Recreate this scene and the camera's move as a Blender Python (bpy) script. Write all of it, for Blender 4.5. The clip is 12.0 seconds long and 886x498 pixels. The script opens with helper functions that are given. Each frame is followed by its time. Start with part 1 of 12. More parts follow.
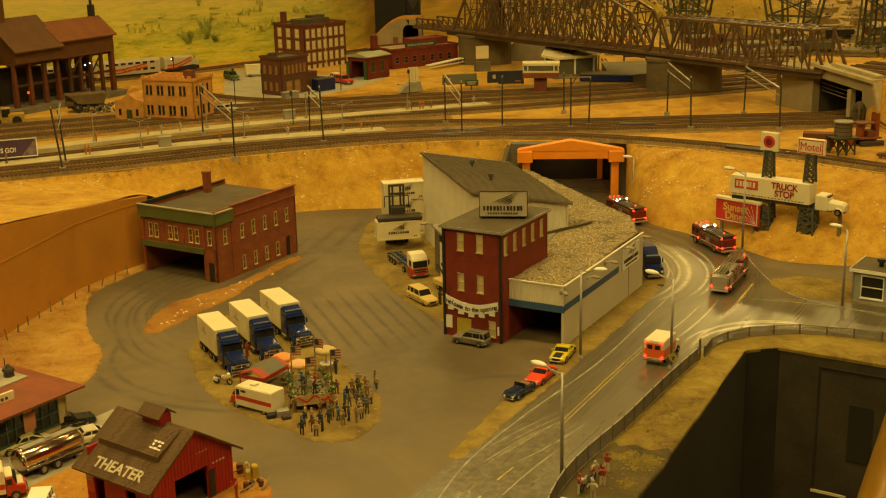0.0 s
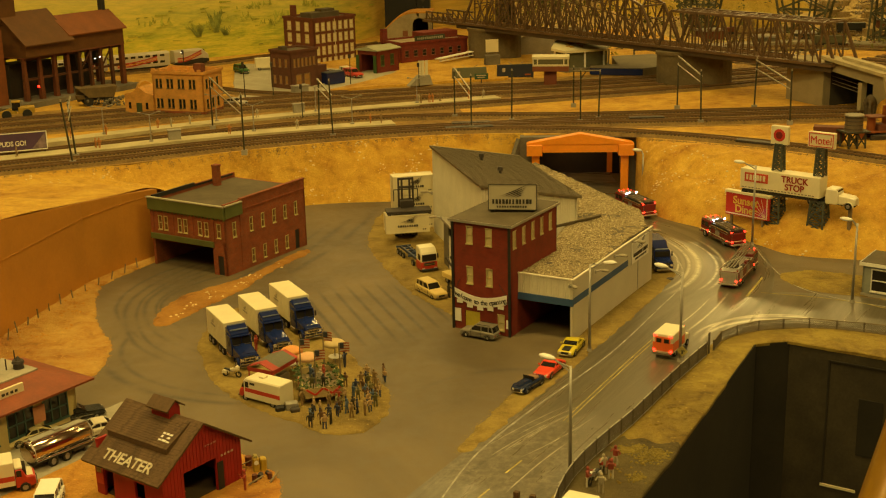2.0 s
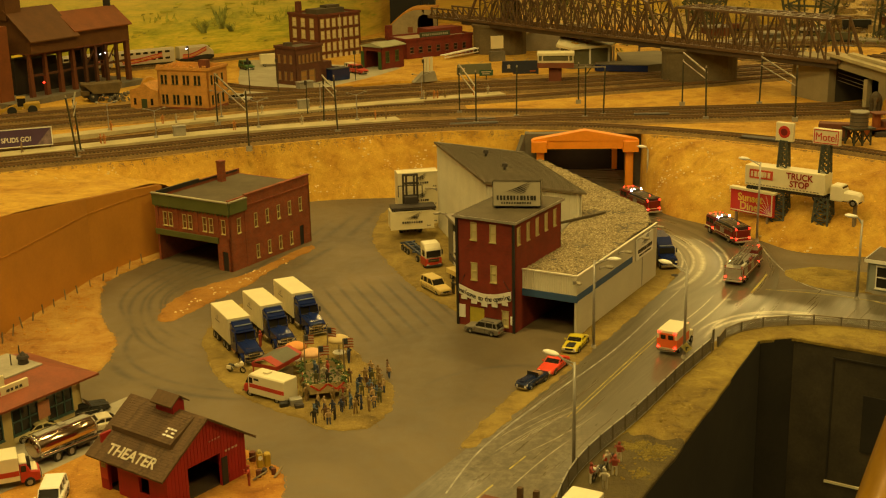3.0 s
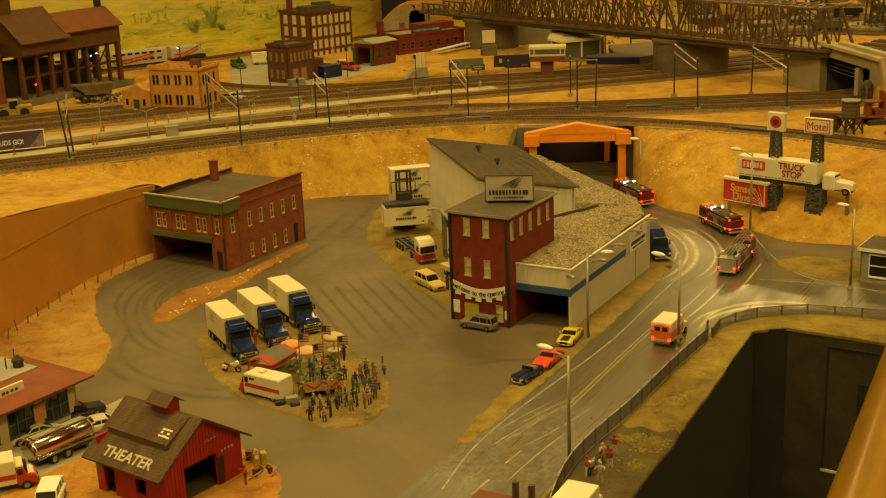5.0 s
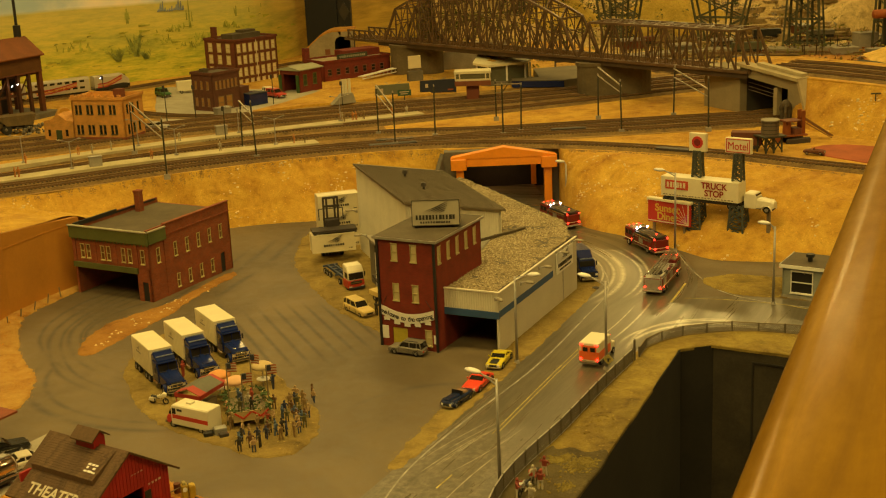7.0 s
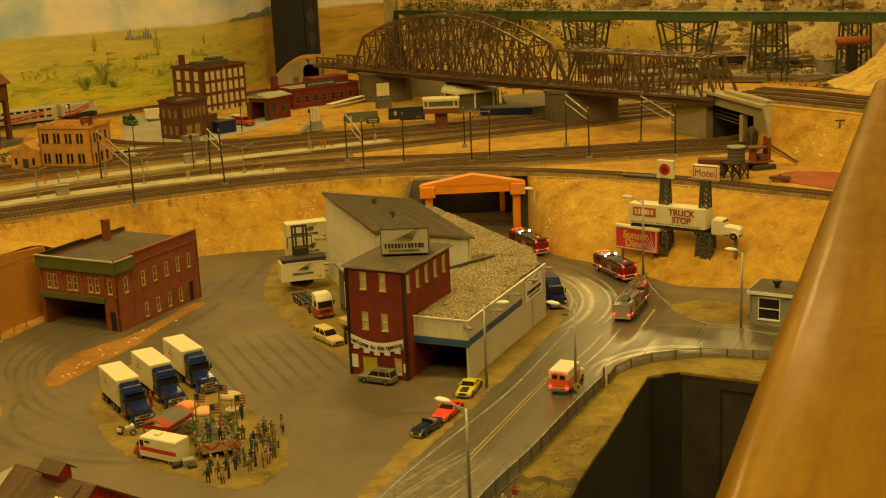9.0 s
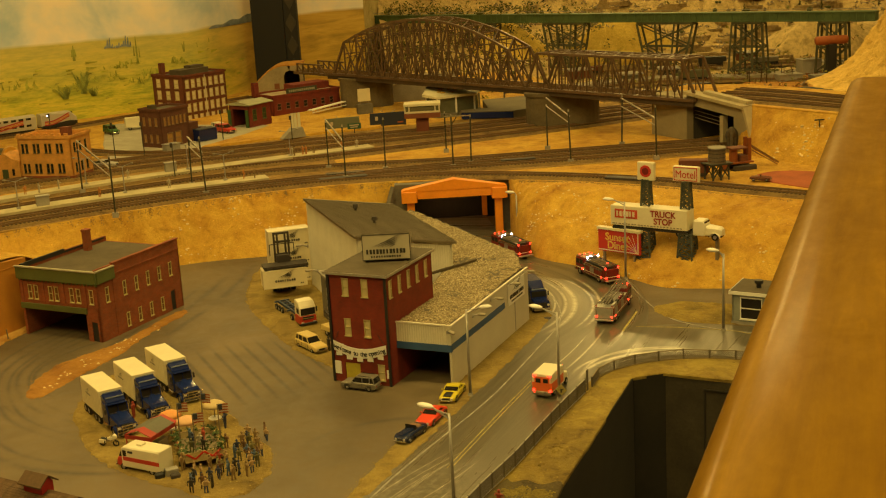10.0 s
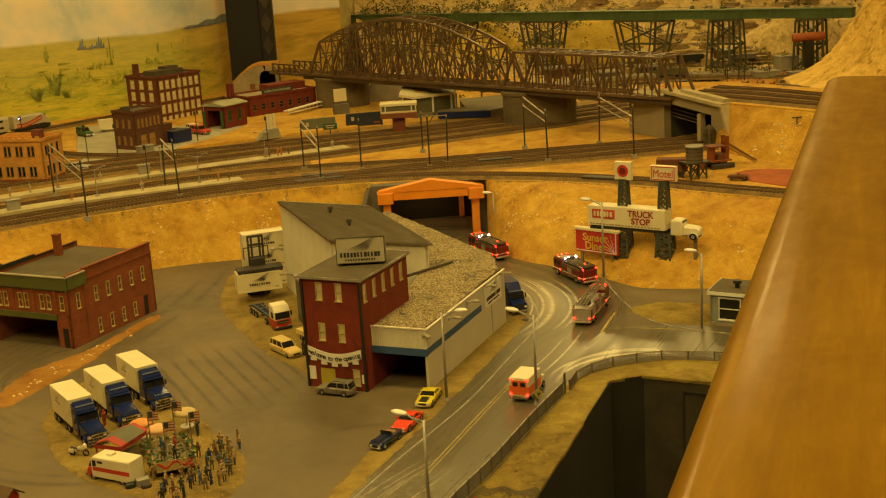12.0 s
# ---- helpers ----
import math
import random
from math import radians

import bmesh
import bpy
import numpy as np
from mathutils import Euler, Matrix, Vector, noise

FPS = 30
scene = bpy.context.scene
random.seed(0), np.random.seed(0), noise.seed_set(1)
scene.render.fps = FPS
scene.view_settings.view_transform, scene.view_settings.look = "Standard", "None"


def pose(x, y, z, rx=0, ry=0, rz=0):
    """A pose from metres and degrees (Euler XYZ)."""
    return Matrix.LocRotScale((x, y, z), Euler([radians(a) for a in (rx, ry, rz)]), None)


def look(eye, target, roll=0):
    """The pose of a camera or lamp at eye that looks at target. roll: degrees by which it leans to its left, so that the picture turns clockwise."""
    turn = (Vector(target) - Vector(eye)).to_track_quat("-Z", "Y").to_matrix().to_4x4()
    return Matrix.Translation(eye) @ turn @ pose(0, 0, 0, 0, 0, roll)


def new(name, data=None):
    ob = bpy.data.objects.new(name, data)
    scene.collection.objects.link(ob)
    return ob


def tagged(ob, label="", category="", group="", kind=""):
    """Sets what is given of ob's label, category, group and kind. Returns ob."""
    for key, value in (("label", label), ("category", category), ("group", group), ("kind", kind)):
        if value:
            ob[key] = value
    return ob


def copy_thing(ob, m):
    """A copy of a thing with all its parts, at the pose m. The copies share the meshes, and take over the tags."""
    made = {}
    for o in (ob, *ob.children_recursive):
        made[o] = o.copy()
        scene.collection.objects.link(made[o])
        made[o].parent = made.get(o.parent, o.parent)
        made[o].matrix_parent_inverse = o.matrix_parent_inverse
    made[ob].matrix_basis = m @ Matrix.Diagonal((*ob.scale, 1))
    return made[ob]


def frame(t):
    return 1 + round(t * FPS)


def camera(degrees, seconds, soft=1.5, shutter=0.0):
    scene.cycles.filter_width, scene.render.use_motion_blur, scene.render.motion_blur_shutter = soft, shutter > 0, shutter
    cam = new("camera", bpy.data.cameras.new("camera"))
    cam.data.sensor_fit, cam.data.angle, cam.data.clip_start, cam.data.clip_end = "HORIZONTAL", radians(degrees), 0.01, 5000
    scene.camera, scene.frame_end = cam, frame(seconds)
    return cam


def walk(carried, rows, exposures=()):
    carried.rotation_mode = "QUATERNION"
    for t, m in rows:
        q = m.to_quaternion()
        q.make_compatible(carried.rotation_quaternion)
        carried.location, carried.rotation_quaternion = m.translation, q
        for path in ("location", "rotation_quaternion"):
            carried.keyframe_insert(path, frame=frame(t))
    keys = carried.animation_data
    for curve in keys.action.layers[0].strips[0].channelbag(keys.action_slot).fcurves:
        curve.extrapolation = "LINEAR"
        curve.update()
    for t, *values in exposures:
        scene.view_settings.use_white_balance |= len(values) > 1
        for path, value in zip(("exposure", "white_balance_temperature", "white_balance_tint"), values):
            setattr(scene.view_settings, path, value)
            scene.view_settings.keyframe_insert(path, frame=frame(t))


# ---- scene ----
cam = camera(38.5, 12.0, 1.15)
PATH = [
    (0, (0.0000, -0.0000, 0.5558), (0.0000, 1.9243, 0.0107), -1.25),
    (0.5, (0.0009, 0.0002, 0.5556), (-0.0051, 1.9240, 0.0089), -1.19),
    (1, (0.0014, 0.0001, 0.5551), (-0.0079, 1.9232, 0.0059), -1.27),
    (1.5, (0.0014, 0.0004, 0.5546), (-0.0113, 1.9229, 0.0035), -1.22),
    (2, (0.0014, 0.0004, 0.5546), (-0.0146, 1.9221, 0.0008), -1.31),
    (2.5, (0.0012, 0.0012, 0.5535), (-0.0191, 1.9224, -0.0020), -1.13),
    (3, (0.0023, -0.0001, 0.5540), (-0.0217, 1.9202, -0.0046), -1.29),
    (5, (0.0069, -0.0016, 0.5558), (-0.0125, 1.9163, -0.0110), -2.24),
    (5.5, (0.0096, -0.0013, 0.5565), (0.0192, 1.9183, -0.0047), -2.53),
    (6, (0.0127, -0.0028, 0.5574), (0.0599, 1.9237, 0.0225), -2.73),
    (6.5, (0.0130, -0.0038, 0.5571), (0.0886, 1.9217, 0.0214), -2.73),
    (7, (0.0133, -0.0038, 0.5571), (0.1018, 1.9215, 0.0229), -2.59),
    (9, (0.0139, -0.0036, 0.5606), (0.1528, 1.9286, 0.0633), -2.50),
    (9.5, (0.0164, -0.0020, 0.5615), (0.1678, 1.9304, 0.0688), -2.82),
    (10, (0.0184, -0.0026, 0.5611), (0.1812, 1.9291, 0.0690), -3.18),
    (10.5, (0.0163, -0.0041, 0.5612), (0.1896, 1.9261, 0.0671), -3.12),
    (11, (0.0204, 0.0054, 0.5626), (0.2048, 1.9340, 0.0661), -3.63),
    (11.5, (0.0206, 0.0140, 0.5648), (0.2077, 1.9421, 0.0675), -3.64),
    (12, (0.0280, 0.0177, 0.5608), (0.2204, 1.9456, 0.0646), -3.44),
]
walk(cam, [(t, look(eye, target, roll)) for t, eye, target, roll in PATH])
scene.view_settings.exposure = -0.24

# A model railway in 1:87: sizes below are in the models' own metres and are scaled by S.
S = 1 / 87.0
DECK = 8.7

# ---- world and lamps: a closed hobby room with warm ceiling lamps ----
world = bpy.data.worlds.new("room_world")
scene.world = world
world.use_nodes = True
world.node_tree.nodes["Background"].inputs[0].default_value = (1.0, 0.70, 0.195, 1)
world.node_tree.nodes["Background"].inputs[1].default_value = 0.03


def area_lamp(x, y, z, sx, sy, watts, color=(1.0, 0.70, 0.195)):
    data = bpy.data.lights.new("ceiling_lamp_light", "AREA")
    data.shape, data.size, data.size_y, data.energy, data.color = "RECTANGLE", sx, sy, watts, color
    ob = new("ceiling_lamp_light", data)
    ob.location = (x, y, z)
    return ob


# x, y of each fixture in metres and its watts
LAMPS = [(-0.75, -0.25, 20.2), (0.55, -0.45, 22.3), (-1.5, 0.9, 19.6), (1.5, 0.7, 26.8), (-0.2, 1.3, 24.8), (-1.3, 2.7, 12.2), (0.35, 2.9, 12.9), (1.8, 2.7, 11.3), (-0.3, 4.6, 10.0), (1.6, 4.8, 15.0), (0.2, 6.8, 41.7), (1.7, 6.8, 41.7)]
for lx, ly, watts in LAMPS:
    area_lamp(lx, ly, 1.93, 0.5, 0.14, watts)


# ---- materials ----
def nodes_of(name):
    m = bpy.data.materials.new(name)
    m.use_nodes = True
    nt = m.node_tree
    return m, nt, nt.nodes["Principled BSDF"]


def ramp(nt, fac, stops):
    r = nt.nodes.new("ShaderNodeValToRGB")
    while len(r.color_ramp.elements) < len(stops):
        r.color_ramp.elements.new(0.5)
    for e, (p, c) in zip(r.color_ramp.elements, stops):
        e.position, e.color = p, (*c, 1) if len(c) == 3 else c
    nt.links.new(fac, r.inputs[0])
    return r.outputs[0]


def coords(nt, scale=87.0, stretch=(1, 1, 1)):
    tc = nt.nodes.new("ShaderNodeTexCoord")
    mp = nt.nodes.new("ShaderNodeMapping")
    mp.inputs["Scale"].default_value = [scale * s for s in stretch]
    nt.links.new(tc.outputs["Object"], mp.inputs[0])
    return mp.outputs[0]


def noise_tex(nt, vec, scale, detail=4.0, rough=0.6, distort=0.0):
    n = nt.nodes.new("ShaderNodeTexNoise")
    n.inputs["Scale"].default_value, n.inputs["Detail"].default_value = scale, detail
    n.inputs["Roughness"].default_value, n.inputs["Distortion"].default_value = rough, distort
    nt.links.new(vec, n.inputs["Vector"])
    return n.outputs["Fac"]


def mixed(nt, fac, a, b, mode="MIX"):
    m = nt.nodes.new("ShaderNodeMix")
    m.data_type, m.blend_type = "RGBA", mode
    for sock, v in ((m.inputs[0], fac), (m.inputs[6], a), (m.inputs[7], b)):
        if hasattr(v, "is_linked"):
            nt.links.new(v, sock)
        elif isinstance(v, (int, float)):
            sock.default_value = v
        else:
            sock.default_value = (*v, 1)
    return m.outputs[2]


def bumped(nt, bsdf, height, strength, dist=0.0005):
    b = nt.nodes.new("ShaderNodeBump")
    b.inputs["Strength"].default_value, b.inputs["Distance"].default_value = strength, dist
    nt.links.new(height, b.inputs["Height"])
    nt.links.new(b.outputs[0], bsdf.inputs["Normal"])


def scaled(c, k):
    return tuple(min(1.0, v * k) for v in c)


def plain(name, color, rough=0.6, metal=0.0, var=0.18, grain=0.5, bump=0.15, emit=None):
    """Painted or moulded surface: colour with stains at two scales and fine relief."""
    m, nt, b = nodes_of(name)
    vec = coords(nt)
    big, small = noise_tex(nt, vec, grain * 0.6, 3), noise_tex(nt, vec, grain * 7, 5)
    c1 = ramp(nt, big, [(0.3, scaled(color, 1 - var)), (0.7, scaled(color, 1 + var * 0.6))])
    c2 = ramp(nt, small, [(0.35, (1 - var * 0.6,) * 3), (0.65, (1.0, 1.0, 1.0))])
    nt.links.new(mixed(nt, 1.0, c1, c2, "MULTIPLY"), b.inputs["Base Color"])
    b.inputs["Roughness"].default_value, b.inputs["Metallic"].default_value = rough, metal
    if bump:
        bumped(nt, b, small, bump)
    if emit:
        b.inputs["Emission Color"].default_value, b.inputs["Emission Strength"].default_value = (*color, 1), emit
    return m


def maths(nt, op, a, b=None, c=None):
    n = nt.nodes.new("ShaderNodeMath")
    n.operation = op
    for k, v in enumerate((a, b, c)):
        if v is None:
            continue
        if hasattr(v, "is_linked"):
            nt.links.new(v, n.inputs[k])
        else:
            n.inputs[k].default_value = v
    return n.outputs[0]


def sand_mat(name, light, mid, dark, scale=1.0, grit=0.84):
    """Loose earth: broad patches, clods and grit at three scales."""
    m, nt, b = nodes_of(name)
    vec = coords(nt)
    big = noise_tex(nt, vec, 0.07 * scale, 5, 0.6, 0.9)
    mid_n = noise_tex(nt, vec, 0.38 * scale, 8, 0.66, 0.5)
    clod = noise_tex(nt, vec, 1.5 * scale, 6, 0.7)
    fine = noise_tex(nt, vec, 5.0 * scale, 6, 0.8)
    c = ramp(nt, big, [(0.34, dark), (0.46, mid), (0.58, light), (0.7, scaled(mid, 1.05))])
    c = mixed(nt, 0.55, c, ramp(nt, mid_n, [(0.30, scaled(dark, 0.6)), (0.44, mid), (0.58, light), (0.72, scaled(light, 1.2))]))
    c = mixed(nt, 0.8, c, ramp(nt, clod, [(0.27, (0.5, 0.45, 0.38)), (0.38, (0.93, 0.91, 0.88)), (0.62, (1.02, 1.02, 1.02)), (0.70, (1.35, 1.3, 1.15))]), "MULTIPLY")
    peb = nt.nodes.new("ShaderNodeTexVoronoi")
    peb.inputs["Scale"].default_value = 3.2 * scale
    nt.links.new(vec, peb.inputs["Vector"])
    pick = nt.nodes.new("ShaderNodeSeparateColor")
    nt.links.new(peb.outputs["Color"], pick.inputs[0])
    stone = maths(nt, "MULTIPLY", maths(nt, "GREATER_THAN", pick.outputs[0], 0.86), maths(nt, "LESS_THAN", peb.outputs["Distance"], 0.34))
    c = mixed(nt, maths(nt, "MULTIPLY", stone, 0.55), c, ramp(nt, pick.outputs[1], [(0.0, scaled(dark, 0.8)), (0.5, light), (1.0, scaled(light, 1.4))]))
    c = mixed(nt, 0.85, c, ramp(nt, fine, [(0.34, (grit, grit * 0.95, grit * 0.85)), (0.52, (1, 1, 1)), (0.72, (1.18, 1.18, 1.18))]), "MULTIPLY")
    nt.links.new(c, b.inputs["Base Color"])
    b.inputs["Roughness"].default_value = 0.92
    hgt = nt.nodes.new("ShaderNodeMath")
    hgt.operation = "ADD"
    nt.links.new(clod, hgt.inputs[0]), nt.links.new(fine, hgt.inputs[1])
    bumped(nt, b, hgt.outputs[0], 0.7, 0.004)
    return m


def ring_of(nt, vec, cx, cy, r, w):
    """1 on a circle's line of width w, fading to 0."""
    sub = nt.nodes.new("ShaderNodeVectorMath")
    sub.operation = "DISTANCE"
    nt.links.new(vec, sub.inputs[0])
    sub.inputs[1].default_value = (cx, cy, 0)
    d = maths(nt, "ABSOLUTE", maths(nt, "SUBTRACT", sub.outputs["Value"], r))
    return maths(nt, "SUBTRACT", 1.0, maths(nt, "MINIMUM", 1.0, maths(nt, "DIVIDE", d, w)))


def yard_mat():
    """Brownish yard asphalt with rubbed tyre tracks and parking stripes."""
    m, nt, b = nodes_of("yard_asphalt")
    vec = coords(nt)
    base = (0.142, 0.108, 0.060)
    big = noise_tex(nt, vec, 0.045, 5, 0.6, 0.8)
    mid = noise_tex(nt, vec, 0.5, 6, 0.7, 0.4)
    fine = noise_tex(nt, vec, 8, 5, 0.75)
    c = ramp(nt, big, [(0.32, scaled(base, 0.74)), (0.5, base), (0.68, scaled(base, 1.28))])
    c = mixed(nt, 0.5, c, ramp(nt, mid, [(0.35, (0.78, 0.78, 0.8)), (0.62, (1.08, 1.06, 1.0))]), "MULTIPLY")
    c = mixed(nt, 0.6, c, ramp(nt, fine, [(0.35, (0.72, 0.72, 0.72)), (0.6, (1, 1, 1))]), "MULTIPLY")
    warp = nt.nodes.new("ShaderNodeVectorMath")
    wn = nt.nodes.new("ShaderNodeTexNoise")
    wn.inputs["Scale"].default_value, wn.inputs["Detail"].default_value = 0.06, 2
    nt.links.new(vec, wn.inputs["Vector"])
    warp.operation = "MULTIPLY_ADD"
    warp.inputs[1].default_value = (1.2, 1.2, 0)
    nt.links.new(wn.outputs["Color"], warp.inputs[0]), nt.links.new(vec, warp.inputs[2])
    wv = warp.outputs[0]
    tracks = None
    for cx, cy, r, w, mx, my, mr in ((-12.3, 146.3, 27.0, 0.5, -36, 148, 26), (-12.3, 146.3, 25.6, 0.4, -36, 146, 24), (-16.8, 146.5, 20.3, 0.5, -34, 148, 24), (-16.8, 146.5, 18.9, 0.4, -32, 146, 22), (-19.1, 148.4, 21.7, 0.45, -37, 150, 20), (-22.7, 146.3, 12.5, 0.45, -33, 148, 16),
                                     (-139.8, 209.3, 126.7, 0.9, -21, 165, 26), (-139.8, 209.3, 124.4, 0.5, -23, 160, 24), (-139.8, 209.3, 129.5, 0.8, -17, 170, 24), (-20, 133, 18.5, 0.7, -30, 122, 18), (-20, 133, 16.6, 0.5, -32, 124, 16), (40, 168, 62, 0.6, -20, 150, 18), (6, 110, 12, 0.6, 2, 122, 8)):
        mask = maths(nt, "MINIMUM", 1.0, maths(nt, "MULTIPLY", ring_of(nt, vec, mx, my, 0.0, mr), 2.2))
        k = maths(nt, "MULTIPLY", ring_of(nt, wv, cx + 0.6, cy + 0.6, r, w), mask)
        tracks = k if tracks is None else maths(nt, "MAXIMUM", tracks, k)
    patchy = maths(nt, "MULTIPLY", tracks, ramp(nt, noise_tex(nt, vec, 0.12, 3), [(0.36, (0.1, 0.1, 0.1)), (0.52, (1, 1, 1))]))
    c = mixed(nt, maths(nt, "MULTIPLY", patchy, 0.75), c, (0.055, 0.048, 0.036))
    rot = nt.nodes.new("ShaderNodeMapping")
    rot.inputs["Rotation"].default_value = (0, 0, radians(-19.5))
    nt.links.new(vec, rot.inputs[0])
    sep = nt.nodes.new("ShaderNodeSeparateXYZ")
    nt.links.new(rot.outputs[0], sep.inputs[0])
    wave = maths(nt, "SINE", maths(nt, "MULTIPLY", sep.outputs[0], 3.35))
    spot_d = nt.nodes.new("ShaderNodeVectorMath")
    spot_d.operation = "DISTANCE"
    nt.links.new(vec, spot_d.inputs[0])
    spot_d.inputs[1].default_value = (-10.0, 141.0, 0)
    near = maths(nt, "SUBTRACT", 1.0, maths(nt, "MINIMUM", 1.0, maths(nt, "DIVIDE", spot_d.outputs["Value"], 15.0)))
    stripe = maths(nt, "MULTIPLY", maths(nt, "MAXIMUM", wave, 0.0), maths(nt, "MINIMUM", 1.0, maths(nt, "MULTIPLY", near, 2.2)))
    c = mixed(nt, maths(nt, "MULTIPLY", maths(nt, "POWER", stripe, 2.2), 0.75), c, (0.06, 0.05, 0.036))
    nt.links.new(c, b.inputs["Base Color"])
    nt.links.new(ramp(nt, mid, [(0.3, (0.48, 0.48, 0.48)), (0.7, (0.72, 0.72, 0.72))]), b.inputs["Roughness"])
    bumped(nt, b, fine, 0.25, 0.0006)
    return m


def road_mat():
    """Dark highway asphalt, polished and dusty along the lanes, with some sheen painted into the pale streaks."""
    m, nt, b = nodes_of("road_asphalt")
    vec = coords(nt)
    base = (0.095, 0.082, 0.056)
    rot = nt.nodes.new("ShaderNodeMapping")
    rot.inputs["Rotation"].default_value = (0, 0, radians(29.5))
    nt.links.new(vec, rot.inputs[0])
    pull = nt.nodes.new("ShaderNodeMapping")
    pull.inputs["Scale"].default_value = (1.0, 0.05, 1)
    nt.links.new(rot.outputs[0], pull.inputs[0])
    straight = noise_tex(nt, pull.outputs[0], 0.9, 6, 0.7, 0.6)
    dist = nt.nodes.new("ShaderNodeVectorMath")
    dist.operation = "DISTANCE"
    nt.links.new(vec, dist.inputs[0])
    dist.inputs[1].default_value = (8.5, 162, 0)
    sep = nt.nodes.new("ShaderNodeSeparateXYZ")
    nt.links.new(vec, sep.inputs[0])
    comb = nt.nodes.new("ShaderNodeCombineXYZ")
    nt.links.new(dist.outputs["Value"], comb.inputs[0])
    nt.links.new(maths(nt, "MULTIPLY", sep.outputs[1], 0.04), comb.inputs[1])
    curved = noise_tex(nt, comb.outputs[0], 0.45, 5, 0.6, 0.4)
    sw = nt.nodes.new("ShaderNodeMapRange")
    sw.inputs[1].default_value, sw.inputs[2].default_value = 138, 150
    nt.links.new(sep.outputs[1], sw.inputs[0])
    lane = mixed(nt, sw.outputs[0], straight, curved)
    fine = noise_tex(nt, vec, 9, 5, 0.75)
    big = noise_tex(nt, vec, 0.07, 4)
    c = ramp(nt, lane, [(0.30, scaled(base, 0.6)), (0.46, base), (0.58, scaled(base, 1.35)), (0.70, scaled(base, 1.9)), (0.80, (0.30, 0.27, 0.20))])
    c = mixed(nt, ramp(nt, big, [(0.4, (0.75, 0.75, 0.75)), (0.6, (0.25, 0.25, 0.25))]), c, base)
    # tyre-worn pale arcs, with highlights painted in, through the bend and the junction: circle, half width, and the
    # spot they fade from
    arcs = None
    for cx, cy, r, w, mx, my, mr in ((9.3, 161.3, 20.3, 0.2, 29, 160, 12), (9.3, 161.3, 21.7, 0.3, 30, 158, 13), (9.3, 161.3, 22.9, 0.5, 31, 158, 14), (13.2, 160.2, 21.2, 0.25, 33.5, 158, 12),
                                     (10.5, 161, 24.9, 0.3, 34, 158, 12), (-40, 178, 78.4, 0.12, 27, 137, 8), (-40, 178, 80.0, 0.2, 30, 139, 8), (36.2, 128.5, 9.0, 0.35, 33, 136, 8),
                                     (36.0, 126.1, 9.8, 0.4, 34, 135, 10), (36.0, 126.1, 10.9, 0.3, 34, 135, 9), (60, 60, 72, 0.06, 7, 108, 6), (60, 60, 70.6, 0.07, 6, 105, 5), (64, 60, 73.4, 0.05, 7, 106, 6), (70, 60, 74.5, 0.09, 6, 100, 6), (-60, 150, 76, 0.06, 2, 97, 8), (90, 40, 106.0, 0.05, 8, 107, 6), (-30, 140, 52.6, 0.07, 9, 106, 6), (48, 70, 55.6, 0.05, 9, 109, 5)):
        mask = ring_of(nt, vec, mx, my, 0.0, mr)
        k = maths(nt, "MULTIPLY", ring_of(nt, vec, cx, cy, r, w), maths(nt, "MINIMUM", 1.0, maths(nt, "MULTIPLY", mask, 2.5)))
        arcs = k if arcs is None else maths(nt, "MAXIMUM", arcs, k)
    worn = maths(nt, "MULTIPLY", arcs, ramp(nt, noise_tex(nt, vec, 0.8, 7, 0.8), [(0.34, (0.1, 0.1, 0.1)), (0.54, (1, 1, 1))]))
    dust = maths(nt, "MULTIPLY", maths(nt, "MINIMUM", 1.0, maths(nt, "MULTIPLY", ring_of(nt, vec, 5.5, 102, 0.0, 12), 2.0)), ramp(nt, noise_tex(nt, vec, 1.1, 7, 0.8), [(0.45, (0, 0, 0)), (0.7, (1, 1, 1))]))
    bend = maths(nt, "MULTIPLY", maths(nt, "MULTIPLY", ring_of(nt, vec, 9.3, 161.3, 21.5, 3.6), ring_of(nt, vec, 30, 158, 0.0, 16)), ramp(nt, curved, [(0.38, (0.2, 0.2, 0.2)), (0.6, (1, 1, 1))]))
    c = mixed(nt, maths(nt, "MULTIPLY", bend, 0.55), c, (0.42, 0.35, 0.21))
    c = mixed(nt, maths(nt, "MULTIPLY", dust, 0.35), c, (0.50, 0.46, 0.36))
    # one pale colour for both the wear and the painted highlights
    c = mixed(nt, maths(nt, "MULTIPLY", worn, 0.85), c, (0.62, 0.57, 0.45))
    c = mixed(nt, 0.6, c, ramp(nt, fine, [(0.35, (0.7, 0.7, 0.7)), (0.6, (1, 1, 1))]), "MULTIPLY")
    nt.links.new(c, b.inputs["Base Color"])
    nt.links.new(ramp(nt, lane, [(0.35, (0.42, 0.42, 0.42)), (0.62, (0.27, 0.27, 0.27))]), b.inputs["Roughness"])
    bumped(nt, b, fine, 0.12, 0.0004)
    return m


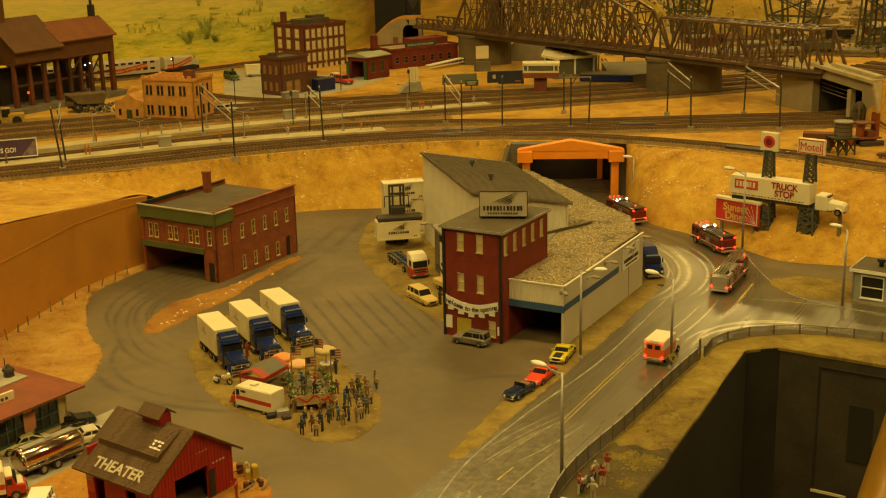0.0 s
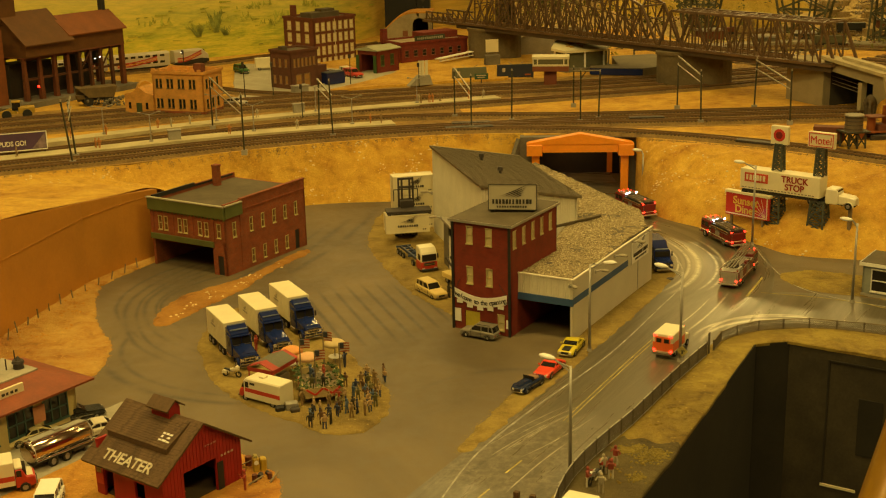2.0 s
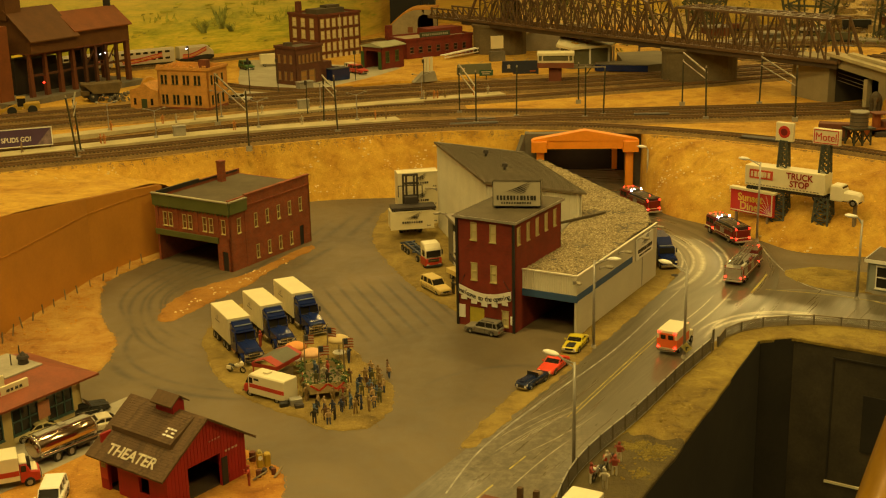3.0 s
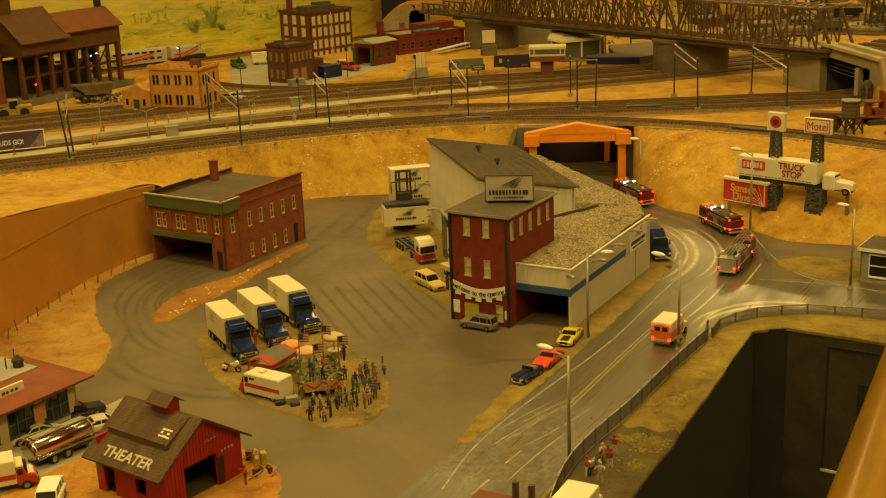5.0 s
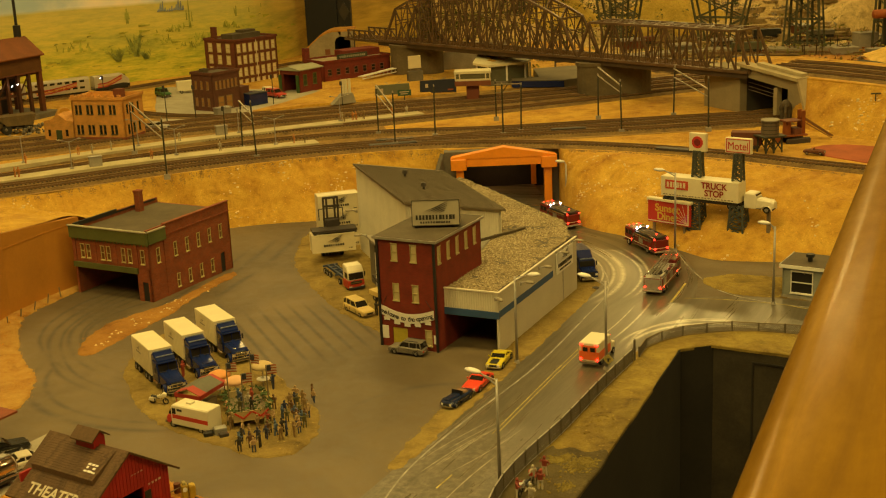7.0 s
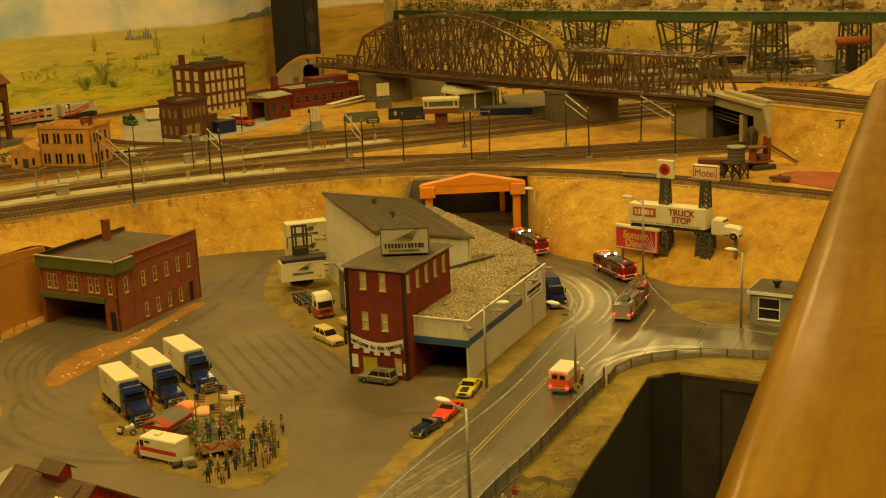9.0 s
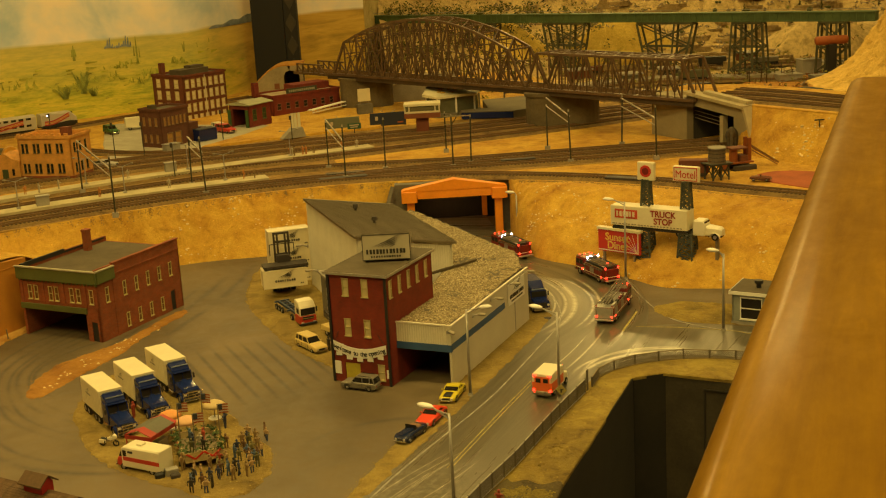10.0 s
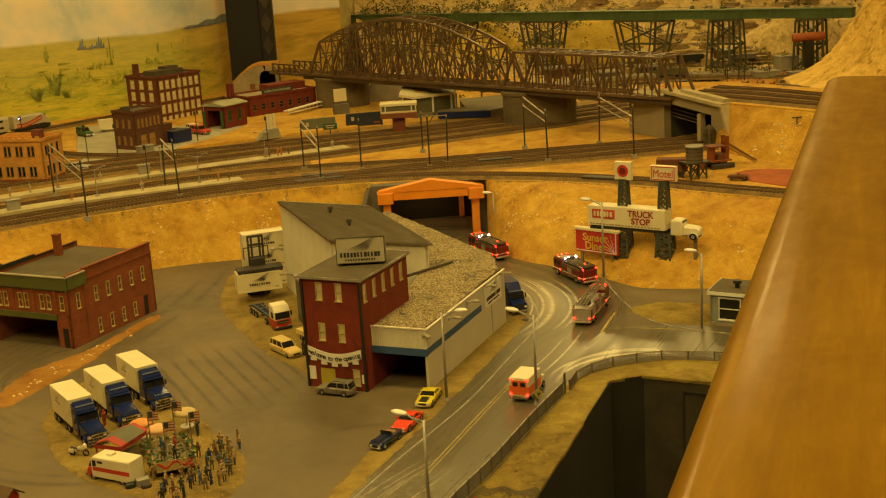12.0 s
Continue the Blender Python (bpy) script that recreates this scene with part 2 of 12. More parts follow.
def gravel_mat():
    m, nt, b = nodes_of("roof_gravel")
    vec = coords(nt)
    vo = nt.nodes.new("ShaderNodeTexVoronoi")
    vo.inputs["Scale"].default_value = 8.5
    nt.links.new(vec, vo.inputs["Vector"])
    hue = nt.nodes.new("ShaderNodeSeparateColor")
    nt.links.new(vo.outputs["Color"], hue.inputs[0])
    c = ramp(nt, hue.outputs[0], [(0.0, (0.15, 0.115, 0.06)), (0.35, (0.34, 0.27, 0.15)), (0.7, (0.50, 0.41, 0.24)), (1.0, (0.70, 0.61, 0.39))])
    c = mixed(nt, 1.0, c, ramp(nt, vo.outputs["Distance"], [(0.1, (1, 1, 1)), (0.75, (0.45, 0.43, 0.4))]), "MULTIPLY")
    c = mixed(nt, 0.6, c, ramp(nt, noise_tex(nt, vec, 0.25, 4), [(0.35, (0.72, 0.7, 0.66)), (0.65, (1.05, 1.05, 1.05))]), "MULTIPLY")
    nt.links.new(c, b.inputs["Base Color"])
    b.inputs["Roughness"].default_value = 0.9
    bumped(nt, b, vo.outputs["Distance"], -0.9, 0.003)
    return m


def brick_mat(name, a, bcol, mortar, size=0.28):
    """Small moulded brick courses, mapped along the wall by its own sides."""
    m, nt, b = nodes_of(name)
    vec = coords(nt)
    sep = nt.nodes.new("ShaderNodeSeparateXYZ")
    nt.links.new(vec, sep.inputs[0])
    add = nt.nodes.new("ShaderNodeMath")
    nt.links.new(sep.outputs[0], add.inputs[0]), nt.links.new(sep.outputs[1], add.inputs[1])
    comb = nt.nodes.new("ShaderNodeCombineXYZ")
    nt.links.new(add.outputs[0], comb.inputs[0]), nt.links.new(sep.outputs[2], comb.inputs[1])
    br = nt.nodes.new("ShaderNodeTexBrick")
    br.inputs["Scale"].default_value = 1.0
    br.inputs["Brick Width"].default_value, br.inputs["Row Height"].default_value = size * 1.6, size * 0.6
    br.inputs["Mortar Size"].default_value = size * 0.05
    for sock, v in zip(("Color1", "Color2", "Mortar"), (a, bcol, mortar)):
        br.inputs[sock].default_value = (*v, 1)
    nt.links.new(comb.outputs[0], br.inputs["Vector"])
    big = noise_tex(nt, vec, 0.5, 5, 0.65)
    c = mixed(nt, 0.75, br.outputs["Color"], ramp(nt, big, [(0.3, (0.6, 0.58, 0.55)), (0.65, (1.12, 1.08, 1.05))]), "MULTIPLY")
    nt.links.new(c, b.inputs["Base Color"])
    b.inputs["Roughness"].default_value = 0.75
    bumped(nt, b, br.outputs["Fac"], -0.25, 0.0004)
    return m


def wood_mat(name, a, bcol, axis=0, rough=0.5, scale=1.0, coat=0.0):
    m, nt, b = nodes_of(name)
    st = [1.0, 1.0, 1.0]
    st[axis] = 0.05
    vec = coords(nt, 87.0 * scale, st)
    g1, g2 = noise_tex(nt, vec, 1.2, 6, 0.65, 0.5), noise_tex(nt, coords(nt, 87.0 * scale), 0.25, 3)
    c = ramp(nt, g1, [(0.3, a), (0.7, bcol)])
    c = mixed(nt, 0.5, c, ramp(nt, g2, [(0.3, (0.7, 0.68, 0.65)), (0.7, (1, 1, 1))]), "MULTIPLY")
    nt.links.new(c, b.inputs["Base Color"])
    b.inputs["Roughness"].default_value = rough
    b.inputs["Coat Weight"].default_value, b.inputs["Coat Roughness"].default_value = coat, 0.25
    bumped(nt, b, g1, 0.15, 0.0004)
    return m


def glass_mat(name, tint=(0.022, 0.02, 0.018)):
    m, nt, b = nodes_of(name)
    b.inputs["Base Color"].default_value = (*tint, 1)
    b.inputs["Roughness"].default_value = 0.06
    b.inputs["Specular IOR Level"].default_value = 0.4
    return m


def glow_mat(name, color, strength):
    m, nt, b = nodes_of(name)
    b.inputs["Base Color"].default_value = (*color, 1)
    b.inputs["Emission Color"].default_value, b.inputs["Emission Strength"].default_value = (*color, 1), strength
    return m


SAND = sand_mat("sand", (0.66, 0.41, 0.055), (0.53, 0.29, 0.030), (0.36, 0.155, 0.013))
SAND_RED = sand_mat("reddish_sand", (0.60, 0.32, 0.048), (0.47, 0.205, 0.023), (0.31, 0.112, 0.012))
SAND_DULL = sand_mat("dusty_gravel", (0.35, 0.255, 0.062), (0.245, 0.168, 0.038), (0.125, 0.082, 0.018))
GRAVEL_DARK = sand_mat("dark_brown_gravel", (0.13, 0.10, 0.035), (0.085, 0.062, 0.021), (0.05, 0.036, 0.012))
SAND_WEST = sand_mat("pale_and_orange_sand", (0.52, 0.33, 0.075), (0.43, 0.22, 0.034), (0.27, 0.10, 0.012))
SAND_STRIP = sand_mat("reddish_brown_earth", (0.42, 0.215, 0.036), (0.33, 0.15, 0.02), (0.19, 0.072, 0.009))
GRASS_DRY = sand_mat("dry_grass_ground", (0.36, 0.27, 0.05), (0.235, 0.158, 0.027), (0.105, 0.068, 0.014))
ASPHALT = yard_mat()
ROAD = road_mat()
GRAVEL = gravel_mat()
BALLAST = sand_mat("track_ballast", (0.25, 0.155, 0.042), (0.16, 0.094, 0.026), (0.08, 0.046, 0.013), 2.0)
TIES = plain("tie_wood", (0.062, 0.038, 0.017), 0.85)
RAIL_STEEL = plain("rail_steel", (0.25, 0.15, 0.07), 0.38, 0.35)
CONCRETE = plain("concrete", (0.34, 0.31, 0.25), 0.85, 0, 0.2, 0.5, 0.3)
CONCRETE_DARK = plain("stained_concrete", (0.17, 0.15, 0.115), 0.85, 0, 0.3, 0.4, 0.3)
PLATFORM = plain("platform_concrete", (0.50, 0.43, 0.25), 0.85, 0, 0.2, 0.5)
WHITE = plain("white_paint", (0.78, 0.76, 0.70), 0.5, 0, 0.06)
CREAM = plain("cream_paint", (0.72, 0.65, 0.44), 0.5, 0, 0.08)
BLACK = plain("black_paint", (0.02, 0.02, 0.02), 0.5)
RUBBER = plain("tyre_rubber", (0.018, 0.017, 0.016), 0.8)
CHROME = plain("chrome", (0.62, 0.60, 0.57), 0.22, 1.0, 0.03, 0.5, 0)
GREY_METAL = plain("galvanised_metal", (0.42, 0.40, 0.36), 0.45, 0.5)
DARK_METAL = plain("dark_iron", (0.06, 0.05, 0.045), 0.6, 0.3)
GLASS = glass_mat("window_glass")
GLASS_LIT = plain("curtained_pane", (0.62, 0.54, 0.30), 0.25, 0, 0.1, 1.0, 0)
BRICK_RED = brick_mat("red_brick", (0.29, 0.068, 0.020), (0.21, 0.046, 0.015), (0.24, 0.12, 0.065))
BRICK_DARK = brick_mat("dark_red_brick", (0.225, 0.026, 0.011), (0.19, 0.022, 0.010), (0.16, 0.035, 0.018), 0.24)
BRICK_BROWN = brick_mat("brown_brick", (0.13, 0.042, 0.022), (0.095, 0.032, 0.018), (0.15, 0.08, 0.045))
BRICK_TAN = brick_mat("tan_brick", (0.66, 0.33, 0.065), (0.56, 0.27, 0.055), (0.48, 0.28, 0.09))
ROOF_DARK = plain("roof_felt", (0.098, 0.076, 0.045), 0.8, 0, 0.25, 0.5, 0.3)
GREEN_TRIM = plain("green_trim", (0.10, 0.12, 0.035), 0.55)
ORANGE = plain("orange_paint", (0.86, 0.29, 0.012), 0.5, 0, 0.12)
SIDING = plain("pale_siding", (0.72, 0.68, 0.55), 0.5, 0, 0.1)
BLUE = plain("blue_paint", (0.011, 0.022, 0.115), 0.16)
RED = plain("red_paint", (0.50, 0.04, 0.02), 0.35)
YELLOW_PAINT = plain("yellow_road_paint", (0.52, 0.43, 0.12), 0.6, 0, 0.5, 1.5)
WORN_WHITE = plain("worn_white_line", (0.36, 0.34, 0.29), 0.5, 0, 0.5, 1.5)
TRESTLE_GREEN = plain("trestle_green", (0.085, 0.135, 0.052), 0.6, 0, 0.3, 0.3)
RUST = plain("rusty_steel", (0.17, 0.055, 0.025), 0.75, 0.1, 0.3, 0.4, 0.3)
P_CAP = plain("portal_cap", (0.44, 0.37, 0.22), 0.8)
BRIDGE_STEEL = plain("weathered_bridge_steel", (0.148, 0.090, 0.050), 0.4, 0.1, 0.3, 0.5, 0.2)


# ---- mesh helpers ----
class M:
    """Vertices and faces of one mesh, in the models' metres."""

    def __init__(self):
        self.v, self.f = [], []

    def add(self, verts, faces):
        n = len(self.v)
        self.v += [tuple(p) for p in verts]
        self.f += [tuple(n + i for i in f) for f in faces]
        return self

    def box(self, x0, x1, y0, y1, z0, z1, c=0.0):
        """A box, with its four upright edges and top chamfered by c."""
        if c <= 0:
            v = [(x, y, z) for z in (z0, z1) for x, y in ((x0, y0), (x1, y0), (x1, y1), (x0, y1))]
            return self.add(v, [(3, 2, 1, 0), (4, 5, 6, 7), (0, 1, 5, 4), (1, 2, 6, 5), (2, 3, 7, 6), (3, 0, 4, 7)])
        ring = lambda e: [(x0 + c + e, y0 + e), (x1 - c - e, y0 + e), (x1 - e, y0 + c + e), (x1 - e, y1 - c - e), (x1 - c - e, y1 - e), (x0 + c + e, y1 - e), (x0 + e, y1 - c - e), (x0 + e, y0 + c + e)]
        v = [(*p, z0) for p in ring(0)] + [(*p, z1 - c) for p in ring(0)] + [(*p, z1) for p in ring(c * 0.7)]
        f = [tuple(range(7, -1, -1)), tuple(range(16, 24))]
        for k in (0, 8):
            f += [(k + i, k + (i + 1) % 8, k + 8 + (i + 1) % 8, k + 8 + i) for i in range(8)]
        return self.add(v, f)

    def prism(self, poly, z0, z1):
        n = len(poly)
        v = [(*p, z0) for p in poly] + [(*p, z1) for p in poly]
        return self.add(v, [tuple(range(n - 1, -1, -1)), tuple(range(n, 2 * n))] + [(i, (i + 1) % n, n + (i + 1) % n, n + i) for i in range(n)])

    def side(self, prof, x0, x1):
        """A side profile of (y, z), drawn out across x."""
        n = len(prof)
        v = [(x0, *p) for p in prof] + [(x1, *p) for p in prof]
        return self.add(v, [tuple(range(n)), tuple(range(2 * n - 1, n - 1, -1))] + [(i, n + i, n + (i + 1) % n, (i + 1) % n) for i in range(n)])

    def cyl(self, p, q, r0, r1=None, n=10):
        r1 = r0 if r1 is None else r1
        p, q = Vector(p), Vector(q)
        d = (q - p).normalized()
        a = d.orthogonal().normalized()
        b = d.cross(a)
        v = [p + (a * math.cos(t) + b * math.sin(t)) * r0 for t in [2 * math.pi * i / n for i in range(n)]]
        v += [q + (a * math.cos(t) + b * math.sin(t)) * r1 for t in [2 * math.pi * i / n for i in range(n)]]
        return self.add(v, [tuple(range(n - 1, -1, -1)), tuple(range(n, 2 * n))] + [(i, (i + 1) % n, n + (i + 1) % n, n + i) for i in range(n)])

    def beam(self, p, q, w, h=None):
        """A square bar from p to q."""
        h = w if h is None else h
        p, q = Vector(p), Vector(q)
        d = (q - p).normalized()
        a = d.cross(Vector((0, 0, 1)))
        a = Vector((1, 0, 0)) if a.length < 1e-4 else a.normalized()
        b = a.cross(d)
        o = [a * (sx * w / 2) + b * (sy * h / 2) for sx, sy in ((-1, -1), (1, -1), (1, 1), (-1, 1))]
        return self.add([p + k for k in o] + [q + k for k in o], [(3, 2, 1, 0), (4, 5, 6, 7), (0, 1, 5, 4), (1, 2, 6, 5), (2, 3, 7, 6), (3, 0, 4, 7)])

    def rings(self, rings, closed=True, cap=True):
        """Skin over rings of equally many points."""
        n = len(rings[0])
        v = [p for r in rings for p in r]
        f = []
        for k in range(len(rings) - 1):
            for i in range(n if closed else n - 1):
                f.append((k * n + i, k * n + (i + 1) % n, (k + 1) * n + (i + 1) % n, (k + 1) * n + i))
        if cap and closed:
            f += [tuple(range(n - 1, -1, -1)), tuple(range((len(rings) - 1) * n, len(rings) * n))]
        return self.add(v, f)

    def ball(self, c, r, n=8, m=5, squash=1.0):
        rs = [[(c[0] + r * math.sin(a) * math.cos(t), c[1] + r * math.sin(a) * math.sin(t), c[2] - squash * r * math.cos(a)) for t in [2 * math.pi * i / n for i in range(n)]]
              for a in [math.pi * (k + 0.15) / (m - 0.7) for k in range(m)]]
        return self.rings(rs)

    def mesh(self, name):
        me = bpy.data.meshes.new(name)
        me.from_pydata([(x * S, y * S, z * S) for x, y, z in self.v], [], self.f)
        me.validate()
        bm = bmesh.new()
        bm.from_mesh(me)
        bmesh.ops.recalc_face_normals(bm, faces=bm.faces)
        bm.to_mesh(me)
        bm.free()
        return me


def ob_of(name, m, material, bevel=0.0, smooth=False):
    me = m.mesh(name)
    me.materials.append(material)
    ob = new(name, me)
    if smooth:
        for p in me.polygons:
            p.use_smooth = True
    if bevel:
        b = ob.modifiers.new("bevel", "BEVEL")
        b.width, b.segments, b.limit_method, b.angle_limit = bevel * S, 2, "ANGLE", radians(35)
    return ob


def part(name, m, material, parent, label="", bevel=0.0, smooth=False):
    ob = ob_of(name, m, material, bevel, smooth)
    ob.parent = parent
    if label:
        ob["label"] = label
    return ob


def setting(name, m, material, label, category, kind="structure", smooth=False):
    return tagged(ob_of(name, m, material, 0, smooth), label, category, "", kind)


def thing(name, label, category, x, y, z=0.0, turn=0.0, group=""):
    """An Empty at a thing's base; turn in degrees about z."""
    e = new(name)
    e.empty_display_size = 0.01
    e.matrix_world = spot(x, y, z, turn)
    return tagged(e, label, category, group)


def spot(x, y, z=0.0, turn=0.0):
    return pose(x * S, y * S, z * S, 0, 0, turn)


def smooth_line(pts, steps=6, closed=False):
    """Catmull-Rom through the points."""
    n, out = len(pts), []
    last = n if closed else n - 1
    for i in range(last):
        p = [Vector(pts[(i + k) % n] if closed else pts[min(max(i + k, 0), n - 1)]) for k in (-1, 0, 1, 2)]
        for s in range(steps):
            t = s / steps
            out.append(0.5 * (2 * p[1] + (p[2] - p[0]) * t + (2 * p[0] - 5 * p[1] + 4 * p[2] - p[3]) * t * t + (3 * p[1] - p[0] - 3 * p[2] + p[3]) * t ** 3))
    if not closed:
        out.append(Vector(pts[-1]))
    return [tuple(p) for p in out]


def offset_line(line, d):
    out = []
    for i, p in enumerate(line):
        a, b = Vector(line[max(i - 1, 0)][:2]), Vector(line[min(i + 1, len(line) - 1)][:2])
        t = (b - a).normalized()
        out.append((p[0] - t.y * d, p[1] + t.x * d))
    return out


def ribbon(m, line, w, z0, z1, off=0.0):
    """A flat strip of width w along a line, from z0 up to z1."""
    a, b = offset_line(line, off + w / 2), offset_line(line, off - w / 2)
    rings = [[(*p, z0), (*q, z0), (*q, z1), (*p, z1)] for p, q in zip(a, b)]
    return m.rings(rings)


def fbm(x, y, z=0.0, s=1.0):
    return noise.fractal(Vector((x * s, y * s, z * s)), 1.0, 2.0, 4)


def patch(name, pts, z, thick, material, label, category, wobble=0.35, steps=6, ragged=0.0):
    """A loose layer of earth with an uneven, crumbled outline and domed edge."""
    line = smooth_line(pts, steps, True)
    fine = []
    for p, q in zip(line, line[1:] + line[:1]):
        n = max(1, int(math.dist(p, q) / 0.3)) if ragged else 1
        fine += [(p[0] + (q[0] - p[0]) * k / n, p[1] + (q[1] - p[1]) * k / n) for k in range(n)]
    area = sum(p[0] * q[1] - q[0] * p[1] for p, q in zip(fine, fine[1:] + fine[:1]))
    sgn, count = (1 if area > 0 else -1), len(fine)
    out, inner = [], []
    for i, (x, y) in enumerate(fine):
        a, b = Vector(fine[i - 2]), Vector(fine[(i + 2) % count])
        t = (b - a).normalized()
        nrm = Vector((t.y, -t.x)) * sgn
        d = wobble * fbm(x, y, 3.1, 0.8) + ragged * (0.3 * fbm(x, y, 5.2, 1.4) + 0.14 * fbm(x, y, 8.0, 4.0))
        out.append((x + nrm.x * d, y + nrm.y * d))
        k = d - 0.16 - ragged * (0.25 + 0.3 * abs(fbm(x, y, 9.0, 2.4)))
        inner.append((x + nrm.x * k, y + nrm.y * k))
    m, n = M(), count
    m.add([(*p, z - 0.3) for p in out] + [(*p, z + thick * 0.2) for p in out] + [(*p, z + thick) for p in inner],
          [(i, (i + 1) % n, n + (i + 1) % n, n + i) for i in range(n)] + [(n + i, n + (i + 1) % n, 2 * n + (i + 1) % n, 2 * n + i) for i in range(n)] + [tuple(range(2 * n, 3 * n))])
    ob = setting(name, m, material, label, category)
    if ragged:
        r, g = random.Random(name), M()
        for x, y in out:
            for _ in range(3):
                s = r.uniform(0.02, 0.06)
                gx, gy = x + r.gauss(0, ragged * 0.8), y + r.gauss(0, ragged * 0.8)
                g.rings([[(gx + s * w * r.uniform(0.7, 1.2) * math.cos(c), gy + s * w * r.uniform(0.7, 1.2) * math.sin(c), z + h * s) for c in (0, 1.26, 2.51, 3.77, 5.03)] for h, w in ((-0.2, 1.2), (0.25, 1.0), (0.5, 0.5))])
        setting(name + "_grit", g, material, "loose grit along the edge of the earth", "grit", "stuff")
    return ob


# ---- the room that holds the layout ----
ROOM_WALL = plain("room_wall_paint", (0.42, 0.36, 0.26), 0.8, 0, 0.1)
CEILING = plain("ceiling_paint", (0.38, 0.28, 0.12), 0.85, 0, 0.08)
ROOM_FLOOR = plain("room_carpet", (0.10, 0.08, 0.06), 0.95, 0, 0.2)
m = M().box(-420, 420, -260, 640, -86, -80)
setting("floor", m, ROOM_FLOOR, "dark carpeted room floor below the layout", "floor")
m = M().box(-420, 420, -260, 640, 172, 176)
setting("ceiling", m, CEILING, "plain painted room ceiling above the layout", "ceiling")
for nm, b in (("wall_west", (-426, -420, -260, 640)), ("wall_east", (420, 426, -260, 640)), ("wall_south", (-426, 426, -266, -260)), ("wall_north", (-426, 426, 640, 646))):
    setting(nm, M().box(*b, -80, 172), ROOM_WALL, "plain painted room wall", "wall")

FIXTURE = plain("lamp_housing", (0.7, 0.68, 0.6), 0.5)
LAMP_GLOW = glow_mat("lamp_diffuser", (1.0, 0.72, 0.27), 3.0)
for lx, ly, watts in LAMPS:
    e = thing("ceiling_lamp", "white ceiling lamp with a warm diffuser", "lamp", lx * 87, ly * 87, 168.6, 0, "ceiling lamps")
    part("housing", M().box(-24, 24, -8, 8, 0.6, 3.4, 0.5), FIXTURE, e)
    part("diffuser", M().box(-22, 22, -6, 6, 0.1, 0.58), LAMP_GLOW, e, "glowing warm diffuser")

# ---- lower board with the aisle hole ----
m = M().prism([(-95, 62), (-1.9, 62), (15.1, 94.5), (32.2, 128.5), (36.3, 129.1), (45.7, 123.1), (95, 92), (140, 92), (140, 212), (-95, 212)], -1.5, 0)
setting("ground", m, ASPHALT, "grey brown asphalt yard with dark tyre tracks", "ground")
PIT_BLACK = plain("black_curtain", (0.018, 0.015, 0.009), 0.95, 0, 0.3, 0.3)
m = M().prism([(-95, 62.5), (-2.6, 62.5), (14.4, 95.2), (31.4, 129.3), (36.4, 130), (46.2, 124), (95, 93), (140, 93), (140, 212), (-95, 212)], -78, -1.51)
setting("wall_bench_lower", m, PIT_BLACK, "black cloth covered bench below the lower board", "wall")
m = M().prism([(-119, 213), (139, 213), (139, 224), (88, 235), (64, 269), (55, 349), (-10, 371), (-30, 344), (-139, 299)], -78, 7.88)
setting("wall_bench_upper", m, PIT_BLACK, "black cloth covered bench below the upper board", "wall")
PIT_BOARD = plain("dark_hardboard_bay_shade", (0.05, 0.040, 0.022), 0.85, 0, 0.35, 0.5, 0.4)
m = M().prism([(-2.4, 62), (14.6, 94.7), (31.7, 128.8), (32.5, 128.3), (15.4, 94.3), (-1.6, 61.8)], -62, -0.05)
setting("wall_pit_side", m, PIT_BLACK, "black fascia cloth below the board", "wall")
m = M().prism([(31.7, 129.0), (36.4, 129.7), (36.2, 128.75), (32.5, 128.2)], -62, -0.05)
setting("wall_pit_corner", m, PIT_BLACK, "black fascia cloth in the corner", "wall")
m = M().prism([(36.4, 129.8), (46, 123.7), (95, 92.6), (94.8, 91.7), (45.5, 122.8), (36.2, 128.75)], -62, -0.05)
pit_end = setting("wall_pit_end", m, PIT_BOARD, "dark hardboard panel below the board", "wall")
PIT_FRAME = plain("dark_batten", (0.022, 0.018, 0.011), 0.7)
pit_m = pose(36.2 * S, 128.75 * S, 0, 0, 0, math.degrees(math.atan2(-6.0, 9.4)))
# battens and trim; 'void' is a flat black sheet standing for a dark opening
for x0, x1, z0, z1, mat in ((4.3, 4.48, -15.6, -1.3, "frame"), (4.48, 13, -1.5, -1.3, "frame"), (7.75, 10.25, -11.5, -5.05, "void"), (4.2, 8.0, -15.95, -15.65, "trim")):
    p = part("batten", M().box(x0, x1, -0.12, 0.04, z0, z1), {"frame": PIT_FRAME, "void": PIT_BLACK, "trim": CREAM}[mat], pit_end)
    p.matrix_basis = pit_m

# ---- asphalt highway laid over the yard ----
CENTRE = [(-8, 75), (4.2, 96.3), (12.5, 110.6), (21.5, 126.8), (28.5, 139.5), (33.5, 150.5), (35.2, 160.5), (34.0, 169.5), (29.5, 180), (24.5, 190), (21.5, 203), (20.8, 222)]
road_line = smooth_line(CENTRE, 7)
m = M()
ribbon(m, road_line, 12.4, -0.4, 0.03)
setting("road", m, ROAD, "worn shiny asphalt highway with tyre polish", "road")
side_line = smooth_line([(33, 139), (40, 140), (47, 137.5), (56, 131.5), (75, 118)], 6)
m = M()
ribbon(m, side_line, 11.0, -0.4, 0.02)
setting("road_side", m, ROAD, "worn asphalt side road", "road")
up_line = smooth_line([(37, 150), (41, 155.5), (47, 157), (56, 154.5), (90, 144)], 6)
m = M()
ribbon(m, up_line, 7.0, -0.4, 0.012)
setting("road_service", m, ASPHALT, "narrow asphalt service road", "road")

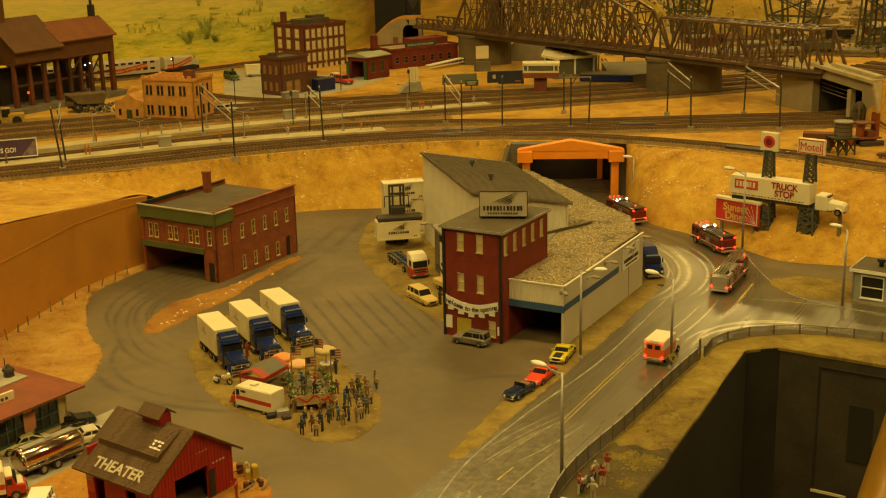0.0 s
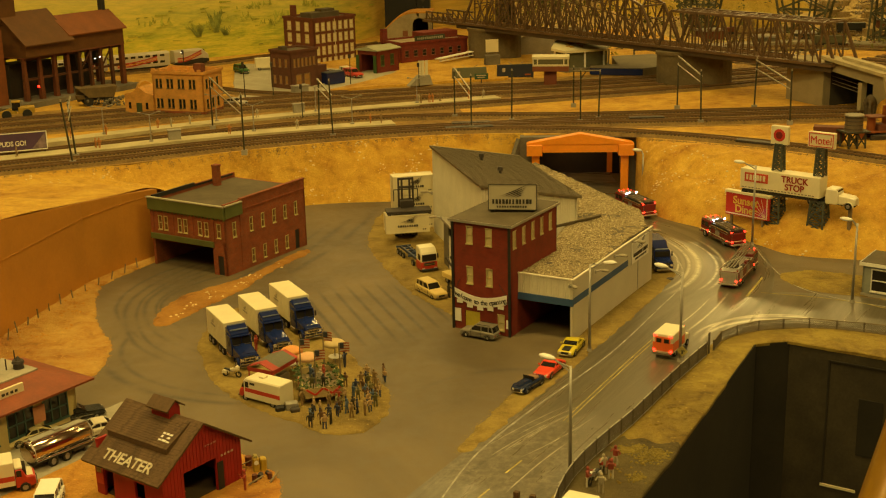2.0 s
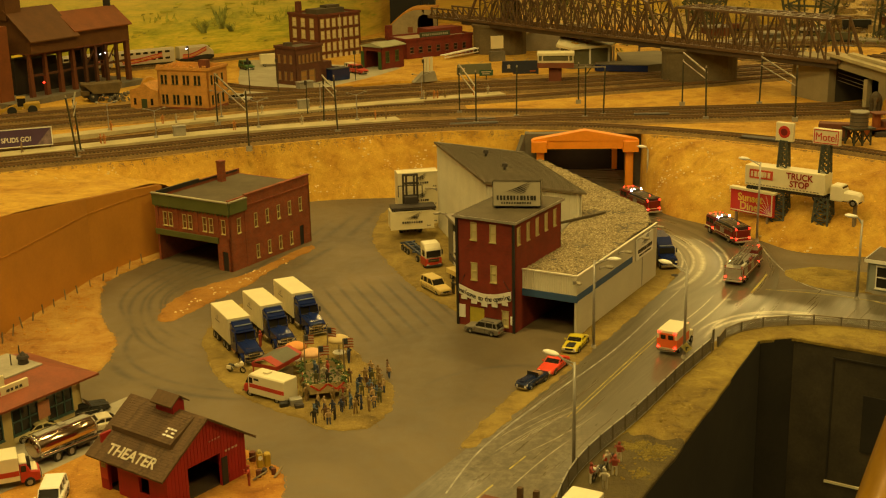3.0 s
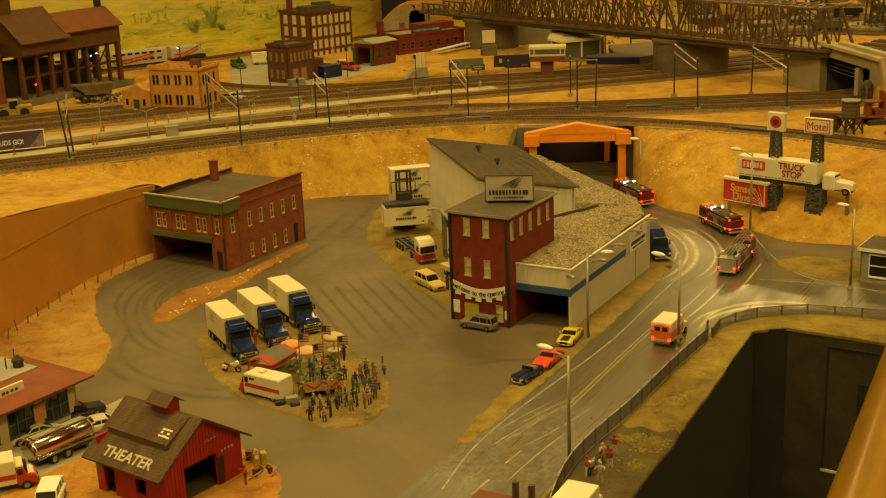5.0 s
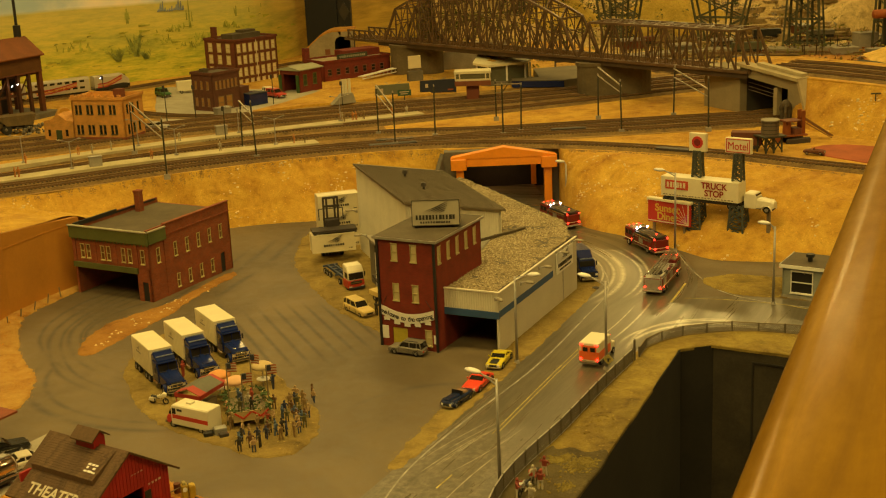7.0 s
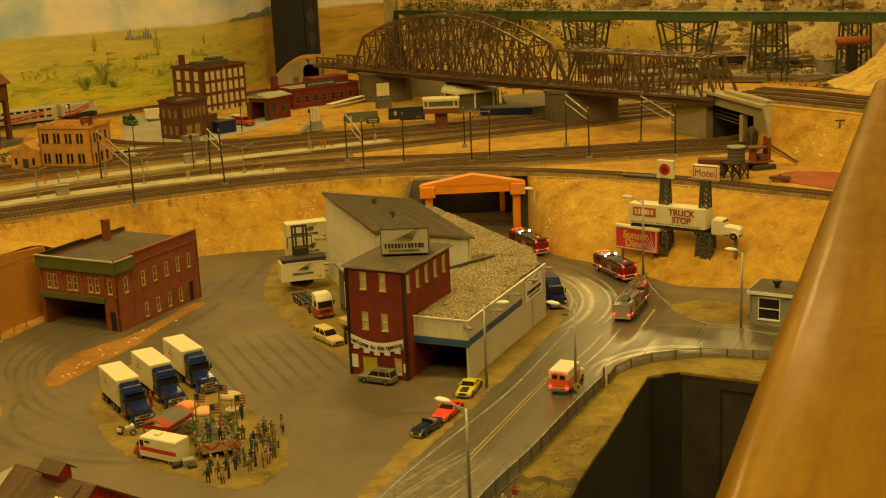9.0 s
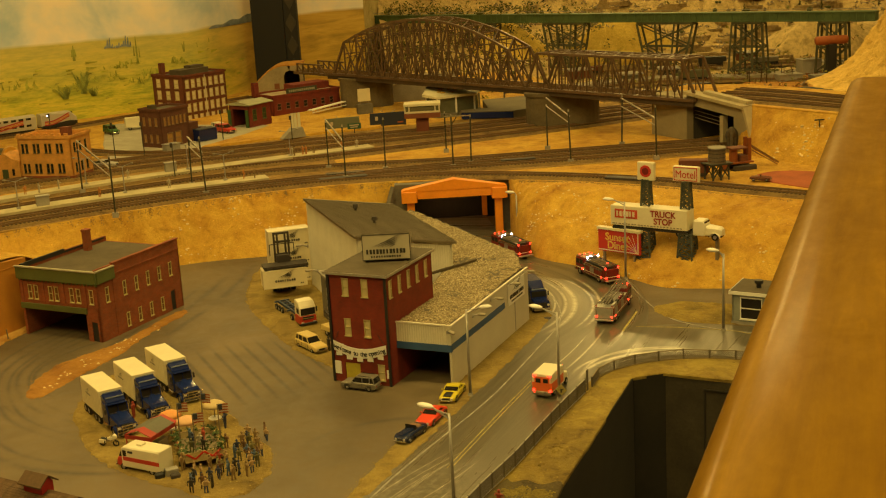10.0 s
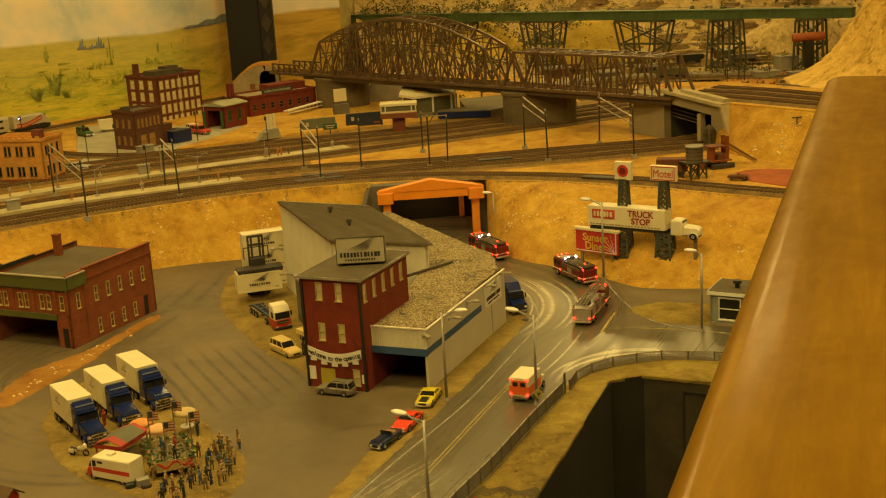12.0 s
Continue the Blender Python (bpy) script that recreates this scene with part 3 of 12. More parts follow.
LINE_Z0, LINE_Z1 = -0.02, 0.042
for k, off in enumerate((-0.2, 0.2)):
    m = M()
    ribbon(m, smooth_line([(10.2, 108.8), (18.4, 124.0), (24.4, 134.7)], 8), 0.085, LINE_Z0, LINE_Z1, off)
    setting("lane_line_%d" % (k + 1), m, YELLOW_PAINT, "faded yellow centre line", "road marking")
for k, (a, b) in enumerate((((4.2, 98.3), (5.7, 100.7)), ((1.2, 92.9), (2.7, 95.4)))):
    m = M()
    ribbon(m, [a, b], 0.15, LINE_Z0, LINE_Z1)
    setting("lane_dash_%d" % (k + 1), m, YELLOW_PAINT, "faded yellow lane dash", "road marking")
for k, pts in enumerate(([(-1.2, 94), (1.9, 102.3), (7.5, 112.0), (16.3, 125.7), (24, 140.5), (28.3, 149.5), (29.6, 158), (28.8, 165), (26.0, 173)],
                         [(8.5, 96.2), (16.3, 108.8), (27.1, 127.6), (32.4, 133.5), (38.9, 134.5), (48.3, 130.7)],
                         [(41.0, 167.5), (40.9, 156.9), (42.1, 147.6), (46.2, 142.2), (50.8, 139.0), (60, 133)])):
    m = M()
    ribbon(m, smooth_line(pts, 8), 0.17, LINE_Z0, LINE_Z1 - 0.004)
    setting("edge_line_%d" % (k + 1), m, WORN_WHITE, "worn white edge line", "road marking")
m = M()
ribbon(m, [(35.1, 144.2), (38.7, 151.5)], 0.26, LINE_Z0, LINE_Z1 + 0.004)
setting("stop_line", m, YELLOW_PAINT, "yellow stop line painted across the junction", "road marking")
m = M()
ribbon(m, smooth_line([(37.1, 145.5), (42.7, 143.6), (47.9, 140.8), (50.8, 138.2), (62, 131)], 6), 0.1, LINE_Z0, LINE_Z1 + 0.008)
setting("lane_line_3", m, YELLOW_PAINT, "faded yellow lane line of the side road", "road marking")

# ---- earth islands ----
patch("island_yard", [(-28.4, 132.8), (-26.9, 126.7), (-24.6, 120.2), (-20.4, 114.5), (-16.6, 111.0), (-12.0, 107.2), (-9.4, 106.8), (-7.4, 108.8), (-6.4, 112.8), (-6.9, 117.7), (-9.3, 123.2), (-12.2, 130.1), (-14.8, 134.8), (-17.2, 138.8), (-23.3, 144.2), (-27.4, 141.5)], 0, 0.12, SAND_DULL, "dusty earth island in the yard", "ground", ragged=0.28)
patch("island_strip", [(-34.6, 138.9), (-35.1, 143.6), (-33.2, 148.9), (-29.6, 153.0), (-26.6, 156.8), (-20.9, 168.0), (-19.8, 166.6), (-23.4, 159.2), (-26.0, 151.8), (-30.1, 143.6), (-32.5, 138.6), (-33.9, 137.9)], 0, 0.14, SAND_STRIP, "narrow reddish earth strip beside the brick depot", "ground", ragged=0.25)
patch("bank_west", [(-51.5, 132), (-50.0, 144.9), (-47.2, 155.2), (-41.6, 167.5), (-40.2, 164.2), (-42.4, 159.2), (-44.5, 153.5), (-43.3, 145.6), (-41.0, 138.3), (-38.2, 132.6), (-37.1, 127.3), (-37.5, 122.8), (-40.9, 120.6), (-52, 117)], 0, 0.2, SAND_WEST, "bare pale and orange earth beside the retaining wall", "ground", ragged=0.2)
patch("island_depot", [(-10.2, 188.4), (-11.7, 178.0), (-11.7, 170.4), (-9.3, 160.8), (-6.0, 150.8), (-3.1, 144.9), (0.6, 139.2), (4, 145), (6, 165), (4, 186), (-3.3, 191)], 0, 0.12, SAND_DULL, "dusty gravel beside the warehouse", "ground", ragged=0.5)
patch("verge_road", [(0.3, 103.5), (0.5, 102.5), (1.6, 103.2), (3.7, 106.8), (7.0, 112.8), (12.3, 122.4), (19.0, 134.6), (27.2, 150.9), (28.4, 156.3), (26.4, 161.5), (24.4, 158), (21.2, 146.8), (14.2, 132.8), (11.2, 126.4), (6.1, 116.5), (3.1, 110.2)], 0, 0.12, SAND_DULL, "narrow dusty verge along the road", "ground", ragged=0.35)
patch("island_grass", [(40.9, 152.4), (43.9, 154.0), (48.5, 152.9), (53.5, 149.6), (58, 145), (54, 141.2), (49.1, 143.4), (44.6, 145.2), (42.0, 148.0)], 0, 0.12, GRASS_DRY, "dry grass island at the junction", "ground", ragged=0.35)
patch("island_theater", [(-46, 88), (-40, 99), (-34, 103.5), (-28, 106.4), (-21.2, 105.2), (-17.3, 101.0), (-15.2, 98.2), (-14.7, 93), (-16, 82), (-40, 78)], 0, 0.12, SAND_RED, "orange earth round the barn", "ground", ragged=0.2)
patch("verge_fence", [(-3.5, 71.5), (-1.0, 70.5), (6.4, 77.2), (15.6, 94.6), (24.0, 111.4), (30.8, 125.2), (31.8, 127.2), (32.3, 128.1), (33.3, 128.35), (35.2, 128.6), (36.2, 128.6), (37.4, 127.9), (45.6, 122.7), (58, 114.8), (70, 107.2), (74, 110), (56, 125.5), (47.7, 129.8), (42.5, 132.4), (36.4, 133.0), (31.0, 131.3), (27.4, 128.0), (25.9, 125.3), (16.2, 108.4), (8.4, 95.1)], 0, 0.1, GRASS_DRY, "mossy dry verge between fence and aisle hole", "ground", 0.12)
patch("verge_gravel", [(-2.6, 72.2), (-1.0, 70.6), (6.4, 77.2), (15.6, 94.6), (19.9, 103.0), (17.9, 103.4), (16.9, 104.6), (15.6, 104.4), (14.4, 104.6), (8.6, 95.0)], 0, 0.16, GRAVEL_DARK, "dark brown gravel between fence and aisle hole", "ground", 0.1)
MOSS = sand_mat("yellow_moss", (0.30, 0.235, 0.04), (0.21, 0.155, 0.026), (0.09, 0.065, 0.014), 3.0)


# ---- embankments: lofted from foot line to shoulder ----
def bank(name, foot, top, material, label, rows=30, rough=0.9, steps=18, bulge=0.0):
    a, b = smooth_line(foot, steps), smooth_line(top, steps)
    rings = []
    for r in range(rows + 1):
        t = r / rows
        e = t + bulge * math.sin(math.pi * t)
        row = []
        for p, q in zip(a, b):
            v = Vector(p).lerp(Vector(q), t)
            v.z = p[2] + (q[2] - p[2]) * (e if r < rows else 1.0)
            k = math.sin(math.pi * t)
            v.z += k * rough * (1.3 * fbm(v.x, v.y, 0, 0.11) + 0.42 * fbm(v.x, v.y, 4, 0.6)) + min(1, 4 * k) * rough * 0.16 * fbm(v.x, v.y, 6, 1.9)
            row.append(tuple(v))
        rings.append(row)
    m = M().rings(rings, closed=False)
    return setting(name, m, material, label, "embankment", "structure", True)


bank("bank_north", [(-44, 172, -0.1), (-38, 182, -0.1), (-30, 190.5, -0.1), (-22.5, 193.8, -0.1), (-16.3, 195, -0.1), (-8, 195.4, -0.1), (2, 198.5, -0.1), (11.8, 202.0, -0.1)],
     [(-68.9, 178.2, 8.72), (-54.8, 184.4, 8.72), (-42.9, 189.8, 8.72), (-31.5, 195.3, 8.72), (-20.5, 199.7, 8.72), (-9.2, 202.9, 8.72), (2.0, 204.6, 8.72), (12.0, 204.3, 8.72)], SAND, "bare sandy railway embankment")
bank("bank_east", [(29.6, 199, -0.1), (29.4, 190, -0.1), (31.0, 181.5, -0.1), (36.2, 174.6, -0.1), (41.5, 166.4, -0.1), (45.2, 160.8, -0.1), (53.5, 157.9, -0.1), (62, 154.5, -0.1), (95, 143, -0.1)],
     [(29.8, 199.6, 8.72), (31.3, 198.1, 8.72), (35.9, 195.7, 8.72), (40.3, 193.1, 8.72), (46.6, 188.7, 8.72), (52.5, 183.9, 8.72), (58.3, 177.7, 8.72), (65.5, 170.6, 8.72), (100, 146, 8.72)], SAND, "bare sandy roadside embankment", bulge=0.25)
bank("bank_above_wall", [(-58, 118, 13.6), (-50.8, 136.7, 13.2), (-46.8, 154.9, 10.7), (-43.5, 162, 10.0), (-40.3, 168.5, 9.2), (-37, 176, 5.0), (-34, 186, 2.0)],
     [(-95, 150, 14.2), (-84, 160, 12.6), (-76, 170, 10.5), (-71, 177, 9.2), (-69.0, 178.2, 8.8), (-62, 181.2, 8.72), (-55, 184.3, 8.72)], SAND, "sandy slope above the retaining wall", 12, 0.5)

WALL_TAN = plain("tan_wall_board", (0.47, 0.205, 0.024), 0.6, 0, 0.1, 0.4)
m = M()
wl = [(-56, 120, 14.0), (-50.6, 136.7, 13.2), (-46.6, 154.9, 10.6), (-43.3, 162, 9.9), (-39.9, 167.5, 9.3)]
m.rings([[(x, y, -0.5), (x - 2.6, y + 1.0, -0.5), (x - 2.6, y + 1.0, z), (x, y, z)] for x, y, z in wl])
wall = setting("retaining_wall", m, WALL_TAN, "smooth tan board retaining wall", "wall")
for zz in (8.6,):
    m = M()
    m.rings([[(x + 0.06, y, zz), (x - 0.1, y, zz), (x - 0.1, y, zz + 0.09), (x + 0.06, y, zz + 0.09)] for x, y, z in wl if z > zz + 0.2])
    if len(m.v) > 4:
        part("seam", m, WALL_TAN, wall)

# ---- upper deck ----
m = M().prism([(-120, 140), (-95, 150), (-76, 170), (-68.9, 178.4), (-54.8, 184.6), (-42.9, 190.0), (-31.5, 195.5), (-20.5, 199.9), (-9.2, 203.1), (2, 204.8), (12.0, 204.5), (12.0, 203.2), (29.8, 203.2), (29.8, 200), (31.3, 198.3), (35.9, 195.9), (40.3, 193.3), (46.6, 188.9), (52.5, 184.1), (58.3, 177.9), (65.5, 170.8), (100, 146.2), (150, 130), (150, 225), (88, 236), (64, 270), (55, 350), (-10, 372), (-30, 345), (-140, 300), (-140, 200)], 7.9, DECK)
setting("ground_upper", m, SAND, "sandy upper level of the layout", "ground")

# ---- tracks ----
TRACKS = [
    [(-90, 171.5), (-65.2, 183.6), (-50.0, 190.0), (-34.0, 197.8), (-16.5, 204.4), (1.9, 207.9), (20.4, 205.9), (37.5, 198.6), (52.5, 188.3), (63.0, 177.7), (90, 152)],
    [(-90, 176), (-66.6, 188.0), (-51.0, 194.2), (-34.6, 201.9), (-16.8, 207.9), (1.9, 211.4), (21.0, 211.2), (45.5, 211.0), (64.1, 211.6), (95, 211)],
    [(-92, 184.5), (-68.9, 195.0), (-53.2, 202.6), (-36.2, 211.5), (-17.7, 218.8), (2.1, 221.0), (22.5, 219.0), (42.8, 219.6), (65.7, 220.2), (95, 219.6)],
    [(1.9, 211.5), (12, 212.8), (22.0, 214.6), (42.8, 215.4), (65.7, 216.0), (95, 215.4)],
    [(-96, 217), (-79, 226.0), (-61, 233.4), (-42, 242.0), (-20.2, 248.0), (2.4, 252.6), (25.6, 256.0), (50.5, 263.4), (69.8, 270.4), (95, 278)],
    [(-94, 190), (-71.2, 201.8), (-55.0, 210.1), (-37.4, 219.0), (-18.3, 226.9), (2.3, 232.1), (23.8, 238.9), (46.5, 246.1), (67.9, 254.1), (95, 262)],
    [(-94, 206), (-75.9, 214.1), (-58.3, 221.8), (-39.6, 230.6), (-19.1, 237.1), (2.4, 242.2), (24.8, 246.2), (48.5, 253.0), (70.3, 260.4), (95, 268)],
    [(-96, 212), (-78.1, 219.9), (-59.9, 227.0), (-40.5, 236.0), (-19.6, 242.8), (2.4, 247.7), (25.2, 251.3), (49.5, 258.4), (69.8, 265.4), (95, 273)],
    [(-50, 262), (-45.6, 256.8), (-38, 251.4), (-30, 248.9), (-20, 249.6)],
    [(-92, 273.5), (-73.3, 285.2), (-63.2, 291.8), (-55.8, 297.2), (-46.5, 306), (-37, 314), (-28, 320.5), (-18, 330)],
]


def track(line, z, name="railway_track", label="weathered railway track on dark ballast"):
    line = smooth_line(line, 14)
    m = M()
    a, b, c, d = (offset_line(line, o) for o in (2.9, 1.6, -1.6, -2.9))
    m.rings([[(*p, z - 0.05), (*q, z + 0.32), (*r, z + 0.32), (*s, z - 0.05)] for p, q, r, s in zip(a, b, c, d)], closed=True)
    bed = setting(name, m, BALLAST, label, "track")
    ties = M()
    carry = 0.0
    for p, q in zip(line, line[1:]):
        p, q = Vector(p), Vector(q)
        ln = (q - p).length
        t = (q - p) / max(ln, 1e-6)
        nrm = Vector((-t.y, t.x))
        s = carry
        while s < ln:
            o = p + t * s
            u, w = nrm * 1.28, t * 0.13
            v = [(*(o + u + w), z + 0.30), (*(o - u + w), z + 0.30), (*(o - u - w), z + 0.30), (*(o + u - w), z + 0.30)]
            ties.add(v + [(x, y, z + 0.42) for x, y, _ in v], [(4, 5, 6, 7), (0, 1, 5, 4), (1, 2, 6, 5), (2, 3, 7, 6), (3, 0, 4, 7)])
            s += 0.62
        carry = s - ln
    tagged(part("ties", ties, TIES, bed), kind="stuff")
    for o in (0.75, -0.75):
        r = M()
        ribbon(r, line, 0.14, z + 0.41, z + 0.64, o)
        part("rail", r, RAIL_STEEL, bed)
    return bed


BROWN_GRAVEL = sand_mat("brown_gravel", (0.38, 0.235, 0.052), (0.265, 0.155, 0.034), (0.14, 0.08, 0.018), 1.6)
for k, (line, w, d) in enumerate((([(-96, 212), (-78.1, 219.9), (-59.9, 227.0), (-40.5, 236.0), (-19.6, 242.8), (2.4, 247.7), (25.2, 251.3), (49.5, 258.4), (69.8, 265.4)], 25.0, 2.0), ([(-90, 176), (-66.6, 188.0), (-51.0, 194.2), (-34.6, 202.9), (-16.8, 209.9), (1.9, 214.4), (21.0, 214.2), (45.5, 214.8), (64.1, 215.6)], 13.0, -1.0), ([(-92, 186.5), (-68.9, 198.0), (-53.2, 206.6), (-36.2, 215.5), (-17.7, 223.8), (2.1, 227.0)], 9.0, 0.5))):
    m = M()
    ribbon(m, smooth_line(line, 8), w, DECK - 0.3, DECK + 0.03 + 0.006 * k, d)
    setting("trackbed_%d" % (k + 1), m, BROWN_GRAVEL, "brown gravel bed between the tracks", "ground")
for k, t in enumerate(TRACKS):
    track(t, DECK + 0.012 * (k % 4), "railway_track_%d" % (k + 1))

# ---- station platforms ----
for k, (line, w) in enumerate((([(-90, 180.3), (-67.2, 190.6), (-53, 197.6), (-40.0, 204.2), (-24, 209.6), (-9.6, 213.4)], 3.6), ([(-90, 190.6), (-70.9, 201.0 - 1.2), (-56, 209.0), (-42.8, 216.6), (-26, 224.6), (-10.3, 230.9), (9.1, 237.9)], 3.4))):
    m = M()
    ribbon(m, smooth_line(line, 8), w, DECK - 0.1, DECK + 0.75)
    setting("platform_%d" % (k + 1), m, PLATFORM, "pale concrete station platform", "platform")

# ---- painted backdrops ----
def mural_mat():
    """Desert meadow painted under a hazy sky: bands by height, brush strokes by noise."""
    m, nt, b = nodes_of("painted_mural")
    vec = coords(nt)
    sep = nt.nodes.new("ShaderNodeSeparateXYZ")
    nt.links.new(vec, sep.inputs[0])
    st = nt.nodes.new("ShaderNodeMapping")
    st.inputs["Scale"].default_value = (0.22, 0.22, 1.3)
    nt.links.new(vec, st.inputs[0])
    strokes = noise_tex(nt, st.outputs[0], 0.22, 7, 0.65, 0.6)
    soft = noise_tex(nt, vec, 0.05, 4, 0.5)
    mid = noise_tex(nt, st.outputs[0], 0.8, 5, 0.7, 0.3)
    meadow = ramp(nt, strokes, [(0.34, (0.25, 0.33, 0.03)), (0.44, (0.42, 0.46, 0.045)), (0.52, (0.64, 0.58, 0.055)), (0.70, (0.80, 0.66, 0.09))])
    meadow = mixed(nt, 0.45, meadow, ramp(nt, mid, [(0.38, (0.24, 0.30, 0.03)), (0.46, (0.46, 0.46, 0.05)), (0.54, (0.62, 0.55, 0.06)), (0.66, (0.78, 0.60, 0.09))]))
    dab = noise_tex(nt, st.outputs[0], 2.4, 4, 0.7, 0.5)
    meadow = mixed(nt, 0.7, meadow, ramp(nt, dab, [(0.32, (0.66, 0.72, 0.6)), (0.46, (0.97, 0.98, 0.95)), (0.66, (1.1, 1.06, 1.0))]), "MULTIPLY")
    cloud = noise_tex(nt, vec, 0.035, 5, 0.55, 0.3)
    sky = ramp(nt, cloud, [(0.38, (0.42, 0.56, 0.68)), (0.49, (0.78, 0.77, 0.74)), (0.58, (0.95, 0.83, 0.68))])
    edge = nt.nodes.new("ShaderNodeMath")
    edge.operation = "MULTIPLY_ADD"
    edge.inputs[1].default_value, edge.inputs[2].default_value = 1.6, -0.8
    nt.links.new(soft, edge.inputs[0])
    h = nt.nodes.new("ShaderNodeMath")
    nt.links.new(sep.outputs[2], h.inputs[0]), nt.links.new(edge.outputs[0], h.inputs[1])
    mr = nt.nodes.new("ShaderNodeMapRange")
    mr.inputs[1].default_value, mr.inputs[2].default_value = 26.6, 27.4
    nt.links.new(h.outputs[0], mr.inputs[0])
    hill = nt.nodes.new("ShaderNodeMapRange")
    hill.inputs[1].default_value, hill.inputs[2].default_value = 14.0, 25.0
    nt.links.new(h.outputs[0], hill.inputs[0])
    low = mixed(nt, hill.outputs[0], meadow, mixed(nt, 0.55, meadow, (0.66, 0.54, 0.20)))
    east = nt.nodes.new("ShaderNodeMapRange")
    east.inputs[1].default_value, east.inputs[2].default_value = -27.0, -16.0
    nt.links.new(maths(nt, "ADD", sep.outputs[0], maths(nt, "MULTIPLY", strokes, 6.0)), east.inputs[0])
    low = mixed(nt, maths(nt, "MULTIPLY", east.outputs[0], 0.8), low, ramp(nt, strokes, [(0.36, (0.36, 0.22, 0.04)), (0.5, (0.56, 0.34, 0.06)), (0.64, (0.66, 0.44, 0.09))]))
    nt.links.new(mixed(nt, mr.outputs[0], low, sky), b.inputs["Base Color"])
    b.inputs["Roughness"].default_value = 0.8
    return m


MURAL = mural_mat()
def curved_wall(name, pts, z0, z1, material, label, thick=2.0):
    line = smooth_line(pts, 8)
    back = offset_line(line, thick)
    m = M().rings([[(*p, z0), (*q, z0), (*q, z1), (*p, z1)] for p, q in zip(line, back)])
    return setting(name, m, material, label, "backdrop", "structure", False)


curved_wall("backdrop_meadow", [(-190, 262), (-120, 281), (-75, 301), (-48, 316), (-32, 326), (-22, 343), (-14, 360), (-4, 368), (14, 377)], 0, 75, MURAL, "hand painted backdrop of a yellow green desert meadow under a hazy sky")

# plants and a ruin painted on the backdrop, as thin raised paint
PAINT_GREEN = plain("mural_green", (0.36, 0.41, 0.08), 0.8, 0, 0.4, 1.0, 0)
PAINT_DARK = plain("mural_dark_olive", (0.38, 0.40, 0.07), 0.8, 0, 0.4, 1.0, 0)
PAINT_BLUE = plain("mural_blue_grey", (0.26, 0.31, 0.36), 0.8, 0, 0.3, 1.0, 0)
mural_line = smooth_line([(-190, 262), (-120, 281), (-75, 301), (-48, 316), (-32, 326), (-22, 343), (-14, 360), (-4, 368), (14, 377)], 8)


def on_mural(x):
    """Point and direction on the backdrop at plan x."""
    for p, q in zip(mural_line, mural_line[1:]):
        if p[0] <= x <= q[0]:
            t = (x - p[0]) / (q[0] - p[0])
            v = Vector(p).lerp(Vector(q), t)
            d = (Vector(q) - Vector(p)).normalized()
            return v + Vector((d.y, -d.x)) * 0.12, d
    return Vector(mural_line[0]), Vector((1, 0))


def painted(name, material, label, strokes):
    m = M()
    for x, z, dx, dz, w in strokes:
        v, d = on_mural(x)
        n = Vector((d.y, -d.x)) * 0.05
        a, b = Vector((v.x, v.y, z)), Vector((v.x + d.x * dx, v.y + d.y * dx, z + dz))
        u = (b - a).normalized()
        s_ = Vector((d.x, d.y, 0)) * (w * abs(u.z)) + Vector((0, 0, w * (1 - abs(u.z))))
        f = Vector((n.x, n.y, 0))
        q = [a - s_, a + s_, b + s_ * 0.3, b - s_ * 0.3]
        m.add([*q, *[k + f for k in q]], [(0, 1, 2, 3), (7, 6, 5, 4), (0, 4, 5, 1), (1, 5, 6, 2), (2, 6, 7, 3), (3, 7, 4, 0)])
    return setting(name, m, material, label, "painting")


rp = random.Random(14)
PAINT_SOFT = plain("mural_soft_green", (0.52, 0.52, 0.06), 0.85, 0, 0.4, 0.6, 0)
painted("painted_grass", PAINT_SOFT, "soft green grass tufts painted on the backdrop", [(rp.uniform(-100, -20), rp.choice((11.5, 13.6, 15.2, 17.3, 19.4, 21.0)) + rp.gauss(0, 0.35), rp.uniform(0.8, 3.2), rp.uniform(-0.1, 0.2), rp.uniform(0.12, 0.38)) for _ in range(70)])
PAINT_PALE = plain("mural_sage", (0.46, 0.48, 0.07), 0.85, 0, 0.4, 0.8, 0)
painted("painted_sage", PAINT_PALE, "sage green shrubs painted on the backdrop", [(c + rp.gauss(0, 1.6), z + rp.uniform(0, 1.0), rp.uniform(-0.8, 0.8), rp.uniform(0.4, 1.6), rp.uniform(0.15, 0.4)) for c, z in ((-44, 15), (-41, 16.5), (-38, 14.6), (-52, 17), (-60, 15.5), (-35, 19), (-70, 17), (-47, 19.5)) for _ in range(16)])
for k, (x, z, h, n) in enumerate(((-60.3, 13.9, 3.0, 26), (-56.3, 14.6, 5.6, 34), (-54.2, 13.8, 2.6, 22))):
    painted("painted_shrub_%d" % (k + 1), PAINT_GREEN, "green desert shrub painted on the backdrop", [(x + rp.uniform(-0.5, 0.5), z, rp.uniform(-2.0, 2.0), h * rp.uniform(0.5, 1.0), 0.22) for _ in range(n)])
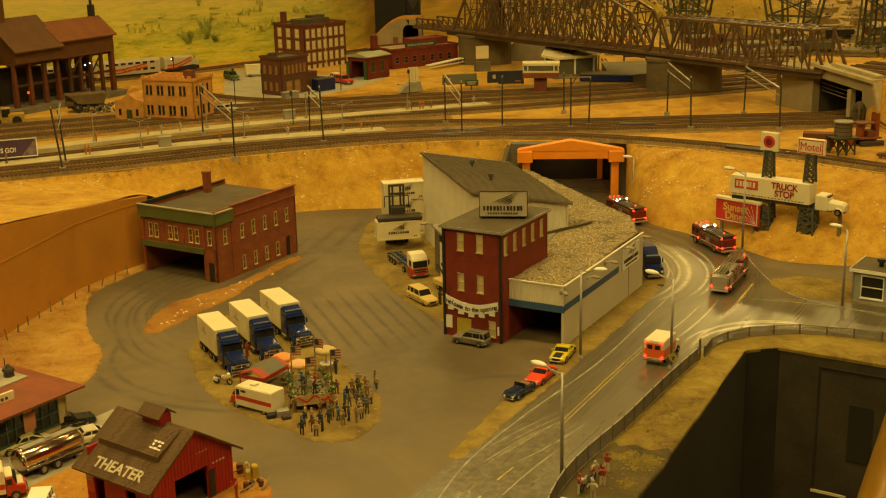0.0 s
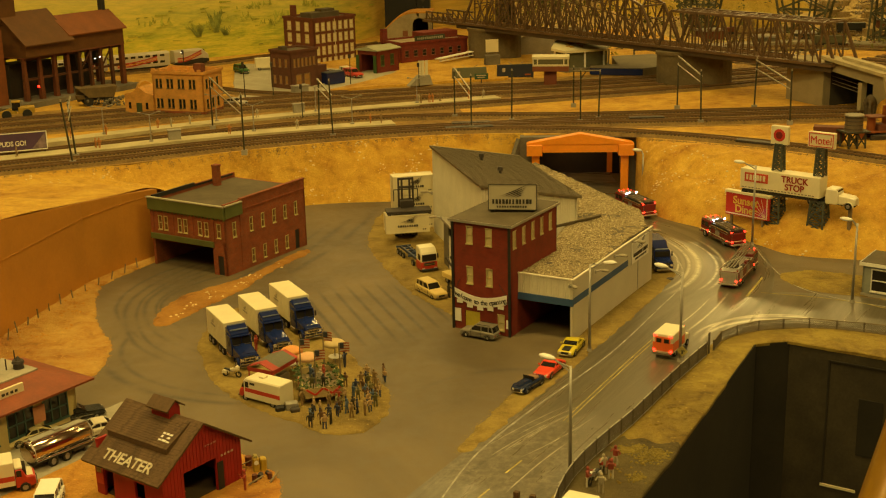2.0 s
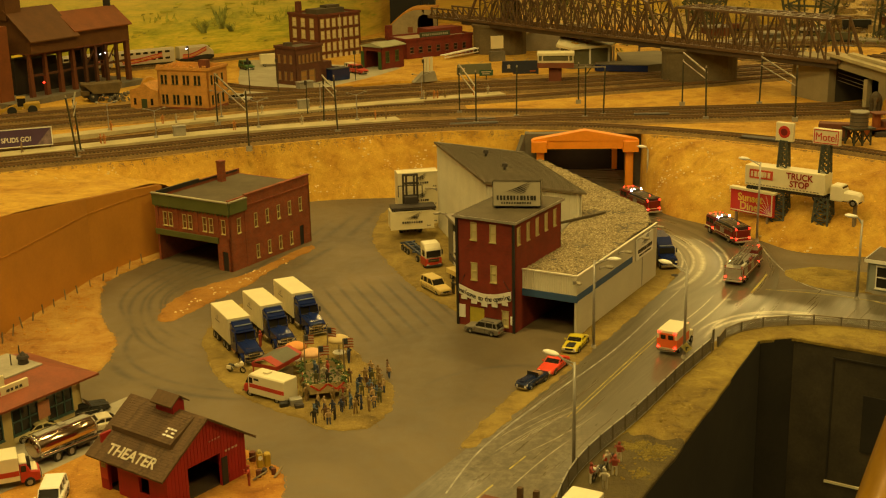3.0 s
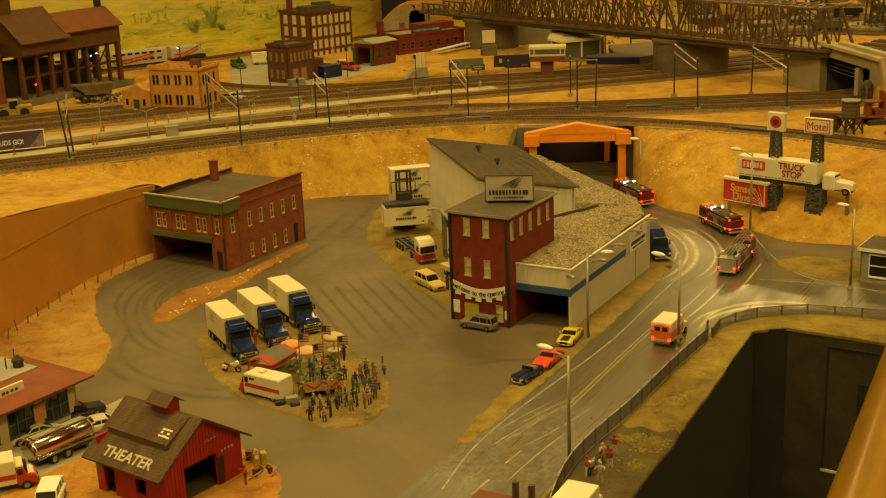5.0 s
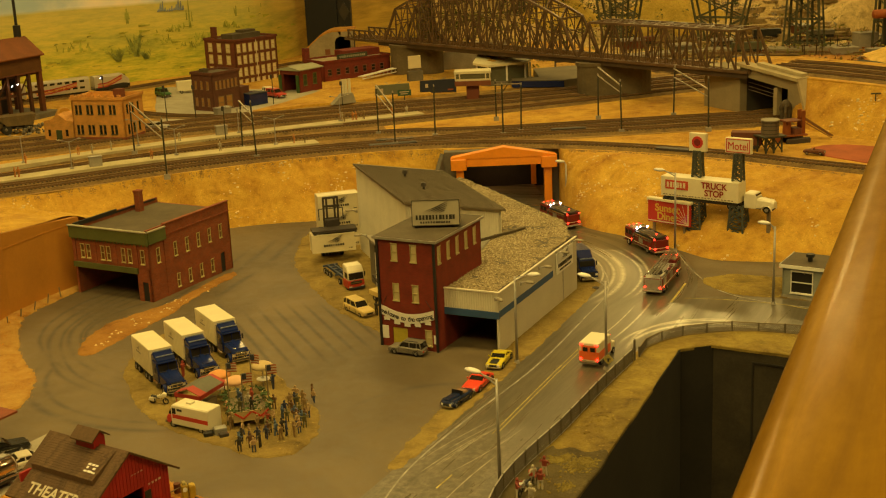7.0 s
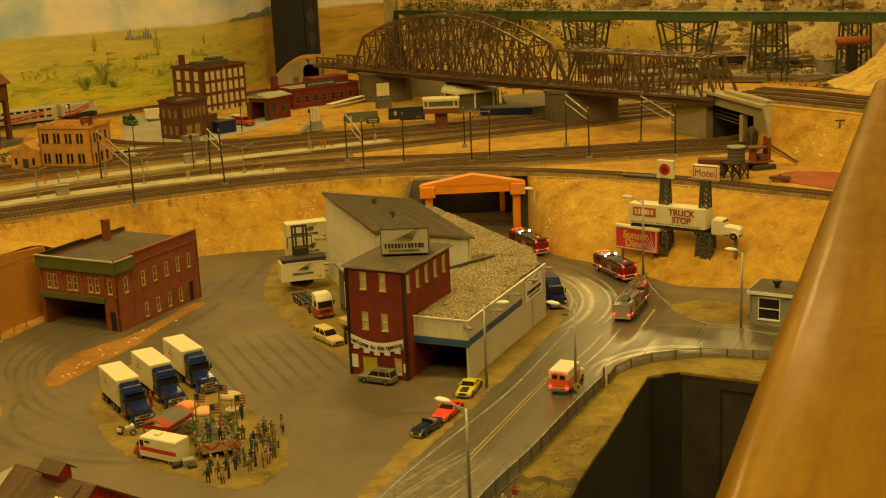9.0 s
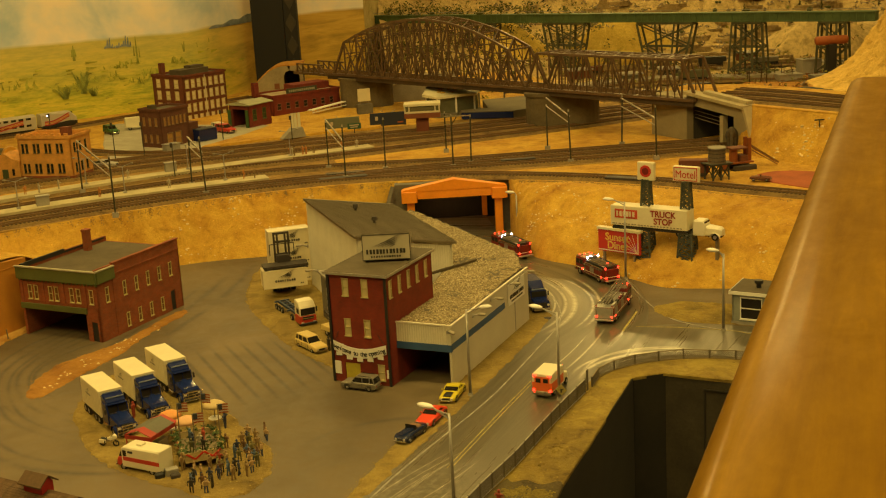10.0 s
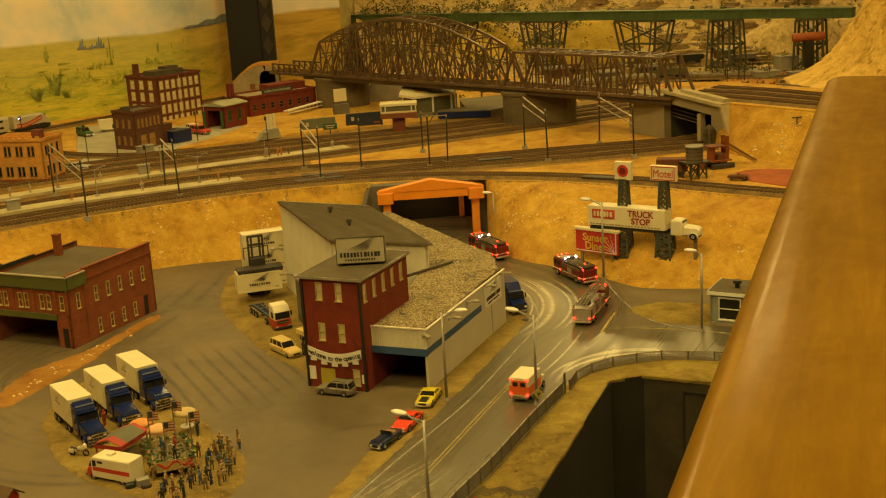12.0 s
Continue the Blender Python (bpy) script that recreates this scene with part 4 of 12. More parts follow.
painted("painted_cactus", PAINT_DARK, "tall cactus painted on the backdrop", [(-44.0, 20.4, 0, 6.5, 0.28), (-44.6, 22.2, 0, 2.4, 0.18), (-43.4, 21.8, 0, 2.2, 0.18), (-57.6, 22.6, 0, 3.6, 0.35), (-57.9, 23.6, 0, 1.7, 0.3), (-57.3, 23.6, 0, 1.7, 0.3), (-33.3, 22.0, 0.2, 2.5, 0.3), (-33.3, 22.0, -0.5, 2.0, 0.25), (-30.3, 22.6, 0, 1.2, 0.2), (-27.6, 23.4, 0, 1.0, 0.2)])
painted("painted_ruin", PAINT_BLUE, "pale ruin painted on the backdrop", [(-50.8 + 0.5 * i, 24.7 + 0.1 * math.sin(i), 0.2, (0.7, 1.9, 2.4, 0.9, 0.5, 0.8, 1.2, 0.6, 1.4, 2.6, 2.2, 1.2)[i], 0.32) for i in range(12)])
painted("painted_scrub", PAINT_DARK, "small olive tufts painted on the backdrop", [(rp.uniform(-95, -20), rp.uniform(10, 22), rp.uniform(0.3, 1.3), rp.uniform(0.0, 0.3), rp.uniform(0.12, 0.3)) for _ in range(22)])
painted("painted_hills", PAINT_BLUE, "blue far hills painted on the backdrop", [(-27.0 + 0.3 * i, 26.6, 0.05, 0.4 + 0.055 * i + 0.25 * math.sin(i * 0.5), 0.9) for i in range(42)])


# ---- the aisle's varnished wooden rail ----
def rail_wood():
    """Old varnish over coarse wood: long grain, cloudy mottling and rubbed gloss."""
    m, nt, b = nodes_of("varnished_wood")
    long_v = coords(nt, 87.0, (1, 0.06, 1))
    grain, mott = noise_tex(nt, long_v, 1.1, 7, 0.7, 0.6), noise_tex(nt, coords(nt, 87.0, (1, 0.5, 1)), 0.34, 6, 0.7, 0.3)
    fleck = noise_tex(nt, coords(nt, 87.0, (1, 0.25, 1)), 1.6, 5, 0.7)
    c = ramp(nt, grain, [(0.3, (0.138, 0.070, 0.001)), (0.55, (0.178, 0.094, 0.0015)), (0.72, (0.228, 0.124, 0.002))])
    c = mixed(nt, 0.7, c, ramp(nt, mott, [(0.33, (0.78, 0.72, 0.6)), (0.5, (0.97, 0.95, 0.9)), (0.66, (1.15, 1.16, 1.15))]), "MULTIPLY")
    c = mixed(nt, 0.4, c, ramp(nt, fleck, [(0.4, (0.82, 0.77, 0.7)), (0.6, (1.06, 1.06, 1.06))]), "MULTIPLY")
    nt.links.new(c, b.inputs["Base Color"])
    nt.links.new(ramp(nt, mott, [(0.35, (0.52, 0.52, 0.52)), (0.65, (0.40, 0.40, 0.40))]), b.inputs["Roughness"])
    b.inputs["Specular IOR Level"].default_value = 0.06
    b.inputs["Specular Tint"].default_value = (1.0, 0.72, 0.22, 1)
    b.inputs["Coat Weight"].default_value, b.inputs["Coat Roughness"].default_value = 0.14, 0.16
    b.inputs["Coat Tint"].default_value = (1.0, 0.86, 0.5, 1)
    return m


RAIL_WOOD = rail_wood()
rail = thing("wooden_handrail", "broad varnished wooden handrail with rounded edges", "handrail", -2.28 * 0.9015, 2.28 * 0.4327, 0, -25.64)
prof = [(0.9, -3.2), (0.3, -3.0), (0.05, -2.6), (0, -2.0), (0.0, -1.2), (0.04, -0.75), (0.22, -0.32), (0.55, -0.08), (0.95, -0.005), (1.5, 0), (13.6, 0), (14.3, -0.05), (14.9, -0.5), (15.2, -1.2), (15.0, -2.6), (14.2, -3.2)]
m = M().rings([[(x, y, 38.85 + z) for x, z in prof] for y in (-70, -20, 20, 60, 79.2, 80.0)])
part("top_board", m, RAIL_WOOD, rail, "", 0.25, True)
m = M().box(3.5, 12.5, -68, 77.5, -80, 35.6)
part("panel", m, plain("brown_panel", (0.10, 0.055, 0.025), 0.6), rail, "brown panel under the rail")


# ---- building helpers ----
def face(ax, ay, bx, by, z=0.0):
    """Matrix of a wall from a to b, as seen from outside left to right: x along, y inwards, z up."""
    u = Vector((bx - ax, by - ay, 0)).normalized()
    w = Vector((-u.y, u.x, 0))
    mt = Matrix((( u.x, w.x, 0, ax * S), (u.y, w.y, 0, ay * S), (0, 0, 1, z * S), (0, 0, 0, 1)))
    return mt, math.hypot(bx - ax, by - ay)


MESHES = {}


def shared_part(key, make, material, name, parent, basis, label="", smooth=False):
    """A part that shares its mesh with the like ones."""
    if key not in MESHES:
        me = make().mesh(name)
        me.materials.append(material)
        if smooth:
            for p in me.polygons:
                p.use_smooth = True
        MESHES[key] = me
    ob = new(name, MESHES[key])
    ob.parent = parent
    ob.matrix_basis = basis
    if label:
        ob["label"] = label
    return ob


def frame_mesh(w, h, b=0.11, mull=1, rails=1):
    """A sash frame as one piece, with an opening for each light."""
    cols, rows = mull + 1, rails + 1
    cw, ch = (w - b - b * cols) / cols + 0.0, (h - b - b * rows) / rows
    holes = [(b + c * (cw + b), b + r * (ch + b), cw, ch) for c in range(cols) for r in range(rows)]
    m = wall_with_openings(w, h, holes, 0.2)
    m.v = [(x, y - 0.06, z) for x, y, z in m.v]
    return m


def window(parent, mt, x, z, w, h, fmat, pmat, mull=0, rails=1):
    basis = mt @ pose(x * S, 0, z * S)
    f = shared_part(("wf", w, h, fmat.name, mull, rails), lambda: frame_mesh(w, h, min(0.11, w * 0.09), mull, rails), fmat, "window", parent, basis)
    shared_part(("wp", w, h, pmat.name), lambda: M().box(0.04, w - 0.04, 0.06, 0.08, 0.04, h - 0.04), pmat, "pane", f, Matrix())
    shared_part(("ws", w, fmat.name), lambda: M().box(-0.06, w + 0.06, -0.14, -0.064, -0.10, 0.02), fmat, "sill", f, Matrix())
    shared_part(("wl", w, h, fmat.name), lambda: M().box(-0.03, w + 0.03, -0.10, -0.064, h - 0.02, h + 0.07), fmat, "lintel", f, Matrix())
    return f


def wall_with_openings(L, H, holes, thick=0.3, z0=0.0):
    """One wall of length L from z0 to H, with reveals round its holes (x, z, w, h)."""
    xs = sorted({0.0, L, *[round(h[0], 4) for h in holes], *[round(h[0] + h[2], 4) for h in holes]})
    zs = sorted({z0, H, *[round(h[1], 4) for h in holes], *[round(h[1] + h[3], 4) for h in holes]})
    xs, zs = [x for x in xs if 0 <= x <= L], [z for z in zs if z0 <= z <= H]
    nx, nz = len(xs), len(zs)
    solid = lambda i, k: 0 <= i < nx - 1 and 0 <= k < nz - 1 and not any(h[0] < (xs[i] + xs[i + 1]) / 2 < h[0] + h[2] and h[1] < (zs[k] + zs[k + 1]) / 2 < h[1] + h[3] for h in holes)
    at = lambda i, k, d: (k * nx + i) * 2 + d
    v = [(x, thick * d, z) for z in zs for x in xs for d in (0, 1)]
    f = []
    for i in range(nx - 1):
        for k in range(nz - 1):
            if not solid(i, k):
                continue
            f += [(at(i, k, 0), at(i + 1, k, 0), at(i + 1, k + 1, 0), at(i, k + 1, 0)), (at(i, k + 1, 1), at(i + 1, k + 1, 1), at(i + 1, k, 1), at(i, k, 1))]
            for di, dk, a, b in ((-1, 0, (i, k), (i, k + 1)), (1, 0, (i + 1, k), (i + 1, k + 1)), (0, -1, (i, k), (i + 1, k)), (0, 1, (i, k + 1), (i + 1, k + 1))):
                if not solid(i + di, k + dk):
                    f.append((at(*a, 0), at(*b, 0), at(*b, 1), at(*a, 1)))
    return M().add(v, f)


def facade(parent, a, b, H, mat, wins=(), opens=(), fmat=None, pmat=None, z0=0.0, thick=0.3, mull=0, rails=1):
    """A wall part with real openings; wins get frames and panes, opens stay empty."""
    mt, L = face(*a, *b)
    w = part("wall", wall_with_openings(L, H, [*wins, *opens], thick, z0), mat, parent)
    w.matrix_basis = mt
    for x, z, ww, hh in wins:
        window(parent, mt, x, z, ww, hh, fmat, pmat, mull, rails)
    return mt, L


def grid_wins(x0, dx, n, rows, w, h):
    return [(x0 + dx * i, z, w, h) for z in rows for i in range(n)]


def panel_part(parent, mt, name, x0, x1, z0, z1, y0, y1, mat, label="", c=0.0):
    p = part(name, M().box(x0, x1, y0, y1, z0, z1, c), mat, parent, label)
    p.matrix_basis = mt
    return p




def lettering(parent, body, mt, x, z, size, mat, y=-0.03, name="lettering", label="", bold=0.0, squeeze=1.0):
    """Raised letters lying on a face; x is their middle."""
    cu = bpy.data.curves.new(name, "FONT")
    cu.body, cu.size, cu.align_x, cu.extrude, cu.offset = body, size * S, "CENTER", 0.02 * S, bold * S
    tmp = bpy.data.objects.new(name, cu)
    me = bpy.data.meshes.new_from_object(tmp)
    bpy.data.objects.remove(tmp)
    me.materials.clear()
    me.materials.append(mat)
    ob = new(name, me)
    ob.parent = parent
    ob.matrix_basis = mt @ pose(x * S, y * S, z * S, 90, 0, 0) @ Matrix.Diagonal((squeeze, 1, 1, 1))
    if label:
        ob["label"] = label
    return ob


def bars(parent, mt, x0, x1, z0, z1, mat, n=7, y=-0.03, seed=1, name="lettering_bar"):
    """Plain bars for writing that is not spelled out."""
    rnd = random.Random(seed)
    m, x = M(), x0
    step = (x1 - x0) / n
    for k in range(n):
        m.box(x, x + step * rnd.uniform(0.5, 0.85), y, y + 0.03, z0, z1)
        x += step
    p = part(name, m, mat, parent)
    p.matrix_basis = mt
    return p


INK = plain("black_ink", (0.03, 0.028, 0.026), 0.6, 0, 0.05, 1, 0)
RED_INK = plain("red_ink", (0.50, 0.035, 0.02), 0.5, 0, 0.05, 1, 0)


def wing_mark(parent, mt, x, z, s, mat, y=-0.03):
    """A feather-like sweep of five thin tapered strokes."""
    m = M()
    for k in range(5):
        a = (x - s * 0.5 + 0.13 * s * k, z - 0.015 * s * k)
        mid = (x - s * 0.02 + 0.06 * s * k, z + s * (0.20 - 0.035 * k))
        tip = (x + s * (0.5 - 0.06 * k), z + s * (0.44 - 0.10 * k))
        low = (mid[0] + 0.022 * s, mid[1] - 0.030 * s)
        p = [a, low, tip, mid]
        m.add([(q[0], y, q[1]) for q in p] + [(q[0], y + 0.02, q[1]) for q in p], [(0, 1, 2, 3), (7, 6, 5, 4), (0, 4, 5, 1), (1, 5, 6, 2), (2, 6, 7, 3), (3, 7, 4, 0)])
    p = part("emblem", m, mat, parent, "dark sweeping feather emblem")
    p.matrix_basis = mt
    return p


# ---- three-storey dark red brick office tower ----
TW, TD, TH = 7.3, 11.5, 12.6
tower = thing("office_tower", "three-storey dark red brick office block with a flat felt roof", "building", 0.0, 135.5, 0, -30.5)
CREAM_FRAME = plain("cream_window_frame", (0.50, 0.42, 0.19), 0.5, 0, 0.08)
mt, L = facade(tower, (0, 0), (TW, 0), TH, BRICK_DARK, [(1.85, 10.1, 0.8, 1.95), (4.25, 10.1, 0.8, 1.95), (1.85, 5.5, 0.8, 1.95), (4.3, 5.5, 0.8, 1.95), (5.7, 0.6, 0.85, 1.8)], [(1.55, 0.0, 1.9, 2.3)], CREAM_FRAME, GLASS_LIT)
front = mt
panel_part(tower, mt, "door", 1.58, 3.42, 0.02, 2.27, 0.08, 0.2, plain("yellow_door_paint", (0.55, 0.45, 0.05), 0.5), "plain yellow double door")
panel_part(tower, mt, "poster", 0.25, 1.05, 0.9, 2.4, -0.07, 0.0, WHITE, "pale notice board")
panel_part(tower, mt, "notice", 6.75, 7.1, 0.9, 1.9, -0.06, 0.0, WHITE, "small pale notice")
mt, L = facade(tower, (TW, 0), (TW, TD), TH, BRICK_DARK, grid_wins(0.55, 2.22, 5, (9.95,), 0.72, 1.95), (), CREAM_FRAME, GLASS_LIT)
facade(tower, (TW, TD), (0, TD), TH, BRICK_DARK)
facade(tower, (0, TD), (0, 0), TH, BRICK_DARK, grid_wins(2, 3.2, 3, (9.9, 5.3), 0.95, 2.2), (), CREAM_FRAME, GLASS_LIT)
part("roof", M().box(-0.25, TW + 0.25, -0.25, TD + 0.25, TH + 0.004, TH + 0.2, 0.05), ROOF_DARK, tower, "dark grey felt roof")
part("roof_edge", M().box(-0.34, TW + 0.34, -0.34, -0.262, TH - 0.12, TH + 0.17).box(TW + 0.262, TW + 0.34, -0.26, TD + 0.3, TH - 0.12, TH + 0.17), GREY_METAL, tower, "pale metal roof edging")
for x in (-0.04, TW - 0.24):
    part("downpipe", M().box(x, x + 0.28, -0.16, -0.004, 0, TH - 0.14), BLACK, tower, "black corner strip")
# banner
m = M()
n = 14
rows = []
for k in range(n + 1):
    u = k / n
    sag = -0.75 * math.sin(math.pi * u)
    x = 0.35 + u * 6.6
    rows.append([(x, -0.22, 3.75 + sag), (x, -0.17, 3.75 + sag), (x, -0.17, 4.85 + sag), (x, -0.22, 4.85 + sag)])
m.rings(rows)
for k in range(5):
    x = 0.6 + k * 1.3
    sg = -0.75 * math.sin(math.pi * (x + 0.4 - 0.35) / 6.6)
    m.box(x, x + 0.75, -0.2, -0.18, 3.35 + sg, 3.78 + sg)
banner = tagged(part("banner", m, WHITE, tower, "white cloth banner sagging under the windows"))
banner.matrix_basis = front
for k, ch in enumerate("welcome to the opening"):
    if ch != " ":
        u = (k + 0.7) / 22.4
        slope = -0.75 * math.pi * math.cos(math.pi * u) / 6.6
        t = lettering(banner, ch, Matrix(), 0.35 + u * 6.6, 4.02 - 0.75 * math.sin(math.pi * u), 0.78, INK, -0.24, "letter", "", 0.008)
        t.matrix_basis = t.matrix_basis @ pose(0, 0, 0, 0, 0, math.degrees(math.atan(slope)))
m = M().cyl((0.5, -0.2, 4.8), (1.0, -0.02, 5.9), 0.03, 0.03, 5).cyl((6.8, -0.2, 4.8), (5.9, -0.02, 5.9), 0.03, 0.03, 5)
part("banner_cord", m, BLACK, tower)
# roof sign
sign = thing("roof_sign", "white boxed roof sign with a dark emblem and border", "sign", 4.15, 137.6, 12.8, -6)
part("body", M().rings([[(x, 0, 0.25), (x, 2.6, 0.25), (x, 2.6, 2.4), (x, 0, 3.28)] for x in (0, 5.4)]), plain("sign_box_grey", (0.24, 0.21, 0.15), 0.6), sign)
part("feet", M().box(0.3, 0.6, 0.2, 2.4, 0, 0.248).box(4.8, 5.1, 0.2, 2.4, 0, 0.248), DARK_METAL, sign)
SIGN_PALE = plain("sign_pale", (0.44, 0.40, 0.30), 0.5, 0, 0.06)
part("face", M().box(0.08, 5.32, -0.06, -0.004, 0.33, 3.15), SIGN_PALE, sign, "white sign face")
m = M().box(0, 5.4, -0.09, -0.065, 0.25, 0.33).box(0, 5.4, -0.09, -0.065, 3.12, 3.2).box(0, 0.08, -0.09, -0.065, 0.33, 3.12).box(5.32, 5.4, -0.09, -0.065, 0.33, 3.12)
part("border", m, INK, sign)
wing_mark(sign, Matrix(), 2.9, 1.85, 3.2, INK, -0.1)
bars(sign, Matrix(), 0.45, 4.95, 0.98, 1.5, INK, 12, -0.1, 3)
bars(sign, Matrix(), 0.95, 4.4, 0.55, 0.76, INK, 12, -0.1, 4)

# ---- low garage with a gravel roof ----
garage = thing("garage_hall", "low pale metal-clad garage hall with a blue stripe and gravel roof", "building", 6.33, 133.82, 0, -29)
GW, GL, GH = 7.55, 24.6, 6.9
BLUE_BAND = plain("blue_band", (0.04, 0.10, 0.25), 0.5)


def ribbed(L, z0, z1, pitch=0.28, depth=0.06):
    m = M()
    n = int(L / pitch)
    prof = []
    for k in range(n):
        x = k * pitch
        prof += [(x, 0), (x + pitch * 0.6, 0), (x + pitch * 0.7, -depth), (x + pitch * 0.9, -depth)]
    prof.append((L, 0))
    m.rings([[(x, y, z) for x, y in prof] for z in (z0, z1)], closed=False)
    m.rings([[(x, y, z) for x, y in ((0, 0.25), (L, 0.25))] for z in (z1, z0)], closed=False)
    m.box(0, L, 0.02, 0.25, z0, z1)
    return m


mt, L = face(0, 0, GW, 0)
p = part("fascia", ribbed(GW, 4.75, GH), SIDING, garage, "ribbed pale metal fascia")
p.matrix_basis = mt
panel_part(garage, mt, "stripe", -0.02, GW + 0.02, 3.95, 4.74, -0.1, 0.24, BLUE_BAND, "blue stripe over the opening")
panel_part(garage, mt, "jamb", 0, 0.35, 0, 3.94, 0.0, 0.3, SIDING)
mt, L = face(GW, 0, GW, GL)
panel_part(garage, mt, "wall", 0, GL, 0, GH, 0, 0.3, plain("pale_panel_wall", (0.56, 0.52, 0.42), 0.55, 0, 0.06, 0.4), "smooth pale side wall")
panel_part(garage, mt, "stripe", 0, GL * 0.66, 4.1, 4.85, -0.06, -0.004, BLUE_BAND, "blue stripe along the wall")
for k in range(1, 5):
    panel_part(garage, mt, "post", GL * k / 5 - 0.1, GL * k / 5 + 0.1, 0, GH, -0.05, -0.002, GREY_METAL) if k == 4 else None
panel_part(garage, mt, "sign_board", GL * 0.70, GL * 0.93, 4.0, 6.6, -0.16, -0.065, WHITE, "white sign board on the wall")
wing_mark(garage, mt, GL * 0.82, 5.6, 3.0, INK, -0.2)
bars(garage, mt, GL * 0.72, GL * 0.915, 4.75, 5.2, INK, 11, -0.2, 5)
bars(garage, mt, GL * 0.74, GL * 0.90, 4.3, 4.5, INK, 11, -0.2, 6)
inv = garage.matrix_world.inverted()


def to_local(pts):
    return [tuple((inv @ Vector((x * S, y * S, 0)))[k] / S for k in (0, 1)) for x, y in pts]


outline = to_local([(6.3, 133.95), (12.85, 130.35), (24.35, 152.0), (24.6, 160), (13.0, 191), (9.6, 183.5), (15.2, 156.2), (11.2, 143.6)])
part("roof", M().prism(outline, GH - 0.45, GH - 0.1), ROOF_DARK, garage)
rnd = random.Random(11)
m = M()


def inside(x, y, poly):
    c, j = False, len(poly) - 1
    for i in range(len(poly)):
        (xi, yi), (xj, yj) = poly[i], poly[j]
        if (yi > y) != (yj > y) and x < (xj - xi) * (y - yi) / (yj - yi) + xi:
            c = not c
        j = i
    return c


xs, ys = [p[0] for p in outline], [p[1] for p in outline]
cell = 0.22
nx, ny = int((max(xs) - min(xs)) / cell), int((max(ys) - min(ys)) / cell)
idx = {}
for i in range(nx + 1):
    for j in range(ny + 1):
        x, y = min(xs) + i * cell, min(ys) + j * cell
        if inside(x, y, outline):
            idx[i, j] = len(m.v)
            m.v.append((x + rnd.uniform(-0.1, 0.1), y + rnd.uniform(-0.1, 0.1), GH - 0.1 + 0.05 + 0.17 * rnd.random() ** 2 + 0.2 * fbm(x, y, 7, 0.3)))
for (i, j), a in list(idx.items()):
    q = [idx.get((i + 1, j)), idx.get((i + 1, j + 1)), idx.get((i, j + 1))]
    if None not in q:
        m.f.append((a, *q))
part("gravel", m, GRAVEL, garage, "loose pale gravel on the roof")
m = M()
m.box(-0.05, GW + 0.1, -0.14, 0.1, GH + 0.002, GH + 0.16)
p = part("roof_edge", m, SIDING, garage, "pale roof edging")
panel_part(garage, face(GW, 0, GW, GL)[0], "roof_edge", -0.1, GL, GH + 0.002, GH + 0.12, -0.08, 0.16, SIDING, "white roof edging")
loc = to_local([(11.5, 150.6), (19.0, 156.4)])
part("roof_seam", M().beam((*loc[0], GH + 0.25), (*loc[1], GH + 0.25), 0.25, 0.3), ROOF_DARK, garage, "dark seam across the roof")
# inner walls in dark pit board colour, which paints the bay's shade
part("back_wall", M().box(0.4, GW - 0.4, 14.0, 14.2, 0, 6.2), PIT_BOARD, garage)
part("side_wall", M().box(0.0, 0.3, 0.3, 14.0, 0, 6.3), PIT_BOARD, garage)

# ---- tall grey warehouse with a single-pitch roof ----
hall = thing("warehouse", "tall pale warehouse with a grey single-pitch roof", "building", 3.75, 151.9, 0, 14.3)
HW, HD = 12.5, 25.6
ZL, ZR = 12.3, 9.95
m = M().rings([[(x, -0.4, z), (x, HD + 0.4, z), (x, HD + 0.4, z + 0.3), (x, -0.4, z + 0.3)] for x, z in ((-0.3, ZL + 0.02), (HW + 0.5, ZR - 0.06))])
part("roof", m, plain("grey_roof_sheet", (0.145, 0.115, 0.07), 0.6, 0, 0.15, 0.4), hall, "grey sheet roof")
m = M()
for k in range(40):
    y = -0.2 + k * (HD + 0.3) / 40
    m.rings([[(x, y, z), (x, y + 0.08, z), (x, y + 0.08, z + 0.06), (x, y, z + 0.06)] for x, z in ((-0.3, ZL + 0.322), (HW + 0.5, ZR + 0.242))])
part("roof_ribs", m, ROOF_DARK, hall)
for a, b, za, zb in (((0, 0), (HW, 0), ZL, ZR), ((HW, 0), (HW, HD), ZR, ZR), ((HW, HD), (0, HD), ZR, ZL), ((0, HD), (0, 0), ZL, ZL)):
    mt, L = face(*a, *b)
    m = M()
    n = int(L / 0.3)
    prof = []
    for k in range(n):
        x = k * L / n
        prof += [(x, 0), (x + 0.18, 0), (x + 0.2, -0.05), (x + 0.28, -0.05)]
    prof.append((L, 0))
    m.rings([[(x, y, 0) for x, y in prof], [(x, y, za + (zb - za) * x / L) for x, y in prof]], closed=False)
    m.rings([[(0, 0.02, 0), (L, 0.02, 0), (L, 0.3, 0), (0, 0.3, 0)], [(0, 0.02, za), (L, 0.02, zb), (L, 0.3, zb), (0, 0.3, za)]])
    p = part("wall", m, SIDING, hall, "ribbed pale metal wall")
    p.matrix_basis = mt
for y in (9.5, 18.5):
    z = ZL + 0.28 + (ZR - ZL) * 0.42
    part("vent", M().cyl((HW * 0.42, y, z), (HW * 0.42, y, z + 0.5), 0.18, 0.18, 8).cyl((HW * 0.42, y, z + 0.45), (HW * 0.42, y, z + 0.9), 0.42, 0.3, 10), DARK_METAL, hall, "round dark roof vent")
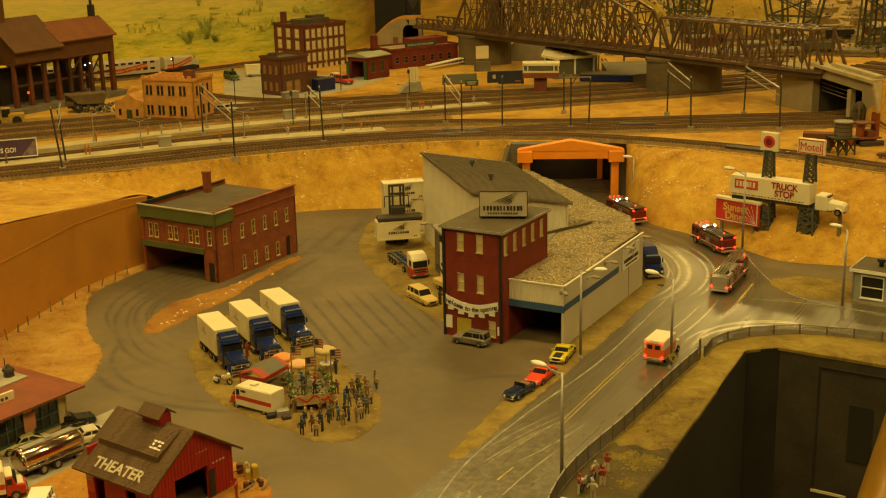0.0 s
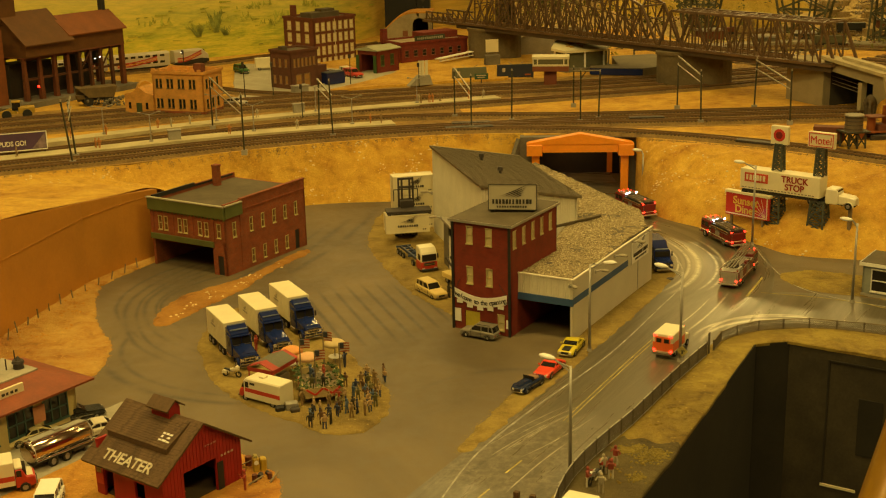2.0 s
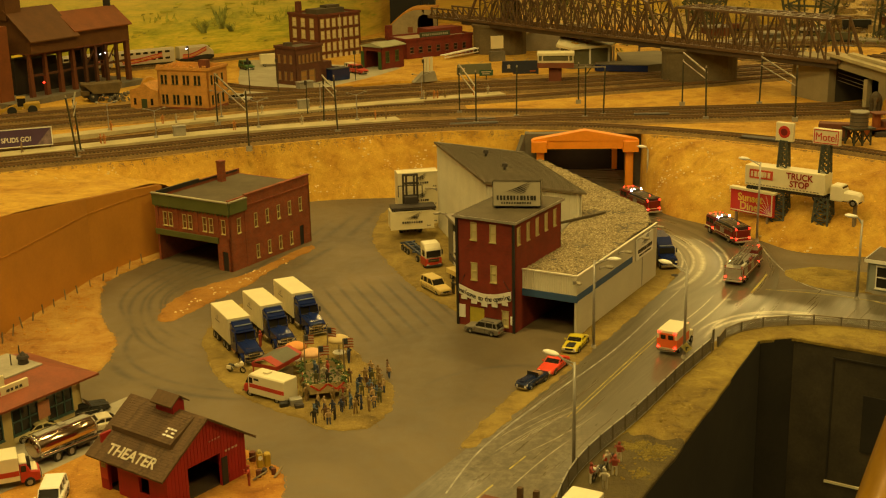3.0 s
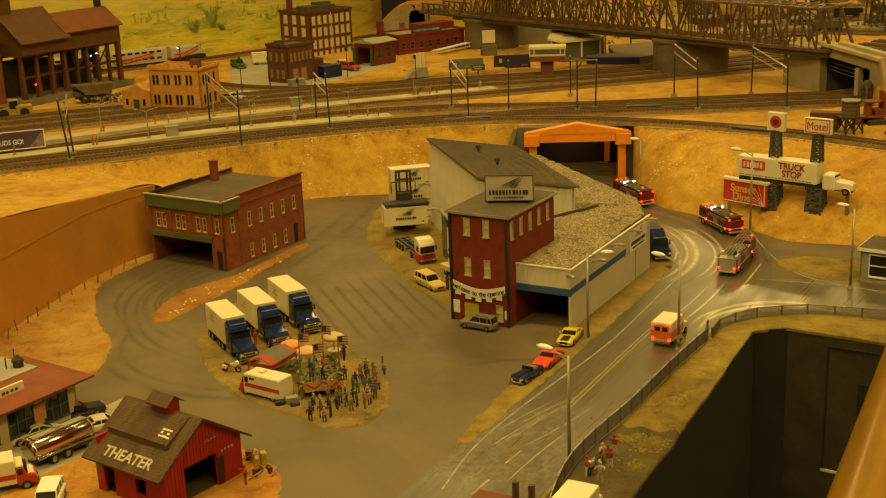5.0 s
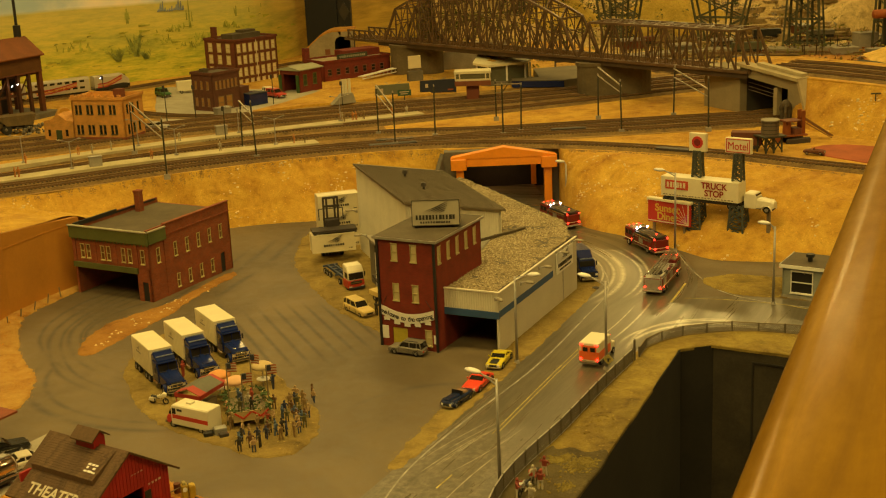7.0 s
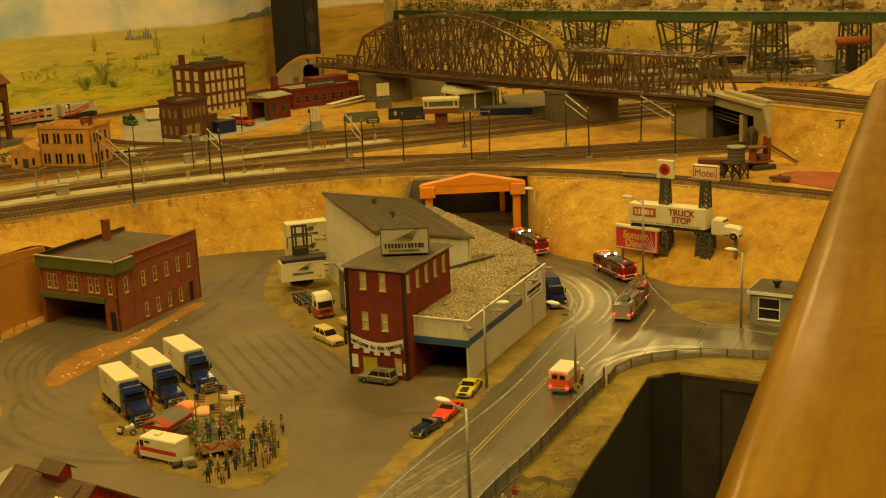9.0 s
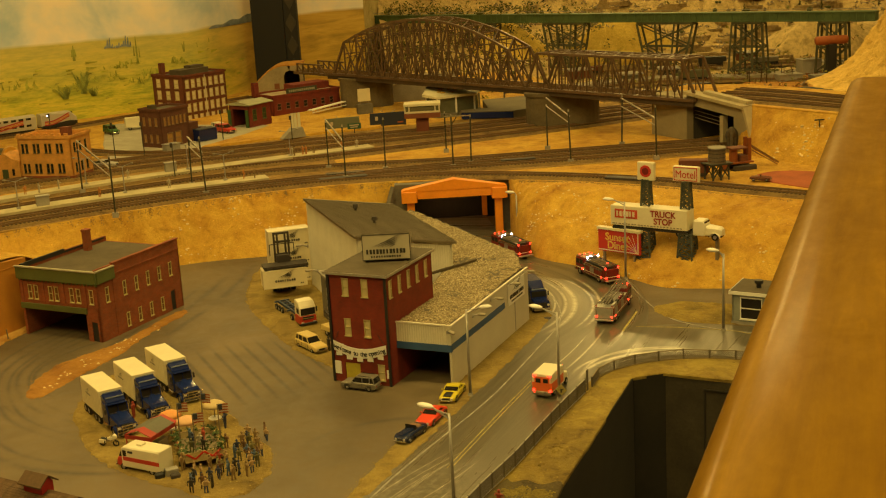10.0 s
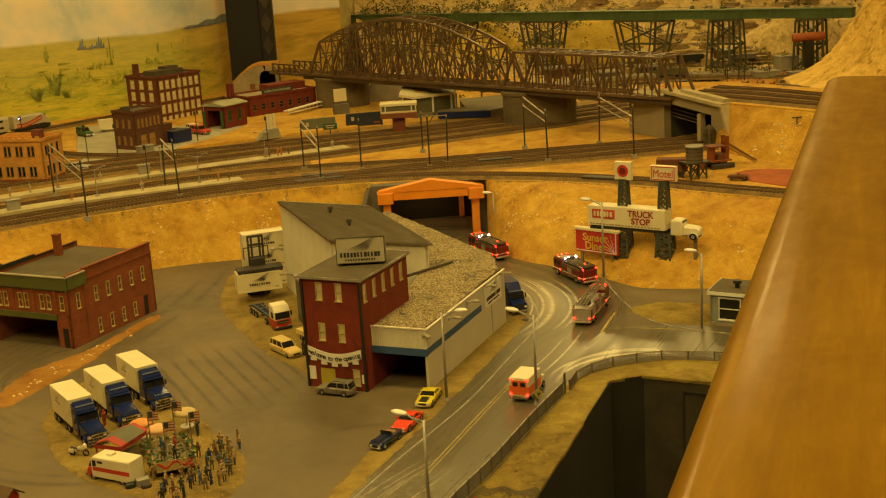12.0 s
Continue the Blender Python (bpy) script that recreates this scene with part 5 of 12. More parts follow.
# loading dock along the left wall
m = M().box(-2.6, -0.06, 3.0, 3.3, 0, 6.0).box(-2.6, -0.06, 9.0, 9.3, 0, 6.0).box(-2.6, -2.35, 3.3, 5.2, 0, 6.0).box(-2.6, -2.35, 6.9, 9.0, 0, 6.0)
part("dock_wall", m, plain("dock_grey", (0.16, 0.145, 0.105), 0.7), hall, "dark grey dock screen")
part("dock_door", M().box(-2.55, -2.42, 5.22, 6.88, 0, 4.6), WHITE, hall, "pale dock door")
part("dock_roof", M().box(-2.9, -0.06, 2.8, 9.5, 6.004, 6.3, 0.05), CONCRETE, hall)


LAMP_BEIGE = plain("lamp_beige", (0.30, 0.26, 0.18), 0.6)


def wall_lamp(x, y, z, turn, label="pale goose-neck wall lamp"):
    e = thing("wall_lamp", label, "lamp", x, y, z, turn, "wall lamps")
    part("bracket", M().box(-0.15, 0.15, -0.08, 0.05, -0.2, 0.2), GREY_METAL, e)
    part("arm", M().cyl((0, 0, 0), (0, -0.7, 0.25), 0.1, 0.1, 6), GREY_METAL, e)
    part("head", M().rings([[(0.34 * math.cos(t) * k, -y2 - 0.0, 0.25 + 0.24 * math.sin(t) * k) for t in [2 * math.pi * i / 8 for i in range(8)]] for y2, k in ((0.6, 0.4), (0.85, 0.75), (1.4, 0.75), (1.6, 0.45))]), LAMP_BEIGE, e, "beige grey lamp head", 0, True)
    return e


for x, y, z, tn in ((6.75, 133.5, 6.55, -29), (12.6, 130.1, 6.3, 20), (15.9, 134.8, 6.45, 61), (18.7, 140.3, 6.5, 61), (21.5, 145.6, 6.6, 61), (24.0, 150.2, 6.7, 61), (-1.3, 156, 7.4, -75), (-2.6, 168, 7.8, -75)):
    wall_lamp(x, y, z, tn)

# ---- two-storey brick depot with a canted corner ----
depot = thing("brick_depot", "two-storey red brick depot with a green cornice and drive-through bay", "building", -39.96, 163.32, 0, -31.4)
DW, DD, DH = 12.75, 16.8, 9.2
DEPOT_PANE = plain("brown_curtained_pane", (0.17, 0.075, 0.024), 0.3, 0, 0.3, 1.5, 0)
YEL_FRAME = plain("pale_yellow_frame", (0.54, 0.47, 0.20), 0.5, 0, 0.08)
mt, L = facade(depot, (0, 0), (DW, 0), DH, BRICK_RED, [(x, 5.0, 0.66, 1.85) for x in (1.3, 2.3, 4.75, 5.75, 8.25, 9.35, 11.45)], [(0.35, 0, 10.2, 3.65), (11.3, 0, 0.95, 2.6)], YEL_FRAME, DEPOT_PANE, mull=0)
COPING = plain("grey_coping", (0.34, 0.31, 0.22), 0.7)
panel_part(depot, mt, "beam", -0.05, DW - 1.9, 3.67, 4.4, -0.28, -0.004, GREEN_TRIM, "green beam over the bay")
panel_part(depot, mt, "cornice", -0.3, DW + 0.2, 7.65, 9.2, -0.32, -0.004, GREEN_TRIM, "deep green cornice", 0.05)
panel_part(depot, mt, "coping", -0.4, DW + 0.3, 9.204, 9.36, -0.42, 0.0, COPING, "grey stone coping")
panel_part(depot, mt, "door", 11.32, 12.23, 0.02, 2.58, 0.1, 0.18, BLACK, "dark panelled door")
for x in (-0.02, 3.55, 6.95, 10.5, 12.25):
    panel_part(depot, mt, "pilaster", x, x + 0.5, 4.42, 7.63, -0.12, -0.004, BRICK_RED)
for k in range(22):
    panel_part(depot, mt, "bracket", 0.1 + k * 0.6, 0.28 + k * 0.6, 7.42, 7.64, -0.26, -0.004, GREEN_TRIM)
mt, L = facade(depot, (DW, 0), (DW, DD), 9.5, BRICK_RED, [(1.5, 4.85, 0.66, 1.95)] + grid_wins(4.9, 2.36, 5, (4.9,), 0.62, 1.85) + grid_wins(5.0, 2.36, 4, (0.65,), 0.62, 1.8), [(14.3, 0, 0.95, 2.75)], YEL_FRAME, DEPOT_PANE)
panel_part(depot, mt, "door", 14.32, 15.23, 0.02, 2.73, 0.1, 0.18, BLACK, "dark side door")
panel_part(depot, mt, "cornice", 0.004, 3.35, 7.65, 9.2, -0.3, -0.004, GREEN_TRIM, "deep green cornice")
panel_part(depot, mt, "coping", -0.3, 3.35, 9.204, 9.36, -0.38, 0.0, COPING, "grey stone coping")
panel_part(depot, mt, "string_course", 3.36, L, 8.1, 8.26, -0.1, -0.004, BRICK_RED)
panel_part(depot, mt, "coping", 3.36, L + 0.1, 9.504, 9.64, -0.12, 0.4, BRICK_RED)
panel_part(depot, mt, "pilaster", 3.0, 3.35, 0, 7.63, -0.12, -0.004, BRICK_RED)
facade(depot, (DW, DD), (0, DD), DH - 0.7, BRICK_RED, (), [(2, 0, 7.5, 3.9)])
facade(depot, (0, DD), (0, 0), DH, BRICK_RED)
m = M().box(0.06, 0.36, 0.2, 8.4, DH - 0.3, DH + 0.25).box(0.06, 0.36, 8.4, DD - 0.45, DH - 0.3, DH - 0.05)
part("parapet", m, BLACK, depot, "black-tarred parapet")
part("roof", M().box(0.3, DW - 0.3, 0.3, DD - 0.32, DH - 0.95, DH - 0.7), ROOF_DARK, depot, "flat dark felt roof")
part("chimney", M().box(1.1, 1.95, 11.2, 12.05, DH - 0.7, DH + 2.0).box(1.03, 2.02, 11.13, 12.12, DH + 2.0, DH + 2.25), BRICK_RED, depot, "square brick chimney")

# ---- tunnel portal with an orange gable frame ----
portal = thing("tunnel_portal", "dark concrete road tunnel with an orange gabled frame", "tunnel", 20.8, 200.2, 0, -3.5)
m = M()
m.box(-9.6, -7.2, 0.8, 3.0, 0, 8.6).box(7.2, 9.6, 0.8, 3.0, 0, 8.6).box(-7.2, 7.2, 0.8, 3.0, 6.4, 8.6)
part("wall", m, CONCRETE_DARK, portal, "stained dark concrete head wall")
m = M().box(-9.9, -7.3, 3.01, 20, 0, 7.6).box(7.3, 9.9, 3.01, 20, 0, 7.6).box(-9.9, 9.9, 3.01, 20, 6.4, 7.62).box(-7.3, 7.3, 19.5, 20, 0, 6.38)
part("lining", m, plain("tunnel_lining", (0.42, 0.25, 0.10), 0.85, 0, 0.3), portal)
m = M().add([(-9.6, 0.8, 0), (-12.2, -3.2, 0), (-12.2, -3.2, 1.2), (-9.6, 0.8, 8.4), (-10.2, 1.4, 0), (-12.8, -2.8, 0), (-12.8, -2.8, 1.2), (-10.2, 1.4, 8.4)], [(0, 1, 2, 3), (7, 6, 5, 4), (3, 2, 6, 7), (1, 5, 6, 2), (0, 3, 7, 4)])
part("wing_wall", m, CONCRETE_DARK, portal)
m = M().add([(9.6, 0.8, 0), (11.6, -4.2, 0), (11.6, -4.2, 1.2), (9.6, 0.8, 8.4), (10.2, 1.4, 0), (12.2, -3.8, 0), (12.2, -3.8, 1.2), (10.2, 1.4, 8.4)], [(3, 2, 1, 0), (4, 5, 6, 7), (7, 6, 2, 3), (2, 6, 5, 1), (4, 7, 3, 0)])
part("wing_wall", m, CONCRETE_DARK, portal)
for x in (-5.6, 5.6):
    part("inner_post", M().box(x - 0.45, x + 0.45, 13.0, 14.0, 0, 6.38), ORANGE, portal, "orange post deeper in the tunnel")
# unseen fixture: glowing strip and light added to brighten the tunnel inside
part("tunnel_lamp", M().box(-3.0, 3.0, 8.6, 9.4, 6.3, 6.38), LAMP_GLOW, portal, "added dim fill strip under the tunnel roof, not a seen lamp")
area_lamp(20.8 * S, 209.2 * S, 6.25 * S, 6 * S, 1.0 * S, 0.035, (1.0, 0.50, 0.14))
for x in (-7.1, 7.1):
    part("post", M().box(x - 0.62, x + 0.62, -1.0, 0.3, 0, 6.0, 0.08), ORANGE, portal, "square orange post")
    part("capital", M().box(x * 1.025 - 1.25, x * 1.025 + 1.25, -1.6, 0.6, 6.002, 7.8, 0.12), ORANGE, portal, "orange capital block")
m = M().box(-6.0, 6.0, -1.2, 0.3, 6.5, 7.8)
part("lintel", m, ORANGE, portal)
m = M().rings([[(-8.55, y, 7.81), (8.55, y, 7.81), (8.2, y, 8.05), (0, y, 9.5), (-8.2, y, 8.05)] for y in (-1.3, 0.5)])
part("gable", m, ORANGE, portal, "low orange gable")


# ---- vehicles ----
def heading(hx, hy):
    """Turn that points a vehicle's nose (its -y) along (hx, hy)."""
    return math.degrees(math.atan2(hx, -hy))


HUB = plain("wheel_hub", (0.40, 0.38, 0.34), 0.35, 0.6)
LENS_RED = glow_mat("red_lens_lit", (1.0, 0.02, 0.008), 11.0)
LENS_WHITE = glow_mat("white_lens_lit", (1.0, 0.95, 0.9), 16.0)
LENS_DULL = plain("lens_dull", (0.6, 0.55, 0.45), 0.2, 0, 0.05)
LENS_TAIL = plain("tail_lens", (0.4, 0.03, 0.02), 0.25, 0, 0.05)


def wheel(parent, x, y, r=0.36, w=0.26, hub=None):
    sgn = 1 if x > 0 else -1
    basis = pose(x * S, y * S, r * S)
    t = shared_part(("tyre", r, w, sgn), lambda: M().rings([[(sgn * dx, rr * math.cos(a), rr * math.sin(a)) for a in [2 * math.pi * i / 14 for i in range(14)]] for dx, rr in ((-w / 2, r * 0.86), (-w / 2 + 0.05, r), (w / 2 - 0.05, r), (w / 2, r * 0.86), (w / 2, r * 0.6), (w / 2 - 0.06, r * 0.55))]), RUBBER, "wheel", parent, basis)
    shared_part(("rim", r, w, sgn), lambda: M().cyl((sgn * (w / 2 - 0.08), 0, 0), (sgn * (w / 2 - 0.02), 0, 0), r * 0.6, r * 0.5, 10).cyl((sgn * (w / 2 - 0.02), 0, 0), (sgn * (w / 2 + 0.03), 0, 0), r * 0.25, r * 0.18, 8), hub or HUB, "rim", t, Matrix())
    return t


def section(y, w, z0, z1, r=0.12, tuck=0.04):
    return [(-w + tuck, y, z0), (-w, y, z0 + r), (-w, y, z1 - r), (-w + r, y, z1), (w - r, y, z1), (w, y, z1 - r), (w, y, z0 + r), (w - tuck, y, z0)]


def hull(stations, r=0.12, tuck=0.04):
    """Body skinned over (y, half width, bottom, top) stations."""
    return M().rings([section(y, w, z0, z1, min(r, (z1 - z0) * 0.4), tuck) for y, w, z0, z1 in stations])


def car(name, label, x, y, turn, body_mat, style="coupe", roof_mat=None, lit=False, category="car", group="", hood_mat=None):
    L, W, H, hood, beltz, cab0, cab1 = {"coupe": (4.7, 0.92, 1.32, 0.86, 0.92, -0.55, 1.55), "suv": (5.0, 0.98, 1.85, 1.05, 1.12, -0.95, 2.35),
                                        "wagon": (5.4, 1.0, 1.85, 1.02, 1.1, -0.85, 2.6), "vintage": (4.2, 0.75, 1.35, 0.95, 0.95, 0.0, 1.3), "sedan": (5.0, 0.95, 1.42, 0.9, 0.96, -0.75, 1.75)}[style]
    h = L / 2
    e = thing(name, label, category, x, y, 0, turn, group)
    st = [(-h, W * 0.82, 0.42, hood * 0.78), (-h + 0.22, W * 0.94, 0.34, hood * 0.94), (-h * 0.55, W, 0.30, hood), (cab0, W, 0.28, beltz), (cab1, W, 0.28, beltz * 0.99), (h - 0.3, W * 0.95, 0.34, beltz * 0.93), (h, W * 0.84, 0.45, beltz * 0.82)]
    part("body", hull(st), body_mat, e, "", 0.03, False)
    rm = roof_mat or body_mat
    back = 0.25 if style in ("suv", "wagon") else 0.85
    if style != "vintage":
        part("glasshouse", hull([(cab0, W * 0.86, beltz - 0.05, beltz + 0.02), (cab0 + 0.62, W * 0.80, beltz - 0.05, H - 0.07), (cab1 - back, W * 0.80, beltz - 0.05, H - 0.07), (cab1, W * 0.85, beltz - 0.05, beltz + 0.03)], 0.1, 0.0), GLASS, e, "dark window band")
        part("roof", hull([(cab0 + 0.5, W * 0.78, H - 0.12, H - 0.075), (cab0 + 0.75, W * 0.80, H - 0.12, H), (cab1 - back - 0.1, W * 0.80, H - 0.12, H), (cab1 - back + 0.1, W * 0.79, H - 0.12, H - 0.06)], 0.04, 0), rm, e)
        mid = (cab0 + cab1) / 2 - 0.1
        for sx in (-1, 1):
            part("front_pillar", M().beam((sx * W * 0.85, cab0 + 0.02, beltz), (sx * W * 0.81, cab0 + 0.6, H - 0.08), 0.07), rm, e)
            part("rear_pillar", M().beam((sx * W * 0.86, cab1 - 0.05, beltz), (sx * W * 0.81, cab1 - back, H - 0.08), 0.12), rm, e)
            part("door_pillar", M().beam((sx * W * 0.86, mid, beltz), (sx * W * 0.82, mid, H - 0.08), 0.09), rm, e)
            if style in ("suv", "wagon"):
                part("door_pillar", M().beam((sx * W * 0.86, mid + 1.05, beltz), (sx * W * 0.82, mid + 1.05, H - 0.08), 0.1), rm, e)
    else:
        part("hood_ridge", hull([(-h * 0.9, 0.25, 0.8, 1.02), (-0.1, 0.42, 0.8, 1.12)]), body_mat, e)
        part("windscreen", M().box(-0.62, 0.62, -0.02, 0.05, 0.95, 1.38), GLASS, e)
        part("seat", M().box(-0.55, 0.55, 0.55, 1.2, 0.6, 1.12, 0.08), plain("tan_leather", (0.25, 0.14, 0.07), 0.6), e)
        for sx in (-1, 1):
            part("fender", M().rings([[(sx * (W - 0.02) + dx, -h * 0.55 + 0.62 * math.cos(a), 0.34 + 0.46 * math.sin(a)) for dx in (-0.2, 0.16)] for a in [math.pi * k / 8 for k in range(9)]], closed=False), body_mat, e)
    if hood_mat:
        part("hood_stripe", M().box(-0.42, 0.42, -h * 0.92, cab0 - 0.05, hood - 0.02, hood + 0.035), hood_mat, e, "black hood panel")
    for sx in (-1, 1):
        wheel(e, sx * (W - 0.12), -h * 0.62)
        wheel(e, sx * (W - 0.12), h * 0.62)
        part("headlight", M().cyl((sx * W * 0.62, -h - 0.02, 0.62), (sx * W * 0.62, -h + 0.1, 0.62), 0.13, 0.13, 8), LENS_WHITE if lit else LENS_DULL, e)
        part("tail_light", M().box(sx * W * 0.62 - 0.14, sx * W * 0.62 + 0.14, h - 0.08, h + 0.02, 0.6, 0.72), LENS_TAIL, e)
    part("bumper", M().box(-W * 0.86, W * 0.86, -h - 0.1, -h + 0.12, 0.36, 0.5, 0.03), CHROME, e)
    part("bumper", M().box(-W * 0.86, W * 0.86, h - 0.12, h + 0.1, 0.38, 0.52, 0.03), CHROME, e)
    part("grille", M().box(-W * 0.45, W * 0.45, -h - 0.03, -h + 0.05, 0.52, 0.72), BLACK, e)
    arch = [math.pi * k / 8 for k in range(9)]
    for sx in (-1, 1):
        for yy in (-h * 0.62, h * 0.62):
            part("wheel_arch", M().rings([[(sx * (W - 0.03) + dx, yy + r * math.cos(a), 0.36 + r * math.sin(a)) for dx, r in ((0, 0.39), (0.05, 0.39), (0.05, 0.47), (0, 0.47))] for a in arch]), BLACK, e)
        part("sill", M().box(sx * W - 0.03, sx * W + 0.012, -h * 0.42, h * 0.42, 0.29, 0.37), DARK_METAL, e)
        for yy in ((cab0 + 0.1, (cab0 + cab1) / 2 - 0.1, cab1 - 0.5) if style != "vintage" else (0.1, 0.9)):
            part("door_seam", M().box(sx * W - 0.03, sx * W + 0.008, yy - 0.018, yy + 0.018, 0.4, beltz - 0.1), BLACK, e)
        part("side_trim", M().box(sx * W - 0.03, sx * W + 0.014, -h * 0.5, h * 0.5, 0.6, 0.64), CHROME, e)
        if style != "vintage":
            part("mirror", M().box(sx * (W + 0.1) - 0.1, sx * (W + 0.1) + 0.08, cab0 + 0.18, cab0 + 0.3, beltz - 0.02, beltz + 0.14, 0.03), rm, e)
            part("wiper", M().beam((sx * 0.35 - 0.3, cab0 + 0.1, beltz + 0.1), (sx * 0.35 + 0.2, cab0 + 0.3, beltz + 0.28), 0.03), BLACK, e)
    if style == "suv":
        for sx in (-1, 1):
            part("roof_rail", M().beam((sx * 0.62, cab0 + 0.9, H + 0.06), (sx * 0.62, cab1 - 0.6, H + 0.06), 0.06), BLACK, e)
    return e


PALE_BLUE = plain("pale_blue_trim_glint", (0.22, 0.26, 0.36), 0.35)
FAINT_INK = plain("faint_grey_ink", (0.34, 0.32, 0.24), 0.6)
# articulated box trucks with bonneted blue tractors
def box_truck(x, y, turn):
    e = thing("container_truck", "blue bonneted truck with a white container body", "truck", x, y, 0, turn, "blue container trucks")
    TRUCK_BLUE = BLUE
    part("chassis", M().box(-0.5, 0.5, -4.6, 5.5, 0.55, 0.85), BLACK, e)
    part("container", M().box(-1.25, 1.25, -0.75, 5.5, 1.15, 3.98, 0.05), CREAM, e, "cream white container")
    cont = e.children[-1]
    ribs = M()
    for k in range(12):
        yy = -0.5 + k * 0.5
        ribs.box(-1.28, -1.252, yy, yy + 0.12, 1.3, 3.8).box(1.252, 1.28, yy, yy + 0.12, 1.3, 3.8)
    tagged(part("ribs", ribs, CREAM, cont), kind="stuff")
    for sx in (-1, 1):
        part("corner_post", M().box(sx * 1.2 - 0.1, sx * 1.2 + 0.1, -0.8, -0.755, 1.15, 3.98), CREAM, cont)
    part("head_beam", M().box(-1.098, 1.098, -0.8, -0.755, 3.75, 3.98), CREAM, cont)
    part("front_panel", M().box(-0.95, 0.95, -0.79, -0.755, 1.3, 3.6), DARK_METAL, cont, "dark refrigeration unit panel")
    mt, L = face(-1.25, 5.5, -1.25, -0.75)
    wing_mark(cont, mt, 2.3, 2.95, 1.3, FAINT_INK, -0.04)
    bars(cont, mt, 1.6, 3.2, 2.62, 2.78, FAINT_INK, 8, -0.04, 9)
    part("cab", hull([(-2.7, 1.12, 0.9, 2.1), (-2.35, 1.15, 0.75, 3.0), (-1.1, 1.15, 0.75, 3.05), (-1.0, 1.12, 0.75, 3.0)], 0.15), TRUCK_BLUE, e, "", 0.03)
    part("sleeper_roof", hull([(-2.3, 1.0, 3.0, 3.12), (-1.9, 1.05, 3.0, 3.45), (-1.05, 1.08, 3.0, 3.75)], 0.12), TRUCK_BLUE, e, "blue wind deflector")
    part("windscreen", M().add([(-0.98, -2.74, 2.12), (0.98, -2.74, 2.12), (0.98, -2.42, 2.92), (-0.98, -2.42, 2.92), (-0.98, -2.5, 2.12), (0.98, -2.5, 2.12), (0.98, -2.3, 2.92), (-0.98, -2.3, 2.92)], [(0, 1, 2, 3), (7, 6, 5, 4), (0, 4, 5, 1), (2, 6, 7, 3), (1, 5, 6, 2), (0, 3, 7, 4)]), GLASS, e)
    part("sun_visor", M().box(-1.0, 1.0, -2.78, -2.4, 2.95, 3.03), TRUCK_BLUE, e)
    part("roof_bar", M().box(-0.95, 0.95, -2.05, -1.95, 3.46, 3.56), PALE_BLUE, e, "pale roof marker bar")
    # pale strip paints the highlight along the deflector's top edge
    part("deflector_edge", M().box(-1.0, 1.0, -1.12, -1.02, 3.76, 3.84), PALE_BLUE, e)
    part("screen_divider", M().box(-0.03, 0.03, -2.76, -2.42, 2.12, 2.92), TRUCK_BLUE, e)
    part("hood_ridge", M().beam((0, -4.9, 1.72), (0, -2.75, 2.1), 0.5, 0.12), TRUCK_BLUE, e)
    part("wiper_cowl", M().box(-0.95, 0.95, -2.95, -2.76, 2.04, 2.1), BLACK, e)
    part("hood", hull([(-5.1, 0.85, 0.85, 1.55), (-4.8, 0.95, 0.75, 1.8), (-2.7, 1.05, 0.75, 2.08)], 0.18), TRUCK_BLUE, e, "long blue bonnet", 0.04)
    part("radiator", M().box(-0.55, 0.55, -5.14, -5.05, 0.9, 1.5), BLACK, e)
    part("grille", M().box(-0.5, 0.5, -5.17, -5.14, 0.98, 1.04).box(-0.5, 0.5, -5.17, -5.14, 1.15, 1.21).box(-0.5, 0.5, -5.17, -5.14, 1.32, 1.38), CHROME, e, "chrome grille")
    g = M()
    for z in (0.5, 0.8, 1.1, 1.4):
        g.cyl((-1.12, -5.4, z), (1.12, -5.4, z), 0.045, 0.045, 6)
    for xx in (-1.08, -0.54, 0.0, 0.54, 1.08):
        g.cyl((xx, -5.4, 0.45), (xx, -5.36, 1.5), 0.04, 0.04, 6)
    for xx in (-0.54, 0.54):
        g.cyl((xx, -5.4, 1.1), (xx * 0.9, -5.1, 1.2), 0.05, 0.05, 6)
    part("bumper", M().box(-1.15, 1.15, -5.33, -5.12, 0.4, 0.7, 0.05), DARK_METAL, e)
    part("bull_bar", g, CHROME, e, "chrome bull bar")
    for sx in (-1, 1):
        part("headlight", M().box(sx * 0.78 - 0.16, sx * 0.78 + 0.16, -5.12, -5.0, 0.95, 1.2), LENS_DULL, e)
        part("fender", M().rings([[(sx * 1.0 + dx, -4.2 + 0.72 * math.cos(a), 0.5 + 0.72 * math.sin(a)) for dx in (-0.25, 0.22)] for a in [math.pi * k / 8 for k in range(9)]], closed=False), TRUCK_BLUE, e)
        part("exhaust", M().cyl((sx * 1.05, -0.9, 0.8), (sx * 1.05, -0.9, 3.6), 0.09, 0.09, 8), CHROME, e)
        part("mirror", M().box(sx * 1.3 - 0.1, sx * 1.3 + 0.1, -2.6, -2.54, 2.0, 2.6), DARK_METAL, e)
        part("fuel_tank", M().cyl((sx * 0.95, -2.4, 0.62), (sx * 0.95, -1.1, 0.62), 0.3, 0.3, 10), CHROME, e)
        part("side_window", M().box(sx * 1.155 - 0.01, sx * 1.155 + 0.01, -2.2, -1.4, 2.0, 2.75), GLASS, e)
        for yy in (-4.2, 0.4, 1.5, 3.9, 5.0):
            wheel(e, sx * 1.05, yy, 0.5, 0.3)
    return e


first = box_truck(-23.6, 128.1, 27.3)
for x, y in ((-20.75, 132.3), (-17.8, 136.4)):
    copy_thing(first, spot(x, y, 0, 27.3))

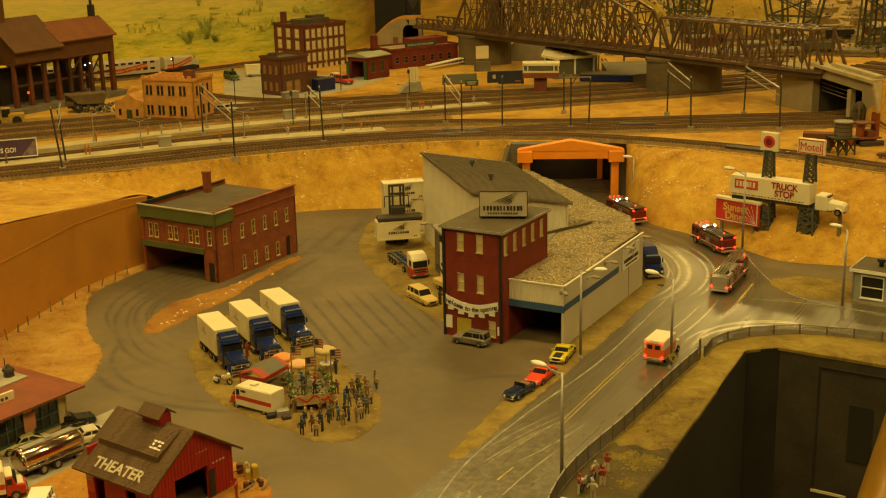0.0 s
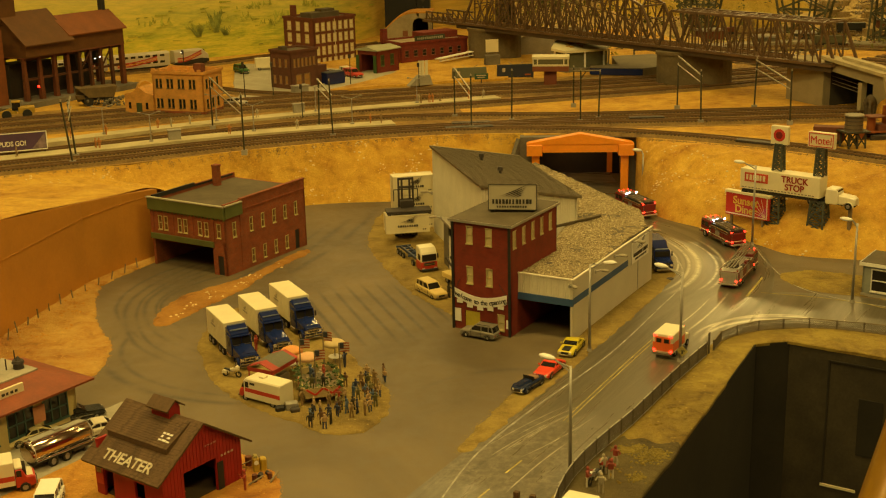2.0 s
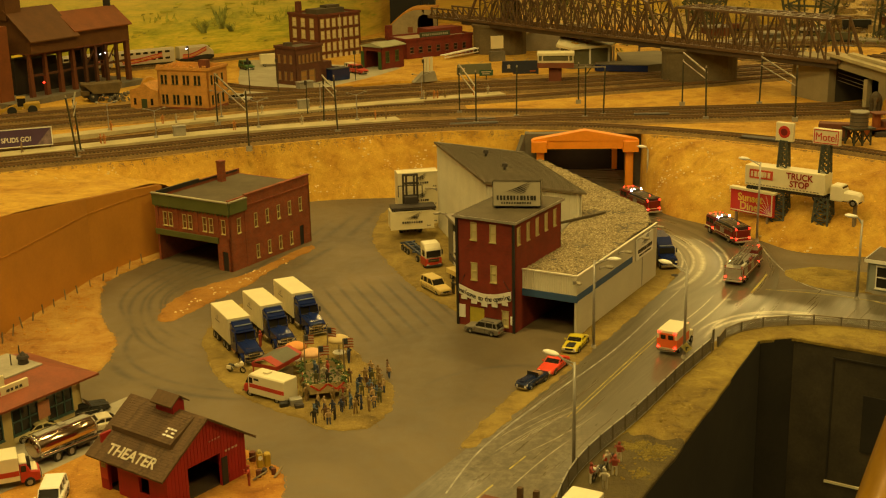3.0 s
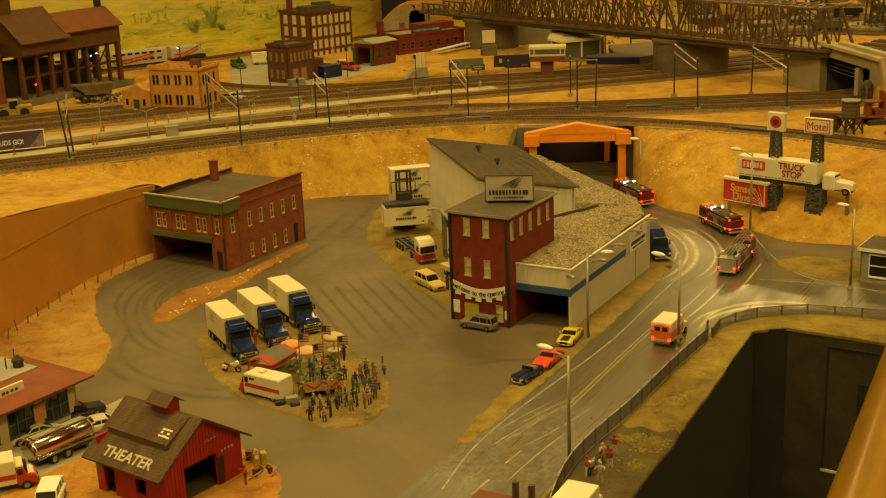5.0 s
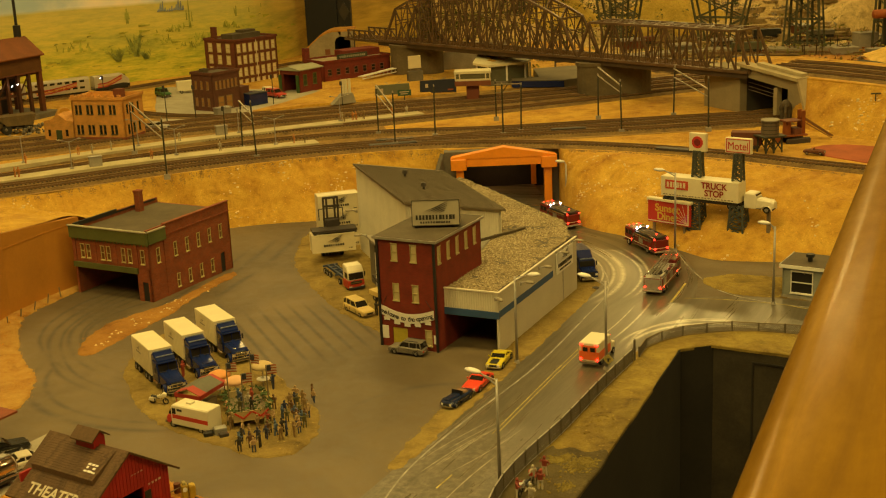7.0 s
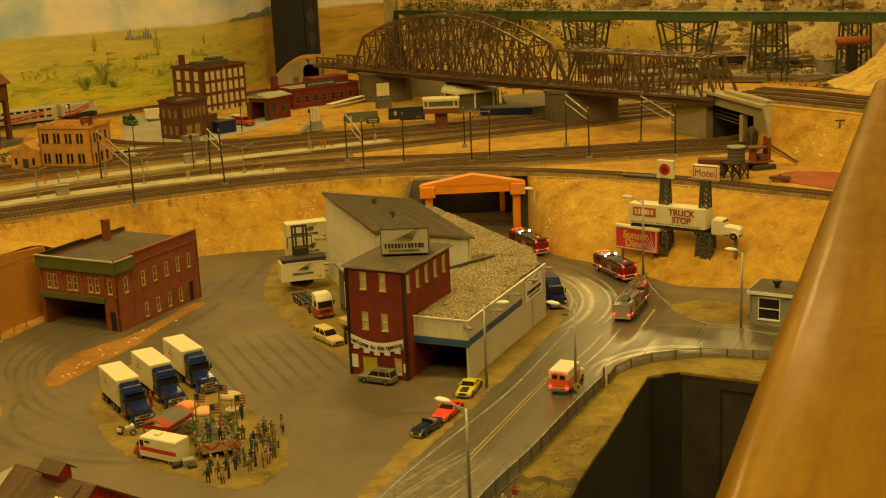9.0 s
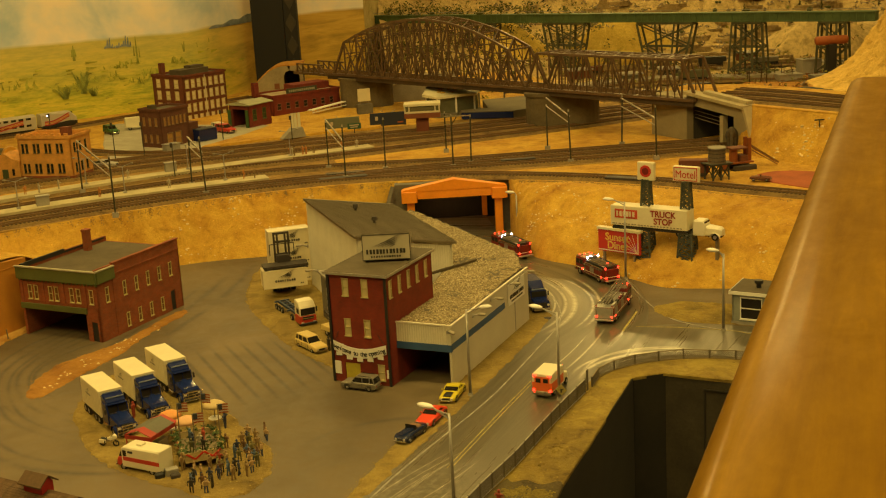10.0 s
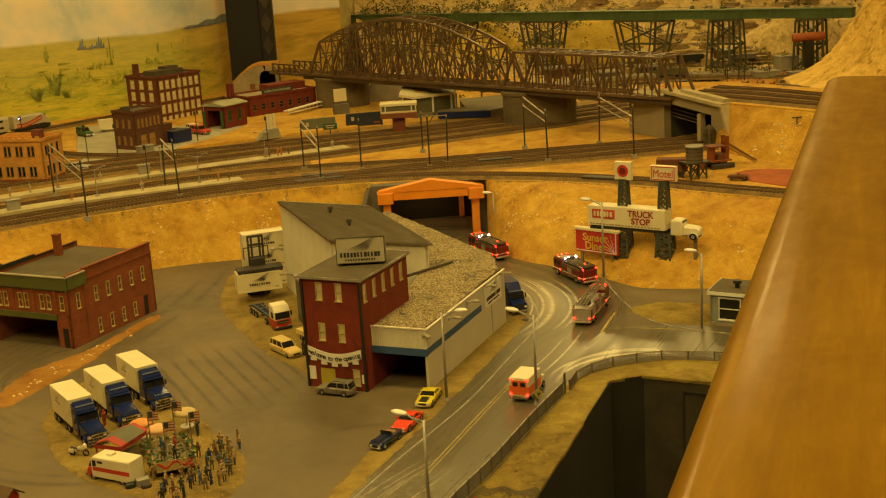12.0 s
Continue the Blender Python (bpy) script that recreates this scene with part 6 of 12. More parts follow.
VAN_WHITE = plain("van_white", (0.72, 0.66, 0.48), 0.35, 0, 0.05)


def step_van(x, y, turn):
    e = thing("delivery_van", "boxy cream delivery van with a red stripe", "van", x, y, 0, turn)
    part("body", hull([(-2.2, 1.08, 0.5, 2.5), (-1.9, 1.1, 0.45, 2.75), (2.9, 1.1, 0.45, 2.8), (3.0, 1.05, 0.5, 2.7)], 0.14), VAN_WHITE, e, "", 0.04)
    part("nose", hull([(-3.1, 0.85, 0.5, 1.15), (-2.9, 0.95, 0.45, 1.35), (-2.15, 1.02, 0.45, 1.6)], 0.12), RED, e, "short red nose", 0.03)
    part("windscreen", M().add([(-0.9, -2.75, 1.5), (0.9, -2.75, 1.5), (0.95, -2.22, 2.4), (-0.95, -2.22, 2.4), (-0.9, -2.2, 1.5), (0.9, -2.2, 1.5), (0.95, -2.1, 2.4), (-0.95, -2.1, 2.4)], [(0, 1, 2, 3), (7, 6, 5, 4), (0, 4, 5, 1), (2, 6, 7, 3), (1, 5, 6, 2), (0, 3, 7, 4)]), GLASS, e)
    for sx in (-1, 1):
        part("stripe", M().box(sx * 1.11 - 0.012, sx * 1.11 + 0.012, -2.0, 2.95, 1.2, 1.65), RED, e, "red side stripe")
        part("lettering_bar", M().box(sx * 1.11 - 0.014, sx * 1.11 + 0.014, -1.3, -0.6, 2.1, 2.35), INK, e)
        part("side_window", M().box(sx * 1.105 - 0.01, sx * 1.105 + 0.01, -2.0, -1.5, 1.7, 2.35), GLASS, e)
        for yy in (-2.1, 1.8):
            wheel(e, sx * 0.95, yy, 0.4, 0.26)
    part("roof_vent", M().box(-0.4, 0.4, -0.6, 0.1, 2.8, 2.98, 0.05), VAN_WHITE, e)
    part("bumper", M().box(-1.0, 1.0, -3.22, -3.05, 0.45, 0.65), CHROME, e)
    return e


step_van(-18.4, 114.9, heading(-0.83, 0.56))

AMB_ORANGE = plain("ambulance_orange", (0.75, 0.14, 0.03), 0.35, 0, 0.05)


def ambulance(x, y, turn):
    e = thing("ambulance", "white and orange box ambulance with lit warning lights", "ambulance", x, y, 0, turn)
    part("box", M().box(-1.2, 1.2, -0.8, 3.1, 0.75, 2.9, 0.08), VAN_WHITE, e, "white box body")
    part("band", M().box(-1.22, 1.22, -0.82, 3.12, 0.9, 1.9, 0.02), AMB_ORANGE, e, "orange body band")
    part("cab", hull([(-3.0, 0.9, 0.5, 1.2), (-2.8, 1.0, 0.45, 1.4), (-1.9, 1.02, 0.45, 1.5), (-1.3, 1.02, 0.45, 2.25), (-0.8, 1.02, 0.45, 2.3)], 0.1), VAN_WHITE, e, "white cab", 0.03)
    part("windscreen", M().add([(-0.9, -1.95, 1.5), (0.9, -1.95, 1.5), (0.9, -1.38, 2.2), (-0.9, -1.38, 2.2), (-0.9, -1.6, 1.45), (0.9, -1.6, 1.45), (0.9, -1.2, 2.15), (-0.9, -1.2, 2.15)], [(0, 1, 2, 3), (7, 6, 5, 4), (0, 4, 5, 1), (2, 6, 7, 3), (1, 5, 6, 2), (0, 3, 7, 4)]), GLASS, e)
    part("rear_door", M().box(-0.9, 0.9, 3.122, 3.16, 0.9, 2.6), AMB_ORANGE, e, "orange rear doors")
    for sx in (-1, 1):
        part("rear_window", M().box(sx * 0.45 - 0.3, sx * 0.45 + 0.3, 3.165, 3.18, 1.9, 2.4), GLASS, e)
        part("warning_light", M().box(sx * 0.95 - 0.16, sx * 0.95 + 0.16, 3.1, 3.22, 2.62, 2.82), LENS_RED, e, "lit red warning light")
        part("warning_light", M().box(sx * 0.95 - 0.16, sx * 0.95 + 0.16, -0.9, -0.78, 2.62, 2.82), LENS_RED, e, "lit red warning light")
        part("tail_light", M().box(sx * 1.0 - 0.14, sx * 1.0 + 0.14, 3.13, 3.2, 0.85, 1.1), LENS_RED, e, "lit red tail light")
        part("headlight", M().box(sx * 0.7 - 0.16, sx * 0.7 + 0.16, -3.06, -2.96, 0.75, 1.0), LENS_WHITE, e, "lit white headlight")
        for yy in (-2.1, 1.9):
            wheel(e, sx * 1.0, yy, 0.42, 0.28)
    part("bumper", M().box(-1.1, 1.1, 3.14, 3.4, 0.5, 0.72), CHROME, e)
    return e


ambulance(23.2, 126.9, heading(0.5, 0.866))

FIRE_RED = plain("fire_red", (0.15, 0.010, 0.007), 0.3, 0, 0.1)


def fire_engine(x, y, turn, ladder=False):
    nm, lab = ("ladder_truck", "red and silver ladder fire truck with lit tail lights") if ladder else ("fire_engine", "red fire engine with lit warning lights")
    e = thing(nm, lab, "fire engine", x, y, 0, turn, "fire engines on the road")
    h = 4.8 if ladder else 4.1
    part("cab", hull([(-h, 1.1, 0.55, 1.6), (-h + 0.12, 1.15, 0.5, 2.5), (-h + 2.3, 1.15, 0.5, 2.55), (-h + 2.4, 1.12, 0.5, 2.5)], 0.14), FIRE_RED, e, "", 0.03)
    part("windscreen", M().box(-1.0, 1.0, -h - 0.02, -h + 0.1, 1.55, 2.3), GLASS, e)
    part("body", M().box(-1.2, 1.2, -h + 2.45, h, 0.55, 2.1, 0.06), FIRE_RED, e)
    for sx in (-1, 1):
        for k in range(4):
            y0 = -h + 3.05 + k * (2 * h - 3.5) / 4
            part("locker", M().box(sx * 1.23 - 0.03, sx * 1.23 + 0.03, y0, y0 + (2 * h - 3.5) / 4 - 0.12, 1.15, 1.95), GREY_METAL if k == 1 or (ladder and k == 3) else FIRE_RED, e, "locker door")
        part("trim", M().box(sx * 1.24 - 0.02, sx * 1.24 + 0.02, -h + 3.0, h - 0.3, 0.58, 0.72), CHROME, e, "chrome trim")
        part("rail", M().cyl((sx * 1.26, -h + 3.0, 2.16), (sx * 1.26, h - 0.3, 2.16), 0.05, 0.05, 6), CHROME, e, "chrome hand rail")
        part("side_light", M().box(sx * 1.25 - 0.05, sx * 1.25 + 0.05, h - 0.9, h - 0.72, 0.88, 1.05), LENS_RED, e, "lit red side light")
        part("side_light", M().box(sx * 1.18 - 0.05, sx * 1.18 + 0.05, -h + 1.9, -h + 2.2, 0.88, 1.16), LENS_RED, e, "lit red side light")
    part("pump_panel", M().box(-1.24, 1.24, -h + 2.5, -h + 2.95, 0.7, 2.0), CHROME, e, "chrome pump panel")
    part("stripe", M().box(-1.245, 1.245, -h + 0.2, h + 0.01, 0.98, 1.06), VAN_WHITE, e, "white stripe")
    if ladder:
        m = M()
        for sx in (-0.55, -0.2, 0.2, 0.55):
            m.beam((sx, -h + 0.4, 3.05), (sx, h + 0.3, 2.75), 0.1, 0.16)
        for k in range(16):
            yy = -h + 0.6 + k * 0.58
            m.beam((-0.55, yy, 3.04 - k * 0.018), (0.55, yy, 3.04 - k * 0.018), 0.06)
        part("ladder", m, plain("ladder_grey", (0.15, 0.13, 0.09), 0.45, 0.3), e, "dull grey extension ladder along the roof")
        part("top_plate", M().box(-1.17, 1.17, -h + 2.5, h - 0.05, 2.104, 2.16), GREY_METAL, e, "grey tread-plate top")
        part("turntable", M().cyl((0, 2.6, 2.1), (0, 2.6, 2.75), 0.7, 0.5, 12), DARK_METAL, e)
        part("rear_panel", M().box(-1.15, 1.15, h + 0.004, h + 0.06, 0.7, 2.05), GREY_METAL, e, "silver tread-plate rear")
    else:
        part("hose_bed", M().box(-0.95, 0.95, -h + 3.1, h - 0.3, 2.1, 2.45).box(-1.2, -1.1, -h + 3.0, h - 0.2, 2.1, 2.5).box(1.1, 1.2, -h + 3.0, h - 0.2, 2.1, 2.5), BLACK, e, "dark hose bed")
        for k in range(6):
            part("hose", M().box(-0.85 + k * 0.29, -0.61 + k * 0.29, -h + 3.2, h - 0.45 - 0.25 * (k % 3), 2.452, 2.52 + 0.04 * (k % 2), 0.03), plain("hose_canvas", (0.16, 0.12, 0.06), 0.8, 0, 0.4, 2.0) if k % 2 else DARK_METAL, e, "folded canvas hose")
        part("reel", M().cyl((-0.6, -h + 2.75, 2.4), (0.6, -h + 2.75, 2.4), 0.35, 0.35, 10), DARK_METAL, e)
        for sx, yy in ((-1.0, 2.7), (0.1, 2.6), (0.8, 2.9)):
            part("spotlight", M().ball((sx, -h + yy, 2.72), 0.16), LENS_WHITE, e, "lit white spotlight")
        part("deck_light", M().ball((-0.2, h - 1.6, 2.62), 0.12), LENS_RED, e, "lit red deck light")
        part("ladder", M().beam((1.3, -h + 3.1, 1.9), (1.3, h - 0.5, 1.9), 0.06, 0.1).beam((1.3, -h + 3.1, 2.25), (1.3, h - 0.5, 2.25), 0.06, 0.1), CHROME, e, "ladder on the side")
    part("roof_deck", M().box(-1.08, 1.08, -h + 0.2, -h + 2.28, 2.552, 2.6), plain("tread_plate", (0.24, 0.21, 0.15), 0.4, 0.4), e, "grey tread-plate cab roof")
    part("light_bar", M().box(-0.9, 0.9, -h + 0.5, -h + 0.75, 2.604, 2.66), CHROME, e)
    for sx in (-0.75, 0.0, 0.75):
        part("beacon", M().ball((sx, -h + 0.62, 2.76), 0.11), LENS_RED, e, "lit red beacon")
    for sx in (-1, 1):
        part("tail_light", M().ball((sx * 0.95, h + 0.08, 1.0), 0.15), LENS_RED, e, "lit red tail light")
        part("warning_light", M().ball((sx * 1.0, h - 0.05, 2.3), 0.14 if not ladder else 0.1), LENS_TAIL if ladder else LENS_RED, e, "dark red warning light" if ladder else "lit red warning light")
        part("side_window", M().box(sx * 1.15 - 0.02, sx * 1.15 + 0.02, -h + 0.3, -h + 1.05, 1.6, 2.25), GLASS, e)
        part("side_window", M().box(sx * 1.15 - 0.02, sx * 1.15 + 0.02, -h + 1.2, -h + 2.1, 1.6, 2.25), GLASS, e)
        part("grab_rail", M().cyl((sx * 1.0, h + 0.1, 0.8), (sx * 1.0, h + 0.1, 2.0), 0.04, 0.04, 6), CHROME, e)
        part("headlight", M().box(sx * 0.75 - 0.16, sx * 0.75 + 0.16, -h - 0.05, -h + 0.03, 0.8, 1.05), LENS_WHITE, e)
        for yy in ((-h + 1.2, h - 2.6, h - 1.45) if ladder else (-h + 1.2, h - 1.8)):
            wheel(e, sx * 1.05, yy, 0.52, 0.32)
    kit = random.Random(5 if ladder else 6)
    for k in range(16):
        sx, yy, s = kit.choice((-1, 1)), kit.uniform(-h + 3.2, h - 0.6), kit.uniform(0.12, 0.3)
        part("equipment", M().box(sx * 0.98 - s * 0.6, sx * 0.98 + s * 0.6, yy - s, yy + s * 1.6, 2.1, 2.2 + s, 0.03), (CHROME, GREY_METAL, DARK_METAL, FIRE_RED)[k % 4], e)
    for sx in (-1, 1):
        part("roof_rail", M().cyl((sx * 1.02, -h + 0.3, 2.72), (sx * 1.02, -h + 2.2, 2.72), 0.045, 0.045, 6), CHROME, e)
        part("gauge", M().cyl((sx * 1.24, -h + 2.72, 1.6), (sx * 1.29, -h + 2.72, 1.6), 0.14, 0.14, 8), BLACK, e)
        part("hose_port", M().cyl((sx * 1.24, -h + 2.72, 1.05), (sx * 1.42, -h + 2.72, 1.0), 0.12, 0.12, 8), CHROME, e)
        part("wheel_guard", M().rings([[(sx * 1.16 + dx, (h - 1.8 if not ladder else h - 2.0) + r * math.cos(a), 0.52 + r * math.sin(a)) for dx, r in ((0, 0.62), (0.09, 0.62), (0.09, 0.74), (0, 0.74))] for a in [math.pi * q / 8 for q in range(9)]]), CHROME, e)
    part("bumper", M().box(-1.2, 1.2, -h - 0.35, -h, 0.5, 0.8, 0.04), CHROME, e)
    part("step", M().box(-1.2, 1.2, h + 0.11, h + 0.5, 0.55, 0.68), GREY_METAL, e)
    return e


fire_engine(35.8, 151.8, heading(0.46, 0.89), True)
fire_engine(37.3, 168.6, heading(-0.3, 0.95))
fire_engine(27.6, 185.2, heading(-0.37, 0.93))

GOLD_YELLOW = plain("mustard_yellow", (0.66, 0.50, 0.17), 0.35, 0, 0.06)
car("station_wagon", "mustard yellow station wagon parked beside the office block", -2.6, 147.3, heading(0.5, -0.87), GOLD_YELLOW, "wagon")
car("off_road_car", "silver grey sport utility car parked at the brick wall", 2.9, 132.1, heading(-0.86, 0.5), plain("silver_grey", (0.21, 0.19, 0.155), 0.35, 0.2), "suv")
car("sports_car", "bright yellow sports car with a black bonnet", 12.5, 127.1, heading(-0.38, -0.92), plain("bright_yellow", (0.60, 0.50, 0.02), 0.3, 0, 0.05), "coupe", hood_mat=BLACK)
car("coupe_car", "bright red coupe parked on the verge", 9.7, 120.9, heading(-0.48, -0.88), plain("bright_red", (0.70, 0.055, 0.02), 0.3, 0, 0.05), "coupe")
car("vintage_car", "dark blue open vintage car with chrome trim", 7.3, 116.9, heading(-0.58, -0.81), plain("navy_paint", (0.012, 0.02, 0.06), 0.25, 0, 0.05), "vintage")
car("saloon_car", "glossy black saloon parked at the diner", -35.9, 111.5, heading(0.87, 0.5), plain("gloss_black", (0.012, 0.012, 0.012), 0.2, 0, 0.05), "sedan", group="cars at the diner")
car("saloon_car", "pale cream saloon parked at the diner", -38.8, 106.7, heading(-0.76, -0.65), plain("cream_car_paint", (0.60, 0.52, 0.26), 0.3, 0, 0.05), "sedan", group="cars at the diner")
car("saloon_car", "pale saloon parked behind the tanker", -32.6, 108.3, heading(0.87, 0.5), plain("pale_car_paint", (0.55, 0.5, 0.38), 0.3, 0, 0.05), "sedan", group="cars at the diner")
car("pickup_car", "white estate car with dark windows beside the barn", -33.2, 92.9, heading(0.1, -1), WHITE, "wagon")
car("patrol_car", "dark car with red lights at the tunnel mouth", 17.6, 197.5, heading(-0.1, 1), BLACK, "sedan")
rear = bpy.data.objects["patrol_car"]
part("light_bar", M().box(-0.6, 0.6, -0.2, 0.15, 1.43, 1.62), LENS_RED, rear, "lit red light bar")


# red and white container tractor with a bare chassis
def chassis_truck(x, y, turn):
    e = thing("chassis_truck", "red and white truck with an empty container chassis", "truck", x, y, 0, turn)
    part("cab_lower", hull([(-5.6, 1.2, 0.45, 1.5), (-5.5, 1.25, 0.4, 1.6), (-3.5, 1.25, 0.4, 1.6), (-3.4, 1.22, 0.45, 1.55)], 0.1), RED, e, "red lower cab", 0.03)
    part("cab", hull([(-5.55, 1.2, 1.61, 2.6), (-5.35, 1.22, 1.61, 3.0), (-4.9, 1.22, 1.61, 3.6), (-3.5, 1.22, 1.61, 3.75)], 0.14), VAN_WHITE, e, "white high-roof cab", 0.03)
    part("windscreen", M().add([(-1.08, -5.62, 1.75), (1.08, -5.62, 1.75), (1.08, -5.58, 2.62), (-1.08, -5.58, 2.62), (-1.05, -5.4, 1.75), (1.05, -5.4, 1.75), (1.05, -5.3, 2.75), (-1.05, -5.3, 2.75)], [(0, 1, 2, 3), (7, 6, 5, 4), (0, 4, 5, 1), (2, 6, 7, 3), (1, 5, 6, 2), (0, 3, 7, 4)]), GLASS, e)
    part("grille", M().box(-0.8, 0.8, -5.68, -5.6, 1.05, 1.5), BLACK, e)
    part("grille_bar", M().box(-0.95, 0.95, -5.72, -5.682, 1.22, 1.3), CHROME, e)
    part("sun_visor", M().box(-1.1, 1.1, -5.68, -5.5, 2.66, 2.72), plain("visor_smoke", (0.05, 0.03, 0.025), 0.3), e)
    part("bumper", M().box(-1.25, 1.25, -5.82, -5.62, 0.35, 0.62, 0.05), BLACK, e)
    f = M()
    for sx in (-0.5, 0.5):
        f.box(sx - 0.12, sx + 0.12, -3.4, 5.6, 0.9, 1.25)
    for k in range(7):
        f.box(-1.15 if k in (2, 6) else -0.4, 1.15 if k in (2, 6) else 0.4, -2.6 + k * 1.35, -2.35 + k * 1.35, 0.95, 1.2)
    part("chassis", f, plain("chassis_blue", (0.05, 0.07, 0.13), 0.5), e, "blue grey skeletal chassis")
    for sx in (-1, 1):
        part("side_window", M().box(sx * 1.225 - 0.01, sx * 1.225 + 0.01, -5.1, -4.2, 1.9, 2.7), GLASS, e)
        part("headlight", M().box(sx * 0.9 - 0.2, sx * 0.9 + 0.2, -5.66, -5.58, 0.55, 0.75), LENS_DULL, e)
        part("mirror", M().box(sx * 1.4 - 0.1, sx * 1.4 + 0.1, -5.4, -5.33, 2.0, 2.7), BLACK, e)
        for yy in (-4.7, -1.6, 2.6, 3.8, 5.0):
            wheel(e, sx * 1.05, yy, 0.5, 0.3)
    return e


chassis_truck(-4.8, 161.3, heading(0.36, -0.93))


def container_box(x, y, z, turn):
    e = thing("shipping_container", "cream white shipping container with a dark emblem", "container", x, y, z, turn, "stacked containers")
    part("body", M().box(-3.0, 3.0, -1.18, 1.18, 0.06, 2.52), CREAM, e)
    m = M()
    for sx in (-3.05, 2.9):
        for sy in (-1.24, 1.09):
            m.box(sx, sx + 0.15, sy, sy + 0.15, 0, 2.58)
    for sy in (-1.24, 1.09):
        for z0 in (0.0, 2.43):
            m.box(-2.9, 2.9, sy, sy + 0.15, z0, z0 + 0.15)
    part("frame", m, CREAM, e)
    m = M()
    for k in range(22):
        m.box(-2.8 + k * 0.26, -2.68 + k * 0.26, -1.22, -1.182, 0.16, 2.42)
    part("ribs", m, CREAM, e)
    for k, sx in enumerate((-0.6, 0.6)):
        part("door_bar", M().cyl((3.06, sx, 0.2), (3.06, sx, 2.4), 0.04, 0.04, 6), GREY_METAL, e)
    mt = pose(0, -1.24 * S, 0)
    wing_mark(e, mt, 0.2, 1.45, 2.4, INK)
    bars(e, mt, -1.4, 1.5, 0.85, 1.15, INK, 9, -0.03, 12)
    bars(e, mt, 2.1, 2.6, 0.35, 0.5, INK, 2, -0.03, 13)
    return e


for k in range(3):
    container_box(-5.6, 179.5, 0.12 + k * 2.6, 13)
container_box(-6.3, 171.2, 1.7, 10)

# container reach stacker
st = thing("container_handler", "dark blue container handler lifting a container", "forklift", -6.6, 174.6, 0.12, 10)
part("body", M().box(-1.4, 1.4, -1.0, 3.6, 0.5, 1.5, 0.1), plain("handler_blue", (0.03, 0.05, 0.10), 0.45), st)
part("counterweight", M().box(-1.3, 1.3, 2.4, 3.9, 0.6, 2.2, 0.2), DARK_METAL, st)
part("cab", M().box(-0.7, 0.7, 0.2, 1.7, 1.5, 3.3, 0.1), GLASS, st, "glazed operator cab")
m = M()
for sx in (-1.0, -0.55, 0.55, 1.0):
    m.box(sx - 0.13, sx + 0.13, -1.45, -1.1, 0.4, 8.6)
for z in (1.2, 3.4, 5.4, 7.2, 8.4):
    m.box(-1.1, 1.1, -1.42, -1.15, z, z + 0.3)
part("mast", m, DARK_METAL, st, "tall dark lifting mast")
m = M().box(-3.1, 3.1, -4.5, -2.0, 4.35, 4.65).box(-3.0, -2.6, -4.6, -1.9, 4.1, 4.36).box(2.6, 3.0, -4.6, -1.9, 4.1, 4.36).box(-0.9, 0.9, -2.4, -1.46, 3.6, 5.6)
part("spreader", m, DARK_METAL, st, "dark container spreader")
m = M().cyl((-1.7, -1.2, 5.4), (-1.7, -1.2, 7.0), 0.07, 0.07, 6).cyl((1.7, -1.2, 5.4), (1.7, -1.2, 7.0), 0.07, 0.07, 6).beam((-1.7, -1.2, 7.0), (1.7, -1.2, 7.0), 0.12)
part("guard_frame", m, DARK_METAL, st)
for sx in (-1, 1):
    wheel(st, sx * 1.35, -0.3, 0.75, 0.5)
    wheel(st, sx * 1.25, 2.9, 0.6, 0.4)

# tow truck half hidden by the office block
tw = thing("tow_truck", "red and yellow tow truck with a dark boom", "truck", 1.2, 150.3, 0.12, heading(0.5, -0.87))
part("cab", hull([(-3.0, 0.95, 0.5, 1.3), (-1.6, 1.0, 0.45, 1.4), (-1.1, 1.0, 0.45, 2.1), (0.0, 1.0, 0.45, 2.15)], 0.1), RED, tw)
part("bed", M().box(-1.15, 1.15, 0.1, 3.2, 0.7, 1.3, 0.05), GOLD_YELLOW, tw, "mustard yellow bed")
part("boom", M().beam((-0.3, 0.8, 1.3), (-0.3, 3.4, 2.9), 0.2).beam((0.3, 0.8, 1.3), (0.3, 3.4, 2.9), 0.2).box(-0.6, 0.6, 0.5, 1.1, 1.3, 2.2), DARK_METAL, tw, "dark lifting boom")
for sx in (-1, 1):
    for yy in (-2.0, 2.0):
        wheel(tw, sx * 0.95, yy, 0.42, 0.28)

# blue truck parked at the far end of the garage
bt = thing("cab_truck", "dark blue truck tractor parked behind the garage", "truck", 26.6, 156.9, 0.1, heading(0.12, -1))
part("cab", hull([(-3.0, 1.0, 0.6, 1.5), (-1.6, 1.1, 0.55, 1.7), (-1.3, 1.1, 0.55, 2.6), (0.6, 1.1, 0.55, 2.7)], 0.14), BLUE, bt, "", 0.03)
part("body", M().box(-1.2, 1.2, 0.7, 4.6, 0.8, 3.2, 0.08), BLUE, bt)
part("windscreen", M().box(-0.95, 0.95, -1.62, -1.3, 1.75, 2.45), GLASS, bt)
part("bumper", M().box(-1.1, 1.1, -3.2, -2.98, 0.4, 0.7), CHROME, bt)
part("grille", M().box(-0.55, 0.55, -3.06, -2.98, 0.75, 1.35), BLACK, bt)
part("deflector", hull([(-1.0, 0.9, 2.6, 2.75), (0.5, 1.05, 2.6, 3.4)], 0.1), BLUE, bt)
part("marker_bar", M().box(-0.85, 0.85, -1.3, -1.15, 2.62, 2.74), PALE_BLUE, bt)
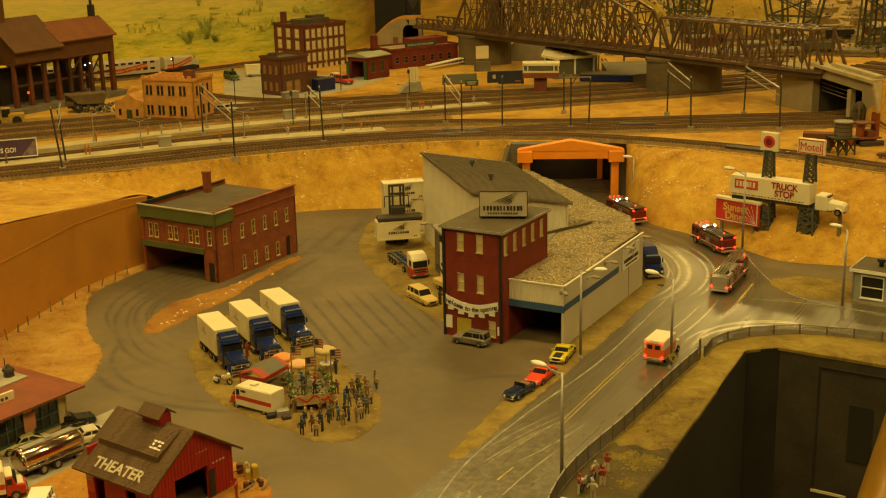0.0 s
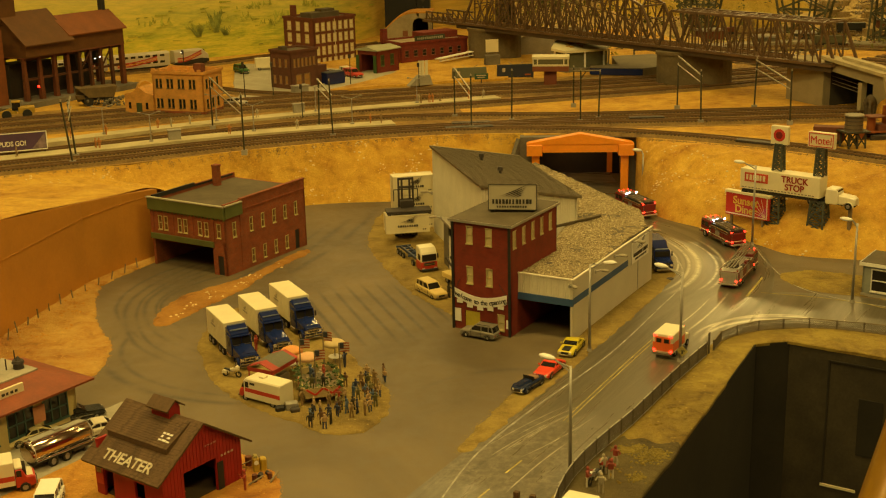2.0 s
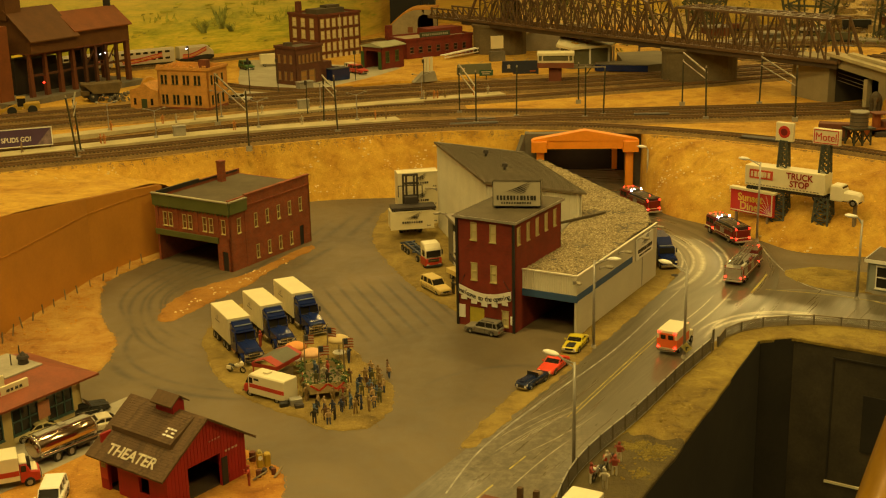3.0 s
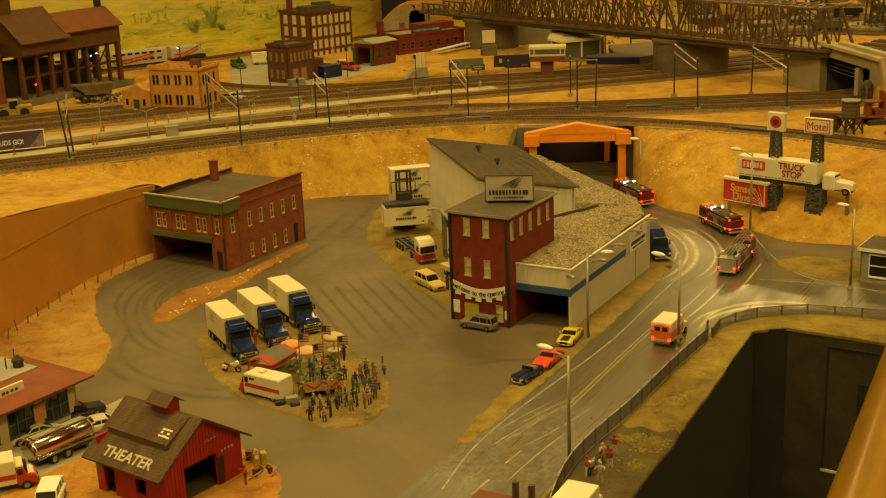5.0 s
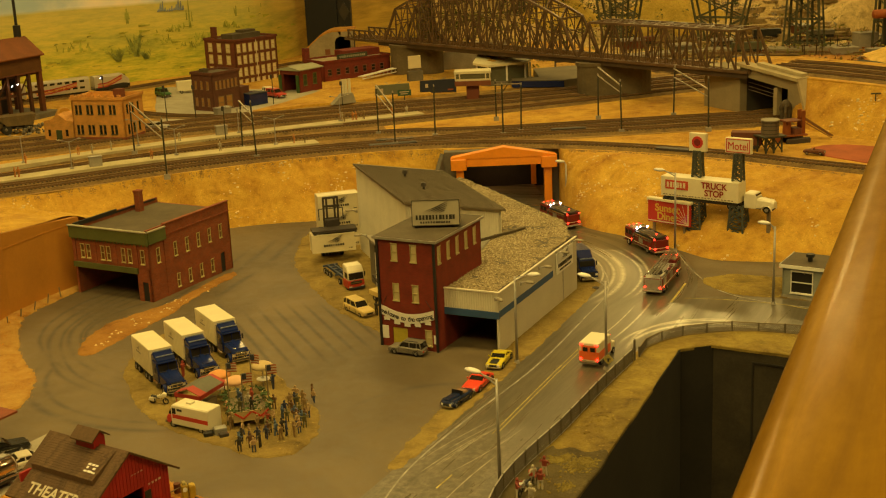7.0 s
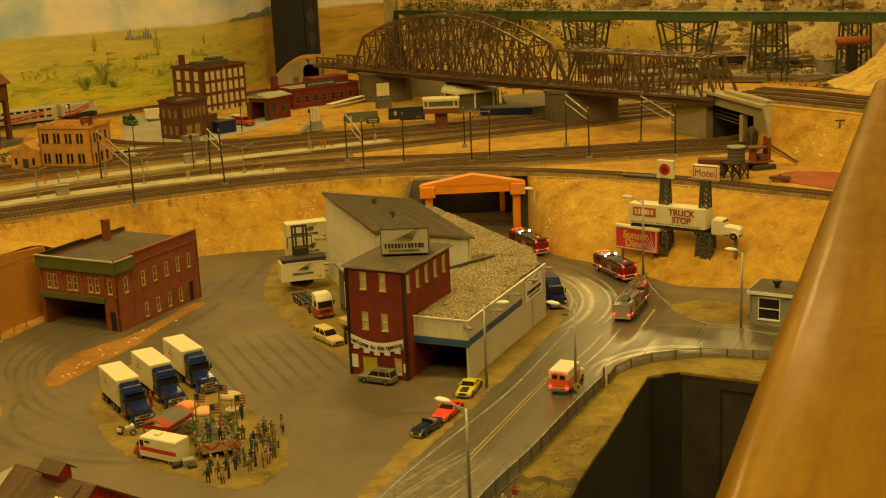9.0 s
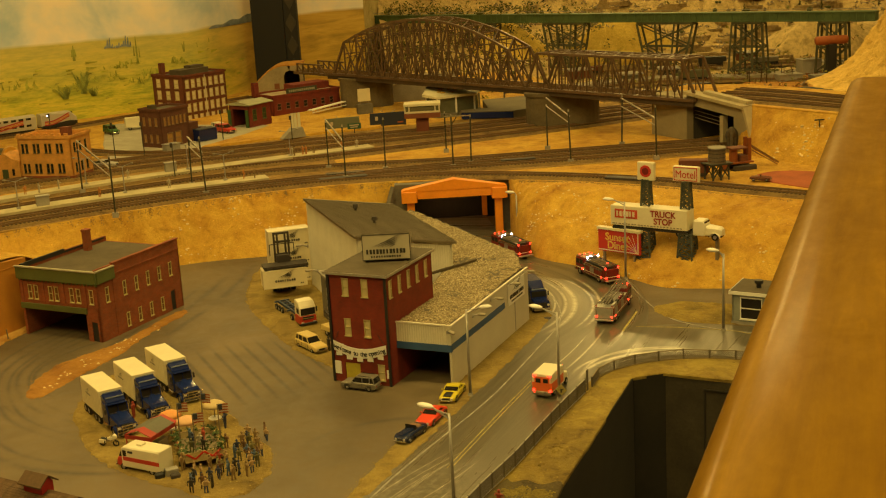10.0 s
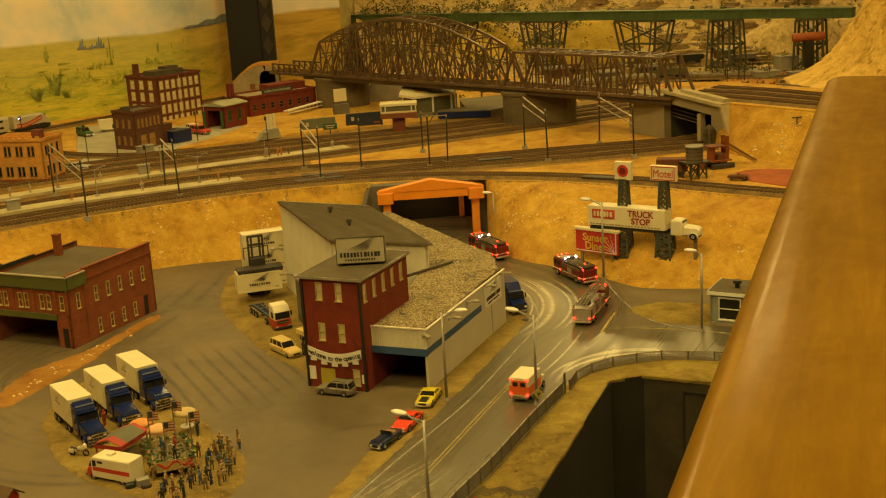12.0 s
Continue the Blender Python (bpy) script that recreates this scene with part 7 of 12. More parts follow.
for sx in (-1, 1):
    part("headlight", M().box(sx * 0.8 - 0.15, sx * 0.8 + 0.15, -3.05, -2.96, 0.9, 1.15), LENS_DULL, bt)
    part("mirror", M().box(sx * 1.28 - 0.09, sx * 1.28 + 0.09, -1.5, -1.44, 1.8, 2.4), BLACK, bt)
for sx in (-1, 1):
    for yy in (-2.2, 1.8, 3.4):
        wheel(bt, sx * 1.0, yy, 0.48, 0.3)

# stainless tanker with a red tractor
tk = thing("tanker_trailer", "polished stainless tanker trailer on black wheels", "trailer", -35.1, 102.8, 0, heading(-0.62, -0.78))
rings = []
for yy, k in ((-4.4, 0.5), (-4.3, 0.86), (-4.0, 1.0), (0, 1.02), (3.9, 1.0), (4.2, 0.86), (4.3, 0.5)):
    rings.append([(1.2 * k * math.cos(a), yy, 1.9 + 1.05 * k * math.sin(a)) for a in [2 * math.pi * i / 18 for i in range(18)]])
part("tank", M().rings(rings), plain("warm_stainless", (0.62, 0.50, 0.40), 0.16, 1.0, 0.03, 0.5, 0), tk, "polished oval tank", 0, True)
for yy in (-4.0, 3.9):
    part("band", M().rings([[(1.23 * math.cos(a), yy + d, 1.9 + 1.08 * math.sin(a)) for a in [2 * math.pi * i / 18 for i in range(18)]] for d in (-0.05, 0.05)], cap=False), GREY_METAL, tk)
part("walk_rail", M().cyl((-0.6, -4.0, 3.0), (-0.6, 4.0, 3.0), 0.06, 0.06, 6).cyl((0.6, -4.0, 3.0), (0.6, 4.0, 3.0), 0.06, 0.06, 6), CHROME, tk)
part("walkway", M().box(-0.4, 0.4, -3.6, 3.6, 2.96, 3.06).box(-0.3, 0.3, -0.4, 0.4, 3.06, 3.25), GREY_METAL, tk)
part("side_rail", M().cyl((-1.3, -4.0, 1.3), (-1.3, 4.0, 1.3), 0.12, 0.12, 8).cyl((1.3, -4.0, 1.3), (1.3, 4.0, 1.3), 0.12, 0.12, 8), CHROME, tk)
part("chassis", M().box(-0.5, 0.5, -4.0, 4.2, 0.6, 0.9).box(-1.1, 1.1, 1.2, 4.2, 0.75, 0.95), DARK_METAL, tk)
for sx in (-1, 1):
    part("landing_leg", M().box(sx * 0.6 - 0.1, sx * 0.6 + 0.1, 2.9, 3.1, 0.0, 0.9), DARK_METAL, tk)
    for yy in (-1.7, 0.2):
        wheel(tk, sx * 1.0, yy, 0.6, 0.36)

dv = thing("delivery_truck", "red and white delivery truck with a box body", "truck", -38.6, 96.6, 0, heading(0.92, 0.38))
part("box", M().box(-1.2, 1.2, -1.55, 3.6, 0.8, 2.9, 0.06), VAN_WHITE, dv, "white box body")
part("stripe", M().box(-1.22, 1.22, -1.53, 3.62, 1.25, 1.7), RED, dv, "red stripe")
bars(dv, face(1.2, -0.6, 1.2, 3.6)[0], 0.5, 1.6, 2.0, 2.5, INK, 2, -0.03, 21)
part("cab", hull([(-3.2, 0.9, 0.5, 1.2), (-2.9, 1.0, 0.45, 1.4), (-2.45, 1.02, 0.45, 1.45), (-2.15, 1.02, 0.45, 2.1), (-1.6, 1.02, 0.45, 2.15)], 0.12), RED, dv, "red cab", 0.03)
part("hood", hull([(-3.1, 0.75, 1.1, 1.24), (-2.9, 0.82, 1.2, 1.45), (-2.5, 0.84, 1.2, 1.5)], 0.05), VAN_WHITE, dv, "white bonnet")
part("roof", M().box(-0.98, 0.98, -2.2, -1.58, 2.152, 2.3, 0.06), VAN_WHITE, dv, "white cab roof")
for sx in (-1, 1):
    part("side_window", M().box(sx * 1.02 - 0.01, sx * 1.02 + 0.012, -2.1, -1.68, 1.45, 2.0), GLASS, dv)
    part("headlight", M().cyl((sx * 0.68, -3.24, 0.9), (sx * 0.68, -3.1, 0.9), 0.16, 0.16, 8), LENS_DULL, dv)
part("grille", M().box(-0.45, 0.45, -3.23, -3.14, 0.7, 1.08), CHROME, dv)
part("windscreen", M().box(-0.9, 0.9, -2.5, -2.12, 1.5, 2.0), GLASS, dv)
part("bumper", M().box(-1.0, 1.0, -3.35, -3.15, 0.4, 0.62), CHROME, dv)
for sx in (-1, 1):
    for yy in (-2.3, 2.2):
        wheel(dv, sx * 0.98, yy, 0.44, 0.28)

# moulded scale of some models differs a little
for nm, k in (("tanker_trailer", 0.88), ("ambulance", 0.92), ("off_road_car", 0.86), ("delivery_van", 0.9), ("chassis_truck", 0.9), ("station_wagon", 0.94)):
    o = bpy.data.objects[nm]
    o.matrix_world = o.matrix_world @ Matrix.Scale(k, 4)
tk.matrix_world = tk.matrix_world @ Matrix.Diagonal((1.05, 0.84, 1.05, 1))


# ---- street lamps ----
def street_lamp(x, y, turn, height=9.7, arm=3.0, z=0.0):
    e = thing("street_lamp", "grey street lamp with a long arm and white head", "street lamp", x, y, z, turn, "street lamps")
    part("base", M().cyl((0, 0, 0), (0, 0, 0.35), 0.32, 0.26, 10), CONCRETE, e)
    part("pole", M().cyl((0, 0, 0.35), (0, 0, height), 0.17, 0.12, 10), GREY_METAL, e, "", 0, True)
    m = M()
    pts = [(0, 0, height - 0.5), (arm * 0.35, 0, height - 0.05), (arm * 0.7, 0, height + 0.35)]
    for p, q in zip(pts, pts[1:]):
        m.cyl(p, q, 0.09, 0.08, 8)
    m.cyl((0, 0, height - 0.1), (arm * 0.6, 0, height + 0.2), 0.06, 0.06, 6)
    part("arm", m, GREY_METAL, e)
    rings = []
    for t, k in ((0, 0.3), (0.15, 0.75), (0.45, 1.0), (0.75, 0.9), (1.0, 0.35)):
        rings.append([(arm * 0.66 + 1.45 * t, 0.36 * k * math.cos(a), height + 0.38 + 0.12 * t + 0.24 * k * math.sin(a)) for a in [2 * math.pi * i / 10 for i in range(10)]])
    part("head", M().rings(rings), WHITE, e, "white lamp head", 0, True)
    return e


for x, y, tn, hh, arm in ((9.6, 97.8, 148, 9.8, 2.2), (23.4, 123.4, 150, 9.7, 2.4), (14.4, 126.9, -28, 9.7, 2.2), (46.7, 141.2, 160, 9.6, 0.8), (29.9, 193.3, 170, 7.4, 0.3), (40.9, 166.6, 165, 11.0, 2.2)):
    street_lamp(x, y, tn, hh, arm)
# curve warning sign at the lamp foot
e = thing("warning_sign", "small yellow diamond curve warning sign", "sign", 23.5, 122.6, 0, -30)
part("post", M().cyl((0, 0, 0), (0, 0, 2.0), 0.05, 0.05, 6), GREY_METAL, e)
part("plate", M().add([(0, -0.06, 0.9), (0.6, -0.06, 1.5), (0, -0.06, 2.1), (-0.6, -0.06, 1.5), (0, -0.1, 0.9), (0.6, -0.1, 1.5), (0, -0.1, 2.1), (-0.6, -0.1, 1.5)], [(0, 1, 2, 3), (7, 6, 5, 4), (0, 4, 5, 1), (1, 5, 6, 2), (2, 6, 7, 3), (3, 7, 4, 0)]), YELLOW_PAINT, e)
part("arrow", M().box(-0.08, 0.08, -0.12, -0.102, 1.2, 1.6).box(0.08, 0.26, -0.12, -0.102, 1.5, 1.6), INK, e)

# ---- fences ----
FENCE_GREY = plain("weathered_fence", (0.11, 0.09, 0.06), 0.8, 0, 0.25)
WOOD_GREY = plain("grey_wood", (0.22, 0.17, 0.10), 0.85, 0, 0.25)


def spaced(line, step):
    """Points a step apart along a line."""
    out, left = [line[0]], step
    for p, q in zip(line, line[1:]):
        p, q = Vector(p), Vector(q)
        d, at = (q - p).length, 0.0
        while d - at >= left:
            at += left
            out.append(tuple(p.lerp(q, at / d)))
            left = step
        left -= d - at
    return out


def mesh_panel(p, q, z0, z1, gap=0.2, t=0.035):
    """Diamond wire netting between two posts."""
    m, L, H = M(), math.dist(p, q), z1 - z0
    at = lambda s, z: (p[0] + (q[0] - p[0]) * s / L, p[1] + (q[1] - p[1]) * s / L, z)
    k = -H
    while k < L:
        a, b = max(0.0, k), min(L, k + H)
        if b - a > 0.05:
            m.beam(at(a, z0 + a - k), at(b, z0 + b - k), t), m.beam(at(a, z1 - a + k), at(b, z1 - b + k), t)
        k += gap
    return m


def net_fence(name, label, x, y, pts, height, step, top_mat, sag, seed):
    e = thing(name, label, "fence", x, y, 0, 0)
    r = random.Random(seed)
    posts = spaced(smooth_line(pts, 12), step)
    hs = [height * (1 + r.uniform(-sag, sag)) for _ in posts]
    for k, p in enumerate(posts):
        part("post", M().beam((*p, 0), (p[0] + r.uniform(-sag, sag) * 0.5, p[1], hs[k] + 0.08), 0.15), FENCE_GREY, e)
    for k, (p, q) in enumerate(zip(posts, posts[1:])):
        h = min(hs[k], hs[k + 1])
        part("netting", mesh_panel(p, q, 0.1, h - 0.04), FENCE_GREY, e)
        part("top_rail", M().beam((*p, hs[k]), (*q, hs[k + 1]), 0.09), top_mat, e)
        part("bottom_rail", M().beam((*p, 0.12), (*q, 0.12), 0.09, 0.14), top_mat, e)
    return e, posts


fence, posts = net_fence("roadside_fence", "dark wire net fence with pale rails along the road", 9.0, 95.0, [(-4.0, -17.5), (0, 0), (7.7, 13.3), (13.0, 22.6), (17.7, 30.2)], 1.62, 2.5, GREY_METAL, 0.0, 4)
part("end_panel", M().beam((17.7, 30.2, 1.2), (17.9, 30.6, 1.2), 0.12, 2.4), FENCE_GREY, fence)
net_fence("low_net_fence", "low sagging wire net fence on wooden posts", 27.5, 126.3, [(0, 0), (1.6, 3.0), (5.0, 5.3), (9, 6.2), (14, 5.9), (19.5, 3.4), (28, -1.9), (38, -8.0)], 1.15, 2.9, WOOD_GREY, 0.09, 5)
rnd = random.Random(5)

# leaning wire fence posts above the bare bank
pf = thing("field_fence", "row of crooked thin wooden fence posts", "fence", -47, 140, 0.1, 0)
for k in range(13):
    u = k / 12
    x, y = -3.2 + u * 8.4 - 1.6 * math.sin(math.pi * u), -9 + u * 30
    part("post", M().beam((x, y, 0), (x + rnd.uniform(-0.25, 0.25), y + rnd.uniform(-0.2, 0.2), rnd.uniform(1.0, 1.5)), 0.13), WOOD_GREY, pf)

# ---- barn theatre ----
def shingle_mat():
    """Weathered wooden shingles, each one of its own tone."""
    m, nt, b = nodes_of("brown_shingle")
    vec = coords(nt)
    info = nt.nodes.new("ShaderNodeNewGeometry")
    c = ramp(nt, info.outputs["Random Per Island"], [(0.0, (0.075, 0.042, 0.018)), (0.5, (0.098, 0.056, 0.024)), (1.0, (0.122, 0.072, 0.032))])
    c = mixed(nt, 0.7, c, ramp(nt, noise_tex(nt, vec, 3.0, 5, 0.7), [(0.3, (0.6, 0.58, 0.55)), (0.65, (1.1, 1.08, 1.05))]), "MULTIPLY")
    nt.links.new(c, b.inputs["Base Color"])
    b.inputs["Roughness"].default_value = 0.82
    bumped(nt, b, noise_tex(nt, vec, 6.0, 5, 0.7), 0.3)
    return m


BARN_RED = wood_mat("barn_red_boards", (0.27, 0.012, 0.010), (0.36, 0.018, 0.014), 2, 0.6, 2.0)
SHINGLE = shingle_mat()
barn = thing("theater_barn", "red board barn theatre with a brown shingle roof", "building", -20.7, 94.7, 0, -36)
BW, BE, BA, BLN, BO, BDOOR = 4.35, 3.87, 6.85, 8.2, 0.55, 3.1
RUN, EAVE = BW + BO + 0.3, 3.3
FALL = (BA - EAVE) / RUN


def slab(x0, x1, sy, y0, z0, y1, z1, thick):
    """Sloping board between two heights, on the side sy of the ridge."""
    return M().add([(x, sy * y, z) for x in (x0, x1) for y, z in ((y0, z0), (y1, z1), (y1, z1 - thick), (y0, z0 - thick))],
                   [(0, 1, 2, 3), (7, 6, 5, 4), (0, 4, 5, 1), (1, 5, 6, 2), (2, 6, 7, 3), (3, 7, 4, 0)])


# gable wall with a large door opening
w = M().box(-0.25, 0, -BW, -2.1, 0, BE).box(-0.25, 0, 1.5, BW, 0, BE).box(-0.25, 0, -2.098, 1.498, BDOOR, BE)
w.add([(0, -BW, BE), (0, BW, BE), (0, 0, BA - 0.12), (-0.25, -BW, BE), (-0.25, BW, BE), (-0.25, 0, BA - 0.12)], [(0, 1, 2), (5, 4, 3), (0, 3, 4, 1), (1, 4, 5, 2), (2, 5, 3, 0)])
part("gable_wall", w, BARN_RED, barn, "red boarded gable wall")
part("wall", M().box(-BLN, -7.2, -BW, -BW + 0.25, 0, BE - 0.1).box(-7.2, -6.0, -BW, -BW + 0.25, 2.6, BE - 0.1).box(-6.0, -3.4, -BW, -BW + 0.25, 0, BE - 0.1).box(-3.4, -2.2, -BW, -BW + 0.25, 0, 1.0).box(-3.4, -2.2, -BW, -BW + 0.25, 2.4, BE - 0.1).box(-2.2, -0.26, -BW, -BW + 0.25, 0, BE - 0.1), BARN_RED, barn, "red boarded side wall")
part("wall", M().box(-BLN, -0.26, BW - 0.25, BW, 0, BE - 0.1), BARN_RED, barn)
part("wall", M().box(-BLN, -BLN + 0.25, -BW + 0.26, BW - 0.26, 0, BE + 1.0), BARN_RED, barn)
for k in range(24):
    y = -BW + 0.16 + k * 0.365
    z0 = BDOOR if -2.2 < y < 1.6 else 0.0
    zt = BE + (BA - 0.1 - BE) * (1 - abs(y) / BW)
    part("batten", M().box(0.002, 0.03, y - 0.03, y + 0.03, z0, zt - 0.08), BARN_RED, barn)
part("door", M().box(-0.06, 0.07, 1.55, 2.2, 0.02, 2.6), BLACK, barn, "dark open door leaf")
part("inner_floor", M().box(-BLN + 0.3, -0.3, -BW + 0.3, BW - 0.3, 0.14, 0.2), TIES, barn)
sl = math.degrees(math.atan(FALL))
slopes = {}
for sy in (-1, 1):
    slopes[sy] = part("roof_slope", slab(-BLN - 0.6, 0.5, sy, 0, BA, RUN, EAVE, 0.14), SHINGLE, barn, "brown shingle roof slope")
for k in range(14):
    y0, y1 = k / 14 * RUN, (k + 1) / 14 * RUN
    part("shingle_course", slab(-BLN - 0.62, 0.52, 1, y0, BA - FALL * y0 + 0.02, y1 + 0.04, BA - FALL * y1 + 0.06, 0.06), SHINGLE, slopes[1])
# raised panel on the near slope
HX0, HX1, HY0, HY1, HZ0, HZ1 = -7.9, -0.75, 0.3, 3.0, BA - 0.14, BA - 1.55
hatch = part("roof_hatch", slab(HX0, HX1, -1, HY0, HZ0, HY1, HZ1, 0.42), SHINGLE, barn, "raised shingled roof panel")
hsl = math.degrees(math.atan2(HZ0 - HZ1, HY1 - HY0))
rnd = random.Random(61)


def shingle_course(holder, x0, x1, y, z, tilt, deep):
    """One course of narrow shingles, each of its own length and thickness."""
    m, x = M(), x0
    while x < x1 - 0.1:
        w = min(rnd.uniform(0.2, 0.36), x1 - x)
        m.box(x + 0.004, x + w - 0.004, rnd.uniform(-0.035, 0.01), deep, -0.02, rnd.uniform(0.03, 0.05))
        x += w
    p = part("shingle_course", m, SHINGLE, holder)
    p.matrix_basis = pose(0, y * S, z * S, tilt - 6, 0, 0)


N_COURSE = 24
for k in range(N_COURSE):
    y = RUN * (k + 1) / N_COURSE + 0.02
    if y < HY1 - 0.3:
        shingle_course(slopes[-1], -BLN - 0.64, HX0 + 0.1, -y, BA - FALL * y + 0.03, sl, 0.3)
        shingle_course(slopes[-1], HX1 - 0.3, 0.52, -y, BA - FALL * y + 0.03, sl, 0.3)
    else:
        shingle_course(slopes[-1], -BLN - 0.64, 0.52, -y, BA - FALL * y + 0.03, sl, 0.3)
for k in range(13):
    y = HY0 + (HY1 - HY0) * (k + 1) / 13
    shingle_course(hatch, HX0, HX1, -y, HZ0 - (HZ0 - HZ1) * (k + 1) / 13 + 0.03, hsl, 0.3)
letters = lettering(barn, "THEATER", Matrix(), 0, 0, 1.36, plain("faded_white", (0.62, 0.56, 0.42), 0.7, 0, 0.35, 3.0), 0, "lettering", "faded white painted roof lettering", 0.025, 0.86)
u = 0.90
letters.matrix_basis = pose((-BLN / 2 + 0.05) * S, -u * RUN * S, (BA - FALL * u * RUN + 0.12) * S, sl, 0, 0)
# small worn sign with unreadable rows on the panel
for k in range(4):
    x = rnd.uniform(0, 0.15)
    for j in range(3):
        w = rnd.uniform(0.22, 0.42)
        if rnd.random() < 0.9:
            y = 2.5 - k * 0.3
            p = part("lettering_bar", M().box(0, w, 0, rnd.uniform(0.14, 0.22), 0, 0.02), WHITE, hatch)
            p.matrix_basis = pose((-2.35 + x) * S, -y * S, (HZ0 - (HZ0 - HZ1) * (y - HY0) / (HY1 - HY0) + 0.10) * S, hsl, 0, rnd.uniform(-4, 4))
        x += w + rnd.uniform(0.03, 0.1)
# ridge cupola
CX0, CX1 = -5.0, -2.9
part("cupola", M().box(CX0, CX1, -0.6, 0.6, BA - 0.7, BA + 0.62), BARN_RED, barn, "red boarded cupola")
for sy in (-1, 1):
    part("cupola_roof", slab(CX0 - 0.25, CX1 + 0.25, sy, 0, BA + 1.3, 0.98, BA + 0.55, 0.12), SHINGLE, barn)
part("cupola_gable", M().add([(x, y, z) for x in (CX1, CX1 - 0.15) for y, z in ((-0.6, BA + 0.62), (0.6, BA + 0.62), (0, BA + 1.16))], [(0, 1, 2), (5, 4, 3), (0, 3, 4, 1), (1, 4, 5, 2), (2, 5, 3, 0)]), BARN_RED, barn)
# painted marks on the gable and posters
gm = Matrix(((0, -1, 0, 0.045 * S), (1, 0, 0, 0), (0, 0, 1, 0), (0, 0, 0, 1)))
bars(barn, gm, 2.0, 3.5, 3.0, 3.16, plain("pale_chalk", (0.5, 0.36, 0.24), 0.8), 4, -0.02, 31)
bars(barn, gm, 0.3, 1.6, 4.5, 4.62, plain("dull_chalk", (0.42, 0.2, 0.14), 0.8), 4, -0.02, 32)
part("poster", M().box(-8.15, -7.25, -BW - 0.06, -BW - 0.005, 1.1, 2.9), RED, barn, "red and yellow poster")
part("poster_panel", M().box(-8.0, -7.4, -BW - 0.08, -BW - 0.062, 2.1, 2.7), YELLOW_PAINT, barn)
part("awning_frame", M().beam((-3.6, -BW - 0.1, 0.3), (-1.6, -BW - 2.3, 1.3), 0.12).beam((-2.6, -BW - 0.1, 0.3), (-0.6, -BW - 2.3, 1.3), 0.12), WOOD_GREY, barn)

# ---- diner ----
diner = thing("roadside_diner", "cream roadside diner with a red hipped roof", "building", -46.2, 93.1, 0, 56)
DINER_RED = plain("diner_red_roof", (0.22, 0.050, 0.013), 0.6, 0, 0.25, 0.6)
CREAM_WALL = plain("diner_cream_wall", (0.50, 0.40, 0.17), 0.6, 0, 0.1)
LX = 22.0
facade(diner, (0, 1.3), (LX - 1.3, 1.3), 4.2, CREAM_WALL, grid_wins(1.2, 3.9, 5, (1.0,), 2.9, 2.5), (), plain("teal_frame", (0.05, 0.10, 0.09), 0.5), GLASS, mull=2)
facade(diner, (LX - 1.3, 1.3), (LX - 1.3, 9.0), 4.2, CREAM_WALL, grid_wins(1.0, 3.4, 2, (1.0,), 2.6, 2.5), (), plain("teal_frame_side", (0.05, 0.10, 0.09), 0.5), GLASS, mull=2)
facade(diner, (LX - 1.3, 9.0), (0, 9.0), 4.2, CREAM_WALL)
facade(diner, (0, 9.0), (0, 1.3), 4.2, CREAM_WALL)
m = M().add([(-0.5, 0, 4.3), (LX, 0, 4.3), (LX, 10.3, 4.3), (-0.5, 10.3, 4.3), (3, 3.4, 5.6), (LX - 3.6, 3.4, 5.6), (LX - 3.6, 8.6, 5.6), (3, 8.6, 5.6), (-0.5, 0, 4.1), (LX, 0, 4.1), (LX, 10.3, 4.1), (-0.5, 10.3, 4.1)],
            [(0, 1, 5, 4), (1, 2, 6, 5), (2, 3, 7, 6), (3, 0, 4, 7), (8, 9, 1, 0), (9, 10, 2, 1), (10, 11, 3, 2), (11, 8, 0, 3), (11, 10, 9, 8)])
part("roof", m, DINER_RED, diner, "faded red hipped roof")
part("roof_deck", M().box(3, LX - 3.6, 3.4, 8.6, 5.604, 5.75), CONCRETE, diner, "flat grey roof deck")
part("roof_vent", M().cyl((17.5, 5.0, 5.75), (17.5, 5.0, 6.3), 0.5, 0.45, 12).cyl((17.5, 5.0, 6.3), (17.5, 5.0, 6.55), 0.6, 0.5, 12).cyl((17.5, 5.0, 6.55), (17.5, 5.0, 6.9), 0.3, 0.12, 10).cyl((17.9, 6.0, 5.75), (17.9, 6.0, 7.2), 0.06, 0.06, 6).cyl((16.6, 5.6, 5.75), (16.6, 5.6, 6.8), 0.06, 0.06, 6), DARK_METAL, diner, "dark round roof vent")
part("roof_sign", M().box(10.3, 15.4, 1.7, 1.95, 4.85, 5.75).box(10.3, 13.4, 2.4, 2.62, 5.0, 6.5), CREAM, diner, "cream roof sign board")
bars(diner, pose(0, 1.7 * S, 0), 11.0, 12.6, 5.1, 5.45, RED_INK, 3, -0.04, 41)
bars(diner, pose(0, 1.7 * S, 0), 13.0, 14.9, 5.15, 5.4, INK, 4, -0.04, 42)
part("stacked_sign", M().box(8.0, 9.6, 4.4, 6.0, 5.76, 6.3).box(8.1, 9.5, 4.5, 5.9, 6.45, 7.0).box(8.2, 9.4, 4.6, 5.8, 7.15, 7.7).box(8.3, 9.3, 4.7, 5.7, 5.7, 8.6), CREAM, diner, "stepped cream roof ornament")
part("door_sign", M().box(15.7, 17.0, 1.18, 1.29, 1.6, 3.2), plain("sign_salmon", (0.5, 0.22, 0.12), 0.6), diner)
m = M().box(6, 26, -5.6, 1.2, 0.0, 0.14)
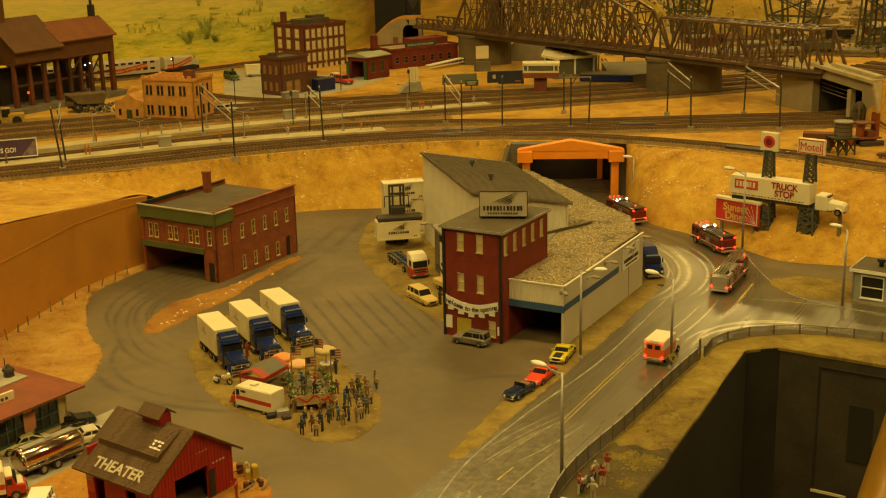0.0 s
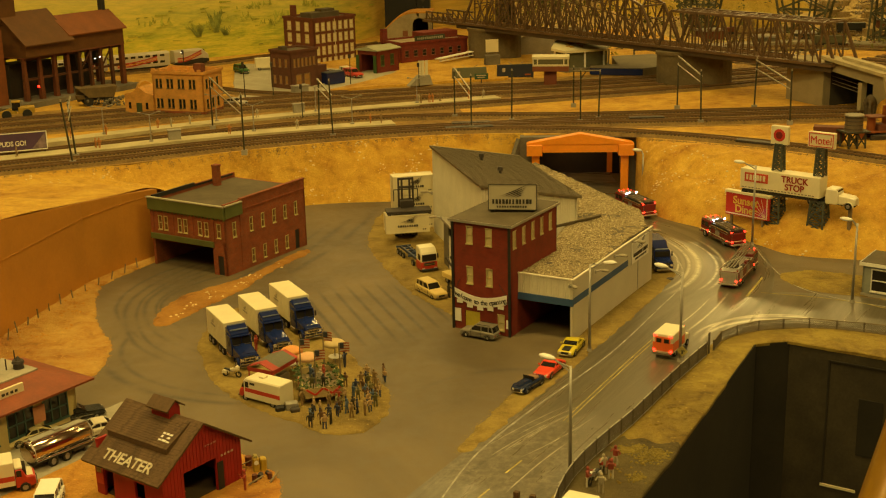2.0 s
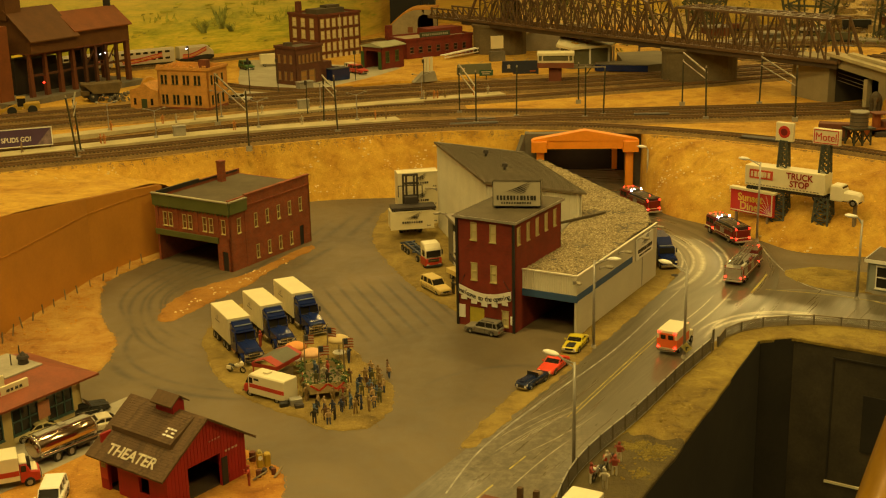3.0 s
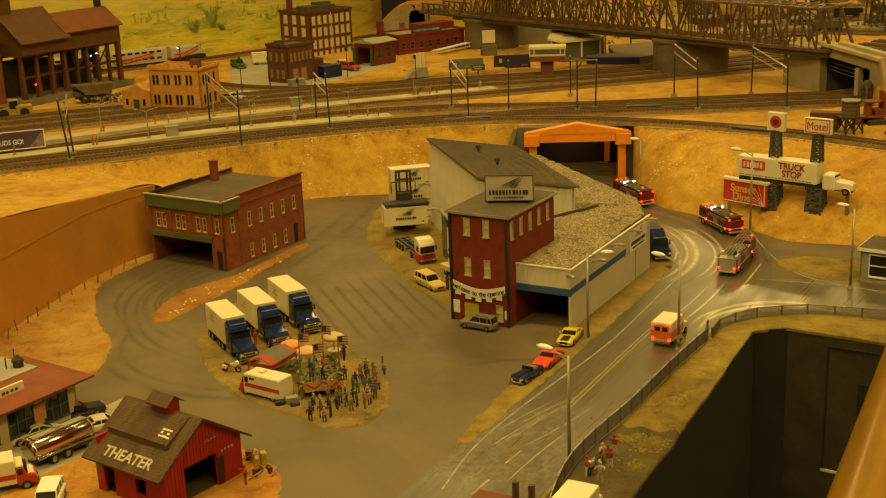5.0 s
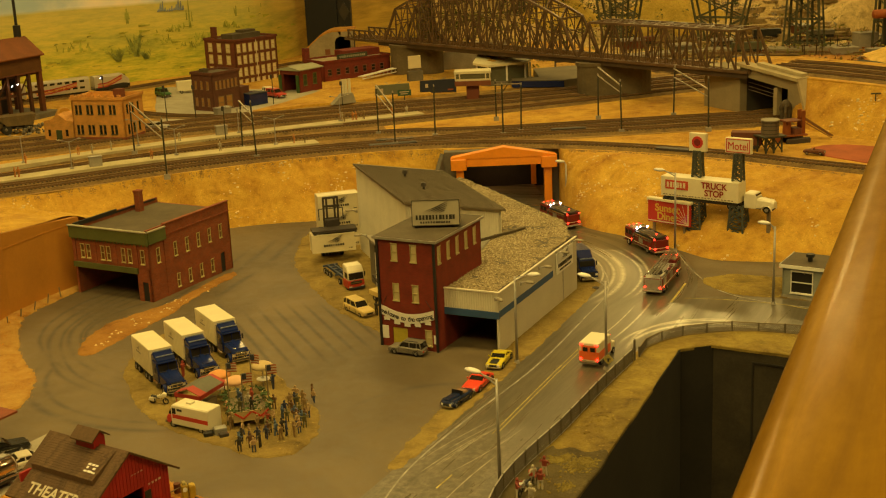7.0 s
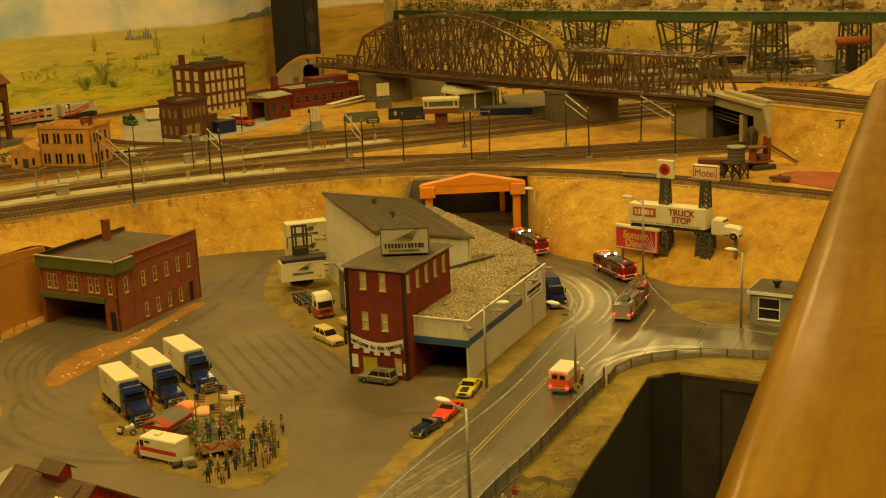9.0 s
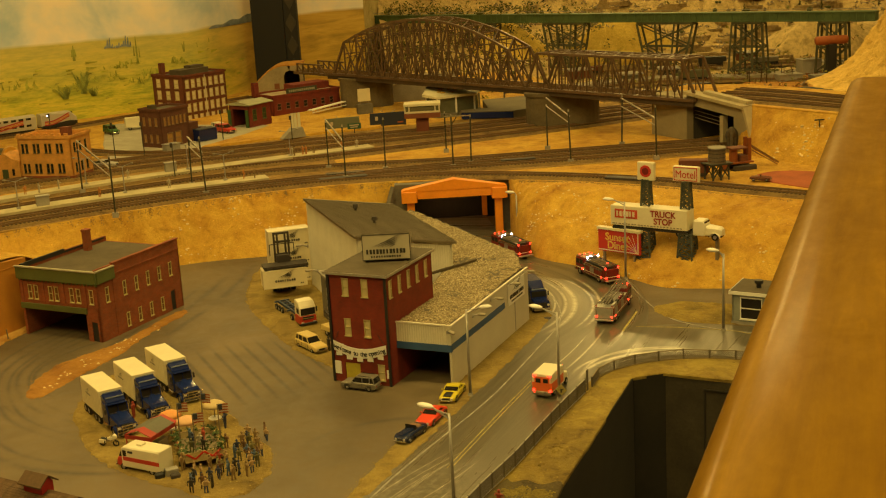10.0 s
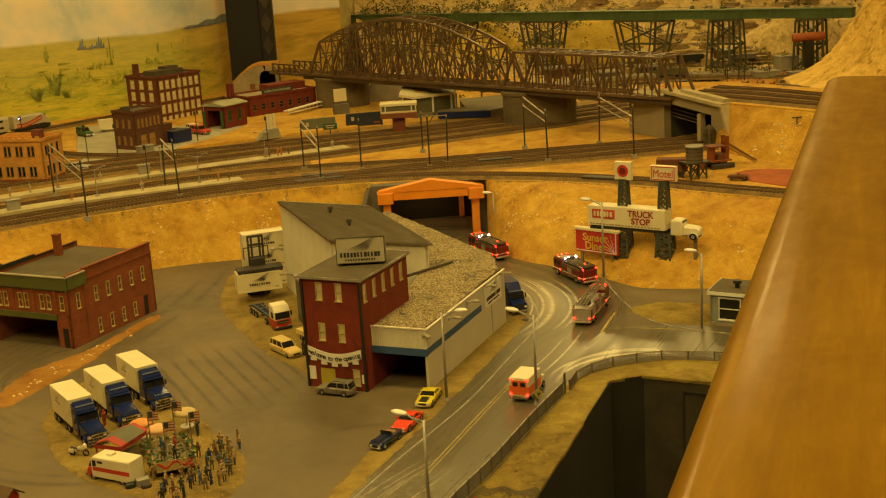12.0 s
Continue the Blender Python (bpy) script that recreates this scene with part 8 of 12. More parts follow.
pave = setting("pavement_diner", m, plain("diner_pavement", (0.34, 0.31, 0.24), 0.8), "pale concrete forecourt of the diner", "pavement")
pave.matrix_basis = diner.matrix_world

# petrol pump by the barn
e = thing("fuel_pump", "small old yellow fuel pump", "pump", -16.9, 99.6, 0.1, 20)
part("body", M().box(-0.6, -0.05, -0.35, 0.35, 0, 1.3, 0.1).box(0.05, 0.6, -0.35, 0.35, 0, 1.15, 0.1), plain("pump_yellow", (0.45, 0.30, 0.03), 0.5), e)
part("top", M().box(-0.5, -0.15, -0.3, 0.3, 1.3, 1.5, 0.08), YELLOW_PAINT, e)
part("dial", M().cyl((-0.32, -0.36, 0.9), (-0.32, -0.39, 0.9), 0.2, 0.2, 10), WHITE, e)
for k, (x, y, s) in enumerate(((-18.0, 100.6, 0.9), (-17.0, 97.4, 0.7), (-15.8, 97.9, 0.6))):
    e = thing("barrel_heap", "rusty heap of barrels and scrap", "scrap", x, y, 0.1, 40 * k)
    part("barrel", M().cyl((0, 0, 0), (0, 0, 0.95 * s), 0.33 * s, 0.33 * s, 10), RUST, e)
    part("barrel", M().cyl((0.7 * s, 0.1, 0.33 * s), (1.3 * s, 0.5, 0.33 * s), 0.33 * s, 0.33 * s, 10), DARK_METAL, e)
    part("plank", M().beam((-0.8, -0.3, 0.1), (0.5, -0.6, 0.9 * s), 0.2, 0.06), WOOD_GREY, e)

# ---- party on the yard island ----
canopy = thing("market_canopy", "red and grey fabric canopy on four posts", "canopy", -18.35, 119.3, 0.1, 62)
CAN_GREY = plain("canopy_grey", (0.12, 0.12, 0.09), 0.7)
CAN_RED = plain("canopy_red", (0.36, 0.035, 0.02), 0.6)
rows = lambda x0, x1: [[(x, -1.6, 2.45), (x, 0, 3.05), (x, 1.6, 2.45), (x, 1.6, 2.38), (x, 0, 2.98), (x, -1.6, 2.38)] for x in (x0, x1)]
part("roof_cloth", M().rings(rows(-1.2, 2.6)), CAN_GREY, canopy, "grey fabric middle")
part("roof_cloth", M().rings(rows(-2.6, -1.202)), CAN_RED, canopy, "red fabric end")
part("roof_cloth", M().rings(rows(2.602, 3.2)), CAN_RED, canopy, "red fabric end")
part("valance", M().box(-2.6, 3.2, -1.66, -1.61, 2.0, 2.42).box(-2.66, -2.61, -1.6, 1.6, 2.0, 2.42), CAN_RED, canopy)
for x in (-2.5, 3.1):
    for y in (-1.5, 1.5):
        part("post", M().cyl((x, y, 0), (x, y, 2.45), 0.08, 0.08, 6), CAN_RED, canopy)
part("counter", M().box(-1.8, 2.2, -0.9, -0.2, 0, 0.95), WOOD_GREY, canopy)
canopy.scale = (0.76, 0.95, 0.95)


def umbrella(x, y, mat, label):
    e = thing("parasol", label, "parasol", x, y, 0.1, 0, "parasols")
    part("pole", M().cyl((0, 0, 0), (0, 0, 2.6), 0.06, 0.06, 6), GREY_METAL, e)
    rings = [[(r * math.cos(a) * (1 if i % 2 else 0.94), r * math.sin(a) * (1 if i % 2 else 0.94), z) for i, a in enumerate([2 * math.pi * k / 16 for k in range(16)])] for r, z in ((1.3, 2.05), (0.95, 2.4), (0.45, 2.62), (0.05, 2.7))]
    part("canopy", M().rings(rings), mat, e, "", 0, True)
    part("table", M().cyl((0, 0, 0.7), (0, 0, 0.78), 0.7, 0.7, 12), WHITE, e)


umbrella(-16.8, 122.9, plain("parasol_orange", (0.70, 0.30, 0.08), 0.6), "pale orange fabric parasol")
umbrella(-14.9, 120.9, plain("parasol_peach", (0.72, 0.42, 0.22), 0.6), "peach fabric parasol over a white table")
umbrella(-12.5, 124.8, plain("parasol_tan", (0.55, 0.42, 0.20), 0.6), "tan fabric parasol on the island")

wagon = thing("parade_wagon", "wooden parade wagon decked with green garlands", "wagon", -13.4, 116.7, 0.1, -75)
BUNTING = plain("wagon_cream", (0.46, 0.36, 0.16), 0.7, 0, 0.3, 2.0)
GARLAND = plain("garland_green", (0.06, 0.10, 0.025), 0.8)
part("bed", M().box(-2.6, 2.6, -1.25, 1.25, 0.85, 1.05), WOOD_GREY, wagon)
for y in (-1.3, 1.2):
    for z in (1.1, 1.45):
        part("side_board", M().box(-2.7, 2.7, y, y + 0.1, z, z + 0.28), BUNTING, wagon)
for x in (-2.75, 2.65):
    part("end_board", M().box(x, x + 0.1, -1.2, 1.2, 0.7, 1.7), BUNTING, wagon, "cream painted end board")
for y0 in (-1.1, 0.02):
    part("swag", M().beam((2.78, y0, 1.62), (2.78, y0 + 0.54, 1.0), 0.06, 0.14).beam((2.78, y0 + 0.54, 1.0), (2.78, y0 + 1.08, 1.62), 0.06, 0.14), RED_INK, wagon, "red painted swag")
part("star", M().rings([[((0.45 if k % 2 else 0.2) * math.sin(2 * math.pi * k / 10), y, 1.4 + (0.45 if k % 2 else 0.2) * math.cos(2 * math.pi * k / 10)) for k in range(10)] for y in (-1.34, -1.302)]), RED_INK, wagon, "red painted star")
rnd = random.Random(8)
m = M()


def sprig(c):
    d = [Vector((rnd.gauss(0, 1), rnd.gauss(0, 1), rnd.gauss(0, 0.9))).normalized() * rnd.uniform(0.08, 0.26) for _ in range(4)]
    m.add([Vector(c) + v for v in d], [(0, 1, 2), (0, 2, 3), (0, 3, 1), (1, 3, 2)])


for k in range(150):
    x = rnd.uniform(-2.7, 2.7)
    y = rnd.choice((-1.25, 1.25)) + rnd.uniform(-0.2, 0.2)
    sprig((x, y, 1.75 + rnd.uniform(-0.12, 0.2) - 0.15 * math.sin(x * 4)))
for k in range(60):
    sprig((rnd.choice((-2.7, 2.7)) + rnd.uniform(-0.15, 0.15), rnd.uniform(-1.2, 1.2), 1.75 + rnd.uniform(-0.1, 0.25)))
for k in range(70):
    sprig((rnd.uniform(-2.4, 2.4), rnd.uniform(-1.1, 1.1), 1.1 + rnd.uniform(0.0, 0.35)))
part("garland", m, GARLAND, wagon, "leafy green garland")
for sx in (-1, 1):
    for yy in (-1.05, 1.05):
        part("wheel", M().cyl((sx * 1.7, yy - 0.1, 0.5), (sx * 1.7, yy + 0.1, 0.5), 0.5, 0.5, 12), DARK_METAL, wagon)
part("drawbar", M().beam((-2.7, 0, 0.7), (-4.0, 0, 0.5), 0.12), WOOD_GREY, wagon)
wagon.scale = (1.05, 1.5, 1.0)

FLAG_RED, FLAG_WHITE, FLAG_BLUE = plain("flag_red", (0.36, 0.09, 0.03), 0.7), plain("flag_white", (0.55, 0.45, 0.32), 0.7), plain("flag_blue", (0.04, 0.045, 0.06), 0.7)


def flag(x, y, z, turn):
    e = thing("flag_pole", "striped flag on a thin brown pole", "flag", x, y, z, turn, "flags on the wagon")
    part("pole", M().cyl((0, 0, 0), (0, 0, 4.6), 0.08, 0.06, 6), WOOD_GREY, e)
    for k in range(7):
        zz = 3.6 + k * 0.135
        part("stripe", M().rings([[(x0, 0.12 * math.sin(x0 * 3), zz), (x0, 0.12 * math.sin(x0 * 3) + 0.03, zz), (x0, 0.12 * math.sin(x0 * 3) + 0.03, zz + 0.135), (x0, 0.12 * math.sin(x0 * 3), zz + 0.135)] for x0 in (0.08, 0.3, 0.55, 0.8, 1.0)]), FLAG_RED if k % 2 == 0 else FLAG_WHITE, e)
    part("canton", M().box(0.07, 0.45, -0.03, 0.2, 4.0, 4.55), FLAG_BLUE, e)


for x, y in ((-15.2, 117.4), (-13.4, 114.2), (-13.1, 119.6), (-11.2, 116.2)):
    flag(x, y, 0.9 if y > 117 else 0.9, random.Random(int(x * 7)).uniform(-25, 15))

# ---- painted figurines, each one plain mesh ----
def figurine_mesh(pose_id):
    m = M()
    sw = (0.12, 0.02, -0.08)[pose_id % 3]
    m.rings([[(-0.16 + 0.085 * math.cos(a), sw * (1 - z) + 0.1 * math.sin(a), 0.85 * z) for a in [k * math.pi / 3 for k in range(6)]] for z in (0, 0.5, 1.0)])
    m.rings([[(0.16 + 0.085 * math.cos(a), -sw * (1 - z) + 0.1 * math.sin(a), 0.85 * z) for a in [k * math.pi / 3 for k in range(6)]] for z in (0, 0.5, 1.0)])
    m.rings([[(w * math.cos(a), d * math.sin(a), z) for a in [k * math.pi / 4 for k in range(8)]] for w, d, z in ((0.25, 0.16, 0.8), (0.24, 0.15, 1.05), (0.30, 0.17, 1.38), (0.12, 0.1, 1.5))])
    m.ball((0, -0.01, 1.66), 0.15, 8, 6, 1.15)
    for sx in (-1, 1):
        el = (sx * 0.42, (0.05, -0.2, 0.1)[pose_id % 3], (1.1, 1.15, 1.25)[(pose_id + (sx > 0)) % 3])
        m.cyl((sx * 0.29, 0, 1.38), el, 0.08, 0.065, 6)
        m.cyl(el, (el[0] * 0.9, el[1] - 0.22, el[2] + (-0.2, 0.12, -0.05)[pose_id % 3]), 0.06, 0.05, 6)
    return m


TONES = [plain("figurine_tone_%s" % n, c, 0.6, 0, 0.35, 3.0) for n, c in (("navy", (0.03, 0.04, 0.09)), ("brown", (0.14, 0.07, 0.03)), ("tan", (0.28, 0.18, 0.07)), ("white", (0.48, 0.42, 0.30)), ("blue", (0.08, 0.13, 0.22)), ("red", (0.38, 0.06, 0.03)), ("orange", (0.55, 0.22, 0.05)), ("olive", (0.12, 0.11, 0.04)), ("black", (0.03, 0.025, 0.02)))]


def two_tone(name, low, high):
    """Painted figure: trousers one colour, upper half another."""
    m, nt, b = nodes_of(name)
    co = nt.nodes.new("ShaderNodeTexCoord")
    sep = nt.nodes.new("ShaderNodeSeparateXYZ")
    nt.links.new(co.outputs["Object"], sep.inputs[0])
    up = maths(nt, "GREATER_THAN", sep.outputs[2], 0.88 * S)
    nt.links.new(mixed(nt, up, low, high), b.inputs["Base Color"])
    b.inputs["Roughness"].default_value = 0.6
    return m


TONES += [two_tone("figurine_white_and_red", (0.55, 0.50, 0.38), (0.26, 0.05, 0.03)), two_tone("figurine_blue_and_tan", (0.04, 0.06, 0.13), (0.36, 0.24, 0.11)), two_tone("figurine_brown_and_white", (0.10, 0.055, 0.025), (0.50, 0.44, 0.31)), two_tone("figurine_black_and_olive", (0.025, 0.02, 0.015), (0.17, 0.15, 0.05))]
NAMES = ["dark blue", "brown", "tan", "white", "pale blue", "red", "orange", "olive", "black", "white and red", "blue and tan", "brown and white", "black and olive"]


def figurine(x, y, z, turn, tone, pid, scale=1.0, group=""):
    ob = shared_part(("fig", pid % 3, tone), lambda: figurine_mesh(pid), TONES[tone], "figurine", None, spot(x, y, z, turn) @ Matrix.Scale(scale, 4))
    return tagged(ob, "small standing figurine painted mostly %s" % NAMES[tone], "figurine", group)


rnd = random.Random(21)
spots = []
while len(spots) < 44:
    u, v = rnd.random(), rnd.random()
    x, y = -13.6 + 6.6 * u, 109.2 + 9.6 * v + (u - 0.5) * 6.0
    if (x + 13.4) ** 2 / 6.2 + (y - 116.7) ** 2 / 11.5 < 1.0 or y > 122 or y < 107.9 or (x > -8.2 and y < 110):
        continue
    if all((x - a) ** 2 + (y - b) ** 2 > 0.42 for a, b in spots):
        spots.append((x, y))
for x, y in spots:
    figurine(x, y, 0.1, rnd.uniform(0, 360), rnd.choice((0, 1, 12, 11, 8, 8, 4, 5, 1, 7, 12, 0, 10, 2, 10, 7)), rnd.randrange(3), rnd.uniform(0.74, 0.9), "crowd round the wagon")
for x, y, t in ((-14.3, 117.9, 4), (-13.2, 116.6, 3), (-13.9, 116.5, 0), (-12.8, 115.4, 8), (-13.0, 117.8, 5), (-13.9, 115.2, 7)):
    figurine(x, y, 1.1, rnd.uniform(0, 360), t, rnd.randrange(3), 0.85, "riders on the wagon")
for x, y, t in ((-15.0, 114.6, 7), (-14.7, 113.6, 2), (-21.4, 128.9, 5), (-0.5, 145.8, 8), (-22.5, 93.0, 6), (-17.6, 96.0, 5), (-24.6, 88.2, 2), (-11.4, 123.6, 0)):
    figurine(x, y, 0.12, rnd.uniform(0, 360), t, rnd.randrange(3))
for x, y, t in ((13.6, 99.2, 9), (12.4, 97.6, 3), (12.9, 96.6, 9), (10.8, 95.3, 9), (11.8, 94.1, 3)):
    figurine(x, y, 0.16, rnd.uniform(0, 360), t, rnd.randrange(3), 1, "figures behind the fence")
# luggage heap behind the van
e = thing("luggage_pile", "heap of dark trunks and a grey generator", "luggage", -15.4, 112.9, 0.1, 20)
part("trunk", M().box(-0.9, 0.3, -0.4, 0.4, 0, 0.7, 0.06), GREY_METAL, e)
part("bag", M().box(-1.9, -1.0, -0.3, 0.3, 0, 0.5, 0.12), BLACK, e)
part("bag", M().box(-0.6, 0.3, -1.1, -0.5, 0, 0.4, 0.1), DARK_METAL, e)


def motorbike(x, y, turn, mat, label):
    e = thing("motorcycle", label, "motorcycle", x, y, 0.16 if x > 0 else 0.1, turn, "motorcycles")
    for yy in (-0.75, 0.75):
        part("wheel", M().rings([[(dx, yy + r * math.cos(a), 0.34 + r * math.sin(a)) for a in [2 * math.pi * k / 14 for k in range(14)]] for dx, r in ((-0.06, 0.24), (-0.06, 0.34), (0.06, 0.34), (0.06, 0.24))], cap=False), RUBBER, e)
    part("engine", M().box(-0.18, 0.18, -0.3, 0.3, 0.3, 0.7, 0.06), CHROME, e)
    part("tank", hull([(-0.5, 0.12, 0.72, 0.95), (-0.2, 0.18, 0.68, 1.05), (0.15, 0.12, 0.7, 0.92)], 0.06), mat, e)
    part("seat", hull([(0.1, 0.14, 0.72, 0.85), (0.8, 0.14, 0.75, 0.95)], 0.05), BLACK, e)
    part("fender", M().rings([[(dx, 0.75 + 0.4 * math.cos(a), 0.34 + 0.4 * math.sin(a)) for dx in (-0.1, 0.1)] for a in [math.pi * k / 8 for k in range(9)]], closed=False), mat, e)
    part("fairing", hull([(-0.85, 0.16, 0.85, 1.2), (-0.6, 0.26, 0.8, 1.3), (-0.5, 0.26, 0.8, 1.2)], 0.06), mat, e)
    part("pannier", M().box(-0.36, -0.16, 0.45, 0.95, 0.45, 0.8, 0.05).box(0.16, 0.36, 0.45, 0.95, 0.45, 0.8, 0.05), mat, e)
    part("fork", M().cyl((0.08, -0.8, 0.34), (0.08, -0.5, 1.15), 0.04, 0.04, 6).cyl((-0.08, -0.8, 0.34), (-0.08, -0.5, 1.15), 0.04, 0.04, 6).cyl((-0.4, -0.45, 1.15), (0.4, -0.45, 1.15), 0.035, 0.035, 6), CHROME, e)
    return e


motorbike(-22.8, 121.4, 70, VAN_WHITE, "cream touring motorcycle parked on the island")
motorbike(12.6, 98.2, -30, RED, "red motorcycle behind the fence")
motorbike(11.4, 96.0, -30, GREY_METAL, "grey motorcycle behind the fence")

# white truck and brown shed at the near end of the road
e = thing("panel_truck", "white box truck parked by the road", "truck", 9.0, 86.2, 0, -28)
part("box", M().box(-1.3, 1.3, -3.0, 1.6, 0.8, 3.5, 0.08), VAN_WHITE, e)
part("cab", hull([(1.65, 1.1, 0.5, 2.4), (2.6, 1.1, 0.5, 2.2), (3.4, 1.0, 0.5, 1.3)], 0.1), VAN_WHITE, e)
for sx in (-1, 1):
    for yy in (-2.0, 2.4):
        wheel(e, sx * 1.1, yy, 0.45, 0.28)
e = thing("trackside_shed", "brown board shed with square posts", "shed", 3.4, 84.4, 0, -28)
part("walls", M().box(-2.2, 2.2, -3, 1.0, 0, 3.4), SHINGLE, e)
part("roof", M().box(-2.5, 2.5, -3.3, 1.3, 3.4, 3.65), RUST, e)
for x in (0.6, 1.9):
    part("post", M().box(x - 0.2, x + 0.2, 0.9, 1.25, 0, 5.0), SHINGLE, e)

# ---- truck stop signs on the bank ----
MAROON = plain("maroon_ink", (0.30, 0.03, 0.02), 0.5, 0, 0.1)
TS_GREEN = plain("lattice_grey_green", (0.075, 0.085, 0.07), 0.6, 0.2)


def lattice(parent, x, y, z0, z1, w0, w1, mat, n=6, name="lattice_tower", bar=0.16):
    m = M()
    at_ = lambda t: w0 + (w1 - w0) * t
    cs = [(-1, -1), (1, -1), (1, 1), (-1, 1)]
    for sx, sy in cs:
        m.beam((x + sx * w0 / 2, y + sy * w0 / 2, z0), (x + sx * w1 / 2, y + sy * w1 / 2, z1), bar * 1.4)
    for k in range(n):
        t0, t1 = k / n, (k + 1) / n
        a, b = at_(t0) / 2, at_(t1) / 2
        za, zb = z0 + (z1 - z0) * t0, z0 + (z1 - z0) * t1
        for i in range(4):
            (ax, ay), (bx, by) = cs[i], cs[(i + 1) % 4]
            m.beam((x + ax * a, y + ay * a, za), (x + bx * b, y + by * b, zb), bar)
            m.beam((x + bx * a, y + by * a, za), (x + ax * b, y + ay * b, zb), bar)
            m.beam((x + ax * b, y + ay * b, zb), (x + bx * b, y + by * b, zb), bar)
    return part(name, m, mat, parent)


ts = thing("truck_stop_sign", "white trailer sign on two green lattice towers", "sign", 41.3, 171.45, 0, -40)
lattice(ts, 4.0, 0.0, 1.6, 6.4, 2.3, 1.7, TS_GREEN, 5)
lattice(ts, 10.3, 0.0, 1.6, 6.4, 2.3, 1.7, TS_GREEN, 5)
part("trailer", M().box(-0.8, 10.75, -1.2, 1.2, 6.95, 9.72, 0.06), CREAM, ts, "white trailer body")
part("underframe", M().box(-0.4, 10.4, -0.9, 0.9, 6.45, 6.94), DARK_METAL, ts)
for x in (-0.1, 0.9):
    part("wheel", M().cyl((x, -1.15, 6.5), (x, -0.8, 6.5), 0.45, 0.5, 12), RUBBER, ts)
fm = pose(0, -1.2 * S, 0)
part("badge", M().box(-0.1, 3.35, -1.25, -1.203, 8.0, 9.25), plain("badge_red", (0.55, 0.07, 0.03), 0.5), ts, "red badge on the trailer")
bars(ts, fm, 0.15, 3.1, 8.25, 9.0, CREAM, 6, -0.08, 51)
lettering(ts, "TRUCK", fm, 7.2, 8.55, 1.22, MAROON, -0.05, "lettering", "dark red lettering", 0.03, 0.95)
lettering(ts, "STOP", fm, 7.2, 7.5, 1.22, MAROON, -0.05, "lettering", "dark red lettering", 0.03, 0.95)
bars(ts, fm, -0.5, 10.2, 7.12, 7.26, plain("faint_ink", (0.30, 0.26, 0.17), 0.6), 22, -0.05, 52)
for k, (x, w, h0, h1) in enumerate(((4.1, 2.5, 13.35, 15.85), (10.05, 3.75, 13.55, 15.6))):
    lattice(ts, x, 0.3, 9.72, 13.4, 1.25, 0.95, TS_GREEN, 5, "sign_tower", 0.13)
    part("sign_box", M().box(x - w / 2, x + w / 2, 0.0, 0.7, h0, h1, 0.08), CREAM, ts, "cream sign box")
part("disc", M().cyl((4.1, -0.06, 14.6), (4.1, -0.004, 14.6), 0.8, 0.85, 20), RED_INK, ts, "red round sign disc")
part("disc_core", M().cyl((4.1, -0.10, 14.6), (4.1, -0.064, 14.6), 0.45, 0.5, 16), plain("maroon", (0.16, 0.01, 0.01), 0.5), ts)
m = M().box(8.35, 11.75, -0.05, -0.004, 13.65, 13.75).box(8.35, 11.75, -0.05, -0.004, 15.4, 15.5).box(8.35, 8.45, -0.05, -0.004, 13.75, 15.4).box(11.65, 11.75, -0.05, -0.004, 13.75, 15.4)
part("border", m, RED_INK, ts)
lettering(ts, "Motel", pose(0, 0, 0), 10.05, 14.05, 1.5, RED_INK, -0.05, "lettering", "red lettering", 0.0, 0.85)
sd = thing("diner_billboard", "red diner billboard with a cream top on posts", "billboard", 38.5, 172.6, -0.55, -46)
part("board", M().box(-0.1, 6.75, 0, 0.5, 3.45, 6.6, 0.05), RED_INK, sd, "red billboard face")
part("cap", M().box(-0.25, 6.9, -0.15, 0.75, 6.604, 6.95, 0.05), CREAM, sd, "cream cap")
part("border", M().box(0.0, 6.6, -0.05, -0.004, 3.6, 3.75).box(6.42, 6.6, -0.05, -0.004, 3.75, 6.55), CREAM, sd)
gold = plain("gold_letters", (0.70, 0.48, 0.05), 0.5)
lettering(sd, "Sunset", Matrix(), 3.1, 5.15, 1.5, gold, -0.04, "lettering", "yellow lettering", 0.035)
lettering(sd, "Diner", Matrix(), 3.2, 3.95, 1.5, gold, -0.04, "lettering", "yellow lettering", 0.035)
part("sun_ray", M().add([(6.4, -0.02, 3.75), (6.4, -0.02, 5.3), (5.0, -0.02, 3.75), (6.4, -0.004, 3.75), (6.4, -0.004, 5.3), (5.0, -0.004, 3.75)], [(0, 1, 2), (5, 4, 3), (0, 3, 4, 1), (1, 4, 5, 2), (2, 5, 3, 0)]), plain("magenta", (0.5, 0.05, 0.2), 0.5), sd)
for k in range(5):
    a = 0.25 + k * 0.26
    part("ray", M().beam((6.3, -0.012, 3.8), (6.3 - 2.6 * math.cos(a), -0.012, 3.8 + 2.6 * math.sin(a)), 0.02, 0.06), CREAM, sd)
for x in (0.8, 5.8):
    part("post", M().box(x - 0.15, x + 0.15, 0.1, 0.4, 0.2, 3.58), WOOD_GREY, sd)
